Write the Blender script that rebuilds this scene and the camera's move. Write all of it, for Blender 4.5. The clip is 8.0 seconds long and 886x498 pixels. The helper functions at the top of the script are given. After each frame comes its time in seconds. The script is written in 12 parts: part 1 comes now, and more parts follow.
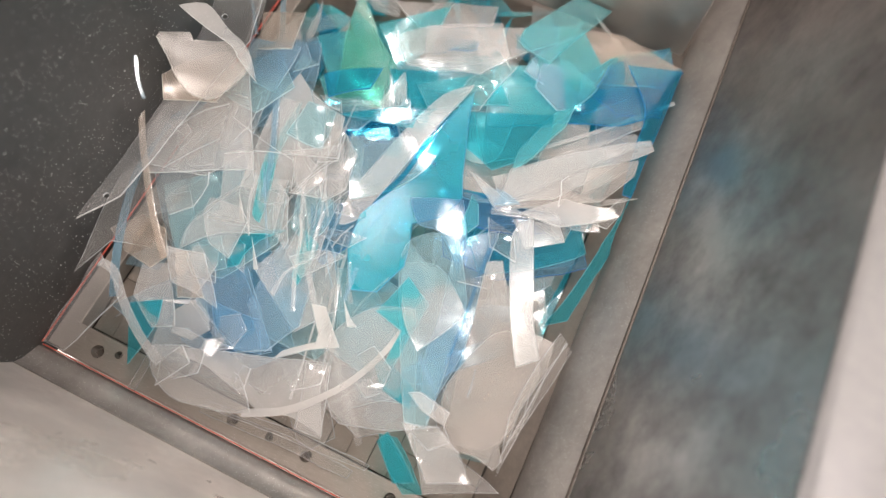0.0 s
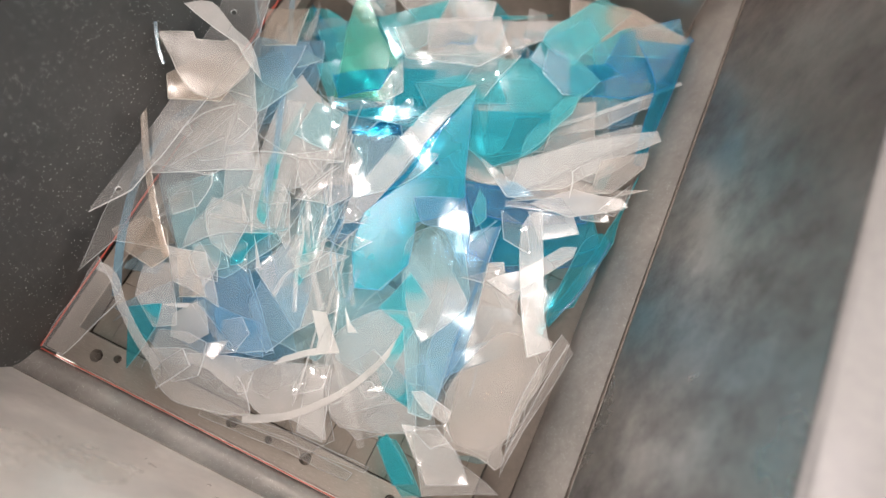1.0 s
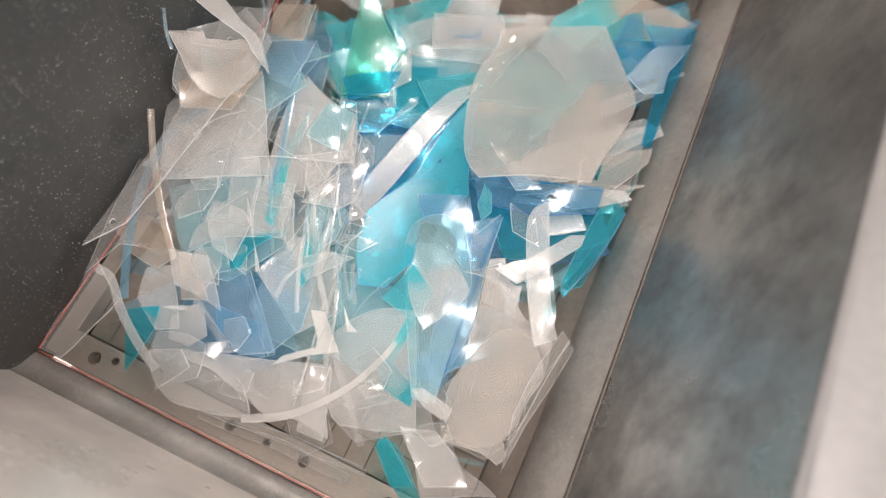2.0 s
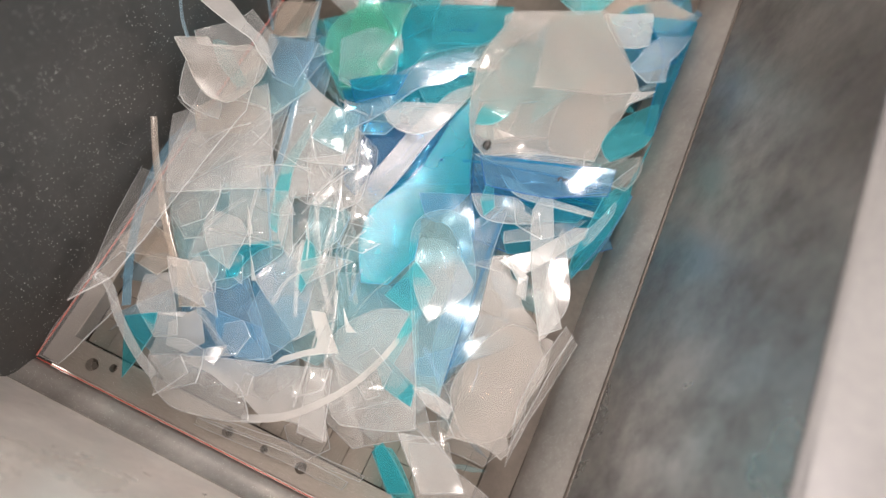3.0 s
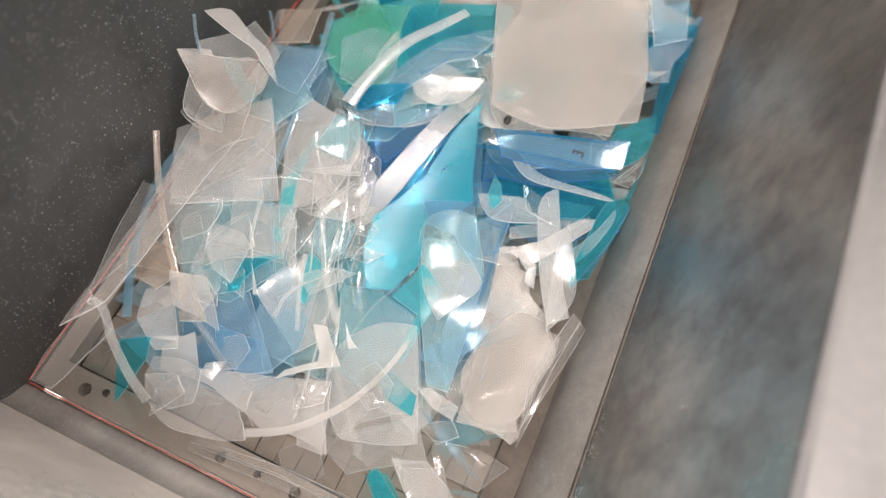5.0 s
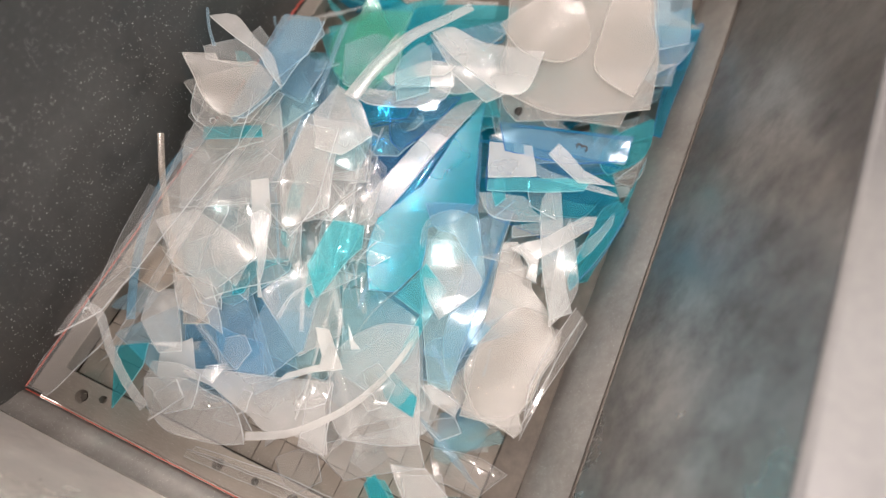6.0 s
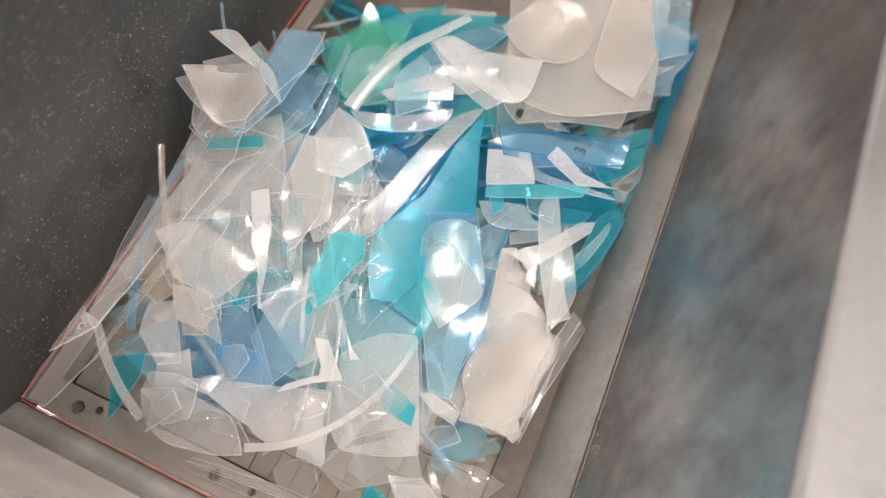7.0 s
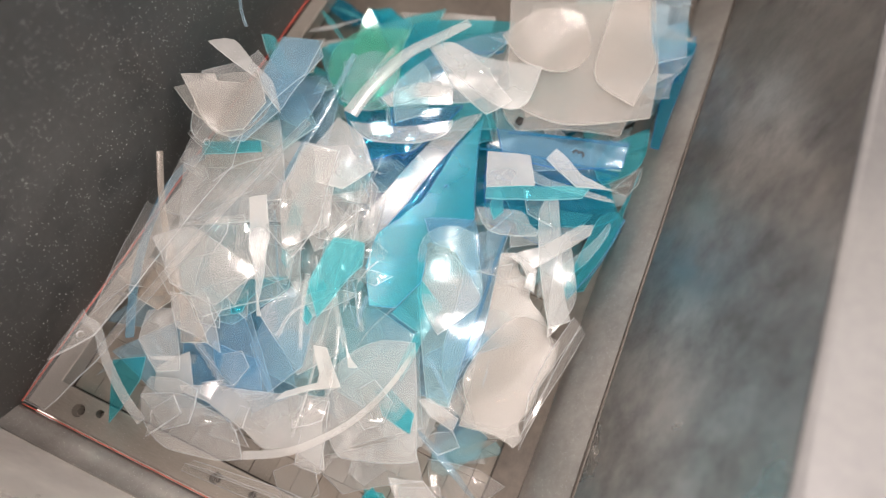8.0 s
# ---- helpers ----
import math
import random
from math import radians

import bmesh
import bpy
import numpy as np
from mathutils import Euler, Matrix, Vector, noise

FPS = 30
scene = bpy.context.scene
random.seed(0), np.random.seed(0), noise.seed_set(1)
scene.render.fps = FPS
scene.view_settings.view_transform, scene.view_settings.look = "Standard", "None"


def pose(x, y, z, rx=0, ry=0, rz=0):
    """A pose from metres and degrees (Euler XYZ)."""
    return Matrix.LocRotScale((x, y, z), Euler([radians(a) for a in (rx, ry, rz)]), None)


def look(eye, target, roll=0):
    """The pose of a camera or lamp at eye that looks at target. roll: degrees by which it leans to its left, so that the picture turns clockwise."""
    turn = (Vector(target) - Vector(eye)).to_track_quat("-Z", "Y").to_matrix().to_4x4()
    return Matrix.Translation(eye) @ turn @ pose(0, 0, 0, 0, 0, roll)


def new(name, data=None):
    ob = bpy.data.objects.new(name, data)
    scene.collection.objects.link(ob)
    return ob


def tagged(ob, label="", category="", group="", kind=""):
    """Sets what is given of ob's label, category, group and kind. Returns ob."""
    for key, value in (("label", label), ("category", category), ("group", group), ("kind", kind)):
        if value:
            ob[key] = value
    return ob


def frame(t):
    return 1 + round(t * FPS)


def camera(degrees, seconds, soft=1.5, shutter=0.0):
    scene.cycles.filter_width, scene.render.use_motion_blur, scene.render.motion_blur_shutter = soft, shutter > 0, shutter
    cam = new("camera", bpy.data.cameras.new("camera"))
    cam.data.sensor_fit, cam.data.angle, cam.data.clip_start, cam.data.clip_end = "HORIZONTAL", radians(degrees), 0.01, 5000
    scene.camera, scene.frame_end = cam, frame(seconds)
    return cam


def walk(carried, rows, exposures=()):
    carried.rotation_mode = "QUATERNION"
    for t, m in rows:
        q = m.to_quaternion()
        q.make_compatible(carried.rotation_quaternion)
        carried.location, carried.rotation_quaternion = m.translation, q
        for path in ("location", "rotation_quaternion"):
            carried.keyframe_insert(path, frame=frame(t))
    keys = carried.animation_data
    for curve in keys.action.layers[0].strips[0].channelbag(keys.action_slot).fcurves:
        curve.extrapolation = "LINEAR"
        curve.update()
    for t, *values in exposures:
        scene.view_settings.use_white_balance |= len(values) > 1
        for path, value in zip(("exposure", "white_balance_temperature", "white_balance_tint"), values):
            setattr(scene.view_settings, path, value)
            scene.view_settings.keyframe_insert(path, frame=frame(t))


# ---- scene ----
# ================= camera =================
cam = camera(66, 8.0, soft=1.4)
cam.data.dof.use_dof = True
cam.data.dof.focus_distance = 1.13
cam.data.dof.aperture_fstop = 1.15
PATH = [
    (0.0, (0.6708, 0.0648, 1.1568), (0.5477, 0.4081, 0.1191), 6.28),
    (0.5, (0.6674, 0.0634, 1.1589), (0.5463, 0.4085, 0.1215), 6.53),
    (1.0, (0.6667, 0.0611, 1.1617), (0.5493, 0.4112, 0.1255), 7.13),
    (1.5, (0.6655, 0.0623, 1.1630), (0.5510, 0.4130, 0.1267), 7.55),
    (3.0, (0.6719, 0.0608, 1.1653), (0.5507, 0.4247, 0.1343), 7.13),
    (3.5, (0.6757, 0.0624, 1.1665), (0.5523, 0.4298, 0.1370), 6.93),
    (4.0, (0.6714, 0.0634, 1.1689), (0.5495, 0.4374, 0.1416), 7.31),
    (4.5, (0.6751, 0.0630, 1.1692), (0.5449, 0.4493, 0.1475), 6.80),
    (6.0, (0.6767, 0.0623, 1.1671), (0.5422, 0.4685, 0.1537), 7.12),
    (6.5, (0.6766, 0.0632, 1.1699), (0.5410, 0.4752, 0.1591), 7.10),
    (7.0, (0.6742, 0.0645, 1.1718), (0.5408, 0.4825, 0.1630), 7.53),
    (7.5, (0.6713, 0.0655, 1.1747), (0.5410, 0.4838, 0.1657), 7.85),
    (8.0, (0.6708, 0.0649, 1.1764), (0.5400, 0.4851, 0.1684), 7.79),
]
walk(cam, [(t, look(eye, target, roll)) for t, eye, target, roll in PATH])

# ================= world, lamps, exposure =================
world = bpy.data.worlds.new("hall_air")
world.use_nodes = True
world.node_tree.nodes["Background"].inputs["Color"].default_value = (0.95, 0.97, 1.0, 1)
world.node_tree.nodes["Background"].inputs["Strength"].default_value = 0.25
scene.world = world
scene.view_settings.exposure = 0.12


def area_lamp(name, at, aim, size_x, size_y, watts, colour):
    data = bpy.data.lights.new(name, "AREA")
    data.shape, data.size, data.size_y = "RECTANGLE", size_x, size_y
    data.energy, data.color = watts, colour
    ob = new(name, data)
    ob.matrix_world = look(at, aim)
    return ob


# unseen ceiling lamps, small for glints, large added as fill; work lamp over the hopper
for tube_x, tube_y, long, watts in ((-1.1, 1.5, 0.4, 26), (-0.4, 2.3, 0.4, 26), (0.9, 1.4, 0.4, 22), (0.2, -1.2, 1.2, 88), (-2.4, 0.5, 1.2, 88), (2.7, 0.9, 1.2, 70), (0.3, 4.4, 1.2, 62)):
    area_lamp("ceiling_luminaire", (tube_x, tube_y, 3.2), (tube_x * 0.4 + 0.2, tube_y * 0.4 + 0.3, 0.0), 0.14 + (long - 0.4) * 0.5, long, watts, (1.0, 0.868, 0.815))
area_lamp("ceiling_luminaire", (0.9, -2.2, 3.1), (0.5, 0.5, 0.0), 2.4, 1.2, 60, (1.0, 0.925, 0.84))
area_lamp("work_lamp", (0.62, 1.05, 2.3), (0.6, 0.5, 0.0), 0.06, 0.06, 2.6, (1.0, 0.925, 0.84))
# small unseen spots added to put glints on the curled pieces
for spot_x, spot_y in ((-1.9, 0.2), (1.3, -1.5), (2.4, 1.7)):
    area_lamp("ceiling_spot", (spot_x, spot_y, 3.0), (0.4, 0.5, 0.0), 0.08, 0.08, 30, (1.0, 0.91, 0.85))
scene.cycles.transparent_max_bounces = 24

# ================= materials =================


def node(tree, kind, **values):
    n = tree.nodes.new(kind)
    for key, v in values.items():
        n.inputs[key].default_value = v
    return n


def blank(name):
    m = bpy.data.materials.new(name)
    m.use_nodes = True
    t = m.node_tree
    for n in list(t.nodes):
        t.nodes.remove(n)
    return m, t, t.nodes.new("ShaderNodeOutputMaterial")


def mapped(t, scale=(1, 1, 1), rot=(0, 0, 0)):
    co = t.nodes.new("ShaderNodeTexCoord")
    mp = t.nodes.new("ShaderNodeMapping")
    mp.inputs["Scale"].default_value = scale
    mp.inputs["Rotation"].default_value = rot
    t.links.new(co.outputs["Object"], mp.inputs["Vector"])
    return mp.outputs["Vector"]


def noise_tex(t, vec, scale, detail=4.0, rough=0.55):
    n = node(t, "ShaderNodeTexNoise", Scale=scale, Detail=detail, Roughness=rough)
    t.links.new(vec, n.inputs["Vector"])
    return n.outputs["Fac"]


def ramp(t, fac, stops):
    r = t.nodes.new("ShaderNodeValToRGB")
    r.color_ramp.elements[0].position, r.color_ramp.elements[0].color = stops[0][0], stops[0][1]
    r.color_ramp.elements[1].position, r.color_ramp.elements[1].color = stops[-1][0], stops[-1][1]
    for p, c in stops[1:-1]:
        e = r.color_ramp.elements.new(p)
        e.color = c
    t.links.new(fac, r.inputs["Fac"])
    return r.outputs["Color"]


def grey(v, a=1.0):
    return (v, v, v, a)


def blend(t, fac, a, b, mode="MIX"):
    m = t.nodes.new("ShaderNodeMix")
    m.data_type, m.blend_type = "RGBA", mode
    for socket, value in ((m.inputs[0], fac), (m.inputs[6], a), (m.inputs[7], b)):
        if hasattr(value, "is_linked"):
            t.links.new(value, socket)
        else:
            socket.default_value = value
    return m.outputs[2]


def specks(t, vec, scale, threshold):
    """Small sharp flecks of dust, 0 or 1, thinned out by a coarse noise."""
    v = node(t, "ShaderNodeTexVoronoi", Scale=scale, Randomness=1.0)
    t.links.new(vec, v.inputs["Vector"])
    dot = ramp(t, v.outputs["Distance"], [(threshold * 0.6, grey(1)), (threshold, grey(0))])
    patch = ramp(t, noise_tex(t, vec, scale * 0.12, 3), [(0.35, grey(0)), (0.60, grey(1))])
    return blend(t, 1.0, dot, patch, "MULTIPLY")


def metal(name, dark, light, rough_lo, rough_hi, metallic, dust=0.0, dust_scale=350, streak=(1, 1, 1),
          dust_colour=(0.75, 0.72, 0.68, 1), bump=0.15, stain=0.0, dent=0.0, smear=0.0):
    """Painted or bare metal: mottled tone, drawn grain, loose specks of dust; dent: long waves in the sheet;
    smear: wiped film of grime that dulls the gloss in cloudy patches."""
    m, t, out = blank(name)
    p = node(t, "ShaderNodeBsdfPrincipled", Metallic=metallic)
    plain = mapped(t)
    drawn = mapped(t, streak)
    big = noise_tex(t, plain, 5.0, 5, 0.6)
    fine = noise_tex(t, drawn, 60.0, 6, 0.7)
    both = blend(t, 0.45, big, fine)
    colour = ramp(t, both, [(0.3, dark), (0.7, light)])
    if stain:
        blot = ramp(t, noise_tex(t, plain, 9.0, 2, 0.4), [(0.60, grey(0)), (0.70, grey(stain))])
        colour = blend(t, blot, colour, (dark[0] * 0.35, dark[1] * 0.37, dark[2] * 0.42, 1))
    r = ramp(t, big, [(0.3, grey(rough_lo)), (0.7, grey(rough_hi))])
    if smear:
        film = ramp(t, noise_tex(t, mapped(t, (1.0, 1.0, 1.0), (0.4, 0.2, 0.3)), 7.0, 5, 0.62), [(0.40, grey(0)), (0.68, grey(smear))])
        colour = blend(t, film, colour, (dark[0] * 0.40, dark[1] * 0.40, dark[2] * 0.42, 1))
        r = blend(t, film, r, grey(0.55))
    if dust:
        d = blend(t, 1.0, specks(t, plain, dust_scale, 0.17), specks(t, plain, dust_scale * 0.4, 0.10), "SCREEN")
        d = blend(t, dust, grey(0), d)
        colour = blend(t, d, colour, dust_colour)
        r = blend(t, d, r, grey(0.8))
    t.links.new(colour, p.inputs["Base Color"])
    t.links.new(r, p.inputs["Roughness"])
    b = node(t, "ShaderNodeBump", Strength=bump, Distance=0.001)
    t.links.new(fine, b.inputs["Height"])
    if dent:
        wave = node(t, "ShaderNodeBump", Strength=dent, Distance=0.02)
        t.links.new(noise_tex(t, plain, 6.0, 2, 0.45), wave.inputs["Height"])
        t.links.new(wave.outputs["Normal"], b.inputs["Normal"])
    t.links.new(b.outputs["Normal"], p.inputs["Normal"])
    t.links.new(p.outputs[0], out.inputs["Surface"])
    return m


BLACK_PLATE = metal("black_coated_plate", (0.028, 0.028, 0.028, 1), (0.056, 0.056, 0.055, 1), 0.36, 0.55, 0.0,
                    dust=1.0, dust_scale=170, dust_colour=(0.6, 0.6, 0.6, 1), stain=0.4)
STEEL = metal("worn_steel", (0.36, 0.335, 0.31, 1), (0.52, 0.49, 0.46, 1), 0.30, 0.45, 0.85, streak=(1, 1, 14))
STEEL_DUSTY = metal("dusty_rolled_steel", (0.30, 0.28, 0.26, 1), (0.48, 0.455, 0.425, 1), 0.34, 0.48, 0.75,
                    dust=1.0, dust_scale=300, dust_colour=(0.85, 0.83, 0.80, 1), smear=0.35)
STEEL_SHEET = metal("polished_sheet_steel", (0.41, 0.395, 0.38, 1), (0.56, 0.54, 0.525, 1), 0.24, 0.38, 0.95,
                    dust=0.30, dust_scale=160, bump=0.02, dent=0.22, smear=0.9)
STEEL_LEDGE = metal("ground_steel_bar", (0.20, 0.178, 0.155, 1), (0.35, 0.318, 0.285, 1), 0.42, 0.55, 0.6,
                    dust=0.6, dust_scale=320, streak=(1, 12, 1))
BLOCK_STEEL = metal("cutter_block_steel", (0.19, 0.162, 0.138, 1), (0.33, 0.292, 0.255, 1), 0.42, 0.6, 0.5,
                    dust=0.5, dust_scale=300, streak=(10, 1, 1))
# mirror-like steel for the bead added to catch a glint
GLINT_STEEL = metal("polished_glint_bead", (0.75, 0.74, 0.72, 1), (0.85, 0.84, 0.82, 1), 0.10, 0.18, 1.0, bump=0.02)
RUST_EDGE = metal("dark_groove", (0.06, 0.05, 0.045, 1), (0.14, 0.12, 0.10, 1), 0.5, 0.7, 0.4)
RED_PAINT = metal("red_sealing_bead", (0.32, 0.05, 0.035, 1), (0.50, 0.10, 0.07, 1), 0.4, 0.6, 0.0, bump=0.4)
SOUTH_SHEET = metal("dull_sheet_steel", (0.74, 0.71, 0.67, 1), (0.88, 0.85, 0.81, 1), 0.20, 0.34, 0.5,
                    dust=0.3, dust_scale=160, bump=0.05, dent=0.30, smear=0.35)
RIM_PAINT = metal("bright_rim_steel", (0.10, 0.10, 0.104, 1), (0.155, 0.152, 0.149, 1), 0.35, 0.5, 0.3)
HALL_PAINT = metal("hall_plaster", (0.55, 0.54, 0.52, 1), (0.68, 0.67, 0.65, 1), 0.7, 0.9, 0.0)
HALL_FLOOR = metal("hall_concrete", (0.22, 0.21, 0.20, 1), (0.34, 0.33, 0.31, 1), 0.5, 0.8, 0.0)
INK = metal("black_marker_ink", (0.01, 0.01, 0.012, 1), (0.02, 0.02, 0.025, 1), 0.4, 0.5, 0.0)
SOOT = metal("black_plastic_crumb", (0.01, 0.01, 0.01, 1), (0.03, 0.03, 0.03, 1), 0.3, 0.5, 0.0)


def plastic(name, colour, haze, rough=0.12, scuff=0.35, glow=0.5, sheen=0.020):
    """Plastic sheet: part of the light goes straight through, part is scattered, with a gloss on top.
    haze: share that is scattered; scuff: how much clouding, scratches and dust add to it."""
    m, t, out = blank(name)
    co = t.nodes.new("ShaderNodeTexCoord")
    info = t.nodes.new("ShaderNodeObjectInfo")
    mp = t.nodes.new("ShaderNodeVectorMath")
    mp.operation = "MULTIPLY_ADD"
    t.links.new(info.outputs["Random"], mp.inputs[0])
    mp.inputs[1].default_value = (37, 11, 5)
    t.links.new(co.outputs["Object"], mp.inputs[2])
    vec = mp.outputs[0]
    broad = noise_tex(t, vec, 9.0, 3, 0.5)
    fine = noise_tex(t, vec, 70.0, 4, 0.6)
    stretch = t.nodes.new("ShaderNodeMapping")
    stretch.inputs["Scale"].default_value = (14, 420, 60)
    stretch.inputs["Rotation"].default_value = (0, 0, 0.6)
    t.links.new(vec, stretch.inputs["Vector"])
    lines = ramp(t, noise_tex(t, stretch.outputs[0], 1.0, 2, 0.5), [(0.70, grey(0)), (0.76, grey(1))])
    lines = blend(t, 1.0, lines, ramp(t, broad, [(0.5, grey(0)), (0.62, grey(1))]), "MULTIPLY")
    tone = ramp(t, broad, [(0.3, (colour[0] * 0.86, colour[1] * 0.92, colour[2] * 0.95, 1)), (0.7, (*colour, 1))])
    dust = specks(t, vec, 420, 0.24)
    flakes = ramp(t, noise_tex(t, vec, 130.0, 6, 0.75), [(0.60, grey(0)), (0.70, grey(1))])
    flakes = blend(t, 1.0, flakes, ramp(t, noise_tex(t, vec, 16.0, 2, 0.5), [(0.56, grey(0)), (0.72, grey(1))]), "MULTIPLY")
    cloud = ramp(t, broad, [(0.32, grey(0)), (0.72, grey(scuff))])
    dirt = blend(t, 0.08, grey(0), lines)
    dirt = blend(t, 0.30, dirt, dust, "SCREEN")
    dirt = blend(t, 0.28, dirt, flakes, "SCREEN")
    tone = blend(t, dirt, tone, blend(t, 0.5, tone, grey(0.92)))
    wear = blend(t, 1.0, cloud, dirt, "SCREEN")
    straight = node(t, "ShaderNodeBsdfTransparent")
    clearest = max(colour)
    straight.inputs["Color"].default_value = (*[0.985 * (c / clearest) ** 0.40 for c in colour], 1)
    diffuse = t.nodes.new("ShaderNodeBsdfDiffuse")
    back = t.nodes.new("ShaderNodeBsdfTranslucent")
    t.links.new(tone, diffuse.inputs["Color"])
    t.links.new(tone, back.inputs["Color"])
    scatter = node(t, "ShaderNodeMixShader")
    scatter.inputs[0].default_value = glow
    t.links.new(diffuse.outputs[0], scatter.inputs[1])
    t.links.new(back.outputs[0], scatter.inputs[2])
    share = t.nodes.new("ShaderNodeMath")
    share.operation, share.use_clamp = "MULTIPLY_ADD", True
    t.links.new(wear, share.inputs[0])
    share.inputs[1].default_value = (1.0 - haze) * 0.8
    share.inputs[2].default_value = haze
    body = t.nodes.new("ShaderNodeMixShader")
    t.links.new(share.outputs[0], body.inputs[0])
    t.links.new(straight.outputs[0], body.inputs[1])
    t.links.new(scatter.outputs[0], body.inputs[2])
    shine = node(t, "ShaderNodeBsdfGlossy", Roughness=rough)
    bump = node(t, "ShaderNodeBump", Strength=0.30, Distance=0.004)
    t.links.new(blend(t, 0.03, broad, fine), bump.inputs["Height"])
    t.links.new(bump.outputs["Normal"], shine.inputs["Normal"])
    rim = node(t, "ShaderNodeLayerWeight", Blend=0.12)
    amount = t.nodes.new("ShaderNodeMath")
    amount.operation, amount.use_clamp = "MULTIPLY_ADD", True
    t.links.new(rim.outputs["Facing"], amount.inputs[0])
    amount.inputs[1].default_value, amount.inputs[2].default_value = 0.42, sheen
    top = t.nodes.new("ShaderNodeMixShader")
    t.links.new(amount.outputs[0], top.inputs[0])
    t.links.new(body.outputs[0], top.inputs[1])
    t.links.new(shine.outputs[0], top.inputs[2])
    t.links.new(top.outputs[0], out.inputs["Surface"])
    return m


# sheet colour: (face, cut edge, words); edge colours lightened to imitate light piped to the rim
SHEETS = {
    "clear": (plastic("clear_sheet", (0.88, 0.87, 0.86), 0.03, 0.05, 0.1, sheen=0.03), (0.90, 0.91, 0.92), "clear"),
    "haze": (plastic("hazy_sheet", (0.84, 0.83, 0.82), 0.14, 0.1, 0.14), (0.90, 0.91, 0.92), "hazy colourless"),
    "white": (plastic("frosted_white_sheet", (0.78, 0.77, 0.76), 0.27, 0.16, 0.14), (0.92, 0.92, 0.91), "frosted white"),
    "milk": (plastic("milky_sheet", (0.56, 0.535, 0.51), 0.27, 0.24, 0.14), (0.86, 0.84, 0.81), "milky white"),
    "chalk": (plastic("chalky_strip_plastic", (0.80, 0.78, 0.76), 0.4, 0.2, 0.1), (0.92, 0.91, 0.89), "opaque white"),
    "cream": (plastic("cream_sheet", (0.64, 0.565, 0.50), 0.2, 0.16, 0.2), (0.90, 0.86, 0.80), "cream-tinted"),
    "ice": (plastic("ice_blue_sheet", (0.49, 0.64, 0.73), 0.13, 0.1, 0.14), (0.74, 0.85, 0.92), "ice-blue"),
    "sky": (plastic("sky_blue_sheet", (0.34, 0.55, 0.68), 0.16, 0.12, 0.14), (0.55, 0.72, 0.88), "sky-blue"),
    "blue": (plastic("bright_blue_sheet", (0.05, 0.50, 0.60), 0.36, 0.20, 0.16, sheen=0.010), (0.25, 0.58, 0.82), "bright blue"),
    "aqua": (plastic("aqua_sheet", (0.20, 0.63, 0.67), 0.18, 0.12, 0.14), (0.45, 0.78, 0.82), "aqua"),
    "teal": (plastic("teal_sheet", (0.07, 0.40, 0.46), 0.15, 0.08, 0.14), (0.25, 0.60, 0.66), "teal"),
    "deep": (plastic("deep_blue_sheet", (0.03, 0.29, 0.41), 0.16, 0.06, 0.14), (0.05, 0.27, 0.56), "deep blue"),
    "green": (plastic("green_sheet", (0.24, 0.58, 0.48), 0.17, 0.1, 0.16), (0.45, 0.76, 0.66), "sea-green"),
    "tint": (plastic("pale_aqua_sheet", (0.53, 0.70, 0.73), 0.15, 0.09, 0.14), (0.76, 0.89, 0.92), "pale aqua"),
    "navy": (plastic("violet_blue_sheet", (0.20, 0.37, 0.49), 0.13, 0.07, 0.14), (0.10, 0.25, 0.58), "violet-blue"),
}
# cut edges: the brightness of piped light is put into their colour
EDGES = {k: plastic("cut_edge_" + k, v[1], 0.5, 0.2, 0.1) for k, v in SHEETS.items()}

# ================= mesh helpers =================


def mesh_of(name, bm, *materials):
    me = bpy.data.meshes.new(name)
    bm.normal_update()
    bm.to_mesh(me)
    bm.free()
    for m in materials:
        me.materials.append(m)
    return me


def part(name, bm, material, parent, label=""):
    ob = new(name, mesh_of(name, bm, material))
    ob.parent = parent
    return tagged(ob, label) if label else ob


def box_into(bm, lo, hi, bevel=0.0, seg=2):
    made = bmesh.ops.create_cube(bm, size=1.0)["verts"]
    for v in made:
        v.co = Vector([lo[i] + (v.co[i] + 0.5) * (hi[i] - lo[i]) for i in range(3)])
    if bevel:
        edges = list({e for v in made for e in v.link_edges})
        bmesh.ops.bevel(bm, geom=edges, offset=bevel, segments=seg, affect="EDGES", profile=0.5)
    return bm


def box(lo, hi, bevel=0.0, seg=2):
    return box_into(bmesh.new(), lo, hi, bevel, seg)


def swept(profile, a, b, thick):
    """A bent plate: the profile (two coordinates in the plane across the run) from a to b; profile points are given as 3D
    offsets by the function that maps (s, z) at either end."""
    bm = bmesh.new()
    rows = []
    for at in (a, b):
        rows.append([bm.verts.new(at(s, z)) for s, z in profile])
    faces = [bm.faces.new((rows[0][i], rows[0][i + 1], rows[1][i + 1], rows[1][i])) for i in range(len(profile) - 1)]
    bm.normal_update()
    bmesh.ops.solidify(bm, geom=faces, thickness=thick)
    bmesh.ops.recalc_face_normals(bm, faces=bm.faces)
    for f in bm.faces:
        f.smooth = True
    return bm


def structure(name, bm, material, label="", category="", smooth_angle=None):
    ob = new(name, mesh_of(name, bm, material))
    if smooth_angle:
        ob.data.set_sharp_from_angle(angle=radians(smooth_angle))
    return tagged(ob, label, category, kind="structure")


def arc(cx, cz, r, a0, a1, n):
    return [(cx + r * math.cos(radians(a0 + (a1 - a0) * i / n)), cz + r * math.sin(radians(a0 + (a1 - a0) * i / n))) for i in range(n + 1)]


# ================= the hopper =================
W, L, RIM = 0.80, 1.60, 0.50

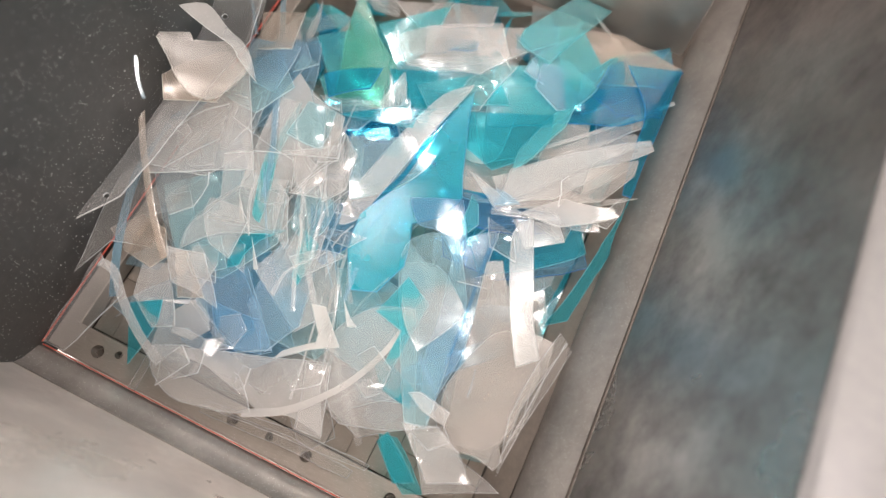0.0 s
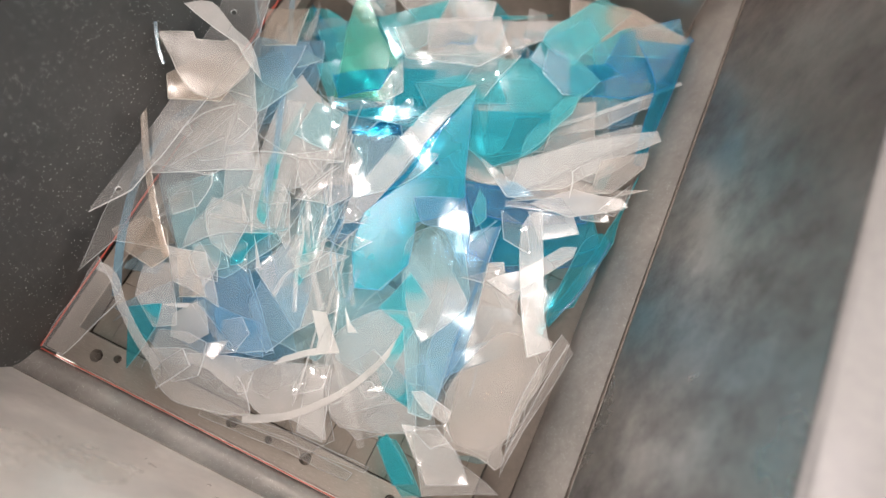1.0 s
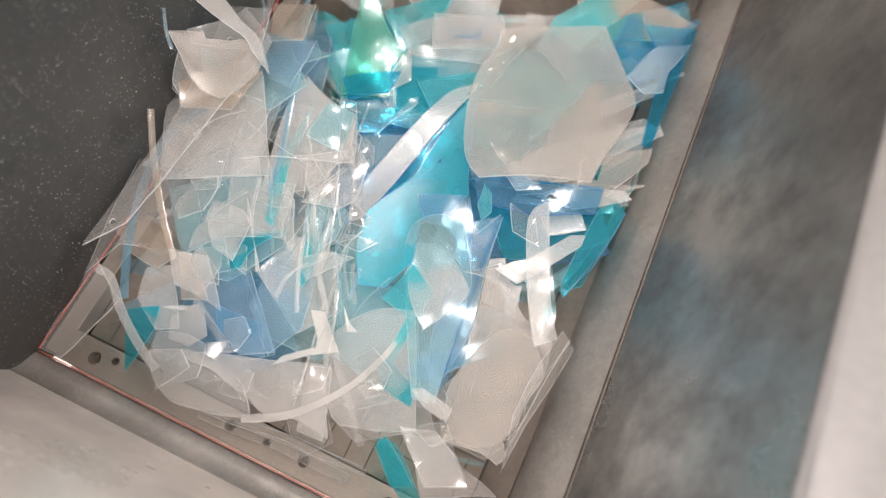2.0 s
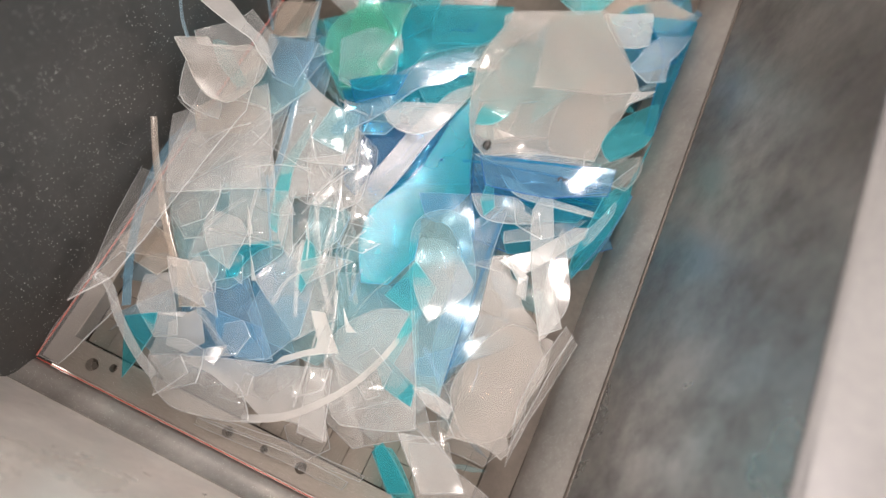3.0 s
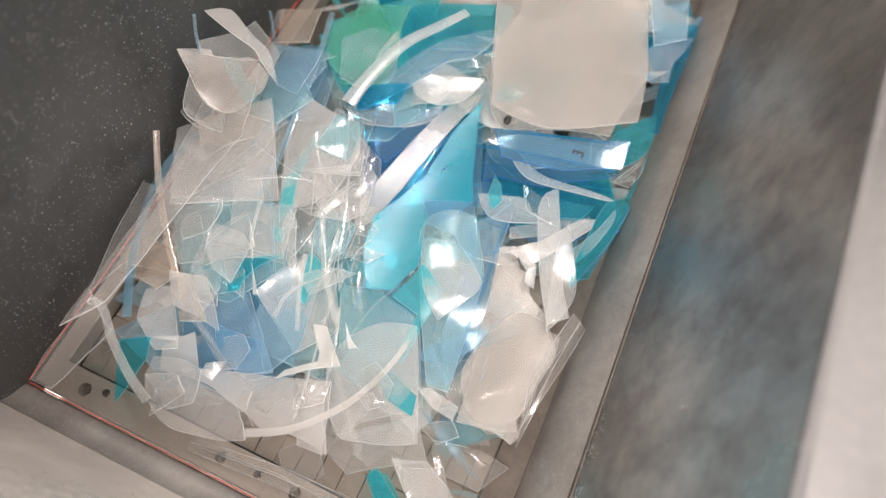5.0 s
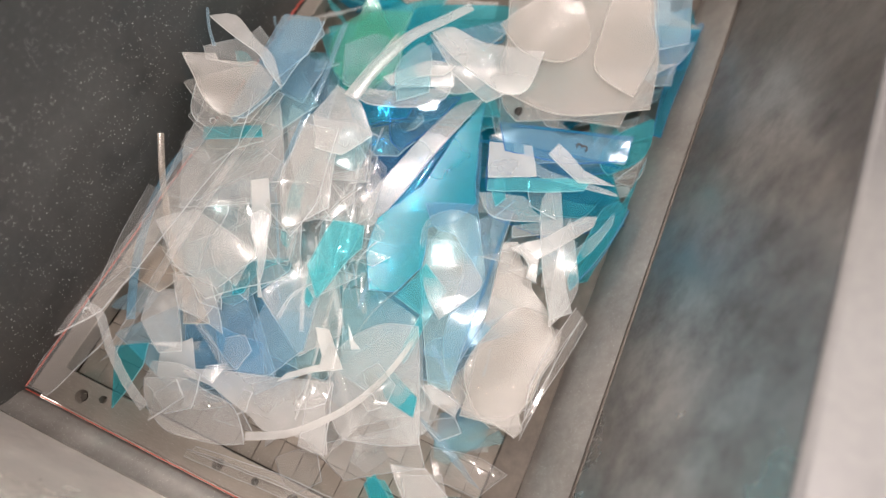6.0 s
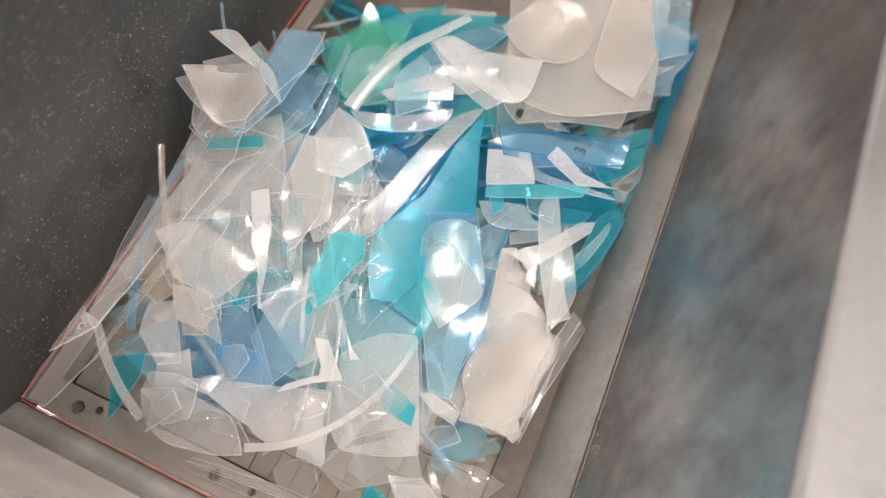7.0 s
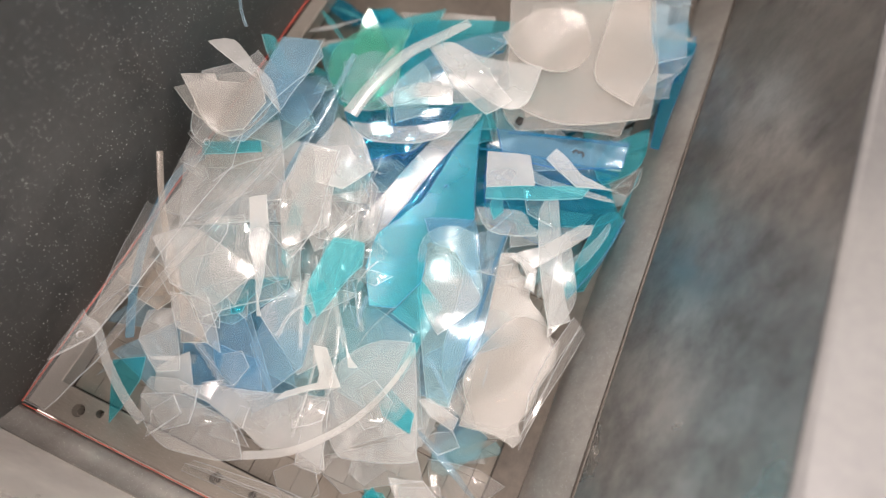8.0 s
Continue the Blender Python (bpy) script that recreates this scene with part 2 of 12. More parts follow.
# west side: black coated plate
structure("wall_west", box((-0.012, -0.30, -0.06), (0.0, L + 0.02, 0.78), 0.001), BLACK_PLATE,
          "black coated plate of the hopper, dusty and scratched", "hopper wall")
# north side
structure("wall_north", box((0.004, L, -0.06), (W + 0.25, L + 0.012, RIM), 0.001), STEEL,
          "brownish worn steel end plate of the hopper", "hopper wall")
# the pusher that draws back along the chamber
pusher = tagged(new("pusher", mesh_of("pusher", box((0.010, 0.0, -0.03), (W - 0.012, 0.02, 0.42), 0.003), STEEL)),
                "brown-tinged worn steel pusher plate across the chamber", "pusher")
pusher.matrix_world = pose(0, 1.045, 0)

# south side: rolled lip, then a plate that leans outwards
south = [(-0.006, -0.03), (-0.006, 0.0), (-0.010, 0.006), (-0.022, 0.014), (-0.034, 0.022), (-0.044, 0.036)]
structure("wall_south_lip", swept(south, lambda s, z: (0.002, s, z), lambda s, z: (W + 0.02, s, z), 0.004), STEEL_DUSTY,
          "dusty rolled steel lip of the hopper", "hopper wall", 50)
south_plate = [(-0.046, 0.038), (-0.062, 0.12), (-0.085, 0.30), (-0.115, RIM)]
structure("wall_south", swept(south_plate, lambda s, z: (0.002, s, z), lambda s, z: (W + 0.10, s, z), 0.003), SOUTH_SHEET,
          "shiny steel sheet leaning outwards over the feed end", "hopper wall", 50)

# east side: rolled lip up to the seam, then the tall plate with its bright rim
def east(y):
    slip, foot = (y - 0.18) * -0.022, 0.018 * (0.85 - y) / 0.85
    return lambda s, z: (W + s + (slip if s > 0.03 else slip * s / 0.03) + foot * max(0.0, 1 - s / 0.07), y, z)


lip = [(0.0, -0.05), (0.0, 0.0), (0.004, 0.014), (0.012, 0.028), (0.026, 0.044), (0.050, 0.074), (0.074, 0.100)]
structure("wall_east_lip", swept(lip, east(-0.05), east(L), 0.004), STEEL_DUSTY,
          "dusty rolled steel lip along the side of the hopper", "hopper wall", 50)
structure("trim_seam", swept([(0.0722, 0.0998), (0.0752, 0.1055)], east(-0.05), east(L), 0.0006), RUST_EDGE,
          "dark open seam between two steel plates", "seam")
tall = [(0.0768, 0.1045), (0.10, 0.17), (0.14, 0.30), (0.195, RIM - 0.012)]
structure("wall_east", swept(tall, east(-0.05), east(L), 0.003), STEEL_SHEET,
          "smeared shiny steel side plate of the hopper", "hopper wall", 50)
rim = [(0.195, RIM - 0.012)] + [(0.205 + 0.012 * math.cos(radians(a)), RIM - 0.012 + 0.012 * math.sin(radians(a))) for a in (150, 120, 90, 60)] + [(0.26, RIM + 0.004), (0.60, RIM + 0.004)]
structure("trim_rim", swept(rim, east(-0.05), east(L), 0.003), RIM_PAINT, "bright folded steel rim flange of the hopper", "rim", 40)

# polished bead added beside the seam only to give the lamp glint there
bm = bmesh.new()
bmesh.ops.create_uvsphere(bm, u_segments=20, v_segments=12, radius=1.0)
for v in bm.verts:
    v.co = Vector((v.co.x * 0.004, v.co.y * 0.016, v.co.z * 0.010))
for face in bm.faces:
    face.smooth = True
burr = structure("trim_burr", bm, GLINT_STEEL, "small polished bead added on the side plate to catch a lamp glint", "burr")
burr.matrix_world = pose(0.889, 0.462, 0.112, 0, -20, 0)

# red sealing beads
structure("trim_west_bead", box((0.0005, 0.0, -0.002), (0.0028, L - 0.002, 0.0020), 0.0008), RED_PAINT, "thin red sealing bead along the black plate", "seal")
structure("trim_south_bead", box((0.004, -0.0036, -0.004), (W - 0.002, -0.0019, 0.0008), 0.0006), RED_PAINT, "thin red sealing bead along the steel ledge", "seal")


# ledges with countersunk holes
HOLES = [(0.092, 0.026, 0.010), (0.127, 0.036, 0.006), (0.353, 0.028, 0.009), (0.420, 0.030, 0.006), (0.488, 0.030, 0.009), (0.640, 0.030, 0.009), (0.700, 0.030, 0.006)]
ledge = structure("ledge_south", box((0.030, 0.0, -0.045), (W - 0.012, 0.055, -0.002), 0.002), STEEL_LEDGE,
                  "ground steel bar with countersunk screw holes", "ledge")
cutters = bmesh.new()
for x, y, r in HOLES:
    made = bmesh.ops.create_cone(cutters, cap_ends=True, segments=20, radius1=r * 0.8, radius2=r * 1.15, depth=0.016)["verts"]
    bmesh.ops.translate(cutters, vec=(x, y, -0.002 - 0.006), verts=made)
cut_me = mesh_of("cutter", cutters)
cut_ob = bpy.data.objects.new("cutter", cut_me)
scene.collection.objects.link(cut_ob)
mod = ledge.modifiers.new("bores", "BOOLEAN")
mod.object, mod.operation, mod.solver = cut_ob, "DIFFERENCE", "EXACT"
bpy.context.view_layer.update()
baked = bpy.data.meshes.new_from_object(ledge.evaluated_get(bpy.context.evaluated_depsgraph_get()))
ledge.modifiers.clear()
ledge.data = baked
bpy.data.objects.remove(cut_ob)
for n, (x, y, r) in enumerate(HOLES):
    bm = bmesh.new()
    bmesh.ops.create_cone(bm, cap_ends=True, segments=6, radius1=r * 0.62, radius2=r * 0.62, depth=0.004)
    bmesh.ops.translate(bm, vec=(x, y, -0.0142), verts=bm.verts)
    part("screw", bm, RUST_EDGE, ledge)
structure("ledge_west", box((0.006, 0.004, -0.045), (0.038, L, -0.004), 0.002), STEEL_LEDGE, "worn steel bar under the black plate", "ledge")
structure("ledge_east", box((W - 0.040, 0.004, -0.05), (W + 0.014, L, -0.012), 0.002), RUST_EDGE, "dark steel rail beside the cutter", "ledge")

# ================= closing shell =================
structure("hopper_casing", box((-0.06, -0.16, -0.95), (W + 0.10, L + 0.06, -0.10), 0.004), STEEL, "steel machine casing under the hopper", "machine")
structure("hall_floor", box((-4, -4, -1.0), (5, 5, -0.95)), HALL_FLOOR, "concrete hall floor", "floor")
structure("hall_ceiling", box((-4, -4, 3.3), (5, 5, 3.4)), HALL_PAINT, "pale hall ceiling", "ceiling")
for nm, lo, hi in (("hall_wall_west", (-4.1, -4, -1), (-4, 5, 3.3)), ("hall_wall_east", (5, -4, -1), (5.1, 5, 3.3)),
                   ("hall_wall_south", (-4, -4.1, -1), (5, -4, 3.3)), ("hall_wall_north", (-4, 5, -1), (5, 5.1, 3.3))):
    structure(nm, box(lo, hi), HALL_PAINT, "pale plastered hall wall", "wall")

# ================= plastic sheet shards =================


def eased(outline):
    """The outline with its blunt corners drawn as one sweeping curve; sharp corners stay."""
    pts = [Vector(p) for p in outline]
    n = len(pts)
    sharp = [(pts[i] - pts[i - 1]).angle(pts[(i + 1) % n] - pts[i], 0.0) > radians(62) for i in range(n)]
    done = []
    for i in range(n):
        a, b = pts[i], pts[(i + 1) % n]
        before = a if sharp[i] else pts[i - 1]
        after = b if sharp[(i + 1) % n] else pts[(i + 2) % n]
        steps = max(2, min(6, int((b - a).length / 0.012)))
        for k in range(steps):
            s = k / steps
            q = 0.5 * (2 * a + (b - before) * s + (2 * before - 5 * a + 4 * b - after) * s * s + (3 * a - before - 3 * b + after) * s ** 3)
            done.append((q.x, q.y))
    return done


def shard(kind, outline, m, curl=0.0, curl_axis=0.0, twist=0.0, wave=0.0, thick=0.0016, name="plastic_shard", words="", rough=0.0, bow=0.02, seed=0, holes=(), soft=False):
    """A broken piece of sheet: outline in metres in its own plane, bent about an axis (degrees from its x axis).
    curl: bend in 1/m; twist: 1/m; wave: ripple height in metres; rough: raggedness of the broken edge."""
    rnd = random.Random(seed * 7 + len(outline) * 13 + int(1e4 * abs(outline[0][0])))
    face, _, tint = SHEETS[kind]
    pts = []
    if soft:
        outline = eased(outline)
    n = len(outline)
    for i in range(n):
        a, b = Vector(outline[i]), Vector(outline[(i + 1) % n])
        steps = max(1, int((b - a).length / 0.022))
        across = Vector((-(b - a).y, (b - a).x)).normalized() if (b - a).length > 1e-6 else Vector((0, 0))
        sag = rnd.gauss(0, bow) * (b - a).length * 4
        for k in range(steps):
            q = a.lerp(b, k / steps)
            if k:
                q = q + across * (rnd.gauss(0, rough) + sag * k / steps * (1 - k / steps))
            pts.append(q)
    bm = bmesh.new()
    if holes:
        loops = [[bm.verts.new((q.x, q.y, 0)) for q in pts]]
        for hx, hy, hr in holes:
            loops.append([bm.verts.new((hx + hr * math.cos(k * math.pi / 8), hy + hr * math.sin(k * math.pi / 8), 0)) for k in range(16)])
        rims = [bm.edges.new((a, b)) for lp in loops for a, b in zip(lp, lp[1:] + lp[:1])]
        bmesh.ops.triangle_fill(bm, use_beauty=True, edges=rims, normal=(0, 0, 1))
    else:
        bm.faces.new([bm.verts.new((q.x, q.y, 0)) for q in pts])
    span = max((Vector(a) - Vector(b)).length for a in outline for b in outline)
    c, s = math.cos(radians(curl_axis)), math.sin(radians(curl_axis))
    if curl or twist or wave:
        for ax, ay, cuts in ((c, s, 9), (-s, c, 4)):
            lo = min(v.co.x * ax + v.co.y * ay for v in bm.verts)
            hi = max(v.co.x * ax + v.co.y * ay for v in bm.verts)
            count = max(1, min(cuts, int((hi - lo) / 0.018)))
            for k in range(1, count):
                d = lo + (hi - lo) * k / count
                bmesh.ops.bisect_plane(bm, geom=bm.verts[:] + bm.edges[:] + bm.faces[:], plane_co=(ax * d, ay * d, 0), plane_no=(ax, ay, 0))
    bmesh.ops.triangulate(bm, faces=bm.faces)
    ph = rnd.random() * 6
    for v in bm.verts:
        u, w = v.co.x * c + v.co.y * s, -v.co.x * s + v.co.y * c
        z = wave * (math.sin(u / max(span, 0.02) * 9 + ph) + 0.6 * math.sin(w / max(span, 0.02) * 13 + ph * 2)) + twist * u * w
        if abs(curl) > 1e-3:
            ang = u * curl
            flat = (math.sin(ang) / curl, (1 - math.cos(ang)) / curl)
            z += flat[1]
            v.co.x, v.co.y = flat[0] * c - w * s, flat[0] * s + w * c
        v.co.z += z
    bm.normal_update()
    if sum(f.normal.z for f in bm.faces) < 0:
        bmesh.ops.reverse_faces(bm, faces=bm.faces)
    top = bm.faces[:]
    rim_edges = [e for e in bm.edges if e.is_boundary]
    out = {}
    for e in rim_edges:
        f = e.link_faces[0]
        side = ((e.verts[0].co + e.verts[1].co) / 2 - f.calc_center_median())
        along = (e.verts[1].co - e.verts[0].co).normalized()
        side = (side - along * side.dot(along)).normalized()
        for v in e.verts:
            out[v] = out.get(v, Vector()) + side
    lower = {v: bm.verts.new(v.co - v.normal * thick + (out[v].normalized() * 0.0012 if v in out else Vector())) for v in bm.verts[:]}
    for f in top:
        g = bm.faces.new([lower[v] for v in reversed(f.verts)])
        g.smooth = f.smooth = True
    for e in rim_edges:
        f = e.link_faces[0]
        a, b = e.verts
        vs = list(f.verts)
        if vs[(vs.index(a) + 1) % len(vs)] != b:
            a, b = b, a
        q = bm.faces.new((b, a, lower[a], lower[b]))
        q.material_index = 1
        for k in q.edges:
            k.smooth = False
    me = mesh_of(name, bm, face, EDGES[kind])
    ob = new(name, me)
    ob.matrix_world = m
    tagged(ob, words or f"{tint} broken piece of plastic sheet in the heap", "plastic shard", "heap of plastic offcuts")
    return ob


def ribbon(kind, line, width, m, arch=0.0, taper=1.0, words=""):
    """A long narrow strip of sheet along a bowed centre line in its own plane; taper: width at its end against its start."""
    pts = [Vector(p) for p in line]
    fine = []
    for i in range(len(pts) - 1):
        p0, p1, p2, p3 = pts[max(0, i - 1)], pts[i], pts[i + 1], pts[min(len(pts) - 1, i + 2)]
        for k in range(5):
            s = k / 5
            fine.append(0.5 * (2 * p1 + (p2 - p0) * s + (2 * p0 - 5 * p1 + 4 * p2 - p3) * s * s + (3 * p1 - p0 - 3 * p2 + p3) * s ** 3))
    fine.append(pts[-1])
    one, two = [], []
    for i, p in enumerate(fine):
        d = (fine[min(i + 1, len(fine) - 1)] - fine[max(i - 1, 0)]).normalized()
        w = width / 2 * (1 + (taper - 1) * i / (len(fine) - 1))
        one.append(p + Vector((-d.y, d.x)) * w)
        two.append(p - Vector((-d.y, d.x)) * w)
    bm = bmesh.new()
    n = len(fine)
    lift = [arch * math.sin(math.pi * i / (n - 1)) for i in range(n)]
    hump = width * 0.08 if width > 0.006 else 0.0
    rows = [[bm.verts.new((p.x, p.y, lift[i])), bm.verts.new(((p.x + q.x) / 2, (p.y + q.y) / 2, lift[i] + hump)), bm.verts.new((q.x, q.y, lift[i]))]
            for i, (p, q) in enumerate(zip(one, two))]
    thick = 0.0018
    low = [[bm.verts.new(v.co - Vector((0, 0, thick))) for v in r] for r in rows]
    for a, b, c, d in zip(rows, rows[1:], low, low[1:]):
        for j in (0, 1):
            for f in (bm.faces.new((a[j], a[j + 1], b[j + 1], b[j])), bm.faces.new((c[j], d[j], d[j + 1], c[j + 1]))):
                f.smooth = True
        for f in (bm.faces.new((a[0], b[0], d[0], c[0])), bm.faces.new((a[2], c[2], d[2], b[2]))):
            f.material_index = 1
            for k in f.edges:
                k.smooth = False
    for a, c, j in ((rows[0], low[0], 1), (rows[-1], low[-1], -1)):
        for k in (0, 1):
            f = bm.faces.new((a[k], a[k + 1], c[k + 1], c[k])[::j])
            f.material_index = 1
    bmesh.ops.recalc_face_normals(bm, faces=bm.faces)
    face, _, tint = SHEETS[kind]
    ob = new("plastic_strip", mesh_of("plastic_strip", bm, face, EDGES[kind]))
    ob.matrix_world = m
    return tagged(ob, words or f"{tint} narrow strip of plastic sheet in the heap", "plastic strip", "heap of plastic offcuts")


def ragged(rnd, length, width, corners):
    """An irregular broken outline within length x width."""
    pts = []
    for i in range(corners):
        a = 2 * math.pi * (i + rnd.uniform(-0.3, 0.3)) / corners
        r = rnd.uniform(0.65, 1.0)
        pts.append((round(math.cos(a) * r * length / 2, 4), round(math.sin(a) * r * width / 2, 4)))
    return pts


def join_all(name, obs, label, category):
    """One mesh out of many pieces, of kind stuff."""
    verts, faces, slots, smooth, mats = [], [], [], [], []
    for ob in obs:
        base, m, me = len(verts), ob.matrix_world, ob.data
        verts += [m @ v.co for v in me.vertices]
        for f in me.polygons:
            faces.append([base + i for i in f.vertices])
            mat = me.materials[0]
            if mat not in mats:
                mats.append(mat)
            slots.append(mats.index(mat))
            smooth.append(f.use_smooth)
        bpy.data.objects.remove(ob)
    me = bpy.data.meshes.new(name)
    me.from_pydata(verts, [], faces)
    for mat in mats:
        me.materials.append(mat)
    me.polygons.foreach_set("material_index", slots)
    me.polygons.foreach_set("use_smooth", smooth)
    me.set_sharp_from_angle(angle=radians(35))
    return tagged(new(name, me), label, category, kind="stuff")


def attach(child, parent, name, label):
    """Make one piece a part of another, where it lies."""
    a, b = PIECES.pop(child), PIECES[parent]
    m = b.matrix_world.inverted() @ a.matrix_world
    a.parent = b
    a.matrix_basis = m
    a.name = a.data.name = name
    for key in ("category", "group", "label"):
        del a[key]
    a["label"] = label
    return a


def heap_top(x, y):
    """Height of the heap over the cutter floor."""
    edge = min(1.0, max(0.0, (y - 0.03) / 0.10)) * min(1.0, max(0.0, (W - 0.03 - x) / 0.05)) * min(1.0, max(0.0, (x + 0.02) / 0.08))
    return -0.03 + edge * (0.055 + 0.03 * math.sin(5 * x) * math.sin(4 * y + 1))


# the pieces that lie on top of the heap
PIECES = {}
PIECES['p0'] = shard('ice', [(-0.148, 0.011), (0.048, 0.114), (0.132, -0.048), (-0.033, -0.077)],
    pose(0.228, 0.159, 0.028, 0.9, -3.0, 21.3), curl=-0.2, curl_axis=90, wave=0.001, rough=0.0006, seed=1)
PIECES['p1'] = shard('sky', [(-0.108, -0.058), (-0.116, 0.080), (0.090, 0.090), (0.108, -0.025), (0.026, -0.087)],
    pose(0.273, 0.191, 0.029, -0.3, 3.0, -50.1), curl=-0.2, curl_axis=90, wave=0.0006, rough=0.0006, seed=2)
PIECES['p2'] = shard('tint', [(-0.134, -0.079), (-0.108, 0.101), (0.075, 0.106), (0.122, -0.026), (0.045, -0.102)],
    pose(0.373, 0.291, 0.029, -0.5, -3.4, -45.4), curl=-0.1, curl_axis=90, wave=0.0012, rough=0.0006, seed=3)
PIECES['p3'] = shard('ice', [(-0.053, 0.106), (0.089, 0.068), (0.099, -0.051), (-0.023, -0.105), (-0.112, -0.019)],
    pose(0.566, 0.326, 0.030, 1.1, -2.5, 60.6), curl=-0.6, curl_axis=0, wave=0.001, rough=0.0006, seed=4)
PIECES['p4'] = shard('haze', [(-0.128, -0.012), (0.005, 0.100), (0.096, 0.003), (0.026, -0.092)],
    pose(0.522, 0.241, 0.030, 4.0, -2.3, -15.5), curl=0.4, curl_axis=90, wave=0.0016, rough=0.0006, seed=5)
PIECES['p5'] = shard('haze', [(-0.139, 0.051), (0.059, 0.124), (0.129, -0.049), (-0.049, -0.126)],
    pose(0.281, 0.439, 0.031, 0.5, -1.2, 18.1), curl=0.5, curl_axis=90, wave=0.0016, rough=0.0006, seed=6)
PIECES['p6'] = shard('ice', [(-0.045, -0.103), (-0.112, 0.040), (0.044, 0.105), (0.113, -0.042)],
    pose(0.159, 0.361, 0.032, -3.6, -0.7, -65.2), curl=1.1, curl_axis=0, wave=0.001, rough=0.0006, seed=7)
PIECES['p7'] = shard('sky', [(-0.141, 0.076), (0.119, 0.094), (0.114, -0.078), (-0.092, -0.092)],
    pose(0.415, 0.637, 0.032, -1.8, -1.3, 21.9), curl=-0.8, curl_axis=0, wave=0.0006, rough=0.0006, seed=8)
PIECES['p8'] = shard('deep', [(-0.055, 0.085), (0.112, 0.028), (0.026, -0.072), (-0.084, -0.041)],
    pose(0.395, 0.597, 0.033, 0.6, -0.8, 47.2), curl=0.3, curl_axis=20, wave=0.0006, rough=0.0006, seed=9)
PIECES['p9'] = shard('navy', [(-0.126, 0.080), (0.114, 0.067), (0.140, -0.027), (-0.016, -0.075), (-0.111, -0.046)],
    pose(0.665, 0.607, 0.033, -1.4, 0.7, 17.2), curl=-0.0, curl_axis=0, wave=0.0006, words='deep violet-blue translucent sheet with a dark cut edge', rough=0.0006, seed=10)
PIECES['p10'] = ribbon('deep', [(-0.106, -0.003), (-0.007, 0.005), (0.112, -0.002)], 0.0036,
    pose(0.631, 0.664, 0.050, 0.0, -0.0, 8.7))
attach('p10', 'p9', 'cut_edge', 'dark blue cut edge')
PIECES['p11'] = shard('teal', [(-0.140, 0.055), (0.092, 0.060), (0.115, -0.030), (-0.067, -0.085)],
    pose(0.676, 0.630, 0.035, -1.7, -0.9, 18.9), curl=1.6, curl_axis=0, wave=0.0006, rough=0.0006, seed=12)
PIECES['p12'] = shard('haze', [(-0.121, 0.021), (0.006, 0.044), (0.118, 0.022), (0.145, -0.026), (-0.045, -0.050), (-0.105, -0.011)],
    pose(0.627, 0.691, 0.035, 1.2, 3.0, 14.9), curl=-0.9, curl_axis=45, wave=0.0016, rough=0.0006, seed=13)
PIECES['p13'] = shard('ice', [(-0.127, 0.036), (0.069, 0.054), (0.135, -0.029), (-0.077, -0.060)],
    pose(0.582, 0.760, 0.036, -1.6, -2.0, 20.2), curl=-1.3, curl_axis=0, wave=0.001, rough=0.0006, seed=14)
PIECES['p14'] = shard('teal', [(-0.159, 0.017), (0.031, 0.003), (0.086, 0.002), (0.153, 0.007), (0.017, -0.016), (-0.128, -0.012)],
    pose(0.789, 0.681, 0.036, 2.3, -2.7, 82.6), curl=1.5, curl_axis=0, wave=0.0006, rough=0.0006, seed=15)
PIECES['p15'] = shard('haze', [(-0.028, -0.107), (-0.136, 0.029), (0.049, 0.122), (0.115, -0.044)],
    pose(0.117, 0.446, 0.113, 3.2, -1.1, -83.3), curl=-1.4, curl_axis=70, wave=0.0016, rough=0.0006, seed=16)
PIECES['p16'] = shard('ice', [(-0.086, -0.065), (-0.094, 0.058), (0.081, 0.045), (0.099, -0.038)],
    pose(0.132, 0.676, 0.038, 1.2, -2.2, -67.8), curl=-1.4, curl_axis=20, wave=0.001, rough=0.0006, seed=17)
PIECES['p17'] = shard('aqua', [(-0.116, 0.083), (0.073, 0.094), (0.156, -0.023), (-0.008, -0.102), (-0.106, -0.052)],
    pose(0.266, 0.781, 0.038, 1.8, 2.9, 42.9), curl=-1.3, curl_axis=45, wave=0.0006, rough=0.0006, seed=18)
PIECES['p18'] = shard('tint', [(-0.051, 0.080), (0.125, 0.031), (0.060, -0.075), (-0.134, -0.035)],
    pose(0.390, 0.787, 0.039, 0.8, 3.2, 71.3), curl=1.4, curl_axis=20, wave=0.0012, rough=0.0006, seed=19)
PIECES['p19'] = shard('milk', [(-0.059, 0.079), (0.104, 0.070), (0.132, -0.029), (0.016, -0.062), (-0.041, -0.062), (-0.075, -0.025), (-0.078, 0.030)],
    pose(0.723, 0.277, 0.039, 2.3, 0.1, 77.8), curl=-1.4, curl_axis=70, wave=0.0006, rough=0.0006, bow=0.03, seed=20)
PIECES['p20'] = shard('haze', [(-0.102, 0.023), (0.069, 0.044), (0.081, -0.030), (-0.048, -0.036)],
    pose(0.574, 0.147, 0.012, -0.1, -3.8, 30.1), curl=-0.2, curl_axis=20, rough=0.0006, seed=21)
PIECES['p21'] = shard('clear', [(-0.059, 0.074), (0.115, 0.026), (0.016, -0.067), (-0.072, -0.034)],
    pose(0.720, 0.281, 0.041, 1.9, 1.9, 56.9), curl=-0.3, curl_axis=70, wave=0.0026, rough=0.0006, seed=22)
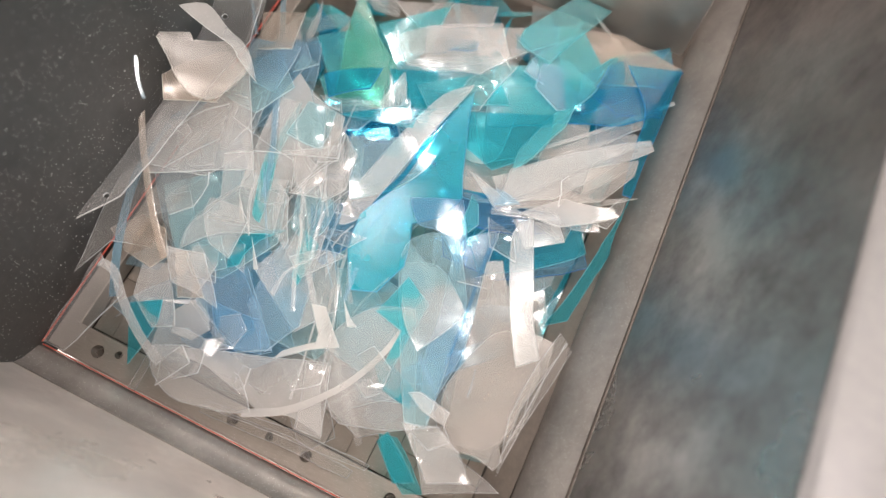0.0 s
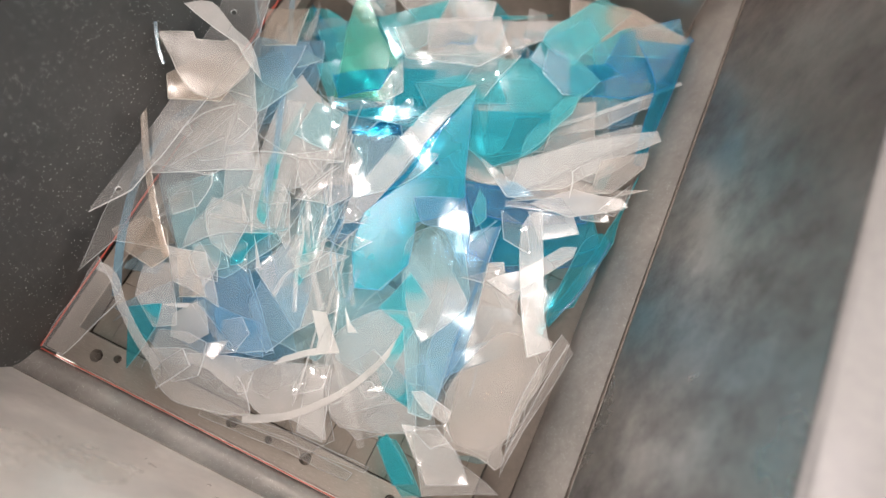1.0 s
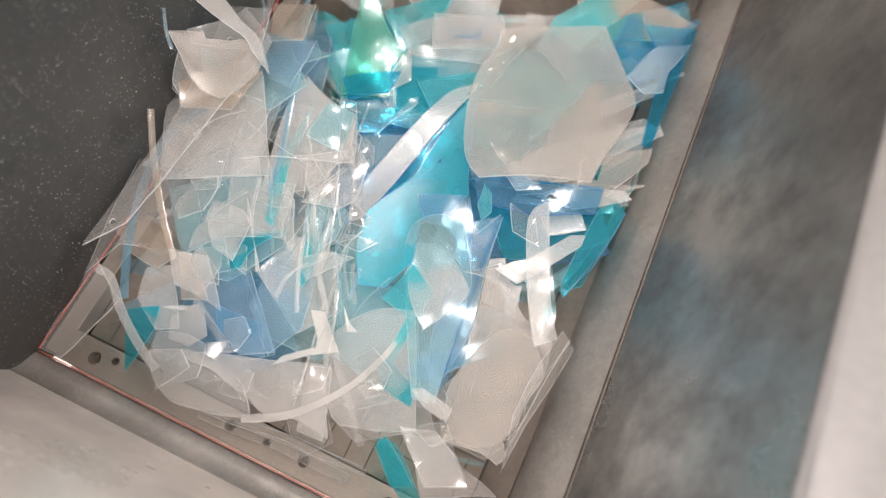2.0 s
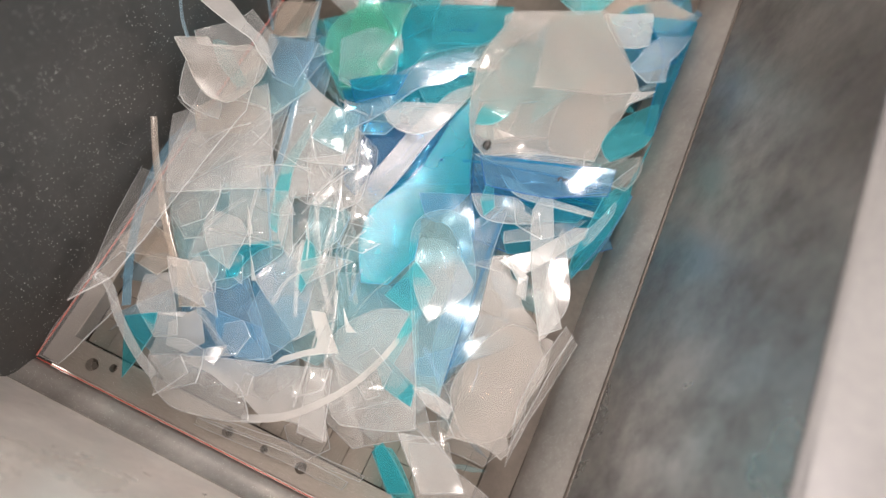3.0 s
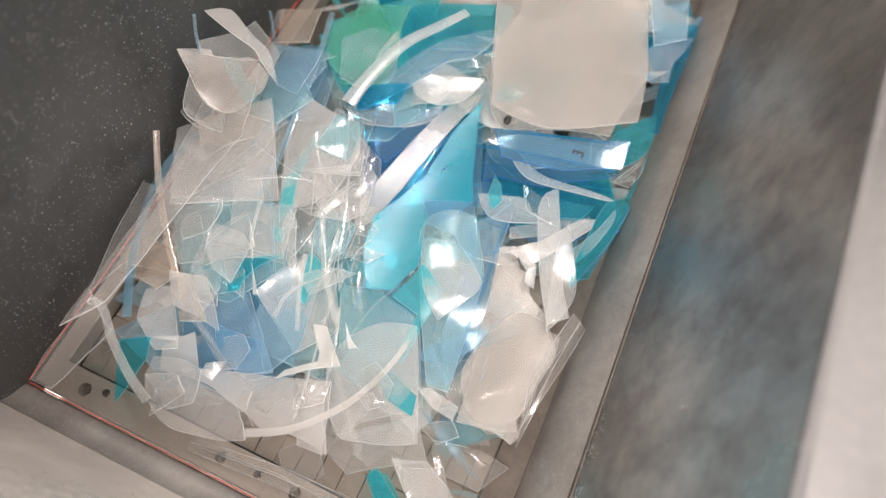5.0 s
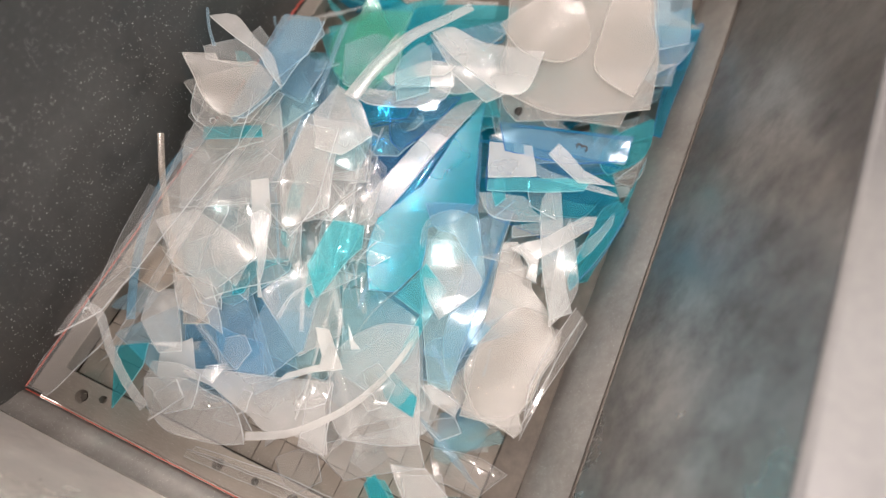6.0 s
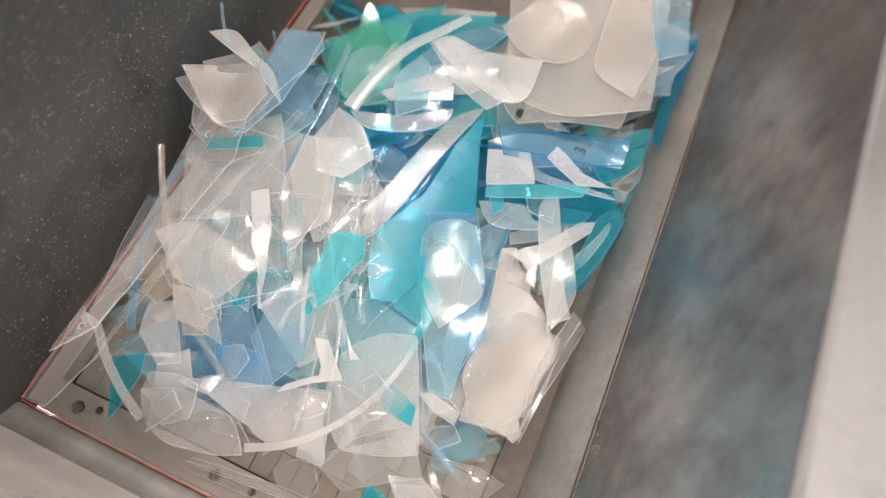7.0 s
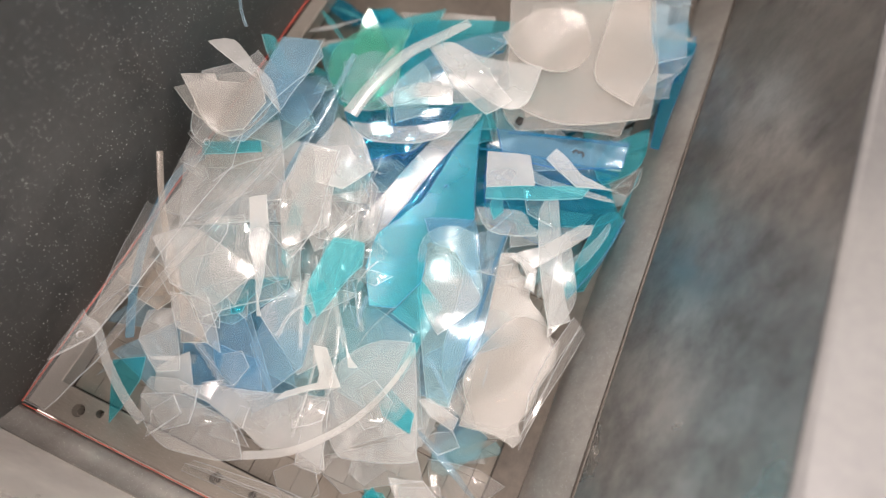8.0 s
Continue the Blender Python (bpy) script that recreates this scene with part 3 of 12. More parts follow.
PIECES['p22'] = shard('aqua', [(-0.123, 0.015), (0.008, 0.098), (0.126, -0.001), (-0.011, -0.111)],
    pose(0.248, 0.717, 0.041, 3.2, -2.6, 1.5), curl=-0.9, curl_axis=45, wave=0.0006, rough=0.0006, seed=23)
PIECES['p23'] = shard('tint', [(-0.140, 0.064), (0.068, 0.069), (0.192, 0.001), (0.028, -0.089), (-0.147, -0.045)],
    pose(0.438, 0.745, 0.042, 0.4, 2.1, 30.6), curl=0.3, curl_axis=0, wave=0.0012, rough=0.0006, seed=24)
PIECES['p24'] = shard('deep', [(-0.099, 0.036), (0.089, 0.025), (0.094, -0.021), (-0.084, -0.039)],
    pose(0.350, 0.617, 0.042, 4.3, 0.5, 32.3), curl=1.1, curl_axis=90, wave=0.0006, rough=0.0006, seed=25)
PIECES['p25'] = shard('navy', [(-0.028, 0.077), (0.129, -0.008), (-0.005, -0.038), (-0.096, -0.031)],
    pose(0.364, 0.558, 0.043, 3.3, 1.0, 60.5), curl=-0.9, curl_axis=45, wave=0.0006, words='hazy blue bent sheet with a bright shine', rough=0.0006, seed=26)
PIECES['p26'] = shard('teal', [(-0.165, 0.065), (0.186, 0.054), (0.151, -0.034), (-0.013, -0.052), (-0.159, -0.033)],
    pose(0.468, 0.738, 0.044, -1.0, 3.9, 29.3), curl=1.1, curl_axis=70, wave=0.0006, rough=0.0006, seed=27)
PIECES['p27'] = shard('haze', [(-0.152, 0.059), (0.113, 0.010), (0.165, 0.022), (0.093, -0.020), (-0.043, -0.050), (-0.176, -0.022)],
    pose(0.469, 0.889, 0.044, 1.4, 3.2, 38.7), curl=0.3, curl_axis=20, wave=0.0016, rough=0.0006, seed=28)
PIECES['p28'] = shard('cream', [(-0.128, 0.040), (-0.005, 0.059), (0.122, 0.016), (0.094, -0.034), (-0.084, -0.080)],
    pose(0.672, 0.969, 0.045, -0.5, -3.1, 6.7), curl=0.4, curl_axis=20, wave=0.0006, rough=0.0006, seed=29)
PIECES['p29'] = shard('deep', [(-0.017, 0.065), (0.113, 0.029), (0.075, -0.026), (-0.011, -0.076), (-0.072, -0.028), (-0.088, 0.035)],
    pose(0.729, 0.936, 0.045, 0.8, 3.1, 62.3), curl=0.2, curl_axis=70, wave=0.0006, rough=0.0006, seed=30)
PIECES['p30'] = shard('teal', [(-0.050, 0.041), (0.024, 0.038), (0.143, -0.011), (-0.012, -0.048), (-0.105, -0.020)],
    pose(0.682, 0.927, 0.046, 0.6, 2.7, 63.5), curl=1.3, curl_axis=90, wave=0.0006, rough=0.0006, seed=31)
PIECES['p31'] = shard('aqua', [(-0.035, 0.053), (0.084, 0.055), (0.074, -0.032), (-0.004, -0.072), (-0.046, -0.037), (-0.073, 0.032)],
    pose(0.589, 0.877, 0.047, 3.5, -1.3, 55.0), curl=0.8, curl_axis=90, wave=0.0006, rough=0.0006, seed=32)
PIECES['p32'] = shard('aqua', [(0.086, 0.043), (0.115, -0.019), (0.024, -0.032), (-0.071, -0.050), (-0.090, 0.022), (-0.064, 0.037)],
    pose(0.591, 0.938, 0.047, 1.0, 4.1, 61.2), curl=1.2, curl_axis=90, wave=0.0006, rough=0.0006, seed=33)
PIECES['p33'] = shard('deep', [(-0.041, 0.013), (0.016, 0.023), (0.046, 0.003), (0.036, -0.019), (-0.006, -0.007), (-0.051, -0.012)],
    pose(0.377, 0.821, 0.048, -3.3, -1.5, 36.1), curl=-1.3, curl_axis=90, wave=0.004, words='crumpled deep-blue strip twisted in the heap', rough=0.0006, seed=34)
PIECES['p34'] = shard('milk', [(-0.110, 0.018), (0.001, 0.025), (0.091, 0.017), (0.081, -0.023), (-0.063, -0.037)],
    pose(0.338, 0.889, 0.048, 2.8, -0.6, 23.5), curl=0.7, curl_axis=45, wave=0.0006, rough=0.0006, seed=35)
PIECES['p35'] = shard('aqua', [(-0.032, 0.065), (0.100, 0.003), (0.003, -0.042), (-0.071, -0.026)],
    pose(0.297, 0.804, 0.049, 2.6, -0.6, 69.5), curl=-0.0, curl_axis=90, wave=0.0006, rough=0.0006, seed=36)
PIECES['p36'] = shard('tint', [(-0.115, 0.036), (0.112, 0.039), (0.087, -0.022), (0.001, -0.033), (-0.084, -0.020)],
    pose(0.401, 0.755, 0.050, 1.0, -0.4, 27.5), curl=-1.4, curl_axis=20, wave=0.0012, rough=0.0006, seed=37)
PIECES['p37'] = shard('green', [(-0.144, 0.006), (-0.052, 0.025), (0.070, 0.066), (0.103, 0.017), (0.083, -0.078), (-0.060, -0.035)],
    pose(0.245, 0.715, 0.050, 0.4, 3.2, -55.3), curl=0.4, curl_axis=0, wave=0.001, words='sea-green triangular plastic offcut', rough=0.0006, seed=38)
PIECES['p38'] = shard('tint', [(0.037, 0.073), (0.104, -0.033), (-0.041, -0.055), (-0.100, 0.015)],
    pose(0.550, 0.727, 0.051, 2.9, 0.7, 87.3), curl=-0.9, curl_axis=0, wave=0.0012, rough=0.0006, seed=39)
PIECES['p39'] = shard('clear', [(-0.012, 0.099), (0.125, -0.009), (-0.014, -0.076), (-0.099, -0.013)],
    pose(0.553, 0.720, 0.051, 1.8, 1.6, 70.6), curl=-0.8, curl_axis=0, wave=0.0026, rough=0.0006, seed=40)
PIECES['p40'] = ribbon('white', [(-0.112, -0.010), (-0.038, 0.011), (0.037, 0.009), (0.112, -0.010)], 0.0109,
    pose(0.542, 0.799, 0.052, 0.0, -0.0, 22.3))
PIECES['p41'] = ribbon('navy', [(0.085, 0.002), (-0.001, -0.003), (-0.084, 0.002)], 0.0145,
    pose(0.752, 0.925, 0.053, 0.0, -0.0, 61.9))
PIECES['p42'] = shard('white', [(-0.134, 0.024), (-0.046, 0.019), (0.154, 0.014), (0.166, -0.011), (-0.006, -0.019), (-0.135, -0.027)],
    pose(0.670, 0.688, 0.053, 0.4, 3.7, 47.9), curl=0.2, curl_axis=20, wave=0.0006, rough=0.0006, seed=43)
PIECES['p43'] = shard('white', [(-0.057, 0.014), (0.006, 0.015), (0.085, 0.003), (0.051, -0.008), (-0.033, -0.021), (-0.052, -0.002)],
    pose(0.728, 0.690, 0.054, 0.1, -1.7, 46.0), curl=-0.2, curl_axis=45, wave=0.0006, rough=0.0006, seed=44)
PIECES['p44'] = shard('milk', [(-0.104, -0.000), (-0.033, 0.016), (0.133, 0.005), (0.005, -0.020)],
    pose(0.695, 0.617, 0.054, 2.3, -1.8, 26.1), curl=0.3, curl_axis=20, wave=0.0006, rough=0.0006, seed=45)
PIECES['p45'] = shard('white', [(-0.045, 0.007), (0.036, 0.011), (0.045, -0.009), (-0.035, -0.009)],
    pose(0.610, 0.599, 0.055, 1.4, -3.2, 42.2), curl=-0.1, curl_axis=45, wave=0.0006, rough=0.0006, seed=46)
PIECES['p46'] = shard('haze', [(-0.148, 0.008), (0.014, 0.011), (0.097, 0.012), (0.074, -0.011), (-0.036, -0.021)],
    pose(0.713, 0.793, 0.056, 1.2, -1.1, 46.5), curl=-1.5, curl_axis=0, wave=0.0016, rough=0.0006, seed=47)
PIECES['p47'] = ribbon('white', [(-0.139, 0.001), (-0.015, -0.003), (0.154, 0.001)], 0.0064,
    pose(0.698, 0.797, 0.056, 0.0, -0.0, 46.6))
PIECES['p48'] = shard('haze', [(-0.031, 0.010), (0.018, 0.025), (0.032, -0.016), (-0.018, -0.020)],
    pose(0.739, 0.601, 0.057, 1.1, 2.7, 16.8), curl=-0.6, curl_axis=0, wave=0.0016, rough=0.0006, seed=49)
PIECES['p49'] = shard('white', [(-0.049, 0.019), (0.030, 0.020), (0.043, -0.009), (-0.023, -0.030)],
    pose(0.685, 0.544, 0.057, 2.2, -2.7, 16.2), curl=0.8, curl_axis=20, wave=0.0006, rough=0.0006, seed=50)
PIECES['p50'] = ribbon('haze', [(-0.103, 0.003), (-0.004, -0.005), (0.107, 0.002)], 0.0109,
    pose(0.685, 0.584, 0.058, 0.0, -0.0, 24.4))
PIECES['p51'] = shard('aqua', [(-0.060, 0.083), (0.076, 0.048), (0.103, -0.027), (-0.005, -0.071), (-0.113, -0.033)],
    pose(0.569, 0.800, 0.059, -0.1, -3.7, 44.1), curl=-0.5, curl_axis=70, wave=0.0006, rough=0.0006, seed=52)
PIECES['p52'] = shard('deep', [(-0.072, 0.038), (0.058, 0.042), (0.102, -0.016), (0.003, -0.041), (-0.090, -0.023)],
    pose(0.690, 0.847, 0.059, -0.8, -2.4, 28.9), curl=-0.3, curl_axis=0, wave=0.003, rough=0.0006, seed=53)
PIECES['p53'] = shard('aqua', [(-0.082, 0.026), (0.071, 0.038), (0.080, -0.033), (-0.069, -0.031)],
    pose(0.441, 0.724, 0.060, -2.3, 2.6, 33.8), curl=0.4, curl_axis=70, wave=0.0006, rough=0.0006, seed=54)
PIECES['p55'] = shard('clear', [(0.218, 0.050), (0.253, -0.015), (0.152, -0.044), (-0.040, -0.024), (-0.186, -0.023), (-0.247, 0.012), (-0.165, 0.019), (0.016, 0.024)],
    pose(0.050, 0.422, 0.156, 0.8, -1.6, 88.3), curl=1.2, curl_axis=45, wave=0.0026, words='clear offcut strip with punched round holes', rough=0.0006, holes=((0.169, 0.015, 0.0055), (-0.195, -0.003, 0.0055),), seed=56)
PIECES['p101'] = ribbon('clear', [(-0.163, 0.002), (-0.047, -0.004), (0.060, 0.000), (0.150, 0.001)], 0.0118,
    pose(0.076, 0.565, 0.089, -0.0, -0.0, -71.9))
PIECES['p168'] = shard('ice', [(0.104, 0.046), (0.134, -0.020), (0.055, -0.036), (-0.038, -0.017), (-0.123, -0.007), (-0.114, 0.011), (-0.019, 0.021)],
    pose(0.143, 0.629, 0.180, -2.8, -0.6, 85.4), curl=-0.8, curl_axis=45, wave=0.001, words='ice-blue pointed sheet lying across the heap', rough=0.0006, seed=169)
PIECES['p169'] = shard('milk', [(-0.095, 0.011), (-0.016, 0.053), (0.034, 0.068), (0.064, 0.010), (0.041, -0.047), (0.011, -0.057), (-0.039, -0.037)],
    pose(0.102, 0.561, 0.200, 3.2, -1.3, 15.0), curl=0.0, curl_axis=90, wave=0.0006, rough=0.0006, seed=170)
PIECES['p170'] = ribbon('white', [(-0.152, -0.012), (-0.083, 0.006), (0.009, 0.015), (0.082, 0.001), (0.144, -0.011)], 0.0273,
    pose(0.334, 0.790, 0.180, 0.0, -0.0, 69.2), words='broad bowed frosted strip across the heap', taper=0.6)
PIECES['p171'] = shard('white', [(-0.057, 0.004), (-0.001, 0.028), (0.054, 0.009), (0.052, -0.021), (-0.048, -0.020)],
    pose(0.383, 0.741, 0.170, 0.9, -0.8, 27.0), curl=0.4, curl_axis=0, wave=0.0006, rough=0.0006, seed=172)
PIECES['p172'] = shard('haze', [(-0.095, -0.019), (-0.081, 0.023), (0.003, 0.036), (0.091, 0.025), (0.084, -0.028), (-0.001, -0.038)],
    pose(0.442, 0.816, 0.172, -0.6, -3.7, -28.7), curl=1.5, curl_axis=70, wave=0.0016, rough=0.0006, seed=173)
PIECES['p173'] = shard('deep', [(-0.044, 0.028), (0.058, 0.015), (0.029, -0.021), (-0.043, -0.021)],
    pose(0.362, 0.647, 0.120, -1.3, -2.1, 38.7), curl=-0.1, curl_axis=20, wave=0.0006, rough=0.0006, seed=174)
PIECES['p174'] = shard('teal', [(-0.049, 0.012), (0.047, 0.012), (0.051, -0.011), (-0.048, -0.013)],
    pose(0.135, 0.505, 0.160, -1.9, -2.5, 26.5), curl=0.3, curl_axis=70, wave=0.0006, rough=0.0006, seed=175)
PIECES['p175'] = ribbon('clear', [(-0.062, -0.001), (0.011, 0.002), (0.051, -0.001)], 0.0309,
    pose(0.088, 0.503, 0.165, 0.0, -0.0, 90.0))
PIECES['p176'] = ribbon('clear', [(-0.233, 0.003), (-0.024, -0.005), (0.257, 0.002)], 0.0127,
    pose(0.179, 0.371, 0.185, -0.0, 0.0, -89.0), words='long clear strip fallen across the heap')
PIECES['p177'] = shard('haze', [(-0.088, -0.003), (-0.049, 0.046), (0.088, 0.043), (0.065, -0.039), (-0.016, -0.047)],
    pose(0.200, 0.297, 0.160, 0.0, 1.3, -7.1), curl=0.1, curl_axis=90, wave=0.0016, rough=0.0006, seed=178)
PIECES['p178'] = shard('clear', [(-0.101, 0.010), (-0.019, 0.092), (0.127, 0.026), (0.046, -0.075), (-0.053, -0.053)],
    pose(0.224, 0.307, 0.165, -1.4, -0.6, -9.2), curl=-0.1, curl_axis=45, wave=0.003, rough=0.0006, seed=179)
PIECES['p179'] = shard('haze', [(-0.088, -0.024), (-0.078, 0.036), (0.057, 0.046), (0.108, -0.016), (0.002, -0.042)],
    pose(0.294, 0.485, 0.168, -2.6, 2.7, -74.0), curl=0.7, curl_axis=45, wave=0.0016, rough=0.0006, seed=180)
PIECES['p180'] = shard('white', [(-0.069, -0.015), (-0.072, 0.012), (0.004, 0.017), (0.116, 0.000), (0.021, -0.014)],
    pose(0.264, 0.377, 0.170, 0.1, 1.4, -60.4), curl=0.3, curl_axis=20, wave=0.0006, rough=0.0006, seed=181)
PIECES['p181'] = shard('aqua', [(-0.043, 0.027), (0.045, 0.034), (0.060, -0.015), (0.023, -0.032), (-0.085, -0.015)],
    pose(0.400, 0.386, 0.158, -1.9, 3.0, 86.9), curl=-1.4, curl_axis=45, wave=0.0006, rough=0.0006, seed=182)
PIECES['p182'] = shard('navy', [(-0.111, 0.024), (-0.041, 0.030), (0.123, 0.030), (0.112, -0.019), (0.013, -0.035), (-0.097, -0.030)],
    pose(0.644, 0.747, 0.162, 3.6, 1.9, 18.3), curl=1.6, curl_axis=45, wave=0.0006, words='violet-blue clear sheet with a handwritten mark', rough=0.0006, seed=183)
PIECES['p183'] = ribbon('deep', [(-0.104, -0.001), (-0.004, 0.002), (0.108, -0.001)], 0.0036,
    pose(0.649, 0.775, 0.165, 0.0, -0.0, 18.8))
attach('p183', 'p182', 'cut_edge', 'dark blue cut edge')
PIECES['p184'] = shard('white', [(-0.036, 0.034), (0.036, 0.029), (0.041, -0.029), (-0.040, -0.033)],
    pose(0.582, 0.669, 0.170, 2.3, 0.8, 24.6), curl=-0.2, curl_axis=70, wave=0.0006, rough=0.0006, seed=185)
PIECES['p185'] = shard('white', [(-0.052, -0.009), (-0.051, 0.018), (0.014, 0.001), (0.070, 0.012), (0.019, -0.023)],
    pose(0.684, 0.714, 0.172, 2.2, -2.5, -14.9), curl=-1.5, curl_axis=0, wave=0.0006, rough=0.0006, seed=186)
PIECES['p186'] = shard('aqua', [(-0.077, 0.014), (0.100, 0.011), (0.082, -0.009), (-0.024, -0.009), (-0.081, -0.006)],
    pose(0.635, 0.643, 0.169, -2.7, 0.6, 27.3), curl=-0.1, curl_axis=20, wave=0.0006, rough=0.0006, seed=187)
PIECES['p187'] = shard('milk', [(-0.056, 0.202), (0.197, 0.075), (0.111, -0.058), (0.034, -0.142), (-0.110, -0.082), (-0.177, 0.006)],
    pose(0.636, 0.946, 0.160, 1.7, -2.3, 52.9), curl=0.4, curl_axis=70, wave=0.0006, rough=0.0006, bow=0.04, soft=True, seed=188)
PIECES['p188'] = shard('ice', [(-0.058, -0.044), (-0.085, 0.031), (0.058, 0.034), (0.085, -0.022)],
    pose(0.745, 1.095, 0.170, 0.6, 2.8, -78.3), curl=-1.2, curl_axis=0, wave=0.001, rough=0.0006, seed=189)
PIECES['p189'] = shard('aqua', [(-0.063, -0.005), (-0.042, 0.017), (0.026, 0.013), (0.054, 0.010), (0.038, -0.017), (-0.012, -0.018)],
    pose(0.633, 0.081, -0.000, -1.8, 1.9, -34.2), curl=-0.5, curl_axis=20, rough=0.0006, seed=190)
PIECES['p190'] = shard('haze', [(-0.076, 0.003), (-0.022, 0.042), (0.011, 0.012), (0.092, 0.007), (-0.006, -0.064)],
    pose(0.701, 0.121, 0.005, -0.1, -1.2, -10.6), curl=5.0, curl_axis=0, words='hazy bent sheet with a bright shine', rough=0.0006, seed=191)
PIECES['p191'] = shard('clear', [(-0.138, 0.004), (0.016, 0.013), (0.130, 0.004), (0.126, -0.009), (0.005, -0.005), (-0.138, -0.007)],
    pose(0.438, 0.031, 0.012, 1.2, -1.0, 3.1), curl=0.0, curl_axis=45, rough=0.0006, bow=0, seed=192)
PIECES['p192'] = shard('clear', [(-0.140, 0.003), (0.008, 0.010), (0.138, 0.003), (0.134, -0.006), (0.005, -0.005), (-0.144, -0.006)],
    pose(0.451, 0.046, 0.020, 0.0, -1.9, 5.0), curl=0.0, curl_axis=45, rough=0.0006, bow=0, seed=193)
PIECES['p193'] = shard('clear', [(-0.007, 0.045), (0.044, 0.003), (0.007, -0.038), (-0.044, -0.010)],
    pose(0.478, 0.075, 0.004, -1.9, 1.5, 80.1), curl=1.6, curl_axis=45, rough=0.0006, seed=194)
PIECES['p194'] = shard('clear', [(-0.067, 0.023), (0.019, 0.027), (0.066, 0.012), (0.025, -0.036), (-0.044, -0.027)],
    pose(0.722, 0.188, 0.004, 0.5, -2.1, 10.3), curl=-1.2, curl_axis=45, wave=0.003, rough=0.0006, seed=195)
PIECES['p195'] = ribbon('clear', [(-0.033, 0.001), (0.000, -0.002), (0.033, 0.001)], 0.0064,
    pose(0.448, 0.324, 0.121, -11.2, 4.1, -60.4))
PIECES['p196'] = ribbon('haze', [(0.033, 0.001), (0.000, -0.002), (-0.033, 0.001)], 0.0015,
    pose(0.378, 0.317, 0.128, -9.1, -7.3, 50.0), taper=0.3)
PIECES['p197'] = ribbon('clear', [(-0.032, -0.001), (0.001, 0.002), (0.032, -0.001)], 0.0015,
    pose(0.359, 0.404, 0.120, -0.1, -3.5, -63.7))
PIECES['p198'] = ribbon('white', [(-0.032, -0.001), (0.000, 0.002), (0.032, -0.001)], 0.0027,
    pose(0.351, 0.344, 0.141, 6.3, 10.0, -63.2))
PIECES['p199'] = ribbon('white', [(-0.073, 0.004), (0.001, -0.008), (0.072, 0.004)], 0.0015,
    pose(0.294, 0.493, 0.132, -6.2, 2.8, -44.3), taper=0.3)
PIECES['p200'] = ribbon('clear', [(-0.049, -0.001), (0.000, 0.002), (0.048, -0.001)], 0.0018,
    pose(0.253, 0.406, 0.145, -0.4, 1.5, -56.5))
PIECES['p201'] = ribbon('ice', [(-0.028, -0.000), (0.000, -0.000), (0.027, -0.000)], 0.0064,
    pose(0.450, 0.323, 0.122, -7.5, -4.4, -81.2))
PIECES['p202'] = ribbon('ice', [(-0.041, -0.002), (0.001, 0.004), (0.040, -0.002)], 0.0018,
    pose(0.400, 0.360, 0.122, 14.7, 3.9, -43.6))
PIECES['p203'] = ribbon('haze', [(-0.069, 0.003), (0.000, -0.005), (0.069, 0.003)], 0.0027,
    pose(0.357, 0.458, 0.142, 9.4, 6.1, -63.8))
PIECES['p204'] = ribbon('haze', [(-0.083, -0.001), (0.002, 0.002), (0.080, -0.001)], 0.0064,
    pose(0.373, 0.465, 0.117, -1.2, -11.6, -64.1), taper=0.3)
PIECES['p205'] = ribbon('haze', [(0.026, -0.001), (-0.000, 0.002), (-0.026, -0.001)], 0.0018,
    pose(0.415, 0.387, 0.127, -8.2, 5.4, 76.6))
PIECES['p206'] = ribbon('ice', [(-0.071, -0.000), (0.001, 0.000), (0.070, -0.000)], 0.0027,
    pose(0.266, 0.360, 0.116, 9.0, 9.3, -59.0))
PIECES['p207'] = ribbon('clear', [(-0.066, -0.001), (0.000, 0.002), (0.065, -0.001)], 0.0018,
    pose(0.378, 0.470, 0.131, 6.1, 9.9, -48.5))
PIECES['p208'] = ribbon('haze', [(-0.043, 0.001), (0.000, -0.002), (0.043, 0.001)], 0.0064,
    pose(0.378, 0.365, 0.128, -7.4, -8.6, -73.0))
PIECES['p209'] = ribbon('haze', [(-0.046, -0.000), (0.000, 0.001), (0.045, -0.000)], 0.0015,
    pose(0.402, 0.373, 0.141, -2.3, -2.7, -83.9), taper=0.3)
PIECES['p210'] = ribbon('haze', [(-0.064, 0.001), (0.001, -0.002), (0.063, 0.001)], 0.0064,
    pose(0.369, 0.284, 0.138, -7.9, -1.9, -66.0))
PIECES['p211'] = ribbon('haze', [(-0.067, -0.000), (0.001, 0.000), (0.065, -0.000)], 0.0018,
    pose(0.371, 0.404, 0.123, -3.8, -4.6, -69.1))
PIECES['p212'] = ribbon('ice', [(-0.060, 0.005), (-0.000, -0.011), (0.060, 0.005)], 0.0027,
    pose(0.412, 0.355, 0.143, 9.0, 2.1, -67.8), taper=0.3)
PIECES['p213'] = ribbon('white', [(-0.054, 0.002), (0.000, -0.004), (0.053, 0.002)], 0.0064,
    pose(0.251, 0.341, 0.139, 5.4, -3.5, -65.4), taper=0.3)
PIECES['p214'] = ribbon('clear', [(0.053, -0.002), (0.000, 0.004), (-0.053, -0.002)], 0.0064,
    pose(0.331, 0.439, 0.134, -8.8, -4.2, 71.8), taper=0.3)
PIECES['p215'] = ribbon('clear', [(-0.028, 0.000), (0.000, -0.001), (0.027, 0.000)], 0.0015,
    pose(0.342, 0.361, 0.122, -4.9, -11.5, -83.2), taper=0.3)
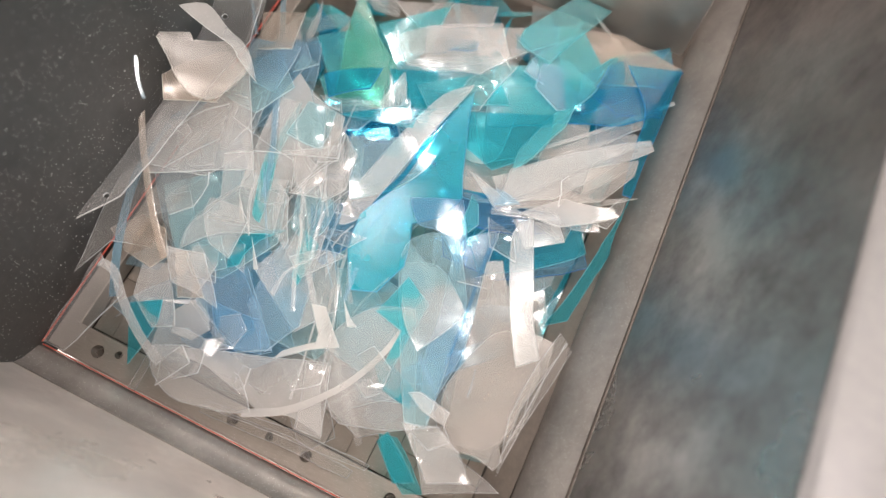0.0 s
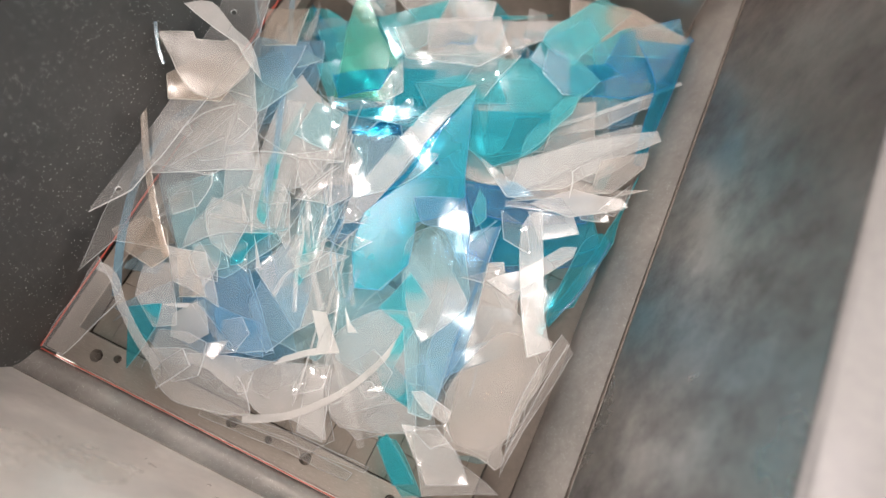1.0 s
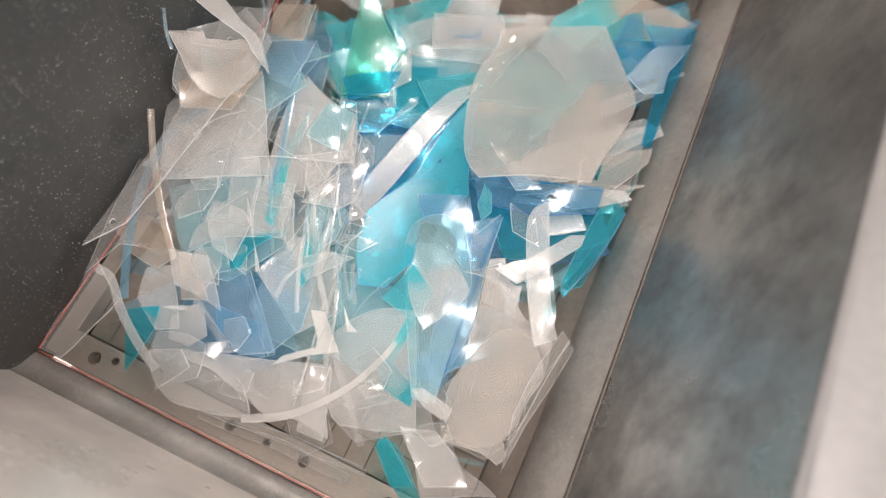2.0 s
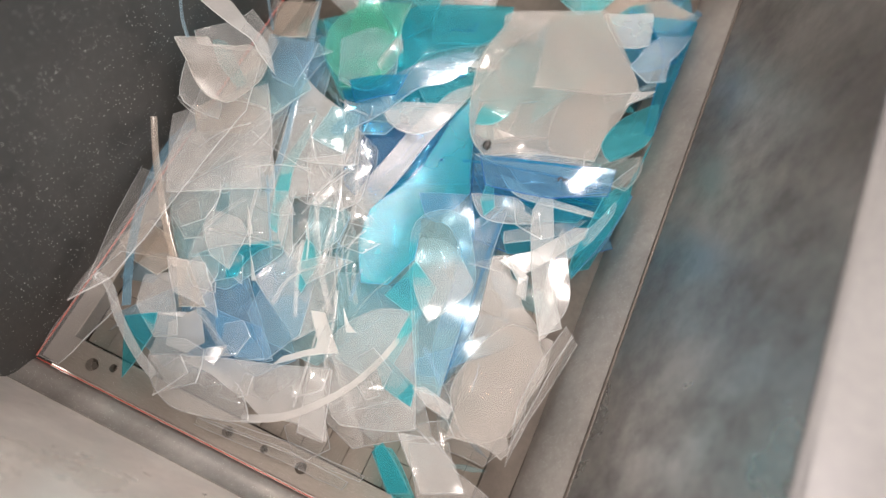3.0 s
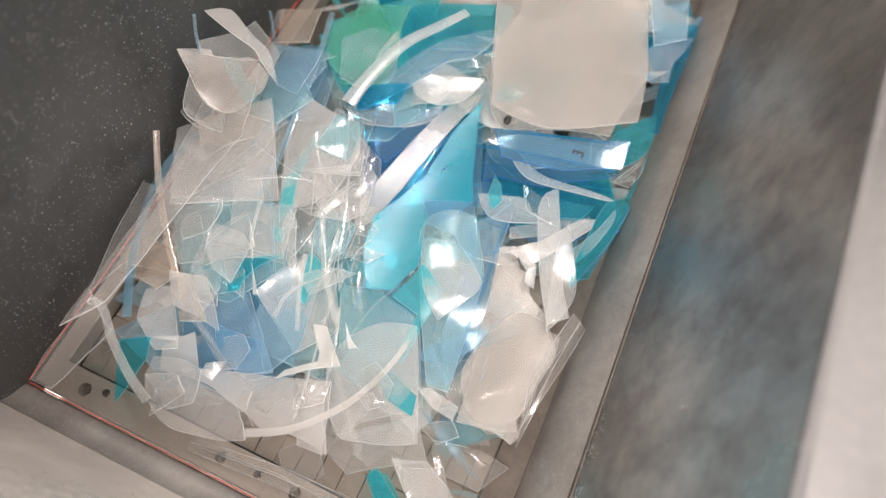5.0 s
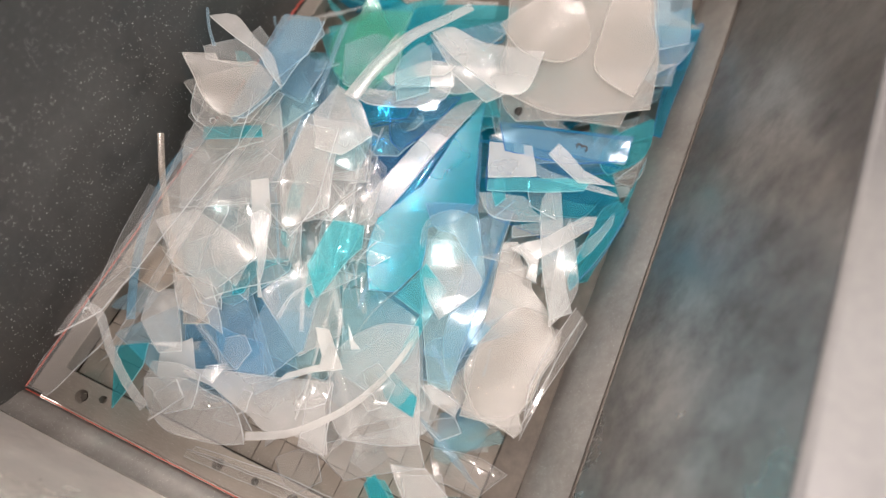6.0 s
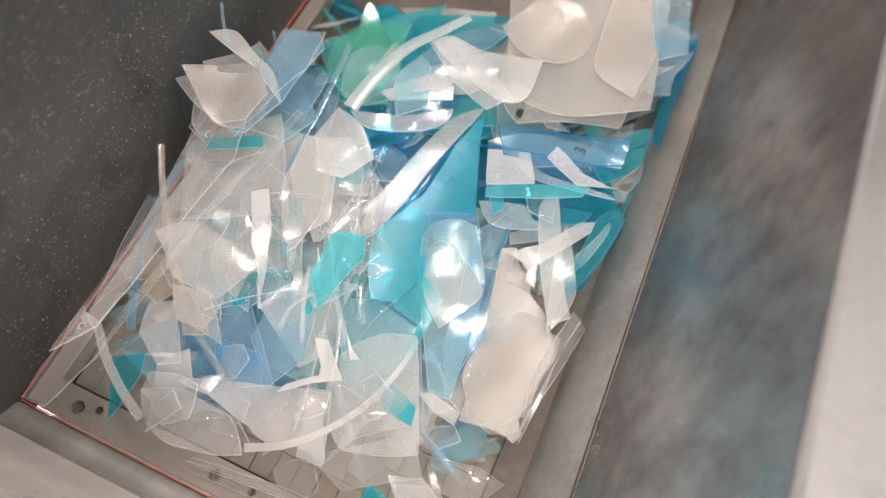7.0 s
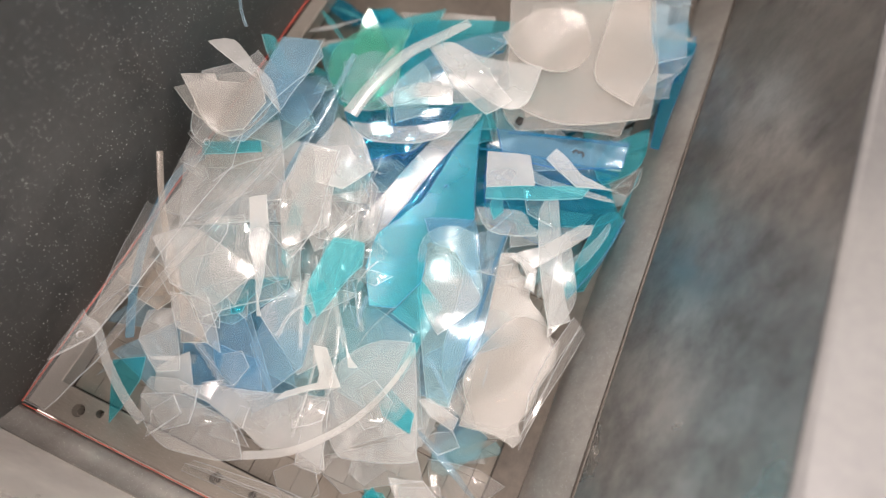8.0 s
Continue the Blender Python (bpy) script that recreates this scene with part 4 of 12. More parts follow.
PIECES['p216'] = ribbon('white', [(-0.054, -0.001), (0.000, 0.002), (0.054, -0.001)], 0.0015,
    pose(0.358, 0.367, 0.129, -8.7, 6.4, -56.8))
PIECES['p217'] = ribbon('clear', [(-0.070, 0.003), (0.001, -0.006), (0.070, 0.003)], 0.0018,
    pose(0.342, 0.492, 0.129, -5.8, 0.9, -81.7), taper=0.3)
PIECES['p218'] = ribbon('clear', [(-0.043, -0.000), (0.001, 0.000), (0.043, -0.000)], 0.0027,
    pose(0.336, 0.571, 0.136, 3.9, 1.8, -82.4), taper=0.3)
PIECES['p219'] = ribbon('haze', [(-0.070, 0.006), (-0.000, -0.012), (0.070, 0.006)], 0.0027,
    pose(0.338, 0.430, 0.121, -3.1, 9.3, -77.7))
PIECES['p220'] = ribbon('haze', [(-0.061, -0.001), (0.001, 0.002), (0.060, -0.001)], 0.0064,
    pose(0.450, 0.238, 0.121, -5.3, -1.5, -70.6), taper=0.3)
PIECES['p221'] = ribbon('clear', [(0.043, -0.001), (-0.000, 0.002), (-0.043, -0.001)], 0.0064,
    pose(0.199, 0.329, 0.123, 10.6, -2.3, 65.4))
PIECES['p222'] = ribbon('white', [(-0.037, -0.003), (-0.000, 0.006), (0.037, -0.003)], 0.0064,
    pose(0.357, 0.269, 0.132, 6.9, -2.7, 75.0), taper=0.3)
PIECES['p223'] = ribbon('white', [(0.032, -0.000), (-0.000, 0.001), (-0.032, -0.000)], 0.0018,
    pose(0.127, 0.532, 0.120, -14.0, -5.5, 6.1), taper=0.3)
PIECES['p224'] = ribbon('ice', [(-0.060, 0.001), (0.002, -0.003), (0.059, 0.001)], 0.0018,
    pose(0.288, 0.587, 0.122, -5.9, -11.6, -43.7), taper=0.3)
PIECES['p225'] = ribbon('haze', [(0.029, 0.001), (-0.000, -0.003), (-0.029, 0.001)], 0.0018,
    pose(0.290, 0.613, 0.117, 3.4, 6.9, -2.9), taper=0.3)
PIECES['p226'] = ribbon('clear', [(0.035, -0.001), (-0.000, 0.003), (-0.035, -0.001)], 0.0018,
    pose(0.445, 0.229, 0.124, 9.7, 10.4, 89.2))
PIECES['p227'] = ribbon('haze', [(-0.072, 0.001), (0.002, -0.002), (0.070, 0.001)], 0.0015,
    pose(0.234, 0.467, 0.133, -0.8, -5.2, -12.4), taper=0.3)
PIECES['p228'] = ribbon('clear', [(-0.049, -0.003), (0.000, 0.006), (0.048, -0.003)], 0.0018,
    pose(0.128, 0.455, 0.136, -3.0, 7.8, 60.8))
PIECES['p229'] = ribbon('haze', [(0.056, -0.002), (-0.000, 0.004), (-0.056, -0.002)], 0.0015,
    pose(0.239, 0.440, 0.136, -0.6, 7.2, 28.9), taper=0.3)
PIECES['p230'] = ribbon('ice', [(0.031, -0.000), (-0.000, 0.000), (-0.031, -0.000)], 0.0064,
    pose(0.618, 0.258, 0.133, 5.8, -1.0, -40.1))
PIECES['p231'] = ribbon('ice', [(0.022, -0.000), (0.000, 0.001), (-0.022, -0.000)], 0.0015,
    pose(0.683, 0.273, 0.138, 7.1, -3.6, -80.9), taper=0.3)
PIECES['p232'] = ribbon('clear', [(0.054, -0.001), (-0.000, 0.001), (-0.054, -0.001)], 0.0015,
    pose(0.368, 0.095, 0.122, -3.1, 5.6, 6.6), taper=0.3)
PIECES['p233'] = ribbon('haze', [(-0.063, -0.000), (-0.001, 0.000), (0.064, -0.000)], 0.0015,
    pose(0.530, 0.176, 0.121, 13.4, 15.0, 60.7), taper=0.3)
PIECES['p234'] = ribbon('clear', [(0.052, -0.001), (-0.000, 0.001), (-0.052, -0.001)], 0.0018,
    pose(0.145, 0.386, 0.135, 4.3, -5.9, 54.9), taper=0.3)
PIECES['p235'] = ribbon('clear', [(-0.070, -0.001), (0.000, 0.002), (0.069, -0.001)], 0.0064,
    pose(0.252, 0.305, 0.128, -2.6, -11.3, 7.3))
PIECES['p236'] = ribbon('ice', [(0.025, 0.000), (-0.000, -0.000), (-0.025, 0.000)], 0.0018,
    pose(0.600, 0.532, 0.132, -4.2, -1.8, 65.4))
PIECES['p237'] = ribbon('haze', [(0.058, 0.003), (0.000, -0.007), (-0.058, 0.003)], 0.0027,
    pose(0.427, 0.351, 0.125, 0.2, -6.0, -66.4), taper=0.3)
PIECES['p238'] = ribbon('clear', [(-0.055, -0.002), (-0.000, 0.004), (0.056, -0.002)], 0.0018,
    pose(0.484, 0.298, 0.137, 3.5, -0.1, 76.3))
PIECES['p239'] = shard('clear', [(0.048, 0.010), (-0.003, -0.022), (-0.045, 0.012)],
    pose(0.390, 0.445, 0.085, -5.6, -0.5, -18.4), curl=-0.5, curl_axis=45, wave=0.0026, rough=0.0006, seed=240)
PIECES['p240'] = shard('haze', [(0.054, -0.002), (0.025, -0.013), (-0.039, -0.008), (-0.052, -0.001), (-0.020, 0.014), (0.033, 0.010)],
    pose(0.245, 0.390, 0.081, 2.2, -18.9, 0.8), curl=0.4, curl_axis=90, wave=0.0016, rough=0.0006, seed=241)
PIECES['p241'] = shard('clear', [(0.056, 0.009), (0.036, -0.018), (-0.037, -0.019), (-0.046, 0.009), (-0.008, 0.019)],
    pose(0.133, 0.299, 0.061, 2.8, 11.8, -69.0), curl=0.6, curl_axis=20, wave=0.0026, rough=0.0006, seed=242)
PIECES['p242'] = shard('clear', [(0.017, -0.001), (0.013, -0.007), (-0.019, -0.008), (-0.020, 0.006), (0.009, 0.010)],
    pose(0.367, 0.102, 0.099, 2.5, 10.0, -86.6), curl=0.4, curl_axis=20, wave=0.0026, rough=0.0006, seed=243)
PIECES['p243'] = shard('haze', [(0.066, 0.001), (0.032, -0.026), (-0.023, -0.029), (-0.052, -0.015), (-0.024, 0.030), (0.002, 0.038)],
    pose(0.208, 0.304, 0.099, -7.5, -6.3, -50.7), curl=-1.0, curl_axis=20, wave=0.0016, rough=0.0006, seed=244)
PIECES['p244'] = shard('clear', [(-0.045, -0.005), (-0.036, 0.022), (0.048, 0.013), (0.036, -0.004), (-0.003, -0.026)],
    pose(0.150, 0.328, 0.105, -9.2, -9.3, 63.0), curl=0.0, curl_axis=20, wave=0.0026, rough=0.0006, seed=245)
PIECES['p245'] = shard('clear', [(0.045, 0.001), (-0.021, -0.016), (-0.024, 0.015)],
    pose(0.367, 0.350, 0.081, 1.3, 1.5, -67.0), curl=1.2, curl_axis=0, wave=0.0026, rough=0.0006, seed=246)
PIECES['p246'] = shard('haze', [(-0.015, 0.003), (-0.003, 0.013), (0.026, -0.001), (-0.008, -0.014)],
    pose(0.293, 0.125, 0.084, 14.3, -8.3, 57.8), curl=0.4, curl_axis=0, wave=0.0016, rough=0.0006, seed=247)
PIECES['p247'] = shard('haze', [(-0.071, 0.000), (0.037, 0.012), (0.034, -0.012)],
    pose(0.308, 0.512, 0.106, 18.2, -12.6, 19.8), curl=-0.7, curl_axis=70, wave=0.0016, rough=0.0006, seed=248)
PIECES['p248'] = shard('clear', [(-0.002, -0.049), (-0.057, 0.026), (0.059, 0.024)],
    pose(0.257, 0.460, 0.079, 8.7, -10.4, -66.1), curl=-1.5, curl_axis=0, wave=0.0026, rough=0.0006, seed=249)
PIECES['p249'] = shard('haze', [(0.041, 0.012), (-0.000, -0.025), (-0.040, 0.013)],
    pose(0.250, 0.574, 0.075, -17.7, -7.0, -14.8), curl=-1.3, curl_axis=90, wave=0.0016, rough=0.0006, seed=250)
PIECES['p250'] = shard('haze', [(-0.037, 0.021), (0.051, 0.007), (-0.014, -0.028)],
    pose(0.325, 0.453, 0.093, 3.1, 4.4, 82.2), curl=-0.7, curl_axis=0, wave=0.0016, rough=0.0006, seed=251)
PIECES['p251'] = shard('haze', [(0.019, 0.002), (0.016, -0.010), (-0.032, -0.005), (-0.003, 0.013)],
    pose(0.068, 0.441, 0.091, 12.5, -4.8, -8.6), curl=1.3, curl_axis=20, wave=0.0016, rough=0.0006, seed=252)
PIECES['p252'] = shard('clear', [(-0.038, -0.010), (-0.013, 0.019), (0.029, 0.010), (0.023, -0.018)],
    pose(0.261, 0.070, 0.110, -11.4, -16.4, 65.7), curl=0.2, curl_axis=45, wave=0.0026, rough=0.0006, seed=253)
PIECES['p253'] = shard('clear', [(-0.039, -0.004), (-0.024, 0.010), (0.042, 0.010), (0.021, -0.015)],
    pose(0.407, 0.393, 0.091, -1.0, -13.4, 7.4), curl=-0.1, curl_axis=45, wave=0.0026, rough=0.0006, seed=254)
PIECES['p254'] = shard('clear', [(-0.039, 0.002), (0.024, 0.012), (0.015, -0.013)],
    pose(0.631, 0.471, 0.084, 9.6, -3.7, 26.5), curl=-0.9, curl_axis=45, wave=0.0026, rough=0.0006, seed=255)
PIECES['p255'] = shard('clear', [(0.020, 0.004), (0.007, -0.013), (-0.023, -0.003), (-0.004, 0.012)],
    pose(0.540, 0.185, 0.092, -4.2, -7.8, -11.5), curl=-0.0, curl_axis=20, wave=0.0026, rough=0.0006, seed=256)
PIECES['p256'] = shard('haze', [(-0.047, 0.007), (0.006, 0.028), (0.056, -0.005), (-0.015, -0.031)],
    pose(0.344, 0.340, 0.070, -1.0, -9.9, 70.4), curl=1.1, curl_axis=0, wave=0.0016, rough=0.0006, seed=257)
PIECES['p257'] = shard('clear', [(0.034, 0.013), (0.027, -0.018), (-0.041, -0.008), (-0.020, 0.013)],
    pose(0.350, 0.553, 0.070, -12.1, 1.6, -68.9), curl=1.0, curl_axis=70, wave=0.0026, rough=0.0006, seed=258)
PIECES['p258'] = shard('haze', [(-0.039, 0.013), (0.010, 0.015), (0.055, -0.005), (-0.027, -0.024)],
    pose(0.375, 0.328, 0.093, 10.6, -6.9, 36.4), curl=1.0, curl_axis=90, wave=0.0016, rough=0.0006, seed=259)
PIECES['p259'] = shard('clear', [(0.038, -0.007), (-0.012, -0.026), (-0.053, 0.012), (0.028, 0.022)],
    pose(0.254, 0.356, 0.065, -1.8, 16.9, 49.5), curl=1.1, curl_axis=20, wave=0.0026, rough=0.0006, seed=260)
PIECES['p260'] = shard('haze', [(0.062, -0.002), (-0.023, -0.031), (-0.036, 0.014), (-0.003, 0.020)],
    pose(0.210, 0.234, 0.083, 4.8, 0.2, -76.9), curl=-0.2, curl_axis=45, wave=0.0016, rough=0.0006, seed=261)
PIECES['p261'] = shard('clear', [(0.036, 0.003), (0.004, -0.019), (-0.024, -0.012), (-0.037, 0.015), (0.021, 0.012)],
    pose(0.216, 0.225, 0.100, -1.1, 3.2, -28.1), curl=-0.4, curl_axis=20, wave=0.0026, rough=0.0006, seed=262)
PIECES['p262'] = shard('haze', [(0.054, 0.002), (0.020, -0.014), (-0.027, -0.011), (-0.055, 0.002), (-0.033, 0.012), (0.042, 0.009)],
    pose(0.293, 0.363, 0.095, 3.7, 8.2, -59.9), curl=-0.4, curl_axis=90, wave=0.0016, rough=0.0006, seed=263)
PIECES['p263'] = shard('clear', [(0.033, -0.011), (-0.016, -0.026), (-0.029, 0.003), (-0.011, 0.021), (0.023, 0.013)],
    pose(0.318, 0.161, 0.108, 5.7, 2.9, -83.9), curl=-0.6, curl_axis=90, wave=0.0026, rough=0.0006, seed=264)
PIECES['p264'] = shard('clear', [(0.033, 0.002), (0.023, -0.019), (-0.030, -0.017), (-0.035, 0.010), (0.009, 0.025)],
    pose(0.536, 0.215, 0.080, 9.5, -1.1, -45.3), curl=0.8, curl_axis=20, wave=0.0026, rough=0.0006, seed=265)
PIECES['p265'] = shard('clear', [(-0.036, -0.009), (-0.029, 0.016), (0.004, 0.032), (0.037, 0.010), (0.037, -0.019), (-0.013, -0.030)],
    pose(0.295, 0.567, 0.074, 4.2, -9.6, 9.8), curl=-0.2, curl_axis=45, wave=0.0026, rough=0.0006, seed=266)
PIECES['p266'] = shard('clear', [(0.045, 0.010), (-0.008, -0.029), (-0.037, 0.019)],
    pose(0.348, 0.092, 0.061, -0.3, -2.0, -28.6), curl=0.3, curl_axis=70, wave=0.0026, rough=0.0006, seed=267)
PIECES['p267'] = shard('clear', [(-0.034, -0.005), (-0.023, 0.010), (0.014, 0.023), (0.036, -0.003), (0.006, -0.025)],
    pose(0.451, 0.158, 0.088, -7.6, 5.8, 65.1), curl=1.2, curl_axis=0, wave=0.0026, rough=0.0006, seed=268)
PIECES['p268'] = shard('haze', [(0.073, -0.000), (-0.004, -0.030), (-0.057, -0.005), (-0.012, 0.035)],
    pose(0.204, 0.210, 0.097, 5.2, 8.3, -25.2), curl=0.1, curl_axis=70, wave=0.0016, rough=0.0006, seed=269)
PIECES['p269'] = shard('clear', [(0.059, 0.005), (0.080, -0.018), (-0.049, -0.017), (-0.087, -0.005), (-0.002, 0.036)],
    pose(0.125, 0.551, 0.071, 4.6, -10.2, -52.6), curl=0.2, curl_axis=70, wave=0.0026, rough=0.0006, seed=270)
PIECES['p270'] = shard('clear', [(0.031, -0.005), (-0.008, -0.018), (-0.025, -0.006), (-0.018, 0.019), (0.019, 0.010)],
    pose(0.303, 0.094, 0.062, -6.0, 0.5, 17.2), curl=1.0, curl_axis=70, wave=0.0026, rough=0.0006, seed=271)
PIECES['p271'] = shard('clear', [(0.043, 0.001), (0.021, -0.009), (-0.025, -0.015), (-0.037, 0.005), (-0.002, 0.019)],
    pose(0.239, 0.270, 0.082, -4.5, -0.1, -38.3), curl=-0.6, curl_axis=0, wave=0.0026, rough=0.0006, seed=272)
PIECES['p272'] = shard('haze', [(0.027, -0.004), (-0.023, -0.006), (-0.004, 0.010)],
    pose(0.399, 0.347, 0.084, -2.4, -1.8, -64.2), curl=-1.4, curl_axis=20, wave=0.0016, rough=0.0006, seed=273)
PIECES['p273'] = shard('clear', [(-0.050, -0.011), (-0.015, 0.033), (0.046, 0.013), (0.018, -0.035)],
    pose(0.263, 0.457, 0.064, 1.7, -7.3, 48.5), curl=1.3, curl_axis=90, wave=0.0026, rough=0.0006, seed=274)
PIECES['p274'] = shard('tint', [(-0.081, 0.003), (-0.041, 0.028), (0.049, 0.039), (0.079, -0.004), (0.041, -0.038), (-0.047, -0.028)],
    pose(0.296, 0.622, 0.069, -6.8, 4.0, 33.2), curl=-1.3, curl_axis=45, wave=0.0012, rough=0.0006, seed=275)
PIECES['p275'] = shard('clear', [(0.050, 0.029), (0.026, -0.042), (-0.043, -0.010), (-0.033, 0.023)],
    pose(0.332, 0.458, 0.064, -5.7, -7.3, -1.2), curl=-0.0, curl_axis=45, wave=0.0026, rough=0.0006, seed=276)
PIECES['p276'] = shard('clear', [(-0.087, 0.010), (-0.014, 0.025), (0.069, 0.016), (0.073, -0.017), (-0.042, -0.033)],
    pose(0.451, 0.890, 0.065, -0.5, -7.5, 67.9), curl=-0.7, curl_axis=20, wave=0.0026, rough=0.0006, seed=277)
PIECES['p277'] = shard('haze', [(0.039, -0.011), (0.014, -0.019), (-0.069, -0.002), (0.017, 0.033)],
    pose(0.303, 0.464, 0.092, -3.1, -6.7, -45.6), curl=-0.9, curl_axis=45, wave=0.0016, rough=0.0006, seed=278)
PIECES['p278'] = shard('haze', [(0.051, 0.010), (0.012, -0.016), (-0.063, 0.005)],
    pose(0.585, 0.708, 0.087, 2.9, 15.4, -13.7), curl=-0.4, curl_axis=0, wave=0.0016, rough=0.0006, seed=279)
PIECES['p279'] = shard('ice', [(0.037, 0.002), (-0.002, -0.019), (-0.035, 0.004), (0.001, 0.012)],
    pose(0.613, 0.657, 0.088, 1.8, -1.2, -0.1), curl=-0.6, curl_axis=70, wave=0.001, rough=0.0006, seed=280)
PIECES['p280'] = shard('ice', [(0.033, 0.008), (-0.002, -0.018), (-0.030, 0.010)],
    pose(0.535, 0.960, 0.074, -0.2, -5.0, -54.0), curl=0.2, curl_axis=45, wave=0.001, rough=0.0006, seed=281)
PIECES['p281'] = shard('ice', [(0.049, 0.011), (0.042, -0.023), (-0.012, -0.040), (-0.055, -0.005), (-0.043, 0.023), (0.020, 0.034)],
    pose(0.590, 0.958, 0.066, -13.5, 6.9, -40.1), curl=-0.2, curl_axis=45, wave=0.001, rough=0.0006, seed=282)
PIECES['p282'] = shard('clear', [(-0.039, 0.000), (0.006, 0.015), (0.022, 0.008), (0.011, -0.023)],
    pose(0.707, 0.732, 0.086, 24.1, 2.0, 88.3), curl=-0.1, curl_axis=20, wave=0.0026, rough=0.0006, seed=283)
PIECES['p283'] = shard('aqua', [(-0.092, -0.002), (-0.049, 0.016), (0.057, 0.015), (0.087, -0.002), (0.042, -0.015), (-0.045, -0.011)],
    pose(0.608, 0.860, 0.074, -4.2, 1.1, 73.9), curl=-0.3, curl_axis=90, wave=0.0006, rough=0.0006, seed=284)
PIECES['p284'] = shard('haze', [(-0.035, -0.001), (-0.024, 0.016), (0.056, 0.008), (0.003, -0.023)],
    pose(0.278, 0.774, 0.068, 17.2, -4.2, 87.6), curl=-0.8, curl_axis=45, wave=0.0016, rough=0.0006, seed=285)
PIECES['p285'] = shard('aqua', [(0.037, -0.003), (0.006, -0.012), (-0.039, -0.004), (-0.021, 0.008), (0.017, 0.012)],
    pose(0.574, 0.576, 0.095, 0.4, -9.9, -72.4), curl=1.1, curl_axis=0, wave=0.0006, rough=0.0006, seed=286)
PIECES['p286'] = shard('tint', [(-0.029, 0.002), (-0.010, 0.005), (0.012, 0.006), (0.021, 0.003), (0.014, -0.007), (-0.008, -0.008)],
    pose(0.367, 0.686, 0.072, -12.8, -6.5, 67.2), curl=-0.4, curl_axis=70, wave=0.0012, rough=0.0006, seed=287)
PIECES['p287'] = shard('tint', [(0.027, -0.045), (-0.043, -0.026), (-0.035, 0.026), (0.008, 0.025), (0.042, 0.019)],
    pose(0.282, 0.574, 0.091, -5.8, 1.4, -77.1), curl=0.3, curl_axis=20, wave=0.0012, rough=0.0006, seed=288)
PIECES['p288'] = shard('clear', [(0.031, 0.008), (-0.008, -0.030), (-0.023, 0.022)],
    pose(0.483, 0.965, 0.063, -18.1, 13.8, -77.7), curl=0.8, curl_axis=45, wave=0.0026, rough=0.0006, seed=289)
PIECES['p289'] = shard('tint', [(-0.031, -0.002), (0.013, 0.020), (0.018, -0.018)],
    pose(0.155, 0.719, 0.071, -4.9, 16.6, 73.1), curl=1.0, curl_axis=90, wave=0.0012, rough=0.0006, seed=290)
PIECES['p290'] = shard('clear', [(0.046, 0.002), (0.003, -0.023), (-0.048, -0.000), (-0.001, 0.022)],
    pose(0.649, 0.573, 0.103, 4.5, -9.6, -39.5), curl=-1.1, curl_axis=90, wave=0.0026, rough=0.0006, seed=291)

PIECES['q0'] = shard('haze', [(0.074, 0.083), (0.131, 0.013), (0.033, -0.085), (-0.046, -0.088), (-0.097, -0.037), (-0.147, 0.013), (-0.035, 0.058)],
    pose(0.106, 0.473, 0.064, -0.0, -0.3, 57.6), rough=0.0004, bow=0.015, curl=0.6, curl_axis=90, wave=0.0012, seed=300)
PIECES['q1'] = shard('tint', [(-0.115, 0.001), (-0.028, 0.082), (0.072, 0.109), (0.115, 0.001), (0.063, -0.093), (-0.007, -0.107)],
    pose(0.188, 0.331, 0.064, 1.6, -1.6, -1.9), rough=0.0004, bow=0.015, curl=0.8, curl_axis=20, wave=0.0012, seed=301)
PIECES['q2'] = shard('ice', [(-0.112, 0.008), (-0.031, 0.056), (0.105, 0.008), (0.074, -0.036), (-0.035, -0.041)],
    pose(0.276, 0.205, 0.065, -0.0, -2.6, -24.8), rough=0.0004, bow=0.015, curl=-0.7, curl_axis=0, wave=0.0012, seed=302)
PIECES['q3'] = shard('ice', [(-0.100, -0.013), (-0.054, 0.050), (0.044, 0.035), (0.090, -0.013), (0.013, -0.053)],
    pose(0.346, 0.249, 0.065, -0.8, -0.4, -68.5), rough=0.0004, bow=0.015, curl=0.8, curl_axis=90, wave=0.0012, seed=303)
PIECES['q4'] = shard('haze', [(-0.030, -0.074), (-0.087, -0.009), (-0.053, 0.058), (0.046, 0.065), (0.080, -0.009)],
    pose(0.360, 0.282, 0.066, -0.5, 1.3, -60.9), rough=0.0004, bow=0.015, curl=-0.3, curl_axis=20, wave=0.0012, seed=304)
PIECES['q5'] = shard('sky', [(-0.061, 0.004), (0.014, 0.037), (0.058, 0.004), (-0.004, -0.034)],
    pose(0.308, 0.173, 0.066, -0.3, 3.9, -19.8), rough=0.0004, bow=0.015, curl=0.5, curl_axis=90, wave=0.0012, seed=305)
PIECES['q6'] = shard('navy', [(-0.020, 0.057), (0.098, -0.018), (0.026, -0.038), (-0.067, -0.043), (-0.069, -0.018)],
    pose(0.349, 0.622, 0.067, 2.6, 1.1, 62.9), rough=0.0004, bow=0.015, curl=0.7, curl_axis=0, wave=0.0012, seed=306)
PIECES['q7'] = shard('navy', [(-0.104, 0.063), (0.014, 0.070), (0.114, 0.024), (0.128, -0.020), (0.043, -0.028), (-0.010, -0.035), (-0.090, -0.010), (-0.120, -0.020)],
    pose(0.634, 0.683, 0.067, -1.1, 0.4, 29.0), rough=0.0004, bow=0.015, curl=-0.9, curl_axis=45, wave=0.0012, seed=307)
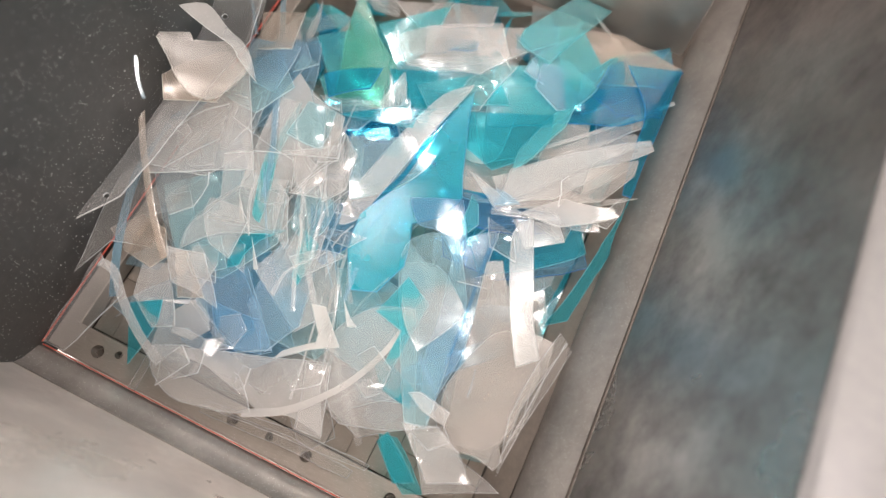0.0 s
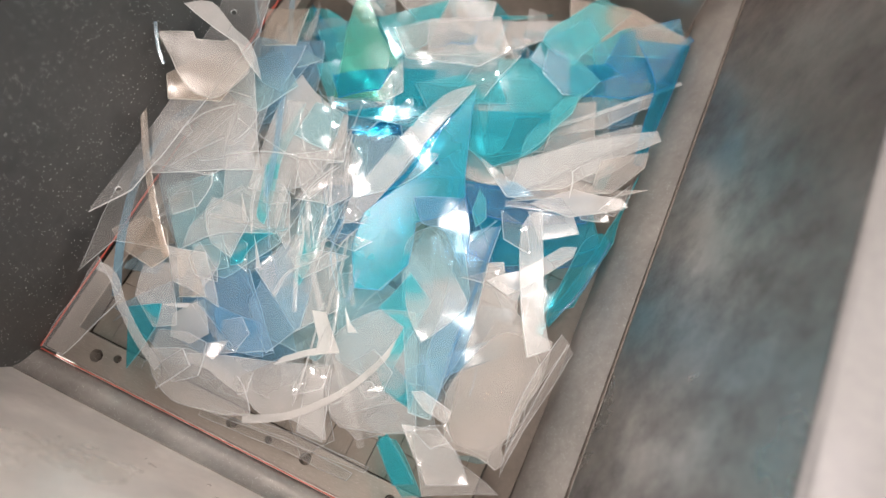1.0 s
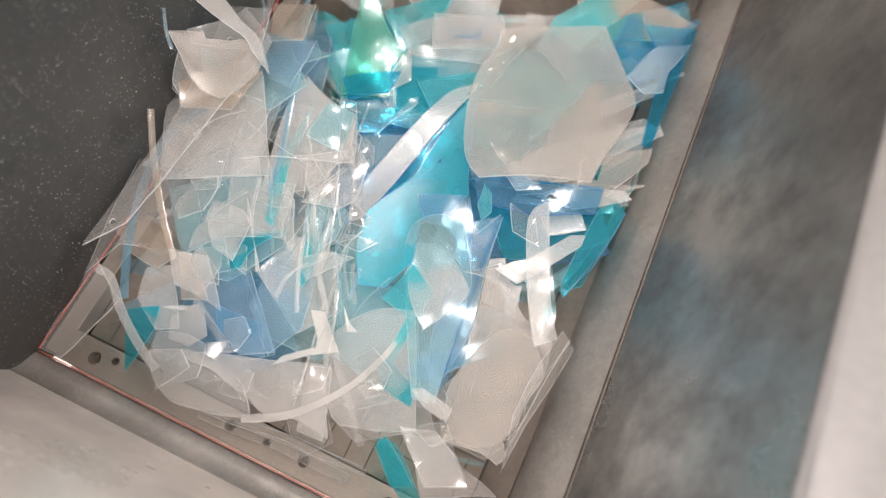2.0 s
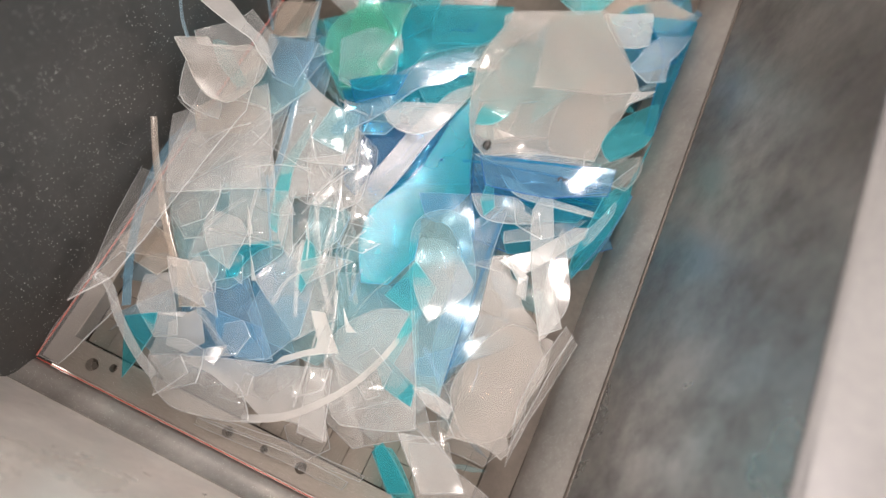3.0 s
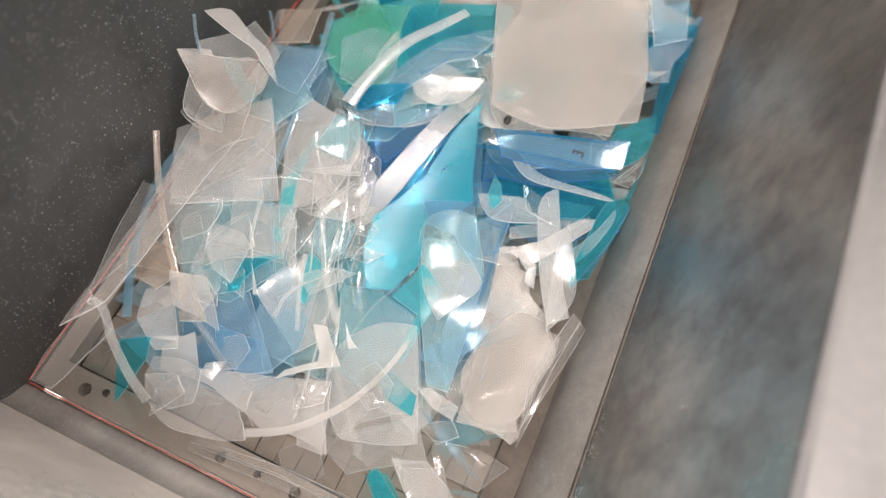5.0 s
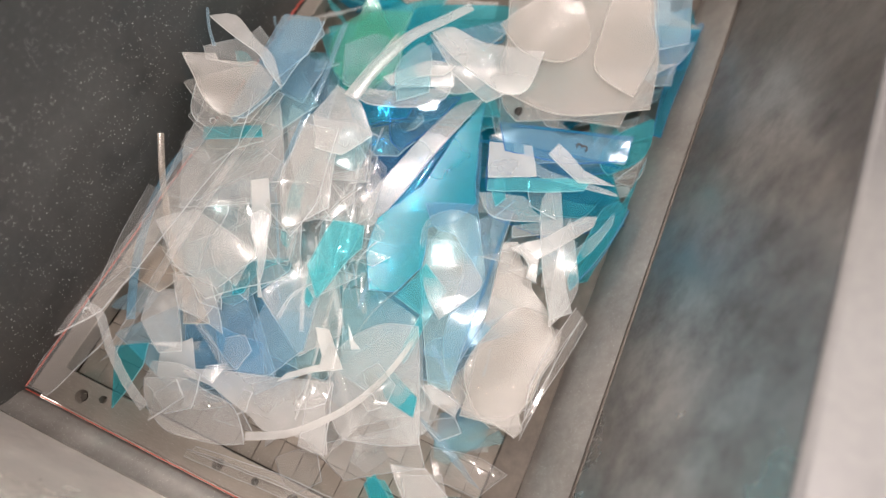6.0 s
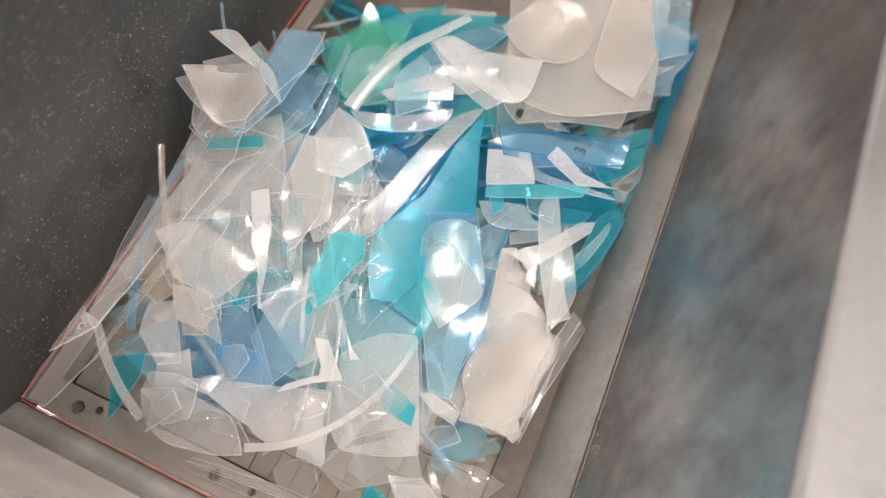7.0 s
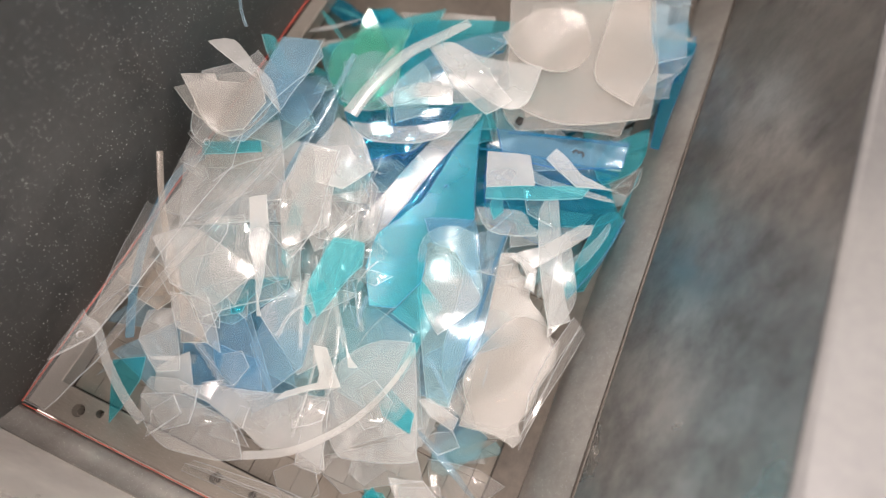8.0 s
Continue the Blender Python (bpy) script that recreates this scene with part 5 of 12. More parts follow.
PIECES['q8'] = shard('tint', [(-0.088, -0.016), (-0.071, 0.040), (-0.002, 0.094), (0.052, 0.047), (0.091, -0.016), (0.051, -0.052)],
    pose(0.474, 0.286, 0.068, -1.3, 1.2, -49.1), rough=0.0004, bow=0.015, curl=-0.3, curl_axis=0, wave=0.0012, seed=308)
PIECES['q9'] = shard('teal', [(-0.100, 0.006), (0.014, 0.012), (0.104, 0.006), (0.092, -0.009), (0.081, -0.021), (-0.014, -0.026), (-0.084, -0.012)],
    pose(0.647, 0.625, 0.068, 1.9, -1.3, 18.6), rough=0.0004, bow=0.015, curl=0.3, curl_axis=0, wave=0.0012, seed=309)
PIECES['q10'] = shard('haze', [(-0.070, 0.017), (0.084, -0.003), (0.026, -0.017), (-0.078, -0.003)],
    pose(0.685, 0.595, 0.067, -1.0, 5.0, 43.9), rough=0.0004, bow=0.015, curl=-1.0, curl_axis=0, wave=0.0012, seed=310, soft=True)
PIECES['q11'] = shard('green', [(-0.019, 0.070), (0.052, 0.050), (0.109, -0.014), (0.057, -0.035), (-0.008, -0.078), (-0.085, -0.070), (-0.101, -0.014), (-0.077, 0.039)],
    pose(0.212, 0.811, 0.069, 0.7, -3.3, 74.0), rough=0.0004, bow=0.015, curl=0.6, curl_axis=90, wave=0.0012, seed=311, soft=True)
PIECES['q12'] = shard('tint', [(-0.014, 0.063), (0.053, 0.043), (0.072, -0.004), (0.010, -0.065), (-0.049, -0.053), (-0.071, -0.004)],
    pose(0.234, 0.767, 0.069, 2.4, -2.0, 64.8), rough=0.0004, bow=0.015, curl=0.5, curl_axis=45, wave=0.0012, seed=312, soft=True)
PIECES['q13'] = shard('teal', [(0.002, 0.097), (0.157, -0.013), (0.118, -0.039), (0.062, -0.048), (0.000, -0.020), (-0.057, -0.005), (-0.108, -0.016), (-0.142, -0.013), (-0.094, 0.047), (-0.051, 0.076)],
    pose(0.356, 0.876, 0.070, 0.4, -2.4, 60.9), rough=0.0004, bow=0.015, curl=-0.4, curl_axis=0, wave=0.0012, seed=313, soft=True)
PIECES['q14'] = shard('deep', [(0.113, 0.054), (0.146, -0.040), (0.017, -0.047), (-0.061, -0.049), (-0.140, -0.055), (-0.142, -0.040), (-0.048, -0.024), (0.036, -0.011)],
    pose(0.751, 1.002, 0.068, -2.9, 0.1, 87.6), rough=0.0004, bow=0.015, curl=0.4, curl_axis=90, wave=0.0012, seed=314, soft=True)
PIECES['q15'] = shard('clear', [(0.040, 0.135), (0.071, 0.073), (0.127, 0.028), (0.091, -0.085), (-0.008, -0.044), (-0.075, 0.035), (-0.148, 0.028), (-0.060, 0.079)],
    pose(0.119, 0.275, 0.061, 17.0, 6.3, 70.2), rough=0.0004, bow=0.015, curl=-0.6, curl_axis=70, wave=0.0035, seed=315)
PIECES['q16'] = shard('clear', [(-0.089, -0.015), (-0.024, 0.048), (0.038, 0.012), (0.079, -0.015), (0.070, -0.049), (-0.033, -0.024)],
    pose(0.070, 0.087, 0.071, 2.3, -1.2, -73.8), rough=0.0004, bow=0.015, curl=-0.3, curl_axis=90, wave=0.0035, seed=316)
PIECES['q17'] = ribbon('sky', [(-0.221, 0.028), (-0.150, -0.003), (-0.093, -0.036), (-0.046, -0.045), (0.018, -0.042), (0.092, -0.026), (0.159, -0.003), (0.226, 0.028)], 0.0137,
    pose(0.068, 0.366, 0.071, 0.0, -0.0, -84.5))
PIECES['q18'] = shard('teal', [(0.057, 0.020), (-0.030, -0.027), (-0.054, 0.020), (-0.020, 0.029), (0.022, 0.026)],
    pose(0.157, 0.088, 0.071, 2.1, 3.6, -87.1), rough=0.0004, bow=0.015, curl=-0.4, curl_axis=90, wave=0.0012, seed=318)
PIECES['q19'] = shard('haze', [(-0.059, -0.002), (-0.042, 0.034), (0.062, -0.002), (0.045, -0.033), (-0.020, -0.034)],
    pose(0.168, 0.169, 0.071, -4.4, -0.9, -31.3), rough=0.0004, bow=0.015, curl=-0.4, curl_axis=45, wave=0.0012, seed=319)
PIECES['q20'] = shard('cream', [(-0.056, -0.008), (-0.023, 0.038), (0.028, 0.029), (0.056, -0.008), (0.041, -0.038), (-0.018, -0.030)],
    pose(0.093, 0.244, 0.072, 1.2, -5.8, 1.1), rough=0.0004, bow=0.015, curl=0.6, curl_axis=0, wave=0.0035, seed=320)
PIECES['q21'] = shard('haze', [(-0.039, -0.023), (-0.054, 0.004), (-0.018, 0.034), (0.019, 0.045), (0.051, 0.004), (0.030, -0.030)],
    pose(0.242, 0.092, 0.073, 2.6, -4.2, -20.5), rough=0.0004, bow=0.015, curl=-0.3, curl_axis=45, wave=0.0012, seed=321)
PIECES['q22'] = shard('haze', [(-0.065, -0.028), (-0.098, 0.003), (-0.046, 0.034), (-0.003, 0.037), (0.048, 0.039), (0.086, 0.015), (0.097, 0.003), (0.065, -0.016), (0.022, -0.031), (-0.019, -0.041)],
    pose(0.297, 0.070, 0.073, -0.2, -0.8, -6.0), rough=0.0004, bow=0.015, curl=1.0, curl_axis=20, wave=0.0012, seed=322, soft=True)
PIECES['q23'] = shard('white', [(-0.133, -0.037), (-0.099, -0.019), (-0.051, 0.002), (0.007, 0.026), (0.051, 0.047), (0.084, 0.061), (0.094, 0.026), (0.138, -0.037), (0.078, -0.036), (0.034, -0.053), (0.004, -0.045), (-0.042, -0.040), (-0.079, -0.035), (-0.116, -0.040)],
    pose(0.380, 0.137, 0.073, -1.4, 1.5, -3.6), rough=0.0004, bow=0.015, curl=-0.5, curl_axis=20, wave=0.0012, seed=323, soft=True)
PIECES['q24'] = shard('haze', [(-0.056, -0.003), (-0.042, 0.033), (0.063, -0.003), (0.039, -0.037)],
    pose(0.473, 0.139, 0.074, -3.7, 0.1, -50.4), rough=0.0004, bow=0.015, curl=-0.4, curl_axis=90, wave=0.0012, seed=324)
PIECES['q25'] = shard('haze', [(-0.028, 0.089), (0.060, 0.068), (0.102, 0.012), (0.045, -0.035), (-0.046, -0.104), (-0.072, -0.072), (-0.094, -0.034), (-0.107, 0.012)],
    pose(0.542, 0.230, 0.075, -1.1, -2.7, 78.0), rough=0.0004, bow=0.015, curl=0.8, curl_axis=70, wave=0.0012, seed=325, soft=True)
PIECES['q26'] = shard('teal', [(-0.042, -0.006), (-0.034, 0.013), (0.029, 0.017), (0.048, -0.006), (-0.001, -0.020)],
    pose(0.570, 0.223, 0.075, -1.9, -7.5, -26.3), rough=0.0004, bow=0.015, curl=0.5, curl_axis=70, wave=0.0012, seed=326)
PIECES['q27'] = ribbon('chalk', [(-0.158, 0.000), (-0.105, -0.030), (-0.053, -0.043), (0.006, -0.047), (0.065, -0.038), (0.116, -0.021), (0.158, 0.000)], 0.0128,
    pose(0.468, 0.199, 0.075, 0.0, -0.0, 58.0), taper=0.6)
PIECES['q28'] = ribbon('white', [(-0.102, 0.000), (-0.074, 0.011), (-0.018, 0.000), (0.048, -0.004), (0.102, 0.000)], 0.0139,
    pose(0.137, 0.104, 0.076, 0.0, -0.0, -28.9))
PIECES['q29'] = shard('milk', [(-0.161, -0.018), (-0.165, 0.007), (-0.124, 0.016), (-0.118, 0.037), (-0.083, 0.032), (-0.046, 0.059), (-0.007, 0.067), (0.019, 0.073), (0.067, 0.047), (0.105, 0.032), (0.131, 0.015), (0.153, 0.020), (0.167, 0.007), (0.150, -0.019), (0.137, -0.078), (0.092, -0.065), (0.000, -0.049), (-0.079, -0.032)],
    pose(0.701, 0.359, 0.076, 1.2, 0.8, -68.7), rough=0.0004, bow=0.015, curl=0.5, curl_axis=20, wave=0.0012, seed=329, soft=True)
PIECES['q30'] = shard('milk', [(-0.047, 0.053), (0.078, 0.046), (0.103, -0.008), (0.069, -0.048), (0.013, -0.054), (-0.031, -0.063), (-0.078, -0.048), (-0.099, -0.008)],
    pose(0.716, 0.312, 0.077, 3.0, -2.1, 76.7), rough=0.0004, bow=0.015, curl=-0.4, curl_axis=90, wave=0.0012, seed=330, soft=True)
PIECES['q31'] = shard('sky', [(-0.089, 0.003), (-0.076, 0.018), (0.007, 0.017), (0.059, 0.016), (0.084, 0.003), (0.081, -0.012), (0.045, -0.013), (-0.014, -0.011), (-0.055, -0.016)],
    pose(0.650, 0.329, 0.077, 1.3, 0.2, 45.8), rough=0.0004, bow=0.015, curl=-0.5, curl_axis=20, wave=0.0012, seed=331, soft=True)
PIECES['q32'] = shard('blue', [(0.214, 0.009), (0.107, -0.031), (0.026, -0.069), (-0.023, -0.056), (-0.061, -0.018), (-0.136, -0.045), (-0.197, -0.030), (-0.215, 0.009), (-0.154, 0.050), (-0.090, 0.065), (0.008, 0.029), (0.132, 0.026)],
    pose(0.471, 0.560, 0.077, 0.7, 1.4, 86.8), rough=0.0004, bow=0.015, curl=0.6, curl_axis=0, wave=0.0012, seed=332, holes=[(0.057, 0.004, 0.004)])
PIECES['q33'] = shard('white', [(0.183, -0.005), (0.131, 0.023), (0.030, 0.028), (-0.045, 0.025), (-0.128, 0.018), (-0.180, -0.005), (-0.157, -0.021), (-0.083, -0.021), (0.022, -0.012), (0.146, -0.009)],
    pose(0.415, 0.620, 0.078, -1.9, 0.4, 75.7), rough=0.0004, bow=0.015, curl=-0.3, curl_axis=20, wave=0.0012, seed=333, soft=True)
attach('q33', 'q32', 'folded_edge', 'white folded edge')
# crease drawn as a darker strip so that its line shows on the blue
PIECES['q34'] = ribbon('deep', [(0.121, 0.000), (0.051, 0.003), (-0.017, -0.004), (-0.070, 0.000), (-0.121, 0.000)], 0.0085,
    pose(0.433, 0.595, 0.078, 0.0, 0.0, 78.4))
attach('q34', 'q32', 'crease', 'deep blue strip drawn along the crease')
PIECES['q35'] = shard('aqua', [(-0.085, 0.006), (-0.048, 0.048), (0.019, 0.026), (0.088, 0.006), (0.080, -0.004), (0.004, 0.016), (-0.019, -0.032)],
    pose(0.529, 0.341, 0.079, -1.8, 3.8, -76.5), rough=0.0004, bow=0.015, curl=-0.8, curl_axis=0, wave=0.0012, seed=335)
PIECES['q36'] = shard('tint', [(-0.113, -0.036), (-0.152, 0.012), (-0.140, 0.058), (-0.056, 0.071), (-0.013, 0.067), (0.129, 0.024), (0.167, 0.012), (0.157, -0.020), (0.032, -0.032)],
    pose(0.566, 0.390, 0.079, -0.1, -0.5, -65.9), rough=0.0004, bow=0.015, curl=1.1, curl_axis=0, wave=0.0012, seed=336, soft=True)
PIECES['q37'] = shard('ice', [(-0.123, -0.030), (-0.171, 0.025), (-0.085, 0.026), (0.041, 0.037), (0.138, 0.021), (0.176, 0.025), (0.100, -0.013), (-0.001, -0.019)],
    pose(0.607, 0.416, 0.079, -0.5, -1.5, -84.7), rough=0.0004, bow=0.015, curl=-0.9, curl_axis=45, wave=0.0012, seed=337, soft=True)
PIECES['q38'] = ribbon('navy', [(-0.156, 0.000), (-0.074, -0.002), (0.001, 0.000), (0.085, -0.003), (0.156, 0.000)], 0.0052,
    pose(0.628, 0.425, 0.080, 0.0, -0.0, -84.6))
attach('q38', 'q37', 'scribbled_edge', 'blue scribbled edge')
PIECES['q39'] = shard('haze', [(-0.079, -0.021), (-0.064, 0.034), (-0.005, 0.059), (0.031, 0.056), (0.073, -0.021), (0.010, -0.034)],
    pose(0.556, 0.417, 0.081, 0.4, -4.7, -54.7), rough=0.0004, bow=0.015, curl=0.7, curl_axis=0, wave=0.0012, seed=339, soft=True)
PIECES['q40'] = shard('sky', [(-0.068, -0.015), (-0.019, 0.060), (0.034, 0.034), (0.088, -0.015), (0.013, -0.002), (-0.020, -0.027)],
    pose(0.529, 0.514, 0.081, -0.1, 3.8, -32.7), rough=0.0004, bow=0.015, curl=-0.9, curl_axis=45, wave=0.0012, seed=340, soft=True)
PIECES['q41'] = shard('aqua', [(-0.047, 0.000), (-0.023, 0.026), (-0.003, 0.021), (0.047, 0.000), (0.035, -0.010)],
    pose(0.349, 0.328, 0.081, 2.8, 1.5, -67.0), rough=0.0004, bow=0.015, curl=-1.0, curl_axis=70, wave=0.0012, seed=341)
PIECES['q42'] = shard('tint', [(-0.048, -0.003), (-0.037, 0.035), (0.058, -0.003), (0.027, -0.022)],
    pose(0.334, 0.406, 0.082, -7.9, -1.8, -56.0), rough=0.0004, bow=0.015, curl=0.7, curl_axis=90, wave=0.0012, seed=342)
PIECES['q43'] = shard('tint', [(-0.051, -0.008), (-0.034, 0.023), (0.018, 0.015), (0.048, -0.008)],
    pose(0.361, 0.405, 0.082, -2.4, -1.1, -78.0), rough=0.0004, bow=0.015, curl=-0.8, curl_axis=0, wave=0.0012, seed=343)
PIECES['q44'] = shard('teal', [(-0.052, -0.007), (-0.030, 0.022), (0.006, 0.027), (0.059, -0.007), (0.011, 0.005), (-0.021, -0.002), (-0.036, -0.013)],
    pose(0.265, 0.296, 0.083, -5.6, 1.6, 62.4), rough=0.0004, bow=0.015, curl=1.0, curl_axis=45, wave=0.0012, seed=344, soft=True)
PIECES['q45'] = shard('tint', [(-0.036, -0.007), (-0.002, 0.032), (0.038, -0.007), (0.010, -0.032)],
    pose(0.210, 0.260, 0.083, 3.9, -1.4, -5.3), rough=0.0004, bow=0.015, curl=0.6, curl_axis=90, wave=0.0012, seed=345)
PIECES['q46'] = shard('haze', [(0.053, 0.099), (0.071, 0.079), (0.050, 0.034), (0.098, -0.002), (0.055, -0.042), (0.026, -0.071), (-0.048, -0.018), (-0.114, -0.002), (-0.075, 0.027), (-0.026, 0.017), (0.033, 0.104)],
    pose(0.221, 0.351, 0.083, -1.3, -2.3, 60.8), rough=0.0004, bow=0.015, curl=-0.5, curl_axis=0, wave=0.0012, seed=346, soft=True)
PIECES['q47'] = shard('aqua', [(-0.123, 0.000), (-0.069, -0.012), (0.001, -0.028), (0.078, -0.020), (0.112, -0.015), (0.123, 0.000), (0.073, 0.000), (-0.004, -0.008), (-0.065, 0.000)],
    pose(0.252, 0.478, 0.083, -0.2, -1.5, -77.3), rough=0.0004, bow=0.015, curl=-0.7, curl_axis=90, wave=0.0012, seed=347, soft=True)
PIECES['q48'] = shard('white', [(-0.132, -0.042), (-0.112, -0.018), (-0.086, 0.031), (-0.077, 0.069), (-0.015, 0.078), (0.037, 0.060), (0.078, 0.040), (0.104, -0.004), (0.111, -0.042), (0.005, -0.052), (-0.079, -0.054)],
    pose(0.246, 0.537, 0.084, -0.9, 0.1, -76.2), rough=0.0004, bow=0.015, curl=-0.6, curl_axis=20, wave=0.0012, seed=348, soft=True)
PIECES['q49'] = shard('haze', [(-0.011, -0.036), (-0.077, -0.007), (-0.026, 0.032), (0.044, 0.026), (0.073, -0.007)],
    pose(0.343, 0.508, 0.085, -2.4, -2.2, -74.3), rough=0.0004, bow=0.015, curl=-0.9, curl_axis=45, wave=0.0012, seed=349)
PIECES['q50'] = shard('clear', [(-0.065, -0.004), (-0.012, 0.068), (0.070, -0.004), (0.058, -0.039), (0.010, -0.039)],
    pose(0.121, 0.332, 0.085, -1.3, 1.0, -32.3), rough=0.0004, bow=0.015, curl=-0.5, curl_axis=45, wave=0.0035, seed=350)
PIECES['q51'] = ribbon('cream', [(-0.128, 0.000), (-0.044, -0.007), (0.053, -0.007), (0.128, 0.000)], 0.0104,
    pose(0.085, 0.333, 0.113, -21.2, 16.4, -53.9))
PIECES['q52'] = shard('cream', [(-0.053, 0.005), (-0.041, 0.019), (0.047, 0.005), (0.023, -0.029)],
    pose(0.199, 0.210, 0.086, 1.2, -3.8, -29.7), rough=0.0004, bow=0.015, curl=-1.0, curl_axis=70, wave=0.0012, seed=352)
PIECES['q53'] = ribbon('clear', [(-0.052, 0.000), (-0.005, 0.002), (0.052, 0.000)], 0.0106,
    pose(0.272, 0.161, 0.086, 0.0, -0.0, -29.2))
PIECES['q54'] = ribbon('clear', [(-0.106, 0.000), (0.007, 0.011), (0.106, 0.000)], 0.0126,
    pose(0.135, 0.474, 0.087, 0.0, -0.0, 72.8))
PIECES['q55'] = ribbon('haze', [(-0.145, 0.000), (0.005, -0.018), (0.145, 0.000)], 0.0090,
    pose(0.356, 0.397, 0.087, 0.0, -0.0, -59.3))
PIECES['q56'] = shard('chalk', [(-0.028, -0.002), (0.022, 0.005), (0.025, -0.002)],
    pose(0.228, 0.352, 0.088, 7.3, 3.3, -58.1), rough=0.0004, bow=0.015, curl=-0.4, curl_axis=70, wave=0.0012, seed=356)
PIECES['q57'] = shard('chalk', [(-0.029, 0.001), (0.027, 0.001), (0.025, -0.005)],
    pose(0.274, 0.284, 0.089, 5.9, 3.3, -49.8), rough=0.0004, bow=0.015, curl=-0.9, curl_axis=45, wave=0.0012, seed=357)
PIECES['q58'] = ribbon('ice', [(-0.209, 0.000), (-0.062, 0.008), (0.029, 0.006), (0.122, 0.007), (0.209, 0.000)], 0.0100,
    pose(0.165, 0.624, 0.088, 0.0, -0.0, -76.5))
PIECES['q59'] = shard('clear', [(-0.069, -0.012), (-0.063, 0.014), (0.059, 0.017), (0.063, -0.012)],
    pose(0.302, 0.581, 0.089, -5.1, -2.5, -65.4), rough=0.0004, bow=0.015, curl=4.0, curl_axis=20, wave=0.0012, seed=359)
PIECES['q60'] = shard('haze', [(-0.073, 0.000), (-0.003, 0.029), (0.023, 0.051), (0.067, 0.000), (0.052, -0.032), (0.025, -0.021), (-0.004, -0.025), (-0.042, -0.024), (-0.069, -0.022)],
    pose(0.067, 0.629, 0.173, 14.1, 22.7, 35.1), rough=0.0004, bow=0.015, curl=0.8, curl_axis=90, wave=0.0012, seed=360, soft=True)
PIECES['q61'] = shard('haze', [(-0.059, 0.003), (-0.028, 0.004), (0.024, 0.023), (0.054, 0.003), (0.030, -0.022), (-0.005, -0.036)],
    pose(0.057, 0.510, 0.151, -17.9, 19.8, -34.4), rough=0.0004, bow=0.015, curl=-0.5, curl_axis=90, wave=0.0012, seed=361, soft=True)
PIECES['q62'] = shard('milk', [(-0.069, 0.023), (-0.018, 0.038), (-0.012, 0.027), (0.030, 0.034), (0.050, 0.042), (0.081, 0.023), (0.075, -0.009), (0.035, -0.060), (0.012, -0.065), (-0.010, -0.059), (-0.031, -0.035), (-0.045, -0.010)],
    pose(0.079, 0.549, 0.204, 12.2, 23.3, 25.6), rough=0.0004, bow=0.015, curl=0.5, curl_axis=90, wave=0.0012, seed=362, soft=True)
PIECES['q63'] = shard('tint', [(-0.012, -0.060), (-0.067, 0.011), (0.006, 0.062), (0.072, 0.011), (0.043, -0.054)],
    pose(0.132, 0.620, 0.090, 4.0, -5.0, -75.9), rough=0.0004, bow=0.015, curl=0.4, curl_axis=45, wave=0.0012, seed=363, soft=True)
PIECES['q64'] = shard('aqua', [(-0.048, 0.004), (-0.033, 0.020), (0.012, 0.011), (0.045, 0.004), (0.043, -0.016), (-0.007, -0.014)],
    pose(0.054, 0.608, 0.111, -13.7, 22.8, -22.7), rough=0.0004, bow=0.015, curl=-1.1, curl_axis=0, wave=0.0012, seed=364, soft=True)
PIECES['q65'] = shard('ice', [(-0.055, -0.008), (-0.003, 0.066), (0.022, 0.045), (0.069, -0.008), (0.031, -0.036), (-0.023, -0.030)],
    pose(0.114, 0.679, 0.091, 1.7, 0.6, -40.9), rough=0.0004, bow=0.015, curl=1.1, curl_axis=20, wave=0.0012, seed=365)
PIECES['q66'] = shard('cream', [(0.006, 0.050), (0.061, -0.007), (-0.010, -0.051), (-0.056, -0.007)],
    pose(0.080, 0.763, 0.091, -3.6, -0.9, 70.6), rough=0.0004, bow=0.015, curl=-0.9, curl_axis=70, wave=0.0012, seed=366)
PIECES['q67'] = shard('white', [(-0.080, -0.014), (-0.056, 0.021), (-0.003, 0.016), (0.036, 0.017), (0.086, -0.014), (0.057, -0.009), (0.038, -0.006), (0.020, 0.000), (-0.018, -0.007)],
    pose(0.087, 0.622, 0.207, -8.7, 23.1, -14.5), rough=0.0004, bow=0.015, curl=-0.5, curl_axis=45, wave=0.0012, seed=367, soft=True)
PIECES['q68'] = ribbon('ice', [(-0.033, 0.000), (0.005, -0.003), (0.033, 0.000)], 0.0047,
    pose(0.033, 0.577, 0.257, -20.5, 17.2, -51.7))
PIECES['q69'] = ribbon('ice', [(-0.037, 0.000), (-0.003, 0.000), (0.037, 0.000)], 0.0054,
    pose(0.043, 0.744, 0.093, 0.0, -0.0, -52.6))
PIECES['q70'] = shard('clear', [(-0.031, 0.000), (-0.023, 0.010), (0.031, 0.000), (0.002, -0.009)],
    pose(0.042, 0.491, 0.114, 7.7, 24.4, 3.0), rough=0.0004, bow=0.015, curl=-0.6, curl_axis=20, wave=0.0012, seed=370, soft=True)
PIECES['q71'] = shard('ice', [(-0.040, 0.035), (0.052, 0.043), (0.145, 0.020), (0.154, 0.001), (0.081, -0.017), (0.029, -0.002), (-0.049, -0.014), (-0.147, -0.017), (-0.152, 0.001)],
    pose(0.352, 0.751, 0.094, -0.4, -2.6, 54.5), rough=0.0004, bow=0.015, curl=0.4, curl_axis=70, wave=0.0012, seed=371, soft=True)
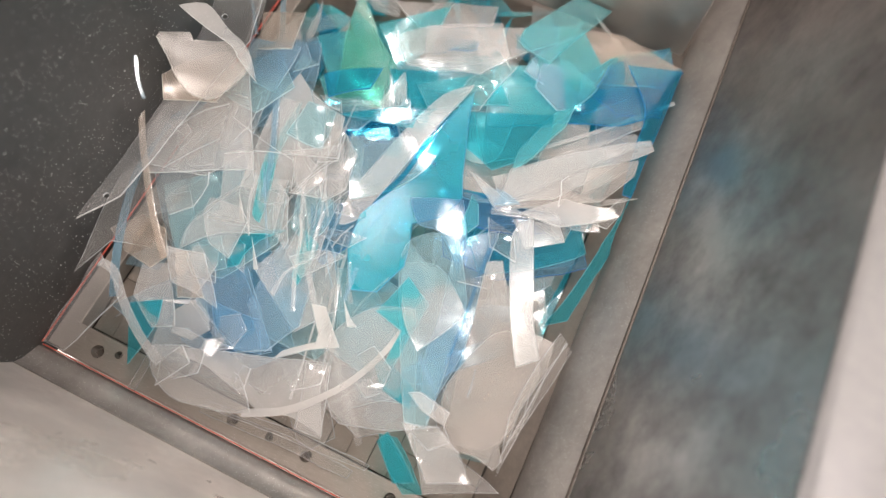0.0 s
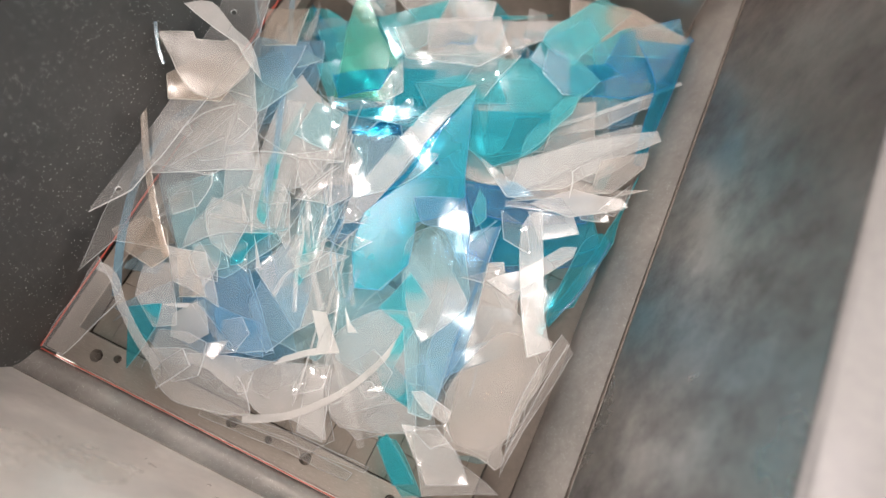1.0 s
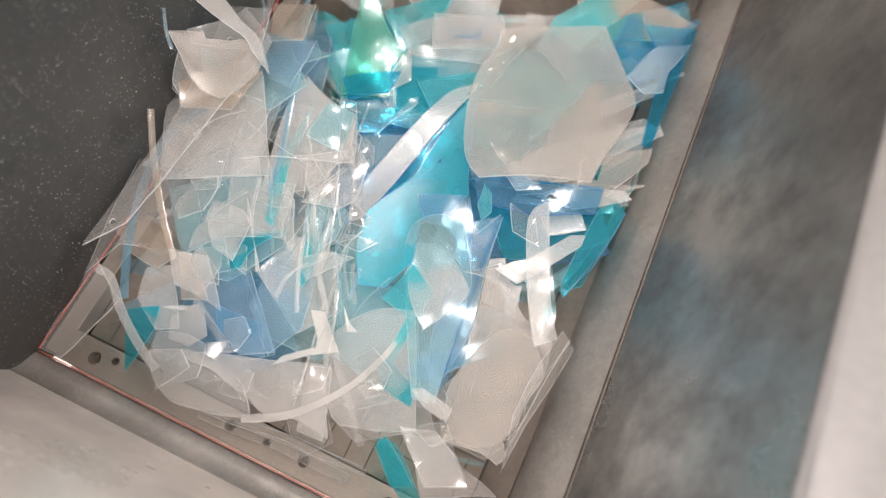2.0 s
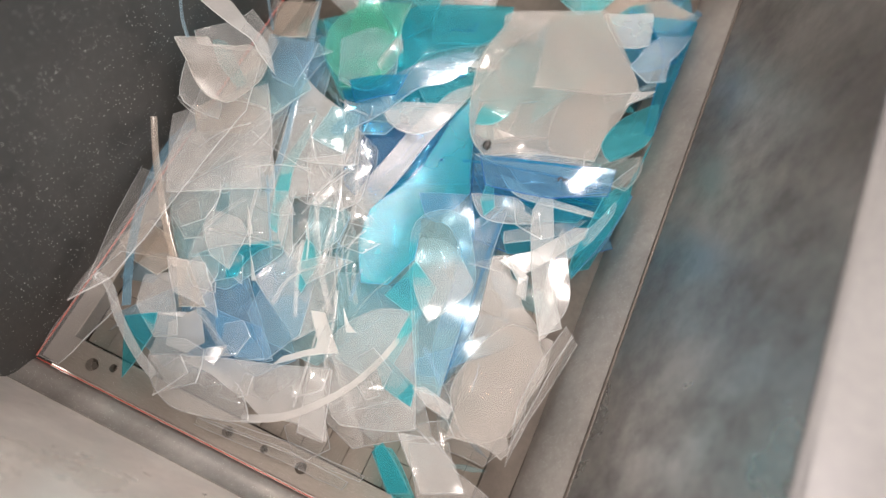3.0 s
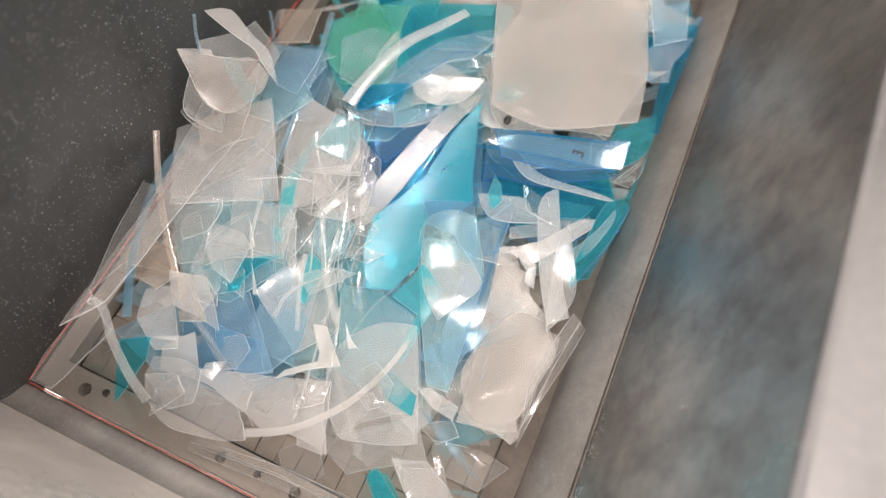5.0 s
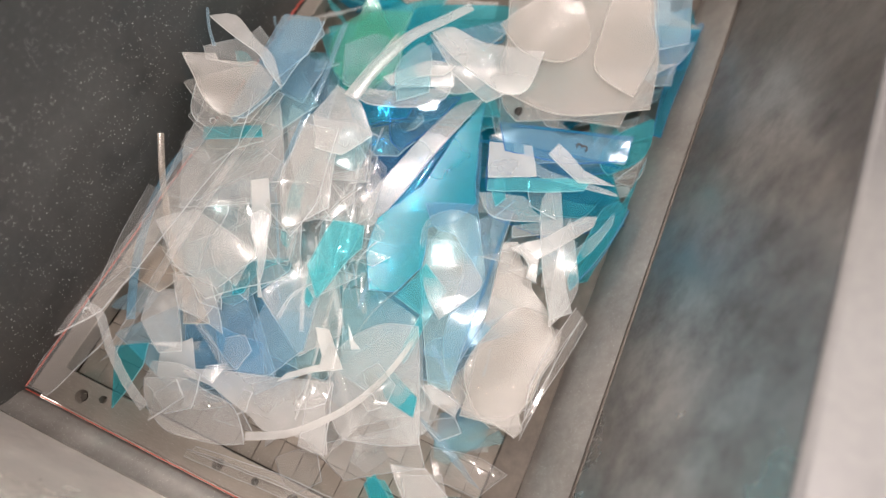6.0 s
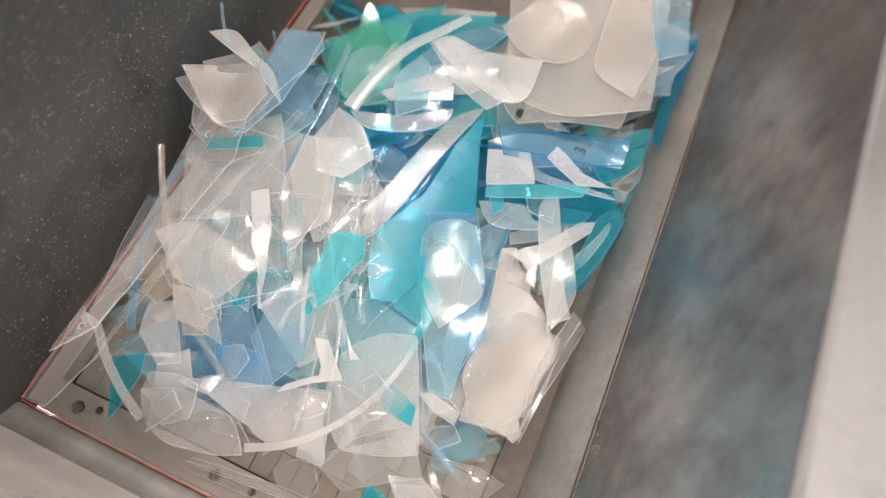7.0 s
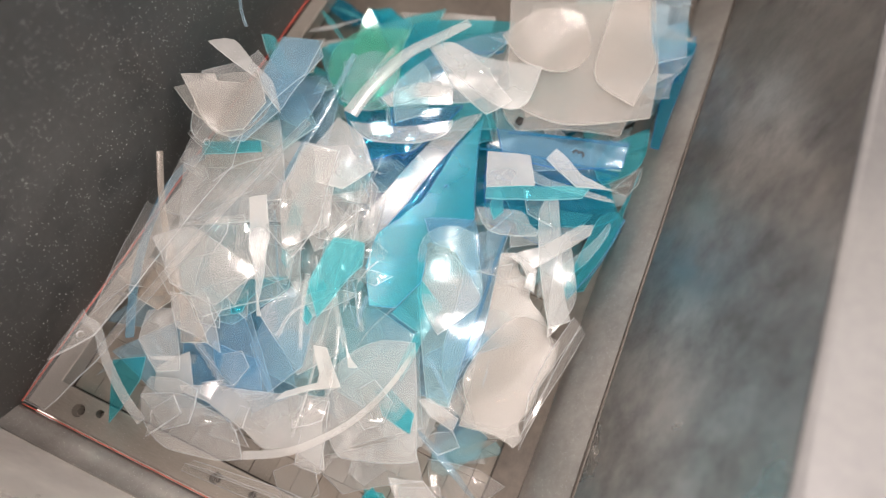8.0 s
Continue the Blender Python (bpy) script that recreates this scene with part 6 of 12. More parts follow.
PIECES['q72'] = ribbon('deep', [(-0.081, 0.001), (-0.040, -0.001), (0.003, 0.010), (0.059, -0.017), (0.080, 0.001)], 0.0030,
    pose(0.384, 0.796, 0.094, 0.0, -0.0, 55.0))
attach('q72', 'q71', 'rolled_edge', 'dark blue rolled edge')
PIECES['q73'] = shard('white', [(-0.063, 0.009), (-0.033, 0.026), (0.073, 0.009), (0.027, -0.034), (-0.025, -0.036), (-0.057, -0.011)],
    pose(0.395, 0.725, 0.096, 1.8, -4.4, 29.9), rough=0.0004, bow=0.015, curl=-0.6, curl_axis=90, wave=0.0012, seed=373, soft=True)
PIECES['q74'] = shard('milk', [(-0.037, 0.137), (0.048, 0.145), (0.085, 0.148), (0.199, 0.010), (0.152, -0.061), (0.102, -0.123), (0.031, -0.136), (-0.038, -0.139), (-0.086, -0.147), (-0.141, -0.057), (-0.203, 0.010), (-0.185, 0.051), (-0.126, 0.096)],
    pose(0.588, 0.883, 0.095, 0.6, 0.1, 77.8), rough=0.0004, bow=0.015, curl=0.6, curl_axis=20, wave=0.0012, seed=374, soft=True)
PIECES['q75'] = shard('milk', [(-0.123, 0.014), (-0.057, 0.085), (0.066, 0.039), (0.112, 0.014), (0.072, -0.037), (-0.030, -0.122)],
    pose(0.632, 0.971, 0.095, 3.0, -1.4, -22.9), rough=0.0004, bow=0.015, curl=-0.4, curl_axis=70, wave=0.0012, seed=375)
PIECES['q76'] = shard('white', [(-0.051, -0.007), (0.025, 0.054), (0.053, -0.007), (0.007, -0.049)],
    pose(0.672, 1.070, 0.097, 5.2, 7.3, -9.1), rough=0.0004, bow=0.015, curl=0.5, curl_axis=0, wave=0.0012, seed=376)
PIECES['q77'] = shard('ice', [(-0.061, 0.026), (-0.010, 0.029), (0.039, 0.022), (0.085, -0.019), (0.002, -0.023), (-0.047, -0.043), (-0.074, -0.019)],
    pose(0.752, 1.016, 0.095, -2.8, 3.8, 73.2), rough=0.0004, bow=0.015, curl=0.5, curl_axis=70, wave=0.0012, seed=377)
PIECES['q78'] = shard('teal', [(-0.063, 0.023), (0.004, 0.026), (0.082, -0.007), (0.022, -0.034), (-0.026, -0.032), (-0.078, -0.007)],
    pose(0.756, 0.820, 0.097, 2.4, 0.7, 75.8), rough=0.0004, bow=0.015, curl=-0.4, curl_axis=0, wave=0.0012, seed=378, soft=True)
PIECES['q79'] = shard('aqua', [(-0.008, 0.023), (0.053, 0.000), (0.018, -0.019), (-0.030, -0.018), (-0.053, 0.000)],
    pose(0.518, 0.788, 0.097, -3.9, 5.6, 63.8), rough=0.0004, bow=0.015, curl=0.8, curl_axis=20, wave=0.0012, seed=379, soft=True)
PIECES['q80'] = shard('chalk', [(-0.021, 0.011), (0.021, 0.011), (-0.010, -0.011)],
    pose(0.547, 0.739, 0.097, 8.0, -0.5, 0.5), rough=0.0004, bow=0.015, curl=1.1, curl_axis=70, wave=0.0012, seed=380)
PIECES['q81'] = shard('chalk', [(-0.026, -0.007), (0.022, 0.007), (0.025, -0.007)],
    pose(0.423, 0.865, 0.098, 3.1, 1.1, 3.6), rough=0.0004, bow=0.015, curl=-0.6, curl_axis=90, wave=0.0012, seed=381)
PIECES['q82'] = shard('white', [(-0.032, 0.000), (0.032, 0.000), (-0.006, 0.016)],
    pose(0.746, 0.927, 0.099, -0.3, -5.0, 51.0), rough=0.0004, bow=0.015, curl=-0.7, curl_axis=90, wave=0.0012, seed=382)
PIECES['q83'] = shard('haze', [(-0.126, -0.010), (-0.050, 0.019), (0.086, 0.018), (0.122, -0.010), (0.029, -0.018), (-0.073, -0.021)],
    pose(0.638, 0.711, 0.099, 0.6, -1.4, 11.1), rough=0.0004, bow=0.015, curl=-0.5, curl_axis=20, wave=0.0012, seed=383, soft=True)
PIECES['q84'] = ribbon('deep', [(-0.132, 0.000), (-0.092, 0.004), (-0.010, 0.006), (0.093, 0.004), (0.132, 0.000)], 0.0038,
    pose(0.631, 0.683, 0.099, 0.0, -0.0, 13.6))
attach('q84', 'q7', 'cut_edge', 'dark blue cut edge')
PIECES['q85'] = shard('white', [(-0.097, 0.009), (-0.069, 0.010), (-0.025, 0.002), (0.080, 0.013), (0.098, 0.009), (0.000, -0.009), (-0.062, -0.014)],
    pose(0.672, 0.647, 0.099, 0.3, 3.0, 1.9), rough=0.0004, bow=0.015, curl=0.4, curl_axis=90, wave=0.0012, seed=385, soft=True)
PIECES['q86'] = shard('haze', [(-0.059, -0.001), (0.014, 0.030), (0.037, 0.013), (0.056, 0.010), (0.059, -0.001), (0.017, -0.025), (-0.024, -0.031)],
    pose(0.607, 0.579, 0.099, -4.8, -4.4, -4.4), rough=0.0004, bow=0.015, curl=0.3, curl_axis=0, wave=0.0012, seed=386, soft=True)
PIECES['q87'] = shard('teal', [(-0.101, 0.004), (0.007, -0.013), (0.090, -0.016), (0.100, 0.004), (0.073, 0.023), (0.014, 0.023), (-0.052, 0.020), (-0.085, 0.016)],
    pose(0.775, 0.602, 0.101, 0.0, 0.7, 83.6), rough=0.0004, bow=0.015, curl=-0.7, curl_axis=20, wave=0.0012, seed=387, soft=True)
PIECES['q88'] = ribbon('navy', [(-0.093, 0.000), (-0.011, -0.011), (0.093, 0.000)], 0.0037,
    pose(0.779, 0.598, 0.101, 0.0, -0.0, 76.5))
attach('q88', 'q87', 'cut_edge', 'violet-blue cut edge')
PIECES['q89'] = shard('tint', [(-0.059, 0.013), (0.015, -0.004), (0.070, -0.006), (0.050, -0.016), (-0.016, -0.017), (-0.067, -0.006)],
    pose(0.754, 0.603, 0.101, -4.0, -1.5, 75.0), rough=0.0004, bow=0.015, curl=1.0, curl_axis=70, wave=0.0012, seed=389, soft=True)
PIECES['q90'] = shard('white', [(-0.079, 0.003), (-0.022, -0.002), (0.062, 0.012), (0.085, 0.003), (0.070, -0.011), (-0.022, -0.029), (-0.057, -0.033)],
    pose(0.695, 0.553, 0.102, -1.4, -1.1, 46.5), rough=0.0004, bow=0.015, curl=-0.5, curl_axis=70, wave=0.0012, seed=390)
PIECES['q91'] = shard('white', [(-0.093, -0.034), (-0.128, -0.004), (-0.029, 0.007), (0.052, 0.016), (0.109, 0.030), (0.126, -0.004), (0.028, -0.024)],
    pose(0.713, 0.527, 0.102, -0.7, -1.9, -73.2), rough=0.0004, bow=0.015, curl=0.8, curl_axis=45, wave=0.0012, seed=391, soft=True)
PIECES['q92'] = shard('haze', [(-0.053, -0.018), (-0.102, -0.009), (-0.041, 0.010), (0.022, 0.025), (0.070, 0.009), (0.099, -0.009), (0.017, -0.018)],
    pose(0.741, 0.495, 0.103, 2.6, 1.3, -79.4), rough=0.0004, bow=0.015, curl=-0.3, curl_axis=20, wave=0.0012, seed=392, soft=True)
PIECES['q93'] = shard('white', [(-0.038, 0.000), (0.002, 0.020), (0.038, 0.000), (0.022, -0.010), (0.005, 0.002)],
    pose(0.676, 0.477, 0.103, 5.2, -1.0, -44.4), rough=0.0004, bow=0.015, curl=0.9, curl_axis=20, wave=0.0012, seed=393)
PIECES['q94'] = shard('clear', [(0.104, 0.003), (0.095, -0.014), (-0.037, 0.008), (-0.104, 0.003), (-0.053, 0.016)],
    pose(0.779, 0.335, 0.103, 0.6, 2.2, 87.0), rough=0.0004, bow=0.015, curl=-1.0, curl_axis=90, wave=0.0012, seed=394)
PIECES['q95'] = shard('clear', [(0.114, 0.004), (0.105, -0.009), (-0.038, 0.004), (-0.115, 0.004), (-0.090, 0.010)],
    pose(0.789, 0.313, 0.104, -1.4, 1.4, 85.1), rough=0.0004, bow=0.015, curl=4.0, curl_axis=70, wave=0.0012, seed=395)
PIECES['q96'] = shard('clear', [(-0.042, 0.001), (0.041, 0.001), (0.008, -0.018), (-0.027, -0.022)],
    pose(0.776, 0.742, 0.105, 5.5, 0.7, 63.7), rough=0.0004, bow=0.015, curl=-1.0, curl_axis=90, wave=0.0035, seed=396)
PIECES['q97'] = ribbon('clear', [(-0.112, 0.000), (0.004, -0.002), (0.112, 0.000)], 0.0108,
    pose(0.495, 0.188, 0.105, 0.0, -0.0, -46.7))
PIECES['q98'] = ribbon('white', [(-0.083, 0.000), (0.006, 0.002), (0.083, 0.000)], 0.0025,
    pose(0.434, 0.196, 0.105, 0.0, -0.0, -78.0))
PIECES['q99'] = shard('chalk', [(0.037, 0.041), (0.048, 0.023), (0.018, -0.037), (-0.017, -0.005), (-0.063, 0.023), (-0.045, 0.021), (-0.001, -0.007), (0.012, 0.001)],
    pose(0.434, 0.210, 0.105, 1.4, 0.1, 73.2), rough=0.0004, bow=0.015, curl=-0.4, curl_axis=45, wave=0.0012, seed=399)
PIECES['q100'] = shard('chalk', [(-0.025, 0.002), (0.004, -0.002), (0.021, 0.002), (0.015, -0.010)],
    pose(0.467, 0.266, 0.106, -6.3, 3.2, -38.3), rough=0.0004, bow=0.015, curl=1.0, curl_axis=20, wave=0.0012, seed=400)
PIECES['q101'] = shard('haze', [(-0.035, -0.004), (-0.022, 0.008), (0.031, 0.015), (0.037, -0.004), (-0.001, -0.010)],
    pose(0.636, 0.222, 0.106, 8.4, -1.8, -17.7), rough=0.0004, bow=0.015, curl=-0.4, curl_axis=20, wave=0.0012, seed=401)
PIECES['q102'] = shard('clear', [(-0.032, -0.002), (0.015, 0.018), (0.031, -0.002), (0.003, -0.021)],
    pose(0.658, 0.186, 0.106, -7.4, -4.8, 9.1), rough=0.0004, bow=0.015, curl=0.3, curl_axis=70, wave=0.0035, seed=402)
PIECES['q103'] = shard('teal', [(-0.038, -0.011), (-0.042, 0.008), (0.002, 0.010), (0.040, 0.008), (0.025, -0.019)],
    pose(0.627, 0.085, 0.107, 1.8, 1.9, -34.7), rough=0.0004, bow=0.015, curl=-0.6, curl_axis=0, wave=0.0012, seed=403, soft=True)
PIECES['q104'] = shard('haze', [(-0.067, 0.005), (-0.023, 0.034), (0.027, 0.026), (0.064, 0.005), (0.017, -0.036)],
    pose(0.674, 0.115, 0.107, 1.4, -2.9, -16.1), rough=0.0004, bow=0.015, curl=1.0, curl_axis=45, wave=0.0035, seed=404)
PIECES['q105'] = shard('white', [(-0.102, -0.010), (-0.081, 0.023), (-0.020, 0.028), (0.033, 0.052), (0.085, 0.076), (0.107, -0.010), (0.078, -0.040), (0.028, -0.040), (-0.042, -0.030)],
    pose(0.455, 0.835, 0.170, 0.6, -2.4, -12.5), rough=0.0004, bow=0.015, curl=0.7, curl_axis=20, wave=0.0012, seed=405, soft=True)
PIECES['q106'] = shard('milk', [(-0.064, 0.063), (0.039, 0.052), (0.087, -0.008), (0.031, -0.075), (-0.040, -0.071), (-0.081, -0.008)],
    pose(0.541, 0.970, 0.171, 2.2, 0.9, 70.8), rough=0.0004, bow=0.015, curl=-0.3, curl_axis=90, wave=0.0012, seed=406, soft=True)
PIECES['q107'] = shard('milk', [(-0.102, -0.038), (-0.120, 0.026), (-0.040, 0.036), (0.021, 0.054), (0.130, 0.026), (0.088, -0.048), (-0.017, -0.048)],
    pose(0.683, 1.014, 0.171, -0.2, 2.7, -78.7), rough=0.0004, bow=0.015, curl=0.4, curl_axis=20, wave=0.0012, seed=407, soft=True)
PIECES['q108'] = shard('white', [(-0.062, 0.004), (0.029, 0.020), (0.069, 0.004), (0.044, -0.014), (0.001, -0.010), (-0.051, -0.018)],
    pose(0.372, 0.739, 0.171, -4.8, -1.0, 37.8), rough=0.0004, bow=0.015, curl=-1.1, curl_axis=0, wave=0.0012, seed=408, soft=True)
PIECES['q109'] = shard('haze', [(-0.085, 0.009), (-0.007, -0.003), (0.092, 0.009), (0.080, -0.017), (0.021, -0.035), (-0.056, -0.028)],
    pose(0.376, 0.664, 0.172, -2.0, 1.7, 27.7), rough=0.0004, bow=0.015, curl=0.3, curl_axis=0, wave=0.0012, seed=409, soft=True)
PIECES['q110'] = shard('ice', [(-0.127, 0.000), (-0.029, 0.023), (0.051, 0.047), (0.100, 0.056), (0.127, 0.000), (0.103, -0.030), (-0.026, -0.036), (-0.116, -0.024)],
    pose(0.145, 0.636, 0.172, -0.9, 0.1, 82.7), rough=0.0004, bow=0.015, curl=0.6, curl_axis=90, wave=0.0012, seed=410)
PIECES['q111'] = shard('white', [(-0.079, -0.008), (-0.036, 0.030), (0.030, 0.046), (0.062, -0.008), (0.045, -0.050), (-0.021, -0.052)],
    pose(0.319, 0.569, 0.172, 1.8, 0.5, -59.5), rough=0.0004, bow=0.015, curl=-1.0, curl_axis=20, wave=0.0012, seed=411)
PIECES['q112'] = shard('clear', [(-0.102, -0.003), (-0.089, 0.059), (0.047, 0.030), (0.116, -0.003), (0.047, -0.053)],
    pose(0.294, 0.462, 0.172, 0.1, -1.0, -64.2), rough=0.0004, bow=0.015, curl=4.0, curl_axis=20, wave=0.0012, seed=412)
PIECES['q113'] = shard('tint', [(-0.006, -0.037), (-0.073, -0.011), (-0.054, 0.011), (0.033, 0.034), (0.071, -0.011)],
    pose(0.370, 0.736, 0.172, -1.7, -4.3, -82.8), rough=0.0004, bow=0.015, curl=-0.5, curl_axis=0, wave=0.0012, seed=413, soft=True)
PIECES['q114'] = shard('white', [(-0.155, 0.002), (-0.102, 0.055), (-0.001, 0.042), (0.082, 0.024), (0.152, 0.002), (0.148, -0.017), (0.084, -0.013), (0.012, -0.020), (-0.059, -0.024)],
    pose(0.693, 0.652, 0.075, 1.6, 0.1, 50.5), rough=0.0004, bow=0.015, curl=0.7, curl_axis=20, wave=0.0012, seed=414)
PIECES['q115'] = shard('milk', [(-0.136, 0.001), (-0.018, 0.003), (0.013, -0.023), (0.047, 0.016), (0.134, 0.001), (0.114, -0.023), (0.038, -0.046), (-0.036, -0.025)],
    pose(0.690, 0.627, 0.075, 1.6, -1.6, 46.2), rough=0.0004, bow=0.015, curl=0.5, curl_axis=0, wave=0.0012, seed=415)
PIECES['q116'] = shard('white', [(-0.088, -0.004), (-0.009, 0.025), (0.074, 0.011), (0.084, -0.004), (0.029, -0.017), (-0.020, -0.027)],
    pose(0.711, 0.580, 0.075, 2.5, 0.8, 24.0), rough=0.0004, bow=0.015, curl=0.4, curl_axis=45, wave=0.0012, seed=416)
PIECES['q117'] = shard('teal', [(-0.198, 0.002), (-0.077, 0.017), (0.056, 0.007), (0.190, 0.002), (0.167, -0.063), (0.072, -0.107), (-0.007, -0.042)],
    pose(0.443, 0.657, 0.076, 1.1, 0.8, 26.8), rough=0.0004, bow=0.015, curl=0.9, curl_axis=70, wave=0.0012, seed=417, soft=True)
PIECES['q118'] = shard('tint', [(-0.022, 0.077), (0.043, 0.021), (0.118, -0.029), (0.058, -0.058), (-0.015, -0.058), (-0.090, -0.029)],
    pose(0.376, 0.526, 0.075, -2.5, 0.9, 63.2), rough=0.0004, bow=0.015, curl=0.5, curl_axis=0, wave=0.0012, seed=418, soft=True)
PIECES['q119'] = shard('haze', [(-0.112, -0.008), (-0.044, 0.029), (0.080, 0.066), (0.109, -0.008), (0.064, -0.057), (-0.074, -0.067)],
    pose(0.382, 0.804, 0.075, -1.5, -2.7, 11.9), rough=0.0004, bow=0.015, curl=-0.4, curl_axis=45, wave=0.0012, seed=419)
PIECES['q120'] = shard('white', [(-0.069, -0.008), (-0.028, 0.072), (0.044, 0.032), (0.083, -0.008), (0.058, -0.046)],
    pose(0.211, 0.512, 0.075, 2.0, -0.2, -41.2), rough=0.0004, bow=0.015, curl=-0.7, curl_axis=70, wave=0.0012, seed=420)
PIECES['q121'] = shard('cream', [(-0.053, 0.027), (0.059, 0.022), (0.084, -0.010), (0.000, -0.047), (-0.072, -0.010)],
    pose(0.058, 0.489, 0.162, 21.6, 11.5, 63.3), rough=0.0004, bow=0.015, curl=-0.8, curl_axis=70, wave=0.0012, seed=421)
bm = bmesh.new()
bmesh.ops.create_icosphere(bm, subdivisions=2, radius=0.009)
CHIP = random.Random(2)
for v in bm.verts:
    v.co = Vector((v.co.x * 0.8, v.co.y * 1.2, v.co.z * 0.5)) * CHIP.uniform(0.75, 1.15)
PIECES['crumb'] = tagged(new("plastic_crumb", mesh_of("plastic_crumb", bm, SOOT)), "small black broken plastic crumb on the milky sheet", "plastic crumb", "heap of plastic offcuts")
PIECES['crumb'].matrix_world = pose(0.531, 0.707, 0.108)

# under-layers of the heap
FILL = random.Random(5)
UNDER = []
PALETTE = ["haze", "white", "ice", "white", "tint", "chalk", "milk", "white", "haze", "white"]
for i in range(300):
    x, y = FILL.uniform(0.05, W - 0.05), FILL.uniform(0.13, 1.02)
    level = FILL.random()
    z = -0.04 + (heap_top(x, y) + 0.035) * level
    far = y > 0.62
    kinds = ["white", "aqua", "deep", "white", "blue", "haze", "teal"] if far and level < 0.8 else PALETTE
    if FILL.random() < 0.35:
        ln, wd, cn = FILL.uniform(0.10, 0.24), FILL.uniform(0.008, 0.02), 4
    else:
        ln, wd, cn = FILL.uniform(0.08, 0.20), FILL.uniform(0.04, 0.11), FILL.choice((4, 5, 5, 6))
    keep = min(x, W - x, y - 0.0, 1.1 - y)
    tilt = 16 if keep > 0.12 else 5
    half = ln / 2
    x = min(max(x, half * 0.8 + 0.01), W - half * 0.8 - 0.02)
    UNDER.append(shard(FILL.choice(kinds), ragged(FILL, ln, wd, cn), pose(x, y, z, FILL.gauss(0, tilt), FILL.gauss(0, tilt), FILL.uniform(0, 360)),
          curl=FILL.uniform(-4, 4), curl_axis=FILL.uniform(0, 90), thick=0.0014, seed=i, rough=0.001))
join_all("plastic_scrap", UNDER, "mixed white and blue plastic scrap under the heap", "plastic scrap")

# handwritten mark on the violet-blue sheet
glyph = bpy.data.curves.new("handwritten_mark", "FONT")
glyph.body, glyph.size, glyph.extrude, glyph.align_x = "3", 0.030, 0.0002, "CENTER"
glyph_ob = bpy.data.objects.new("handwritten_mark", glyph)
scene.collection.objects.link(glyph_ob)
bpy.context.view_layer.update()
glyph_mesh = bpy.data.meshes.new_from_object(glyph_ob.evaluated_get(bpy.context.evaluated_depsgraph_get()))
bpy.data.objects.remove(glyph_ob)
glyph_mesh.materials.clear()
glyph_mesh.materials.append(INK)
mark = new("handwritten_mark", glyph_mesh)
mark.parent = PIECES["p182"]
mark.matrix_basis = pose(0.045, -0.004, 0.003, 0, 0, 75)
tagged(mark, "black marker figure")

# cutter floor of square steel blocks in the chamber
floor = structure("floor", box((0.0, 0.0, -0.10), (W, L, -0.062)), RUST_EDGE, "dark bed under the cutter blocks", "floor")
bm = box((-0.0190, -0.0250, -0.015), (0.0190, 0.0250, 0.0), 0.0007, 1)
block_mesh = mesh_of("cutter_block", bm, BLOCK_STEEL)
TILES = random.Random(3)
for i in range(19):
    for j in range(14):
        ob = new("cutter_block", block_mesh)
        ob.parent = floor
        ob.location = (0.058 + i * 0.0385, 0.082 + j * 0.0505, -0.046 + TILES.uniform(-0.002, 0.002))


def drift(key, *steps):
    """Key a piece by steps of (seconds, shift x, y, z in metres, turn in degrees) from the place where it was built."""
    ob = PIECES[key]
    home = ob.matrix_world.copy()
    walk(ob, [(t, Matrix.Translation((x, y, z)) @ home @ pose(0, 0, 0, 0, 0, turn)) for t, x, y, z, turn in steps])


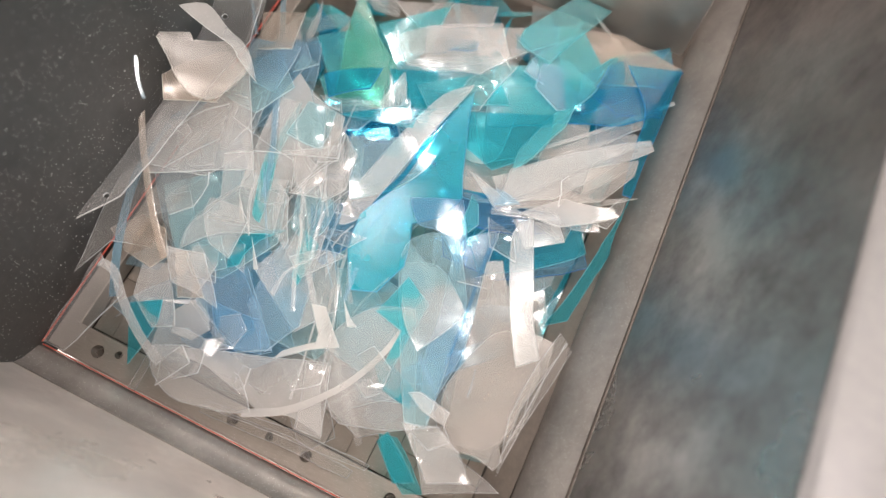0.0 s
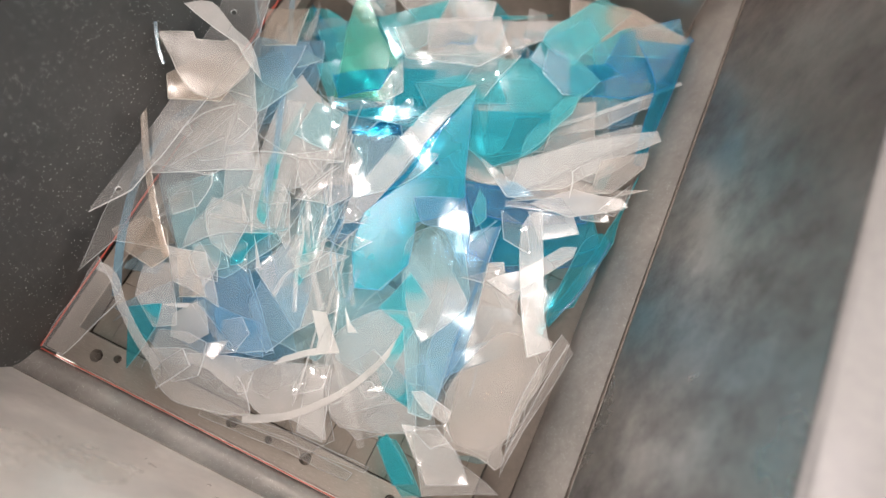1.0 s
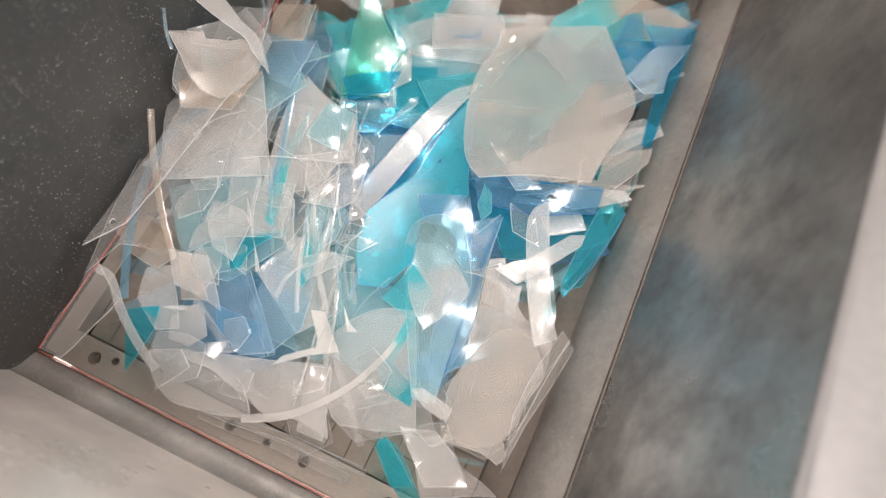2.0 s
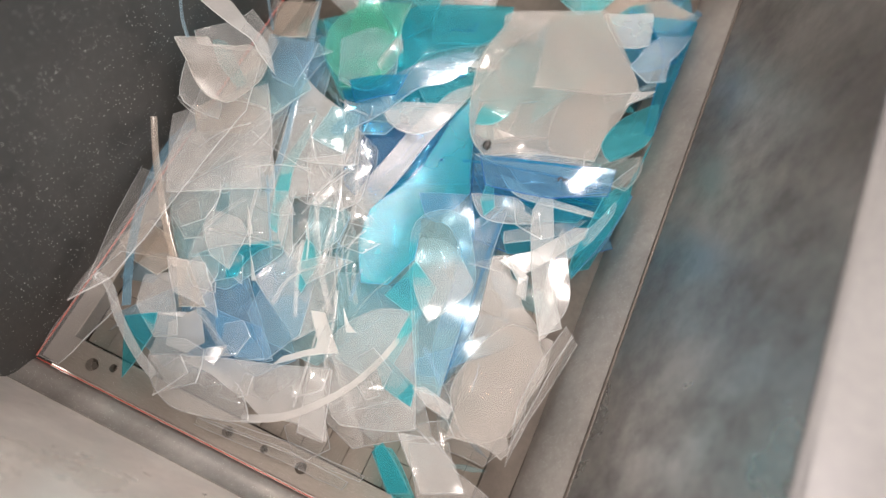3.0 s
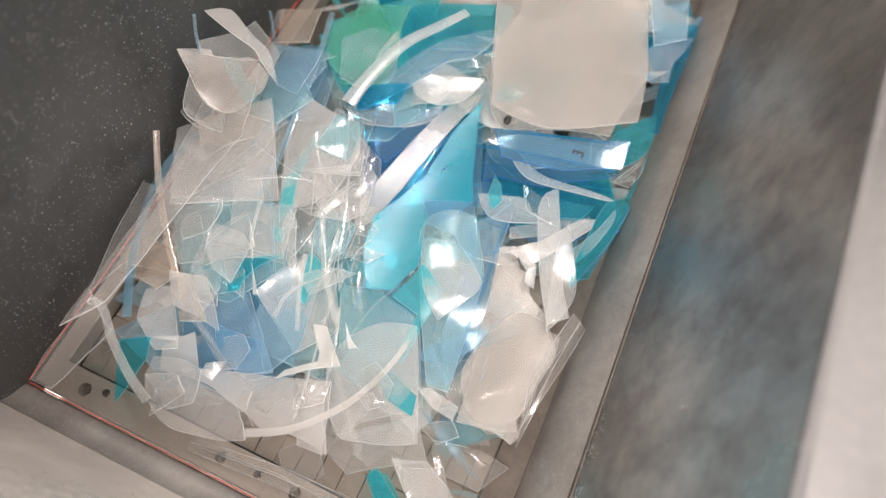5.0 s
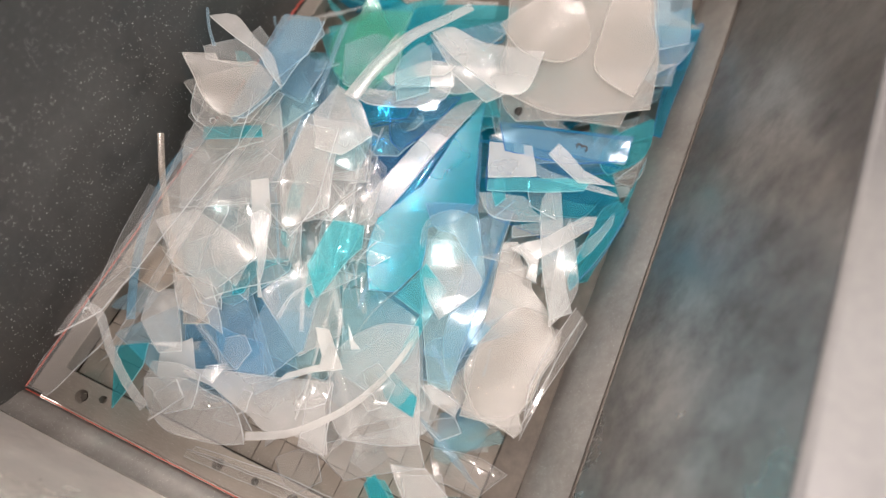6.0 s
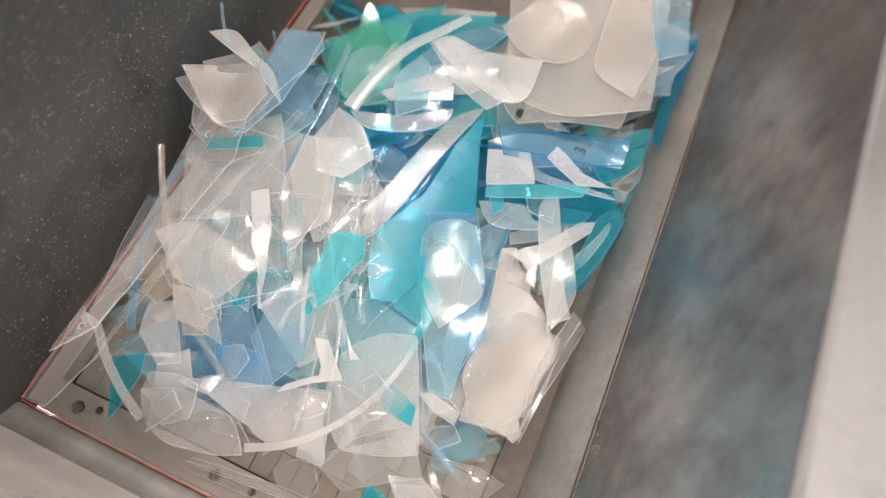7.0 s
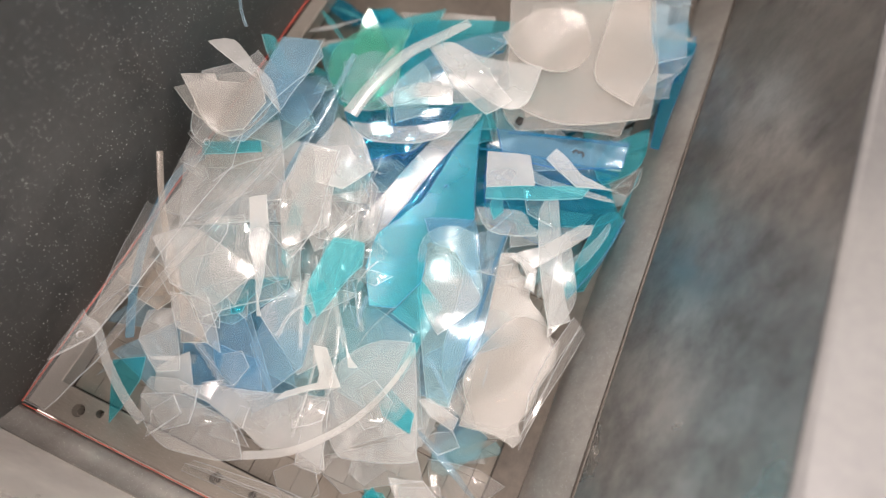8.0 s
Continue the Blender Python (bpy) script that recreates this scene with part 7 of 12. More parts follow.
def motions():
    walk(pusher, [(t, pose(0, 1.045 + s, 0)) for t, s in ((0, 0), (0.5, 0.03), (1, 0.07), (1.5, 0.10), (3, 0.24), (4.5, 0.30), (8, 0.32))])
    drift('p0', (0, -0.006, -0.012, 0.000, 0), (1.5, -0.002, -0.005, 0.000, 0), (3, -0.000, -0.003, 0.000, 0), (4.5, -0.000, 0.009, 0.000, 0), (6, 0.004, 0.022, 0.000, 0), (6.5, 0.005, 0.024, 0.000, 0), (8, 0.008, 0.017, 0.000, 0))
    drift('p1', (0, -0.006, -0.012, 0.000, 0), (0.5, -0.007, -0.010, 0.000, 0), (1.5, -0.001, -0.004, 0.000, 0), (3, -0.000, -0.003, 0.000, 0), (3.5, 0.000, 0.000, 0.000, 0), (4.5, 0.000, 0.011, 0.000, 0), (6, 0.005, 0.026, 0.000, 0), (6.5, 0.007, 0.028, 0.000, 0), (8, 0.010, 0.020, 0.000, 0))
    drift('p2', (0, -0.007, -0.018, 0.000, 0), (0.5, -0.008, -0.016, 0.000, 0), (1.5, -0.002, -0.010, 0.000, 0), (3.5, 0.000, 0.000, 0.000, 0), (4.5, 0.001, 0.011, 0.000, 0), (6, 0.007, 0.028, 0.000, 0), (6.5, 0.009, 0.030, 0.000, 0), (8, 0.012, 0.021, 0.000, 0))
    drift('p3', (0, -0.001, -0.074, 0.000, 0), (0.5, -0.005, -0.066, 0.000, 0), (1, -0.000, -0.059, 0.000, 0), (1.5, -0.004, -0.047, 0.000, 0), (3, -0.002, -0.014, 0.000, 0), (4.5, 0.000, 0.023, 0.000, 0), (6, -0.001, 0.044, 0.000, 0), (6.5, 0.002, 0.050, 0.000, 0), (8, 0.005, 0.040, 0.000, 0))
    drift('p4', (0, -0.004, -0.020, 0.000, 0), (1, 0.000, -0.021, 0.000, 0), (3, -0.002, -0.005, 0.000, 0), (6, 0.005, 0.025, 0.000, 0), (6.5, 0.007, 0.027, 0.000, 0), (8, 0.009, 0.017, 0.000, 0))
    drift('p5', (0, -0.028, -0.026, 0.000, 0), (0.5, -0.026, -0.024, 0.000, 0), (1, -0.018, -0.021, 0.000, 0), (3, 0.001, -0.007, 0.000, 0), (4, 0.001, 0.005, 0.000, 0), (4.5, 0.002, 0.014, 0.000, 0), (6, 0.015, 0.030, 0.000, 0), (6.5, 0.021, 0.033, 0.000, 0), (7, 0.026, 0.030, 0.000, 0), (8, 0.028, 0.023, 0.000, 0))
    drift('p6', (0, -0.033, -0.017, 0.000, 0), (0.5, -0.033, -0.012, 0.000, 0), (1.5, -0.020, -0.002, 0.000, 0), (3, 0.001, -0.004, 0.000, 0), (4.5, -0.000, 0.013, 0.000, 0), (6.5, 0.018, 0.034, 0.000, 0), (8, 0.022, 0.026, 0.000, 0))
    drift('p7', (0, -0.001, -0.008, 0.000, 0), (7, 0.002, 0.005, 0.000, 0), (8, 0.002, 0.004, 0.000, 0))
    drift('p8', (0, -0.008, -0.024, 0.000, 0), (3, 0.001, -0.005, 0.000, 0), (4.5, -0.001, 0.011, 0.000, 0), (6, 0.006, 0.015, 0.000, 0), (8, 0.012, 0.009, 0.000, 0))
    drift('p9', (0, -0.028, -0.105, 0.000, 0), (0.5, -0.022, -0.091, 0.000, 0), (1, -0.008, -0.075, 0.000, 0), (1.5, 0.001, -0.061, 0.000, 0), (3, 0.005, -0.027, 0.000, 0), (3.5, 0.000, 0.000, 0.000, 0), (4.5, 0.001, 0.044, 0.000, 0), (6, 0.002, 0.085, 0.000, 0), (6.5, 0.001, 0.096, 0.000, 0), (7, 0.001, 0.097, 0.000, 0), (7.5, 0.001, 0.095, 0.000, 0), (8, 0.002, 0.097, 0.000, 0))
    drift('p11', (0, -0.029, -0.105, 0.000, 0), (0.5, -0.023, -0.091, 0.000, 0), (1, -0.008, -0.075, 0.000, 0), (1.5, 0.001, -0.060, 0.000, 0), (3, 0.005, -0.027, 0.000, 0), (3.5, 0.000, 0.000, 0.000, 0), (4, 0.001, 0.024, 0.000, 0), (4.5, 0.001, 0.045, 0.000, 0), (6, 0.002, 0.087, 0.000, 0), (6.5, 0.001, 0.098, 0.000, 0), (7, 0.001, 0.099, 0.000, 0), (7.5, 0.000, 0.097, 0.000, 0), (8, 0.001, 0.098, 0.000, 0))
    drift('p12', (0, -0.021, -0.116, 0.000, 0), (0.5, -0.016, -0.100, 0.000, 0), (1, -0.004, -0.084, 0.000, 0), (1.5, 0.003, -0.069, 0.000, 0), (3, 0.004, -0.027, 0.000, 0), (3.5, 0.000, 0.000, 0.000, 0), (4.5, 0.000, 0.046, 0.000, 0), (6, 0.004, 0.090, 0.000, 0), (6.5, 0.003, 0.102, 0.000, 0), (7, 0.003, 0.103, 0.000, 0), (7.5, 0.004, 0.100, 0.000, 0), (8, 0.005, 0.101, 0.000, 0))
    drift('p13', (0, 0.011, -0.199, 0.000, 0), (0.5, 0.010, -0.174, 0.000, 0), (1.5, 0.018, -0.132, 0.000, 0), (3, -0.000, -0.034, 0.000, 0), (3.5, 0.000, 0.000, 0.000, 0), (4, -0.003, 0.037, 0.000, 0), (4.5, -0.002, 0.071, 0.000, 0), (6, 0.014, 0.146, 0.000, 0), (6.5, 0.011, 0.169, 0.000, 0), (7, 0.015, 0.171, 0.000, 0), (7.5, 0.019, 0.161, 0.000, 0), (8, 0.023, 0.160, 0.000, 0))
    drift('p14', (0, -0.004, -0.141, 0.000, 0), (0.5, -0.004, -0.124, 0.000, 0), (1, -0.001, -0.110, 0.000, 0), (3.5, 0.000, 0.000, 0.000, 0), (4.5, -0.000, 0.009, 0.000, 0), (6.5, -0.002, 0.018, 0.000, 0), (7.5, -0.002, 0.018, 0.000, 0), (8, -0.001, 0.021, 0.000, 0))
    drift('p15', (0, -0.043, -0.015, 0.000, 0), (0.5, -0.043, -0.011, 0.000, 0), (1, -0.036, -0.003, 0.000, 0), (1.5, -0.027, 0.001, 0.000, 0), (3, 0.002, -0.004, 0.000, 0), (4.5, 0.000, 0.013, 0.000, 0), (6.5, 0.022, 0.035, 0.000, 0), (8, 0.026, 0.029, 0.000, 0))
    drift('p16', (0, -0.008, -0.072, 0.000, 0), (0.5, -0.008, -0.065, 0.000, 0), (1.5, 0.002, -0.044, 0.000, 0), (3, 0.004, -0.010, 0.000, 0), (4.5, -0.006, 0.025, 0.000, 0), (6, 0.008, 0.034, 0.000, 0), (7, 0.019, 0.025, 0.000, 0), (8, 0.025, 0.014, 0.000, 0))
    drift('p17', (0, 0.058, -0.124, 0.000, 0), (0.5, 0.048, -0.117, 0.000, 0), (1, 0.042, -0.095, 0.000, 0), (1.5, 0.053, -0.079, 0.000, 0), (3, 0.011, -0.017, 0.000, 0), (4, -0.008, 0.016, 0.000, 0), (4.5, -0.016, 0.035, 0.000, 0), (6.5, -0.017, 0.068, 0.000, 0), (8, -0.015, 0.068, 0.000, 0))
    drift('p18', (0, 0.025, -0.110, 0.000, 0), (0.5, 0.021, -0.100, 0.000, 0), (1, 0.020, -0.084, 0.000, 0), (1.5, 0.027, -0.070, 0.000, 0), (4, -0.005, 0.017, 0.000, 0), (4.5, -0.008, 0.036, 0.000, 0), (6, -0.003, 0.064, 0.000, 0), (6.5, -0.002, 0.071, 0.000, 0), (7, 0.000, 0.071, 0.000, 0), (7.5, 0.002, 0.067, 0.000, 0), (8, 0.003, 0.066, 0.000, 0))
    drift('p19', (0, -0.003, -0.033, 0.000, 0), (0.5, -0.006, -0.029, 0.000, 0), (1.5, -0.002, -0.027, 0.000, 0), (3, -0.002, -0.010, 0.000, 0), (3.5, 0.000, 0.000, 0.000, 0), (4.5, -0.001, 0.031, 0.000, 0), (6, -0.003, 0.065, 0.000, 0), (6.5, -0.003, 0.072, 0.000, 0), (8, -0.001, 0.068, 0.000, 0))
    drift('p21', (0, -0.003, -0.035, 0.000, 0), (0.5, -0.007, -0.031, 0.000, 0), (1, -0.003, -0.030, 0.000, 0), (1.5, -0.002, -0.029, 0.000, 0), (3, -0.002, -0.011, 0.000, 0), (3.5, 0.000, 0.000, 0.000, 0), (4.5, -0.001, 0.031, 0.000, 0), (6, -0.003, 0.065, 0.000, 0), (6.5, -0.003, 0.072, 0.000, 0), (8, -0.001, 0.068, 0.000, 0))
    drift('p22', (0, 0.004, -0.006, 0.000, 0), (0.5, 0.000, 0.000, 0.000, 0), (1, -0.000, 0.017, 0.000, 0), (1.5, 0.010, 0.029, 0.000, 0), (3.5, -0.019, 0.089, 0.000, 0), (4.5, -0.029, 0.121, 0.000, 0), (6, -0.021, 0.136, 0.000, 0), (7, -0.015, 0.135, 0.000, 0), (7.5, -0.013, 0.131, 0.000, 0), (8, -0.011, 0.130, 0.000, 0))
    drift('p23', (0, 0.003, -0.005, 0.000, 0), (0.5, 0.000, 0.000, 0.000, 0), (1, -0.001, 0.010, 0.000, 0), (1.5, 0.004, 0.018, 0.000, 0), (4.5, -0.020, 0.075, 0.000, 0), (6.5, -0.018, 0.093, 0.000, 0), (7, -0.017, 0.094, 0.000, 0), (8, -0.015, 0.092, 0.000, 0))
    drift('p24', (0, 0.005, -0.006, 0.000, 0), (0.5, 0.000, 0.000, 0.000, 0), (1, -0.001, 0.015, 0.000, 0), (1.5, 0.007, 0.026, 0.000, 0), (3.5, -0.021, 0.082, 0.000, 0), (4, -0.025, 0.094, 0.000, 0), (4.5, -0.030, 0.110, 0.000, 0), (6, -0.025, 0.126, 0.000, 0), (7, -0.021, 0.128, 0.000, 0), (7.5, -0.020, 0.125, 0.000, 0), (8, -0.019, 0.125, 0.000, 0))
    drift('p25', (0, 0.000, -0.006, 0.000, 0), (0.5, 0.000, 0.000, 0.000, 0), (1.5, 0.009, 0.017, 0.000, 0), (3, 0.006, 0.046, 0.000, 0), (4.5, -0.000, 0.081, 0.000, 0), (6, 0.010, 0.095, 0.000, 0), (6.5, 0.014, 0.096, 0.000, 0), (8, 0.020, 0.088, 0.000, 0))
    drift('p26', (0, 0.002, -0.004, 0.000, 0), (1, 0.000, 0.007, 0.000, 0), (1.5, 0.003, 0.013, 0.000, 0), (4.5, -0.011, 0.059, 0.000, 0), (6.5, -0.008, 0.076, 0.000, 0), (8, -0.006, 0.074, 0.000, 0))
    drift('p27', (0, 0.002, -0.011, 0.000, 0), (0.5, 0.000, 0.000, 0.000, 0), (1, 0.002, 0.016, 0.000, 0), (1.5, 0.006, 0.028, 0.000, 0), (4.5, -0.012, 0.110, 0.000, 0), (6, -0.007, 0.131, 0.000, 0), (6.5, -0.006, 0.135, 0.000, 0), (7, -0.004, 0.135, 0.000, 0), (7.5, -0.003, 0.132, 0.000, 0), (8, -0.002, 0.132, 0.000, 0))
    drift('p28', (0, 0.002, -0.038, 0.000, 0), (0.5, 0.000, 0.000, 0.000, 0), (1, 0.004, 0.044, 0.000, 0), (1.5, 0.006, 0.073, 0.000, 0), (3, 0.004, 0.136, 0.000, 0), (3.5, 0.006, 0.160, 0.000, 0), (4, 0.007, 0.174, 0.000, 0), (4.5, 0.005, 0.188, 0.000, 0), (6, 0.014, 0.202, 0.000, 0), (7.5, 0.022, 0.205, 0.000, 0), (8, 0.022, 0.205, 0.000, 0))
    drift('p29', (0, 0.002, -0.042, 0.000, 0), (0.5, 0.000, 0.000, 0.000, 0), (1, 0.004, 0.048, 0.000, 0), (1.5, 0.006, 0.080, 0.000, 0), (3, 0.004, 0.146, 0.000, 0), (3.5, 0.007, 0.171, 0.000, 0), (4.5, 0.006, 0.200, 0.000, 0), (6, 0.016, 0.212, 0.000, 0), (6.5, 0.019, 0.212, 0.000, 0), (7, 0.022, 0.215, 0.000, 0), (8, 0.024, 0.215, 0.000, 0))
    drift('p30', (0, 0.002, -0.039, 0.000, 0), (0.5, 0.000, 0.000, 0.000, 0), (1, 0.004, 0.045, 0.000, 0), (1.5, 0.006, 0.075, 0.000, 0), (3, 0.004, 0.138, 0.000, 0), (3.5, 0.007, 0.162, 0.000, 0), (4.5, 0.005, 0.191, 0.000, 0), (6, 0.014, 0.205, 0.000, 0), (6.5, 0.017, 0.205, 0.000, 0), (7, 0.020, 0.208, 0.000, 0), (8, 0.023, 0.208, 0.000, 0))
    drift('p31', (0, 0.001, -0.022, 0.000, 0), (0.5, 0.000, 0.000, 0.000, 0), (1, 0.003, 0.025, 0.000, 0), (1.5, 0.007, 0.044, 0.000, 0), (3, 0.002, 0.093, 0.000, 0), (3.5, 0.001, 0.112, 0.000, 0), (4.5, -0.001, 0.141, 0.000, 0), (6, 0.005, 0.161, 0.000, 0), (6.5, 0.007, 0.165, 0.000, 0), (7, 0.009, 0.166, 0.000, 0), (8, 0.011, 0.164, 0.000, 0))
    drift('p32', (0, -0.041, 0.009, 0.000, 0), (0.5, 0.000, 0.000, 0.000, 0), (1, 0.005, 0.038, 0.000, 0), (1.5, 0.009, 0.052, 0.000, 0), (3.5, -0.002, 0.218, 0.000, 0), (8, 0.019, 0.313, 0.000, 0))
    drift('p33', (0, 0.005, -0.007, 0.000, 0), (0.5, 0.000, 0.000, 0.000, 0), (1, -0.001, 0.016, 0.000, 0), (1.5, 0.006, 0.028, 0.000, 0), (3.5, -0.022, 0.086, 0.000, 0), (4.5, -0.031, 0.114, 0.000, 0), (6.5, -0.028, 0.138, 0.000, 0), (8, -0.024, 0.135, 0.000, 0))
    drift('p34', (0, 0.004, -0.008, 0.000, 0), (0.5, 0.000, 0.000, 0.000, 0), (1, 0.000, 0.015, 0.000, 0), (1.5, 0.007, 0.027, 0.000, 0), (4.5, -0.022, 0.110, 0.000, 0), (6, -0.017, 0.129, 0.000, 0), (6.5, -0.016, 0.133, 0.000, 0), (7, -0.014, 0.133, 0.000, 0), (8, -0.011, 0.129, 0.000, 0))
    drift('p35', (0, 0.006, -0.006, 0.000, 0), (0.5, 0.000, 0.000, 0.000, 0), (1, -0.002, 0.017, 0.000, 0), (1.5, 0.007, 0.030, 0.000, 0), (3, -0.019, 0.079, 0.000, 0), (4, -0.032, 0.107, 0.000, 0), (4.5, -0.038, 0.124, 0.000, 0), (6, -0.034, 0.144, 0.000, 0), (6.5, -0.033, 0.148, 0.000, 0), (7, -0.031, 0.148, 0.000, 0), (7.5, -0.030, 0.145, 0.000, 0), (8, -0.029, 0.145, 0.000, 0))
    drift('p36', (0, 0.006, -0.006, 0.000, 0), (0.5, 0.000, 0.000, 0.000, 0), (1, -0.003, 0.015, 0.000, 0), (1.5, 0.005, 0.027, 0.000, 0), (3.5, -0.027, 0.083, 0.000, 0), (4.5, -0.037, 0.109, 0.000, 0), (6.5, -0.036, 0.133, 0.000, 0), (7, -0.035, 0.134, 0.000, 0), (8, -0.033, 0.132, 0.000, 0))
    drift('p37', (0, 0.004, -0.006, 0.000, 0), (0.5, 0.000, 0.000, 0.000, 0), (1, 0.000, 0.017, 0.000, 0), (1.5, 0.010, 0.028, 0.000, 0), (4, -0.022, 0.102, 0.000, 0), (4.5, -0.027, 0.119, 0.000, 0), (6, -0.018, 0.134, 0.000, 0), (7, -0.012, 0.132, 0.000, 0), (8, -0.008, 0.126, 0.000, 0))
    drift('p38', (0, 0.001, -0.010, 0.000, 0), (0.5, 0.000, 0.000, 0.000, 0), (1.5, 0.006, 0.021, 0.000, 0), (3.5, -0.002, 0.072, 0.000, 0), (4.5, -0.004, 0.100, 0.000, 0), (6.5, 0.001, 0.134, 0.000, 0), (7, 0.002, 0.134, 0.000, 0), (8, 0.004, 0.130, 0.000, 0))
    drift('p39', (0, 0.000, -0.010, 0.000, 0), (1.5, 0.006, 0.021, 0.000, 0), (3, -0.001, 0.059, 0.000, 0), (4.5, -0.004, 0.103, 0.000, 0), (6, 0.001, 0.131, 0.000, 0), (6.5, 0.001, 0.138, 0.000, 0), (7, 0.003, 0.139, 0.000, 0), (7.5, 0.004, 0.135, 0.000, 0), (8, 0.005, 0.135, 0.000, 0))
    drift('p40', (0, 0.001, -0.011, 0.000, 0), (0.5, 0.000, 0.000, 0.000, 0), (1.5, 0.006, 0.025, 0.000, 0), (3, -0.002, 0.064, 0.000, 0), (4.5, -0.006, 0.106, 0.000, 0), (6.5, -0.001, 0.135, 0.000, 0), (7, 0.001, 0.135, 0.000, 0), (7.5, 0.002, 0.132, 0.000, 0), (8, 0.003, 0.132, 0.000, 0))
    drift('p41', (0, 0.002, -0.042, 0.000, 0), (0.5, 0.000, 0.000, 0.000, 0), (1, 0.004, 0.049, 0.000, 0), (1.5, 0.006, 0.081, 0.000, 0), (3, 0.004, 0.147, 0.000, 0), (3.5, 0.007, 0.172, 0.000, 0), (4.5, 0.006, 0.201, 0.000, 0), (6, 0.016, 0.213, 0.000, 0), (7.5, 0.024, 0.216, 0.000, 0), (8, 0.024, 0.216, 0.000, 0))
    drift('p42', (0, -0.002, -0.016, 0.000, 0), (0.5, 0.000, 0.000, 0.000, 0), (1, 0.008, 0.016, 0.000, 0), (1.5, 0.013, 0.032, 0.000, 0), (3, 0.010, 0.081, -0.050, 0), (4, 0.007, 0.125, -0.052, 0), (4.5, 0.007, 0.144, -0.053, 0), (6, 0.012, 0.183, -0.056, 0), (6.5, 0.012, 0.193, -0.057, 0), (7, 0.013, 0.194, -0.058, 0), (7.5, 0.014, 0.190, -0.059, 0), (8, 0.015, 0.190, -0.060, 0))
    drift('p43', (0, -0.001, -0.017, 0.000, 0), (0.5, 0.000, 0.000, 0.000, 0), (1.5, 0.012, 0.034, 0.000, 0), (3, 0.010, 0.083, -0.050, 0), (3.5, 0.008, 0.106, -0.051, 0), (4.5, 0.008, 0.141, -0.053, 0), (6, 0.012, 0.173, -0.056, 0), (6.5, 0.012, 0.181, -0.057, 0), (7, 0.013, 0.182, -0.058, 0), (7.5, 0.014, 0.179, -0.059, 0), (8, 0.015, 0.180, -0.060, 0))
    drift('p44', (0, -0.004, -0.015, 0.000, 0), (0.5, 0.000, 0.000, 0.000, 0), (1, 0.012, 0.016, 0.000, 0), (1.5, 0.019, 0.031, 0.000, 0), (3, 0.020, 0.073, -0.050, 0), (3.5, 0.016, 0.099, -0.051, 0), (4.5, 0.017, 0.141, -0.053, 0), (6, 0.019, 0.182, -0.056, 0), (6.5, 0.019, 0.193, -0.057, 0), (7, 0.019, 0.194, -0.058, 0), (7.5, 0.019, 0.191, -0.059, 0), (8, 0.020, 0.192, -0.060, 0))
    drift('p45', (0, -0.003, -0.018, 0.000, 0), (0.5, 0.000, 0.000, 0.000, 0), (1.5, 0.017, 0.034, 0.000, 0), (3, 0.013, 0.091, -0.050, 0), (4, 0.009, 0.148, -0.052, 0), (4.5, 0.009, 0.173, -0.053, 0), (6, 0.016, 0.226, -0.056, 0), (6.5, 0.015, 0.241, -0.057, 0), (7, 0.016, 0.243, -0.058, 0), (7.5, 0.017, 0.237, -0.059, 0), (8, 0.019, 0.238, -0.060, 0))
    drift('p46', (0, 0.001, -0.028, 0.000, 0), (0.5, 0.000, 0.000, 0.000, 0), (1, 0.005, 0.031, 0.000, 0), (1.5, 0.008, 0.054, 0.000, 0), (3, 0.005, 0.109, -0.040, 0), (3.5, 0.006, 0.132, -0.041, 0), (4.5, 0.004, 0.162, -0.043, 0), (6, 0.011, 0.184, -0.046, 0), (6.5, 0.013, 0.188, -0.047, 0), (8, 0.017, 0.188, -0.050, 0))
    drift('p47', (0, 0.001, -0.027, 0.000, 0), (0.5, 0.000, 0.000, 0.000, 0), (1, 0.005, 0.030, 0.000, 0), (1.5, 0.008, 0.052, 0.000, 0), (3, 0.005, 0.107, -0.040, 0), (3.5, 0.005, 0.129, -0.041, 0), (4.5, 0.004, 0.160, -0.043, 0), (6, 0.011, 0.182, -0.046, 0), (7, 0.015, 0.188, -0.048, 0), (8, 0.017, 0.186, -0.050, 0))
    drift('p48', (0, -0.003, -0.016, 0.000, 0), (0.5, 0.000, 0.000, 0.000, 0), (1, 0.009, 0.015, 0.000, 0), (1.5, 0.014, 0.032, 0.000, 0), (3, 0.016, 0.079, -0.050, 0), (3.5, 0.013, 0.103, -0.051, 0), (4.5, 0.013, 0.137, -0.053, 0), (6, 0.014, 0.169, -0.056, 0), (6.5, 0.014, 0.177, -0.057, 0), (7, 0.014, 0.178, -0.058, 0), (7.5, 0.014, 0.175, -0.059, 0), (8, 0.016, 0.177, -0.060, 0))
    drift('p49', (0, -0.006, -0.015, 0.000, 0), (0.5, 0.000, 0.000, 0.000, 0), (1, 0.014, 0.016, 0.000, 0), (1.5, 0.023, 0.031, 0.000, 0), (3, 0.027, 0.066, -0.050, 0), (3.5, 0.022, 0.093, -0.051, 0), (4.5, 0.022, 0.137, -0.053, 0), (6, 0.024, 0.179, -0.056, 0), (6.5, 0.023, 0.190, -0.057, 0), (7, 0.023, 0.191, -0.058, 0), (7.5, 0.022, 0.189, -0.059, 0), (8, 0.023, 0.190, -0.060, 0))
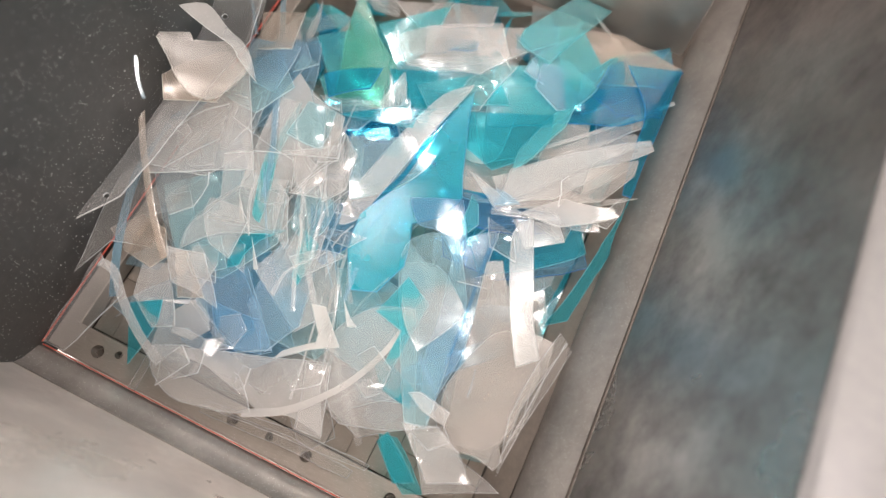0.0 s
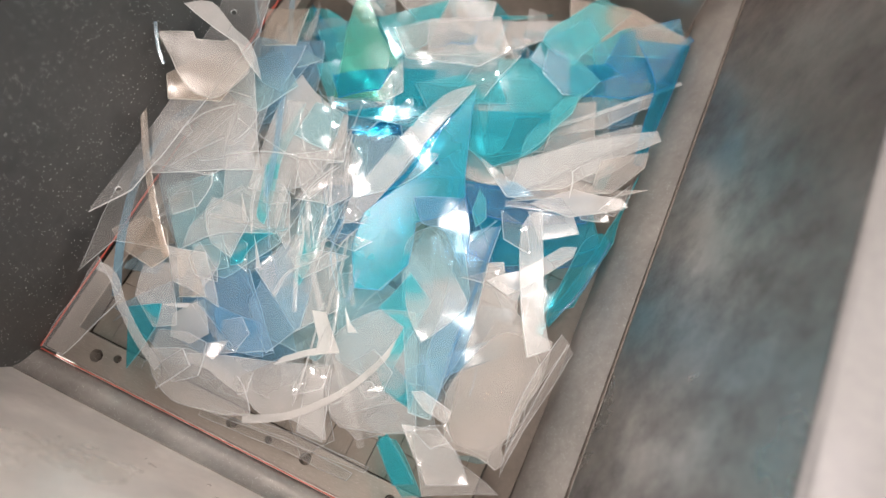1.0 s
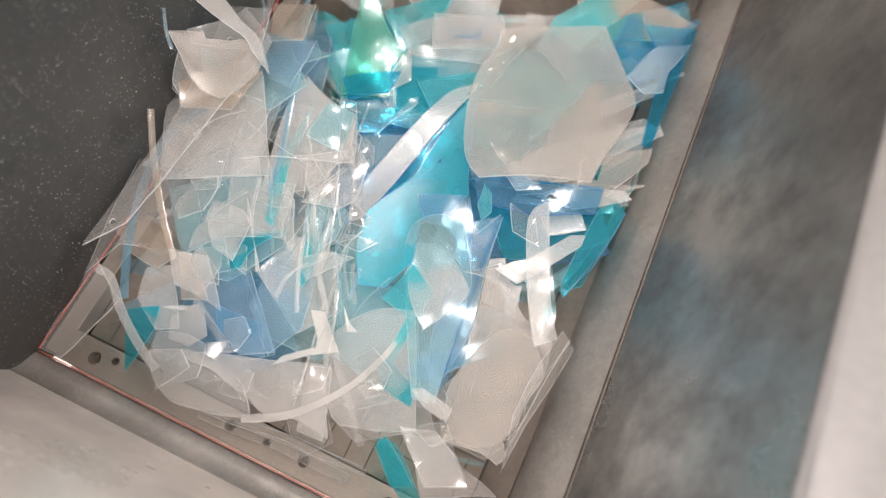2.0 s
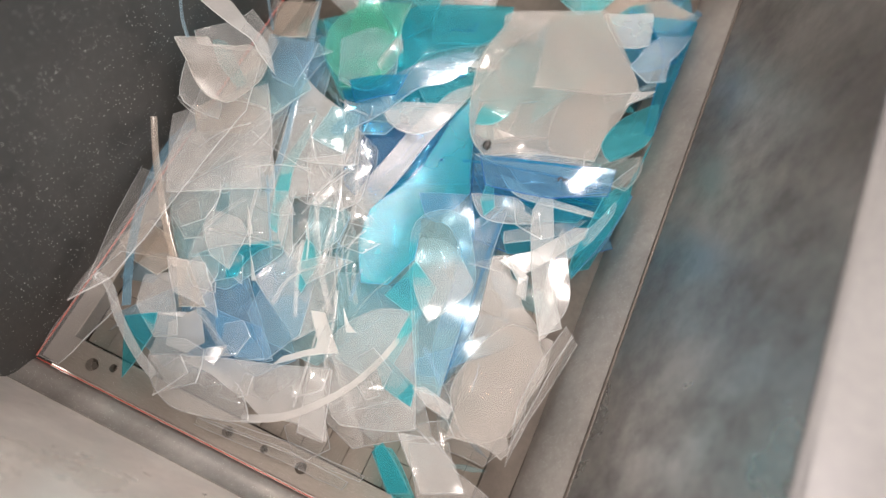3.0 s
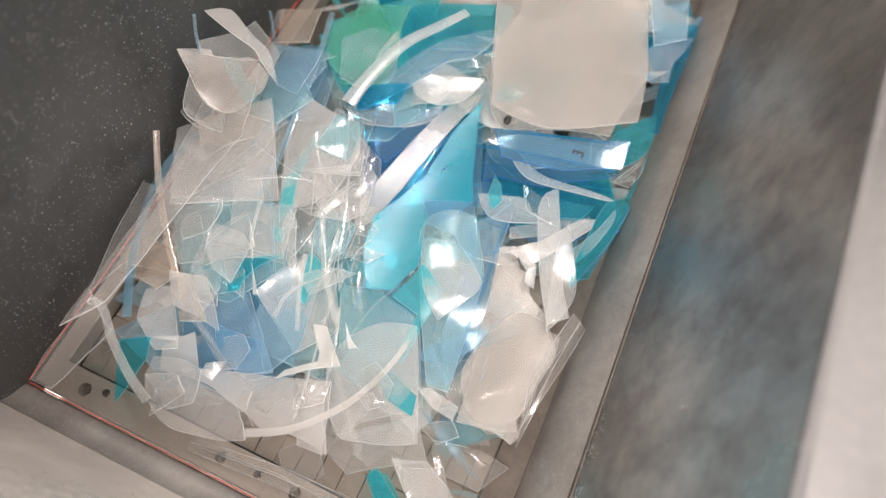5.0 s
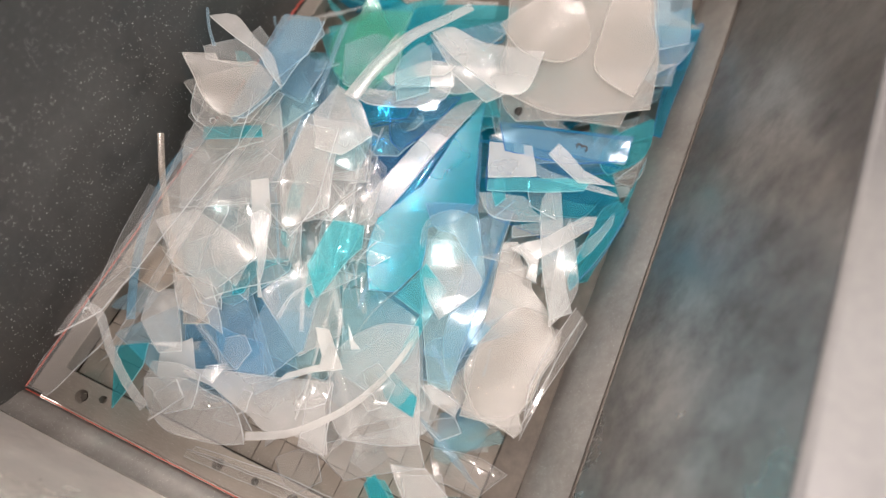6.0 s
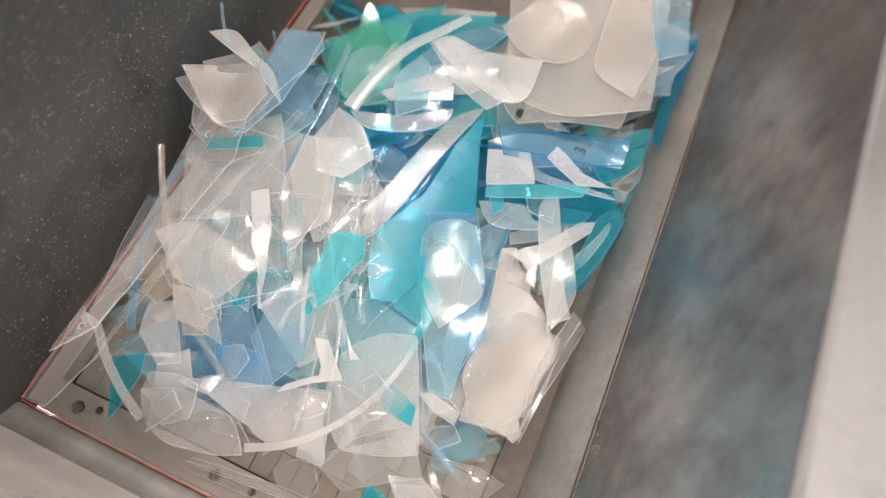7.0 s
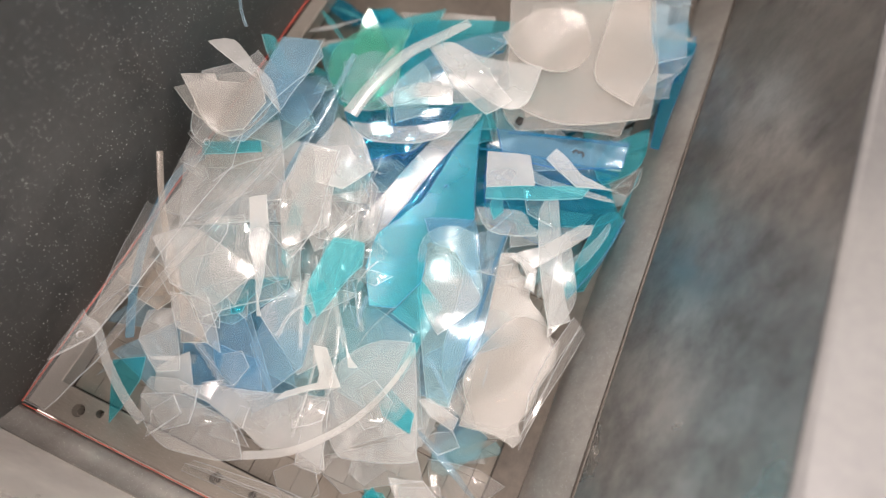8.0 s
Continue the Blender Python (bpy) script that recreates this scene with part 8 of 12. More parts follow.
    drift('p50', (0, -0.005, -0.015, 0.000, 0), (0.5, 0.000, 0.000, 0.000, 0), (1, 0.014, 0.016, 0.000, 0), (1.5, 0.022, 0.031, 0.000, 0), (3, 0.025, 0.068, -0.050, 0), (3.5, 0.021, 0.094, -0.051, 0), (4.5, 0.021, 0.139, -0.053, 0), (6, 0.023, 0.181, -0.056, 0), (6.5, 0.022, 0.192, -0.057, 0), (7, 0.022, 0.193, -0.058, 0), (7.5, 0.022, 0.191, -0.059, 0), (8, 0.023, 0.192, -0.060, 0))
    drift('p51', (0, 0.001, -0.013, 0.000, 0), (0.5, 0.000, 0.000, 0.000, 0), (1.5, 0.007, 0.029, 0.000, 0), (3, 0.000, 0.071, 0.000, 0), (4.5, -0.004, 0.116, 0.000, 0), (6, 0.001, 0.141, 0.000, 0), (6.5, 0.002, 0.147, 0.000, 0), (7, 0.004, 0.147, 0.000, 0), (7.5, 0.005, 0.144, 0.000, 0), (8, 0.006, 0.144, 0.000, 0))
    drift('p52', (0, 0.002, -0.034, 0.000, 0), (0.5, 0.000, 0.000, 0.000, 0), (1, 0.004, 0.039, 0.000, 0), (1.5, 0.007, 0.065, 0.000, 0), (3, 0.004, 0.125, 0.000, 0), (3.5, 0.006, 0.148, 0.000, 0), (4.5, 0.004, 0.178, 0.000, 0), (6, 0.013, 0.195, 0.000, 0), (7.5, 0.020, 0.198, 0.000, 0), (8, 0.020, 0.198, 0.000, 0))
    drift('p53', (0, 0.002, -0.003, 0.000, 0), (0.5, 0.000, 0.000, 0.000, 0), (1, -0.001, 0.007, 0.000, 0), (1.5, 0.003, 0.013, 0.000, 0), (4.5, -0.014, 0.055, 0.000, 0), (6.5, -0.013, 0.069, 0.000, 0), (8, -0.011, 0.068, 0.000, 0))
    drift('p55', (0, -0.003, 0.013, 0.000, 0), (0.5, 0.000, 0.000, 0.000, 0), (1, 0.005, 0.037, 0.000, 0), (1.5, 0.012, 0.030, 0.000, 0), (3, 0.056, -0.080, 0.000, 0), (3.5, 0.055, -0.079, 0.000, 0), (8, 0.060, -0.102, 0.000, 0))
    drift('p101', (0, -0.000, -0.007, 0.000, 0), (0.5, 0.000, 0.000, 0.000, 0), (1, 0.004, 0.009, 0.000, 0), (1.5, 0.006, 0.021, 0.000, 0), (3, 0.015, 0.048, 0.000, 0), (4.5, 0.006, 0.074, 0.000, 0), (6, 0.016, 0.088, 0.000, 0), (6.5, 0.020, 0.088, 0.000, 0), (7, 0.025, 0.082, 0.000, 0), (8, 0.030, 0.071, 0.000, 0))
    drift('p168', (0, -0.036, -0.072, -0.180, 0), (0.5, -0.036, -0.066, -0.180, 0), (1.5, -0.027, -0.048, -0.180, 0), (3, -0.018, -0.026, -0.180, 0), (4.5, -0.025, 0.000, -0.180, 0), (4.7, -0.023, 0.002, -0.180, 0), (5.8, -0.014, 0.012, -0.010, 0), (6, -0.013, 0.014, -0.009, 0), (7, -0.004, 0.009, -0.005, 0), (8, 0.000, 0.000, 0.000, 0))
    drift('p169', (0, -0.037, -0.065, -0.180, 0), (0.5, -0.037, -0.059, -0.180, 0), (1.5, -0.029, -0.043, -0.180, 0), (3, -0.014, -0.028, -0.180, 0), (4.5, -0.020, -0.007, -0.180, 0), (5, -0.017, -0.001, -0.180, 0), (6, -0.010, 0.010, -0.042, 0), (6.3, -0.008, 0.011, 0.000, 0), (6.5, -0.007, 0.012, 0.000, 0), (8, 0.000, 0.000, 0.000, 0))
    drift('p170', (0, 0.021, -0.141, -0.185, 0), (0.5, 0.017, -0.135, -0.185, 0), (1, 0.016, -0.119, -0.185, 0), (1.5, 0.025, -0.107, -0.185, 0), (3, 0.004, -0.061, -0.185, 0), (4.5, -0.013, -0.017, -0.074, 0), (5.5, -0.009, -0.004, 0.000, 0), (6.5, -0.005, 0.005, 0.000, 0), (8, 0.000, 0.000, 0.000, 0))
    drift('p171', (0, -0.029, -0.061, -0.180, 0), (1, -0.024, -0.049, -0.180, 0), (1.5, -0.019, -0.043, -0.180, 0), (3, -0.017, -0.022, -0.180, 0), (4.5, -0.023, 0.006, -0.180, 0), (4.7, -0.021, 0.007, -0.180, 0), (5.8, -0.013, 0.011, -0.010, 0), (6, -0.011, 0.012, -0.009, 0), (7, -0.003, 0.006, -0.005, 0), (8, 0.000, 0.000, 0.000, 0))
    drift('p172', (0, -0.006, -0.171, -0.180, 0), (0.5, -0.007, -0.160, -0.180, 0), (1, -0.004, -0.146, -0.180, 0), (1.5, 0.001, -0.135, -0.180, 0), (4, -0.014, -0.050, -0.180, 0), (4.5, -0.015, -0.033, -0.180, 0), (4.7, -0.014, -0.029, -0.180, 0), (5.8, -0.008, -0.006, -0.010, 0), (6.5, -0.006, 0.006, -0.007, 0), (7, -0.004, 0.006, -0.005, 0), (7.5, -0.002, 0.001, -0.002, 0), (8, 0.000, 0.000, 0.000, 0))
    drift('p173', (0, -0.093, -0.030, 0.000, 0), (0.5, -0.088, -0.025, 0.000, 0), (1, -0.077, -0.016, 0.000, 0), (1.5, -0.068, -0.012, 0.000, 0), (3, -0.049, 0.009, 0.000, 0), (3.5, -0.053, 0.018, 0.000, 0), (4.5, -0.057, 0.046, 0.000, 0), (6, -0.028, 0.037, 0.000, 0), (6.5, -0.014, 0.018, 0.000, 0), (7, -0.008, 0.015, 0.000, 0), (8, 0.000, 0.000, 0.000, 0))
    drift('p174', (0, -0.066, -0.046, -0.180, 0), (0.5, -0.067, -0.041, -0.180, 0), (1.5, -0.050, -0.029, -0.180, 0), (3, -0.023, -0.032, -0.180, 0), (4.5, -0.026, -0.015, -0.180, 0), (4.7, -0.023, -0.012, -0.180, 0), (5.8, -0.011, 0.001, -0.010, 0), (6.5, -0.004, 0.007, -0.007, 0), (8, 0.000, 0.000, 0.000, 0))
    drift('p175', (0, -0.042, -0.055, -0.180, 0), (0.5, -0.043, -0.049, -0.180, 0), (1.5, -0.032, -0.036, -0.180, 0), (3, -0.013, -0.029, -0.180, 0), (4.5, -0.019, -0.011, -0.180, 0), (4.7, -0.018, -0.008, -0.180, 0), (5.8, -0.010, 0.004, -0.010, 0), (6.5, -0.006, 0.010, -0.007, 0), (8, 0.000, 0.000, 0.000, 0))
    drift('p176', (0, -0.001, -0.116, -0.170, 0), (5, -0.044, 0.024, -0.170, 0), (5.8, -0.003, -0.010, 0.000, 0), (6.5, 0.000, 0.000, 0.000, 0), (7, 0.008, -0.003, 0.000, -8), (7.5, 0.015, -0.007, 0.000, -9), (8, 0.018, -0.007, 0.000, -10))
    drift('p177', (0, -0.023, -0.031, -0.180, 0), (0.5, -0.025, -0.027, -0.180, 0), (1, -0.021, -0.022, -0.180, 0), (1.5, -0.018, -0.020, -0.180, 0), (3, -0.015, -0.023, -0.180, 0), (3.5, -0.015, -0.021, -0.180, 0), (4.7, -0.014, -0.007, -0.180, 0), (5.8, -0.008, 0.005, -0.010, 0), (6.5, -0.004, 0.009, -0.007, 0), (8, 0.000, 0.000, 0.000, 0))
    drift('p178', (0, -0.022, -0.028, -0.180, 0), (0.5, -0.024, -0.024, -0.180, 0), (1, -0.020, -0.018, -0.180, 0), (1.5, -0.017, -0.017, -0.180, 0), (3, -0.016, -0.022, -0.180, 0), (3.5, -0.016, -0.021, -0.180, 0), (4.7, -0.014, -0.006, -0.180, 0), (5.8, -0.008, 0.005, -0.010, 0), (6.5, -0.004, 0.009, -0.007, 0), (8, 0.000, 0.000, 0.000, 0))
    drift('p179', (0, -0.060, -0.047, -0.180, 0), (0.5, -0.058, -0.043, -0.180, 0), (1.5, -0.044, -0.035, -0.180, 0), (3, -0.028, -0.026, -0.180, 0), (4, -0.029, -0.013, -0.180, 0), (4.7, -0.026, -0.002, -0.180, 0), (5.8, -0.015, 0.008, -0.010, 0), (6.5, -0.007, 0.010, -0.007, 0), (8, 0.000, 0.000, 0.000, 0))
    drift('p180', (0, -0.030, -0.033, -0.180, 0), (0.5, -0.032, -0.029, -0.180, 0), (1, -0.028, -0.024, -0.180, 0), (1.5, -0.023, -0.022, -0.180, 0), (3, -0.018, -0.024, -0.180, 0), (3.5, -0.018, -0.022, -0.180, 0), (4.5, -0.018, -0.009, -0.180, 0), (4.7, -0.016, -0.007, -0.180, 0), (5.8, -0.009, 0.005, -0.010, 0), (6.5, -0.004, 0.009, -0.007, 0), (8, 0.000, 0.000, 0.000, 0))
    drift('p181', (0, -0.044, -0.051, -0.180, 0), (0.5, -0.043, -0.049, -0.180, 0), (1, -0.036, -0.047, -0.180, 0), (3, -0.024, -0.030, -0.180, 0), (4, -0.022, -0.018, -0.180, 0), (4.7, -0.020, -0.007, -0.180, 0), (5.8, -0.013, 0.005, -0.010, 0), (6.5, -0.006, 0.010, -0.007, 0), (8, 0.000, 0.000, 0.000, 0))
    drift('p182', (0, -0.031, -0.204, -0.120, 0), (0.5, -0.025, -0.189, -0.115, 0), (1, -0.010, -0.173, -0.110, 0), (1.5, -0.001, -0.159, -0.105, 0), (2, 0.001, -0.147, -0.100, 0), (3, 0.004, -0.125, -0.040, 0), (3.5, -0.001, -0.098, -0.010, 0), (4.5, -0.000, -0.053, -0.008, 0), (6, 0.001, -0.011, -0.004, 0), (6.5, -0.000, -0.001, -0.003, 0), (7, -0.000, 0.001, -0.002, 0), (8, 0.000, 0.000, 0.000, 0))
    drift('p184', (0, -0.019, -0.124, -0.180, 0), (0.5, -0.017, -0.115, -0.180, 0), (1, -0.009, -0.106, -0.180, 0), (1.5, -0.005, -0.096, -0.180, 0), (3, -0.003, -0.070, -0.180, 0), (4.5, -0.005, -0.027, -0.180, 0), (4.7, -0.005, -0.024, -0.180, 0), (5.8, -0.003, -0.007, -0.010, 0), (6.5, -0.002, 0.002, -0.007, 0), (8, 0.000, 0.000, 0.000, 0))
    drift('p185', (0, -0.030, -0.203, -0.180, 0), (0.5, -0.024, -0.188, -0.180, 0), (1, -0.010, -0.172, -0.180, 0), (1.5, -0.001, -0.158, -0.180, 0), (3, 0.004, -0.124, -0.180, 0), (3.5, -0.001, -0.097, -0.180, 0), (4.5, -0.000, -0.053, -0.180, 0), (4.7, -0.000, -0.047, -0.180, 0), (5.8, 0.001, -0.017, -0.010, 0), (6.5, -0.000, -0.001, -0.007, 0), (7, -0.000, 0.001, -0.005, 0), (8, 0.000, 0.000, 0.000, 0))
    drift('p186', (0, -0.021, -0.157, -0.180, 0), (0.5, -0.018, -0.145, -0.180, 0), (1, -0.009, -0.134, -0.180, 0), (1.5, -0.004, -0.122, -0.180, 0), (3, -0.001, -0.088, -0.180, 0), (3.5, -0.004, -0.067, -0.180, 0), (4.5, -0.003, -0.035, -0.180, 0), (4.7, -0.003, -0.031, -0.180, 0), (5.8, -0.002, -0.010, -0.010, 0), (6.5, -0.001, 0.001, -0.007, 0), (8, 0.000, 0.000, 0.000, 0))
    drift('p187', (0, -0.012, -0.354, -0.185, 0), (0.5, -0.013, -0.329, -0.184, 0), (1.5, -0.005, -0.285, -0.183, 0), (3, -0.022, -0.189, -0.181, 0), (3.5, -0.022, -0.155, -0.180, 0), (4, -0.025, -0.119, -0.120, 0), (4.5, -0.024, -0.086, -0.060, 0), (5, -0.019, -0.062, 0.000, 0), (6, -0.009, -0.013, 0.000, 0), (6.5, -0.011, 0.009, 0.000, 0), (7, -0.007, 0.011, 0.000, 0), (7.5, -0.003, 0.001, 0.000, 0), (8, 0.000, 0.000, 0.000, 0))
    drift('p188', (0, -0.021, -0.258, -0.185, 0), (0.5, -0.024, -0.217, -0.184, 0), (1, -0.020, -0.171, -0.184, 0), (1.5, -0.017, -0.140, -0.183, 0), (3, -0.020, -0.073, -0.181, 0), (3.5, -0.017, -0.048, -0.180, 0), (4, -0.016, -0.033, -0.120, 0), (4.5, -0.018, -0.018, -0.060, 0), (5, -0.015, -0.013, 0.000, 0), (6, -0.008, -0.003, 0.000, 0), (7.5, -0.000, 0.000, 0.000, 0), (8, 0.000, 0.000, 0.000, 0))
    drift('p195', (0, -0.007, -0.033, 0.000, 0), (0.5, -0.007, -0.031, 0.000, 0), (1, -0.003, -0.029, 0.000, 0), (4.5, 0.001, 0.013, 0.000, 0), (6.5, 0.008, 0.034, 0.000, 0), (8, 0.011, 0.024, 0.000, 0))
    drift('p196', (0, -0.010, -0.021, 0.000, 0), (0.5, -0.010, -0.019, 0.000, 0), (1.5, -0.003, -0.013, 0.000, 0), (3, -0.000, -0.005, 0.000, 0), (4.5, 0.001, 0.012, 0.000, 0), (6, 0.008, 0.029, 0.000, 0), (6.5, 0.011, 0.031, 0.000, 0), (8, 0.015, 0.022, 0.000, 0))
    drift('p197', (0, -0.028, -0.027, 0.000, 0), (0.5, -0.025, -0.026, 0.000, 0), (1, -0.016, -0.025, 0.000, 0), (3, 0.000, -0.008, 0.000, 0), (3.5, 0.000, 0.000, 0.000, 0), (4, 0.002, 0.004, 0.000, 0), (4.5, 0.004, 0.013, 0.000, 0), (6, 0.016, 0.030, 0.000, 0), (6.5, 0.024, 0.034, 0.000, 0), (7, 0.029, 0.030, 0.000, 0), (8, 0.031, 0.023, 0.000, 0))
    drift('p198', (0, -0.014, -0.021, 0.000, 0), (0.5, -0.014, -0.018, 0.000, 0), (1.5, -0.005, -0.012, 0.000, 0), (3, -0.000, -0.005, 0.000, 0), (4.5, 0.001, 0.013, 0.000, 0), (6, 0.010, 0.029, 0.000, 0), (6.5, 0.015, 0.032, 0.000, 0), (8, 0.020, 0.022, 0.000, 0))
    drift('p199', (0, -0.028, -0.031, 0.000, 0), (0.5, -0.025, -0.028, 0.000, 0), (1, -0.017, -0.025, 0.000, 0), (3, 0.001, -0.008, 0.000, 0), (4.5, 0.002, 0.015, 0.000, 0), (6, 0.015, 0.030, 0.000, 0), (6.5, 0.022, 0.032, 0.000, 0), (7.5, 0.029, 0.024, 0.000, 0), (8, 0.030, 0.021, 0.000, 0))
    drift('p200', (0, -0.027, -0.021, 0.000, 0), (0.5, -0.026, -0.017, 0.000, 0), (1.5, -0.014, -0.008, 0.000, 0), (3, 0.001, -0.005, 0.000, 0), (4, 0.000, 0.006, 0.000, 0), (4.5, 0.001, 0.014, 0.000, 0), (6, 0.014, 0.030, 0.000, 0), (6.5, 0.018, 0.033, 0.000, 0), (7, 0.022, 0.030, 0.000, 0), (8, 0.024, 0.024, 0.000, 0))
    drift('p201', (0, -0.007, -0.033, 0.000, 0), (0.5, -0.007, -0.031, 0.000, 0), (1, -0.003, -0.029, 0.000, 0), (4.5, 0.001, 0.013, 0.000, 0), (6.5, 0.008, 0.034, 0.000, 0), (8, 0.011, 0.024, 0.000, 0))
    drift('p202', (0, -0.017, -0.030, 0.000, 0), (0.5, -0.016, -0.028, 0.000, 0), (1.5, -0.007, -0.021, 0.000, 0), (3, -0.000, -0.008, 0.000, 0), (4.5, 0.002, 0.014, 0.000, 0), (6, 0.010, 0.031, 0.000, 0), (6.5, 0.015, 0.034, 0.000, 0), (8, 0.021, 0.024, 0.000, 0))
    drift('p203', (0, -0.030, -0.027, 0.000, 0), (0.5, -0.026, -0.026, 0.000, 0), (1, -0.017, -0.026, 0.000, 0), (3, 0.000, -0.008, 0.000, 0), (3.5, 0.000, 0.000, 0.000, 0), (4, 0.003, 0.004, 0.000, 0), (4.5, 0.004, 0.013, 0.000, 0), (6, 0.017, 0.030, 0.000, 0), (6.5, 0.025, 0.034, 0.000, 0), (7, 0.031, 0.030, 0.000, 0), (8, 0.033, 0.023, 0.000, 0))
    drift('p204', (0, -0.030, -0.027, 0.000, 0), (0.5, -0.026, -0.026, 0.000, 0), (1, -0.017, -0.026, 0.000, 0), (3, 0.000, -0.008, 0.000, 0), (3.5, 0.000, 0.000, 0.000, 0), (4, 0.003, 0.004, 0.000, 0), (4.5, 0.004, 0.013, 0.000, 0), (6, 0.017, 0.030, 0.000, 0), (6.5, 0.025, 0.034, 0.000, 0), (7, 0.031, 0.030, 0.000, 0), (8, 0.033, 0.023, 0.000, 0))
    drift('p205', (0, -0.021, -0.033, 0.000, 0), (0.5, -0.019, -0.031, 0.000, 0), (1, -0.012, -0.029, 0.000, 0), (3, -0.000, -0.009, 0.000, 0), (3.5, 0.000, 0.000, 0.000, 0), (4, 0.002, 0.005, 0.000, 0), (4.5, 0.003, 0.014, 0.000, 0), (6, 0.012, 0.032, 0.000, 0), (6.5, 0.018, 0.036, 0.000, 0), (7, 0.022, 0.032, 0.000, 0), (8, 0.024, 0.025, 0.000, 0))
    drift('p206', (0, -0.012, -0.013, 0.000, 0), (0.5, -0.013, -0.009, 0.000, 0), (1.5, -0.005, -0.002, 0.000, 0), (3, 0.000, -0.003, 0.000, 0), (3.5, 0.000, 0.000, 0.000, 0), (4.5, 0.001, 0.013, 0.000, 0), (6, 0.010, 0.029, 0.000, 0), (6.5, 0.014, 0.031, 0.000, 0), (8, 0.018, 0.022, 0.000, 0))
    drift('p207', (0, -0.030, -0.027, 0.000, 0), (0.5, -0.026, -0.026, 0.000, 0), (1, -0.017, -0.026, 0.000, 0), (3, 0.000, -0.009, 0.000, 0), (3.5, 0.000, 0.000, 0.000, 0), (4, 0.003, 0.004, 0.000, 0), (4.5, 0.004, 0.013, 0.000, 0), (6, 0.017, 0.030, 0.000, 0), (6.5, 0.025, 0.034, 0.000, 0), (7, 0.030, 0.030, 0.000, 0), (8, 0.033, 0.023, 0.000, 0))
    drift('p208', (0, -0.020, -0.027, 0.000, 0), (0.5, -0.019, -0.025, 0.000, 0), (1.5, -0.008, -0.019, 0.000, 0), (3, 0.000, -0.007, 0.000, 0), (4.5, 0.002, 0.013, 0.000, 0), (6, 0.012, 0.030, 0.000, 0), (6.5, 0.018, 0.034, 0.000, 0), (7, 0.022, 0.030, 0.000, 0), (8, 0.024, 0.023, 0.000, 0))
    drift('p209', (0, -0.020, -0.031, 0.000, 0), (0.5, -0.018, -0.028, 0.000, 0), (1, -0.011, -0.026, 0.000, 0), (3, -0.000, -0.008, 0.000, 0), (4, 0.002, 0.005, 0.000, 0), (4.5, 0.002, 0.014, 0.000, 0), (6.5, 0.017, 0.035, 0.000, 0), (7, 0.021, 0.031, 0.000, 0), (8, 0.023, 0.024, 0.000, 0))
    drift('p210', (0, -0.007, -0.017, 0.000, 0), (0.5, -0.008, -0.015, 0.000, 0), (1.5, -0.002, -0.009, 0.000, 0), (3, -0.001, -0.004, 0.000, 0), (6, 0.006, 0.027, 0.000, 0), (6.5, 0.009, 0.030, 0.000, 0), (8, 0.012, 0.021, 0.000, 0))
    drift('p211', (0, -0.028, -0.027, 0.000, 0), (0.5, -0.025, -0.026, 0.000, 0), (1, -0.016, -0.025, 0.000, 0), (3, 0.000, -0.008, 0.000, 0), (3.5, 0.000, 0.000, 0.000, 0), (4, 0.002, 0.004, 0.000, 0), (4.5, 0.004, 0.013, 0.000, 0), (6, 0.016, 0.030, 0.000, 0), (6.5, 0.024, 0.034, 0.000, 0), (7, 0.029, 0.030, 0.000, 0), (8, 0.031, 0.023, 0.000, 0))
    drift('p212', (0, -0.015, -0.032, 0.000, 0), (0.5, -0.014, -0.029, 0.000, 0), (1, -0.008, -0.027, 0.000, 0), (3, -0.000, -0.008, 0.000, 0), (4.5, 0.002, 0.014, 0.000, 0), (6, 0.009, 0.031, 0.000, 0), (6.5, 0.014, 0.035, 0.000, 0), (7, 0.017, 0.031, 0.000, 0), (8, 0.019, 0.025, 0.000, 0))
    drift('p213', (0, -0.008, -0.009, 0.000, 0), (0.5, -0.010, -0.004, 0.000, 0), (1, -0.006, 0.001, 0.000, 0), (1.5, -0.003, 0.002, 0.000, 0), (3, -0.000, -0.002, 0.000, 0), (3.5, 0.000, 0.000, 0.000, 0), (4.5, 0.000, 0.012, 0.000, 0), (6, 0.010, 0.029, 0.000, 0), (6.5, 0.013, 0.031, 0.000, 0), (8, 0.017, 0.021, 0.000, 0))
    drift('p214', (0, -0.030, -0.027, 0.000, 0), (0.5, -0.026, -0.026, 0.000, 0), (1, -0.017, -0.025, 0.000, 0), (3, 0.000, -0.008, 0.000, 0), (3.5, 0.000, 0.000, 0.000, 0), (4, 0.003, 0.004, 0.000, 0), (4.5, 0.004, 0.013, 0.000, 0), (6, 0.017, 0.030, 0.000, 0), (6.5, 0.024, 0.034, 0.000, 0), (7, 0.030, 0.030, 0.000, 0), (8, 0.033, 0.023, 0.000, 0))
    drift('p215', (0, -0.018, -0.023, 0.000, 0), (0.5, -0.017, -0.020, 0.000, 0), (1.5, -0.007, -0.014, 0.000, 0), (3, 0.000, -0.006, 0.000, 0), (4, 0.001, 0.005, 0.000, 0), (4.5, 0.002, 0.013, 0.000, 0), (6, 0.012, 0.030, 0.000, 0), (6.5, 0.017, 0.033, 0.000, 0), (7, 0.021, 0.029, 0.000, 0), (8, 0.023, 0.023, 0.000, 0))
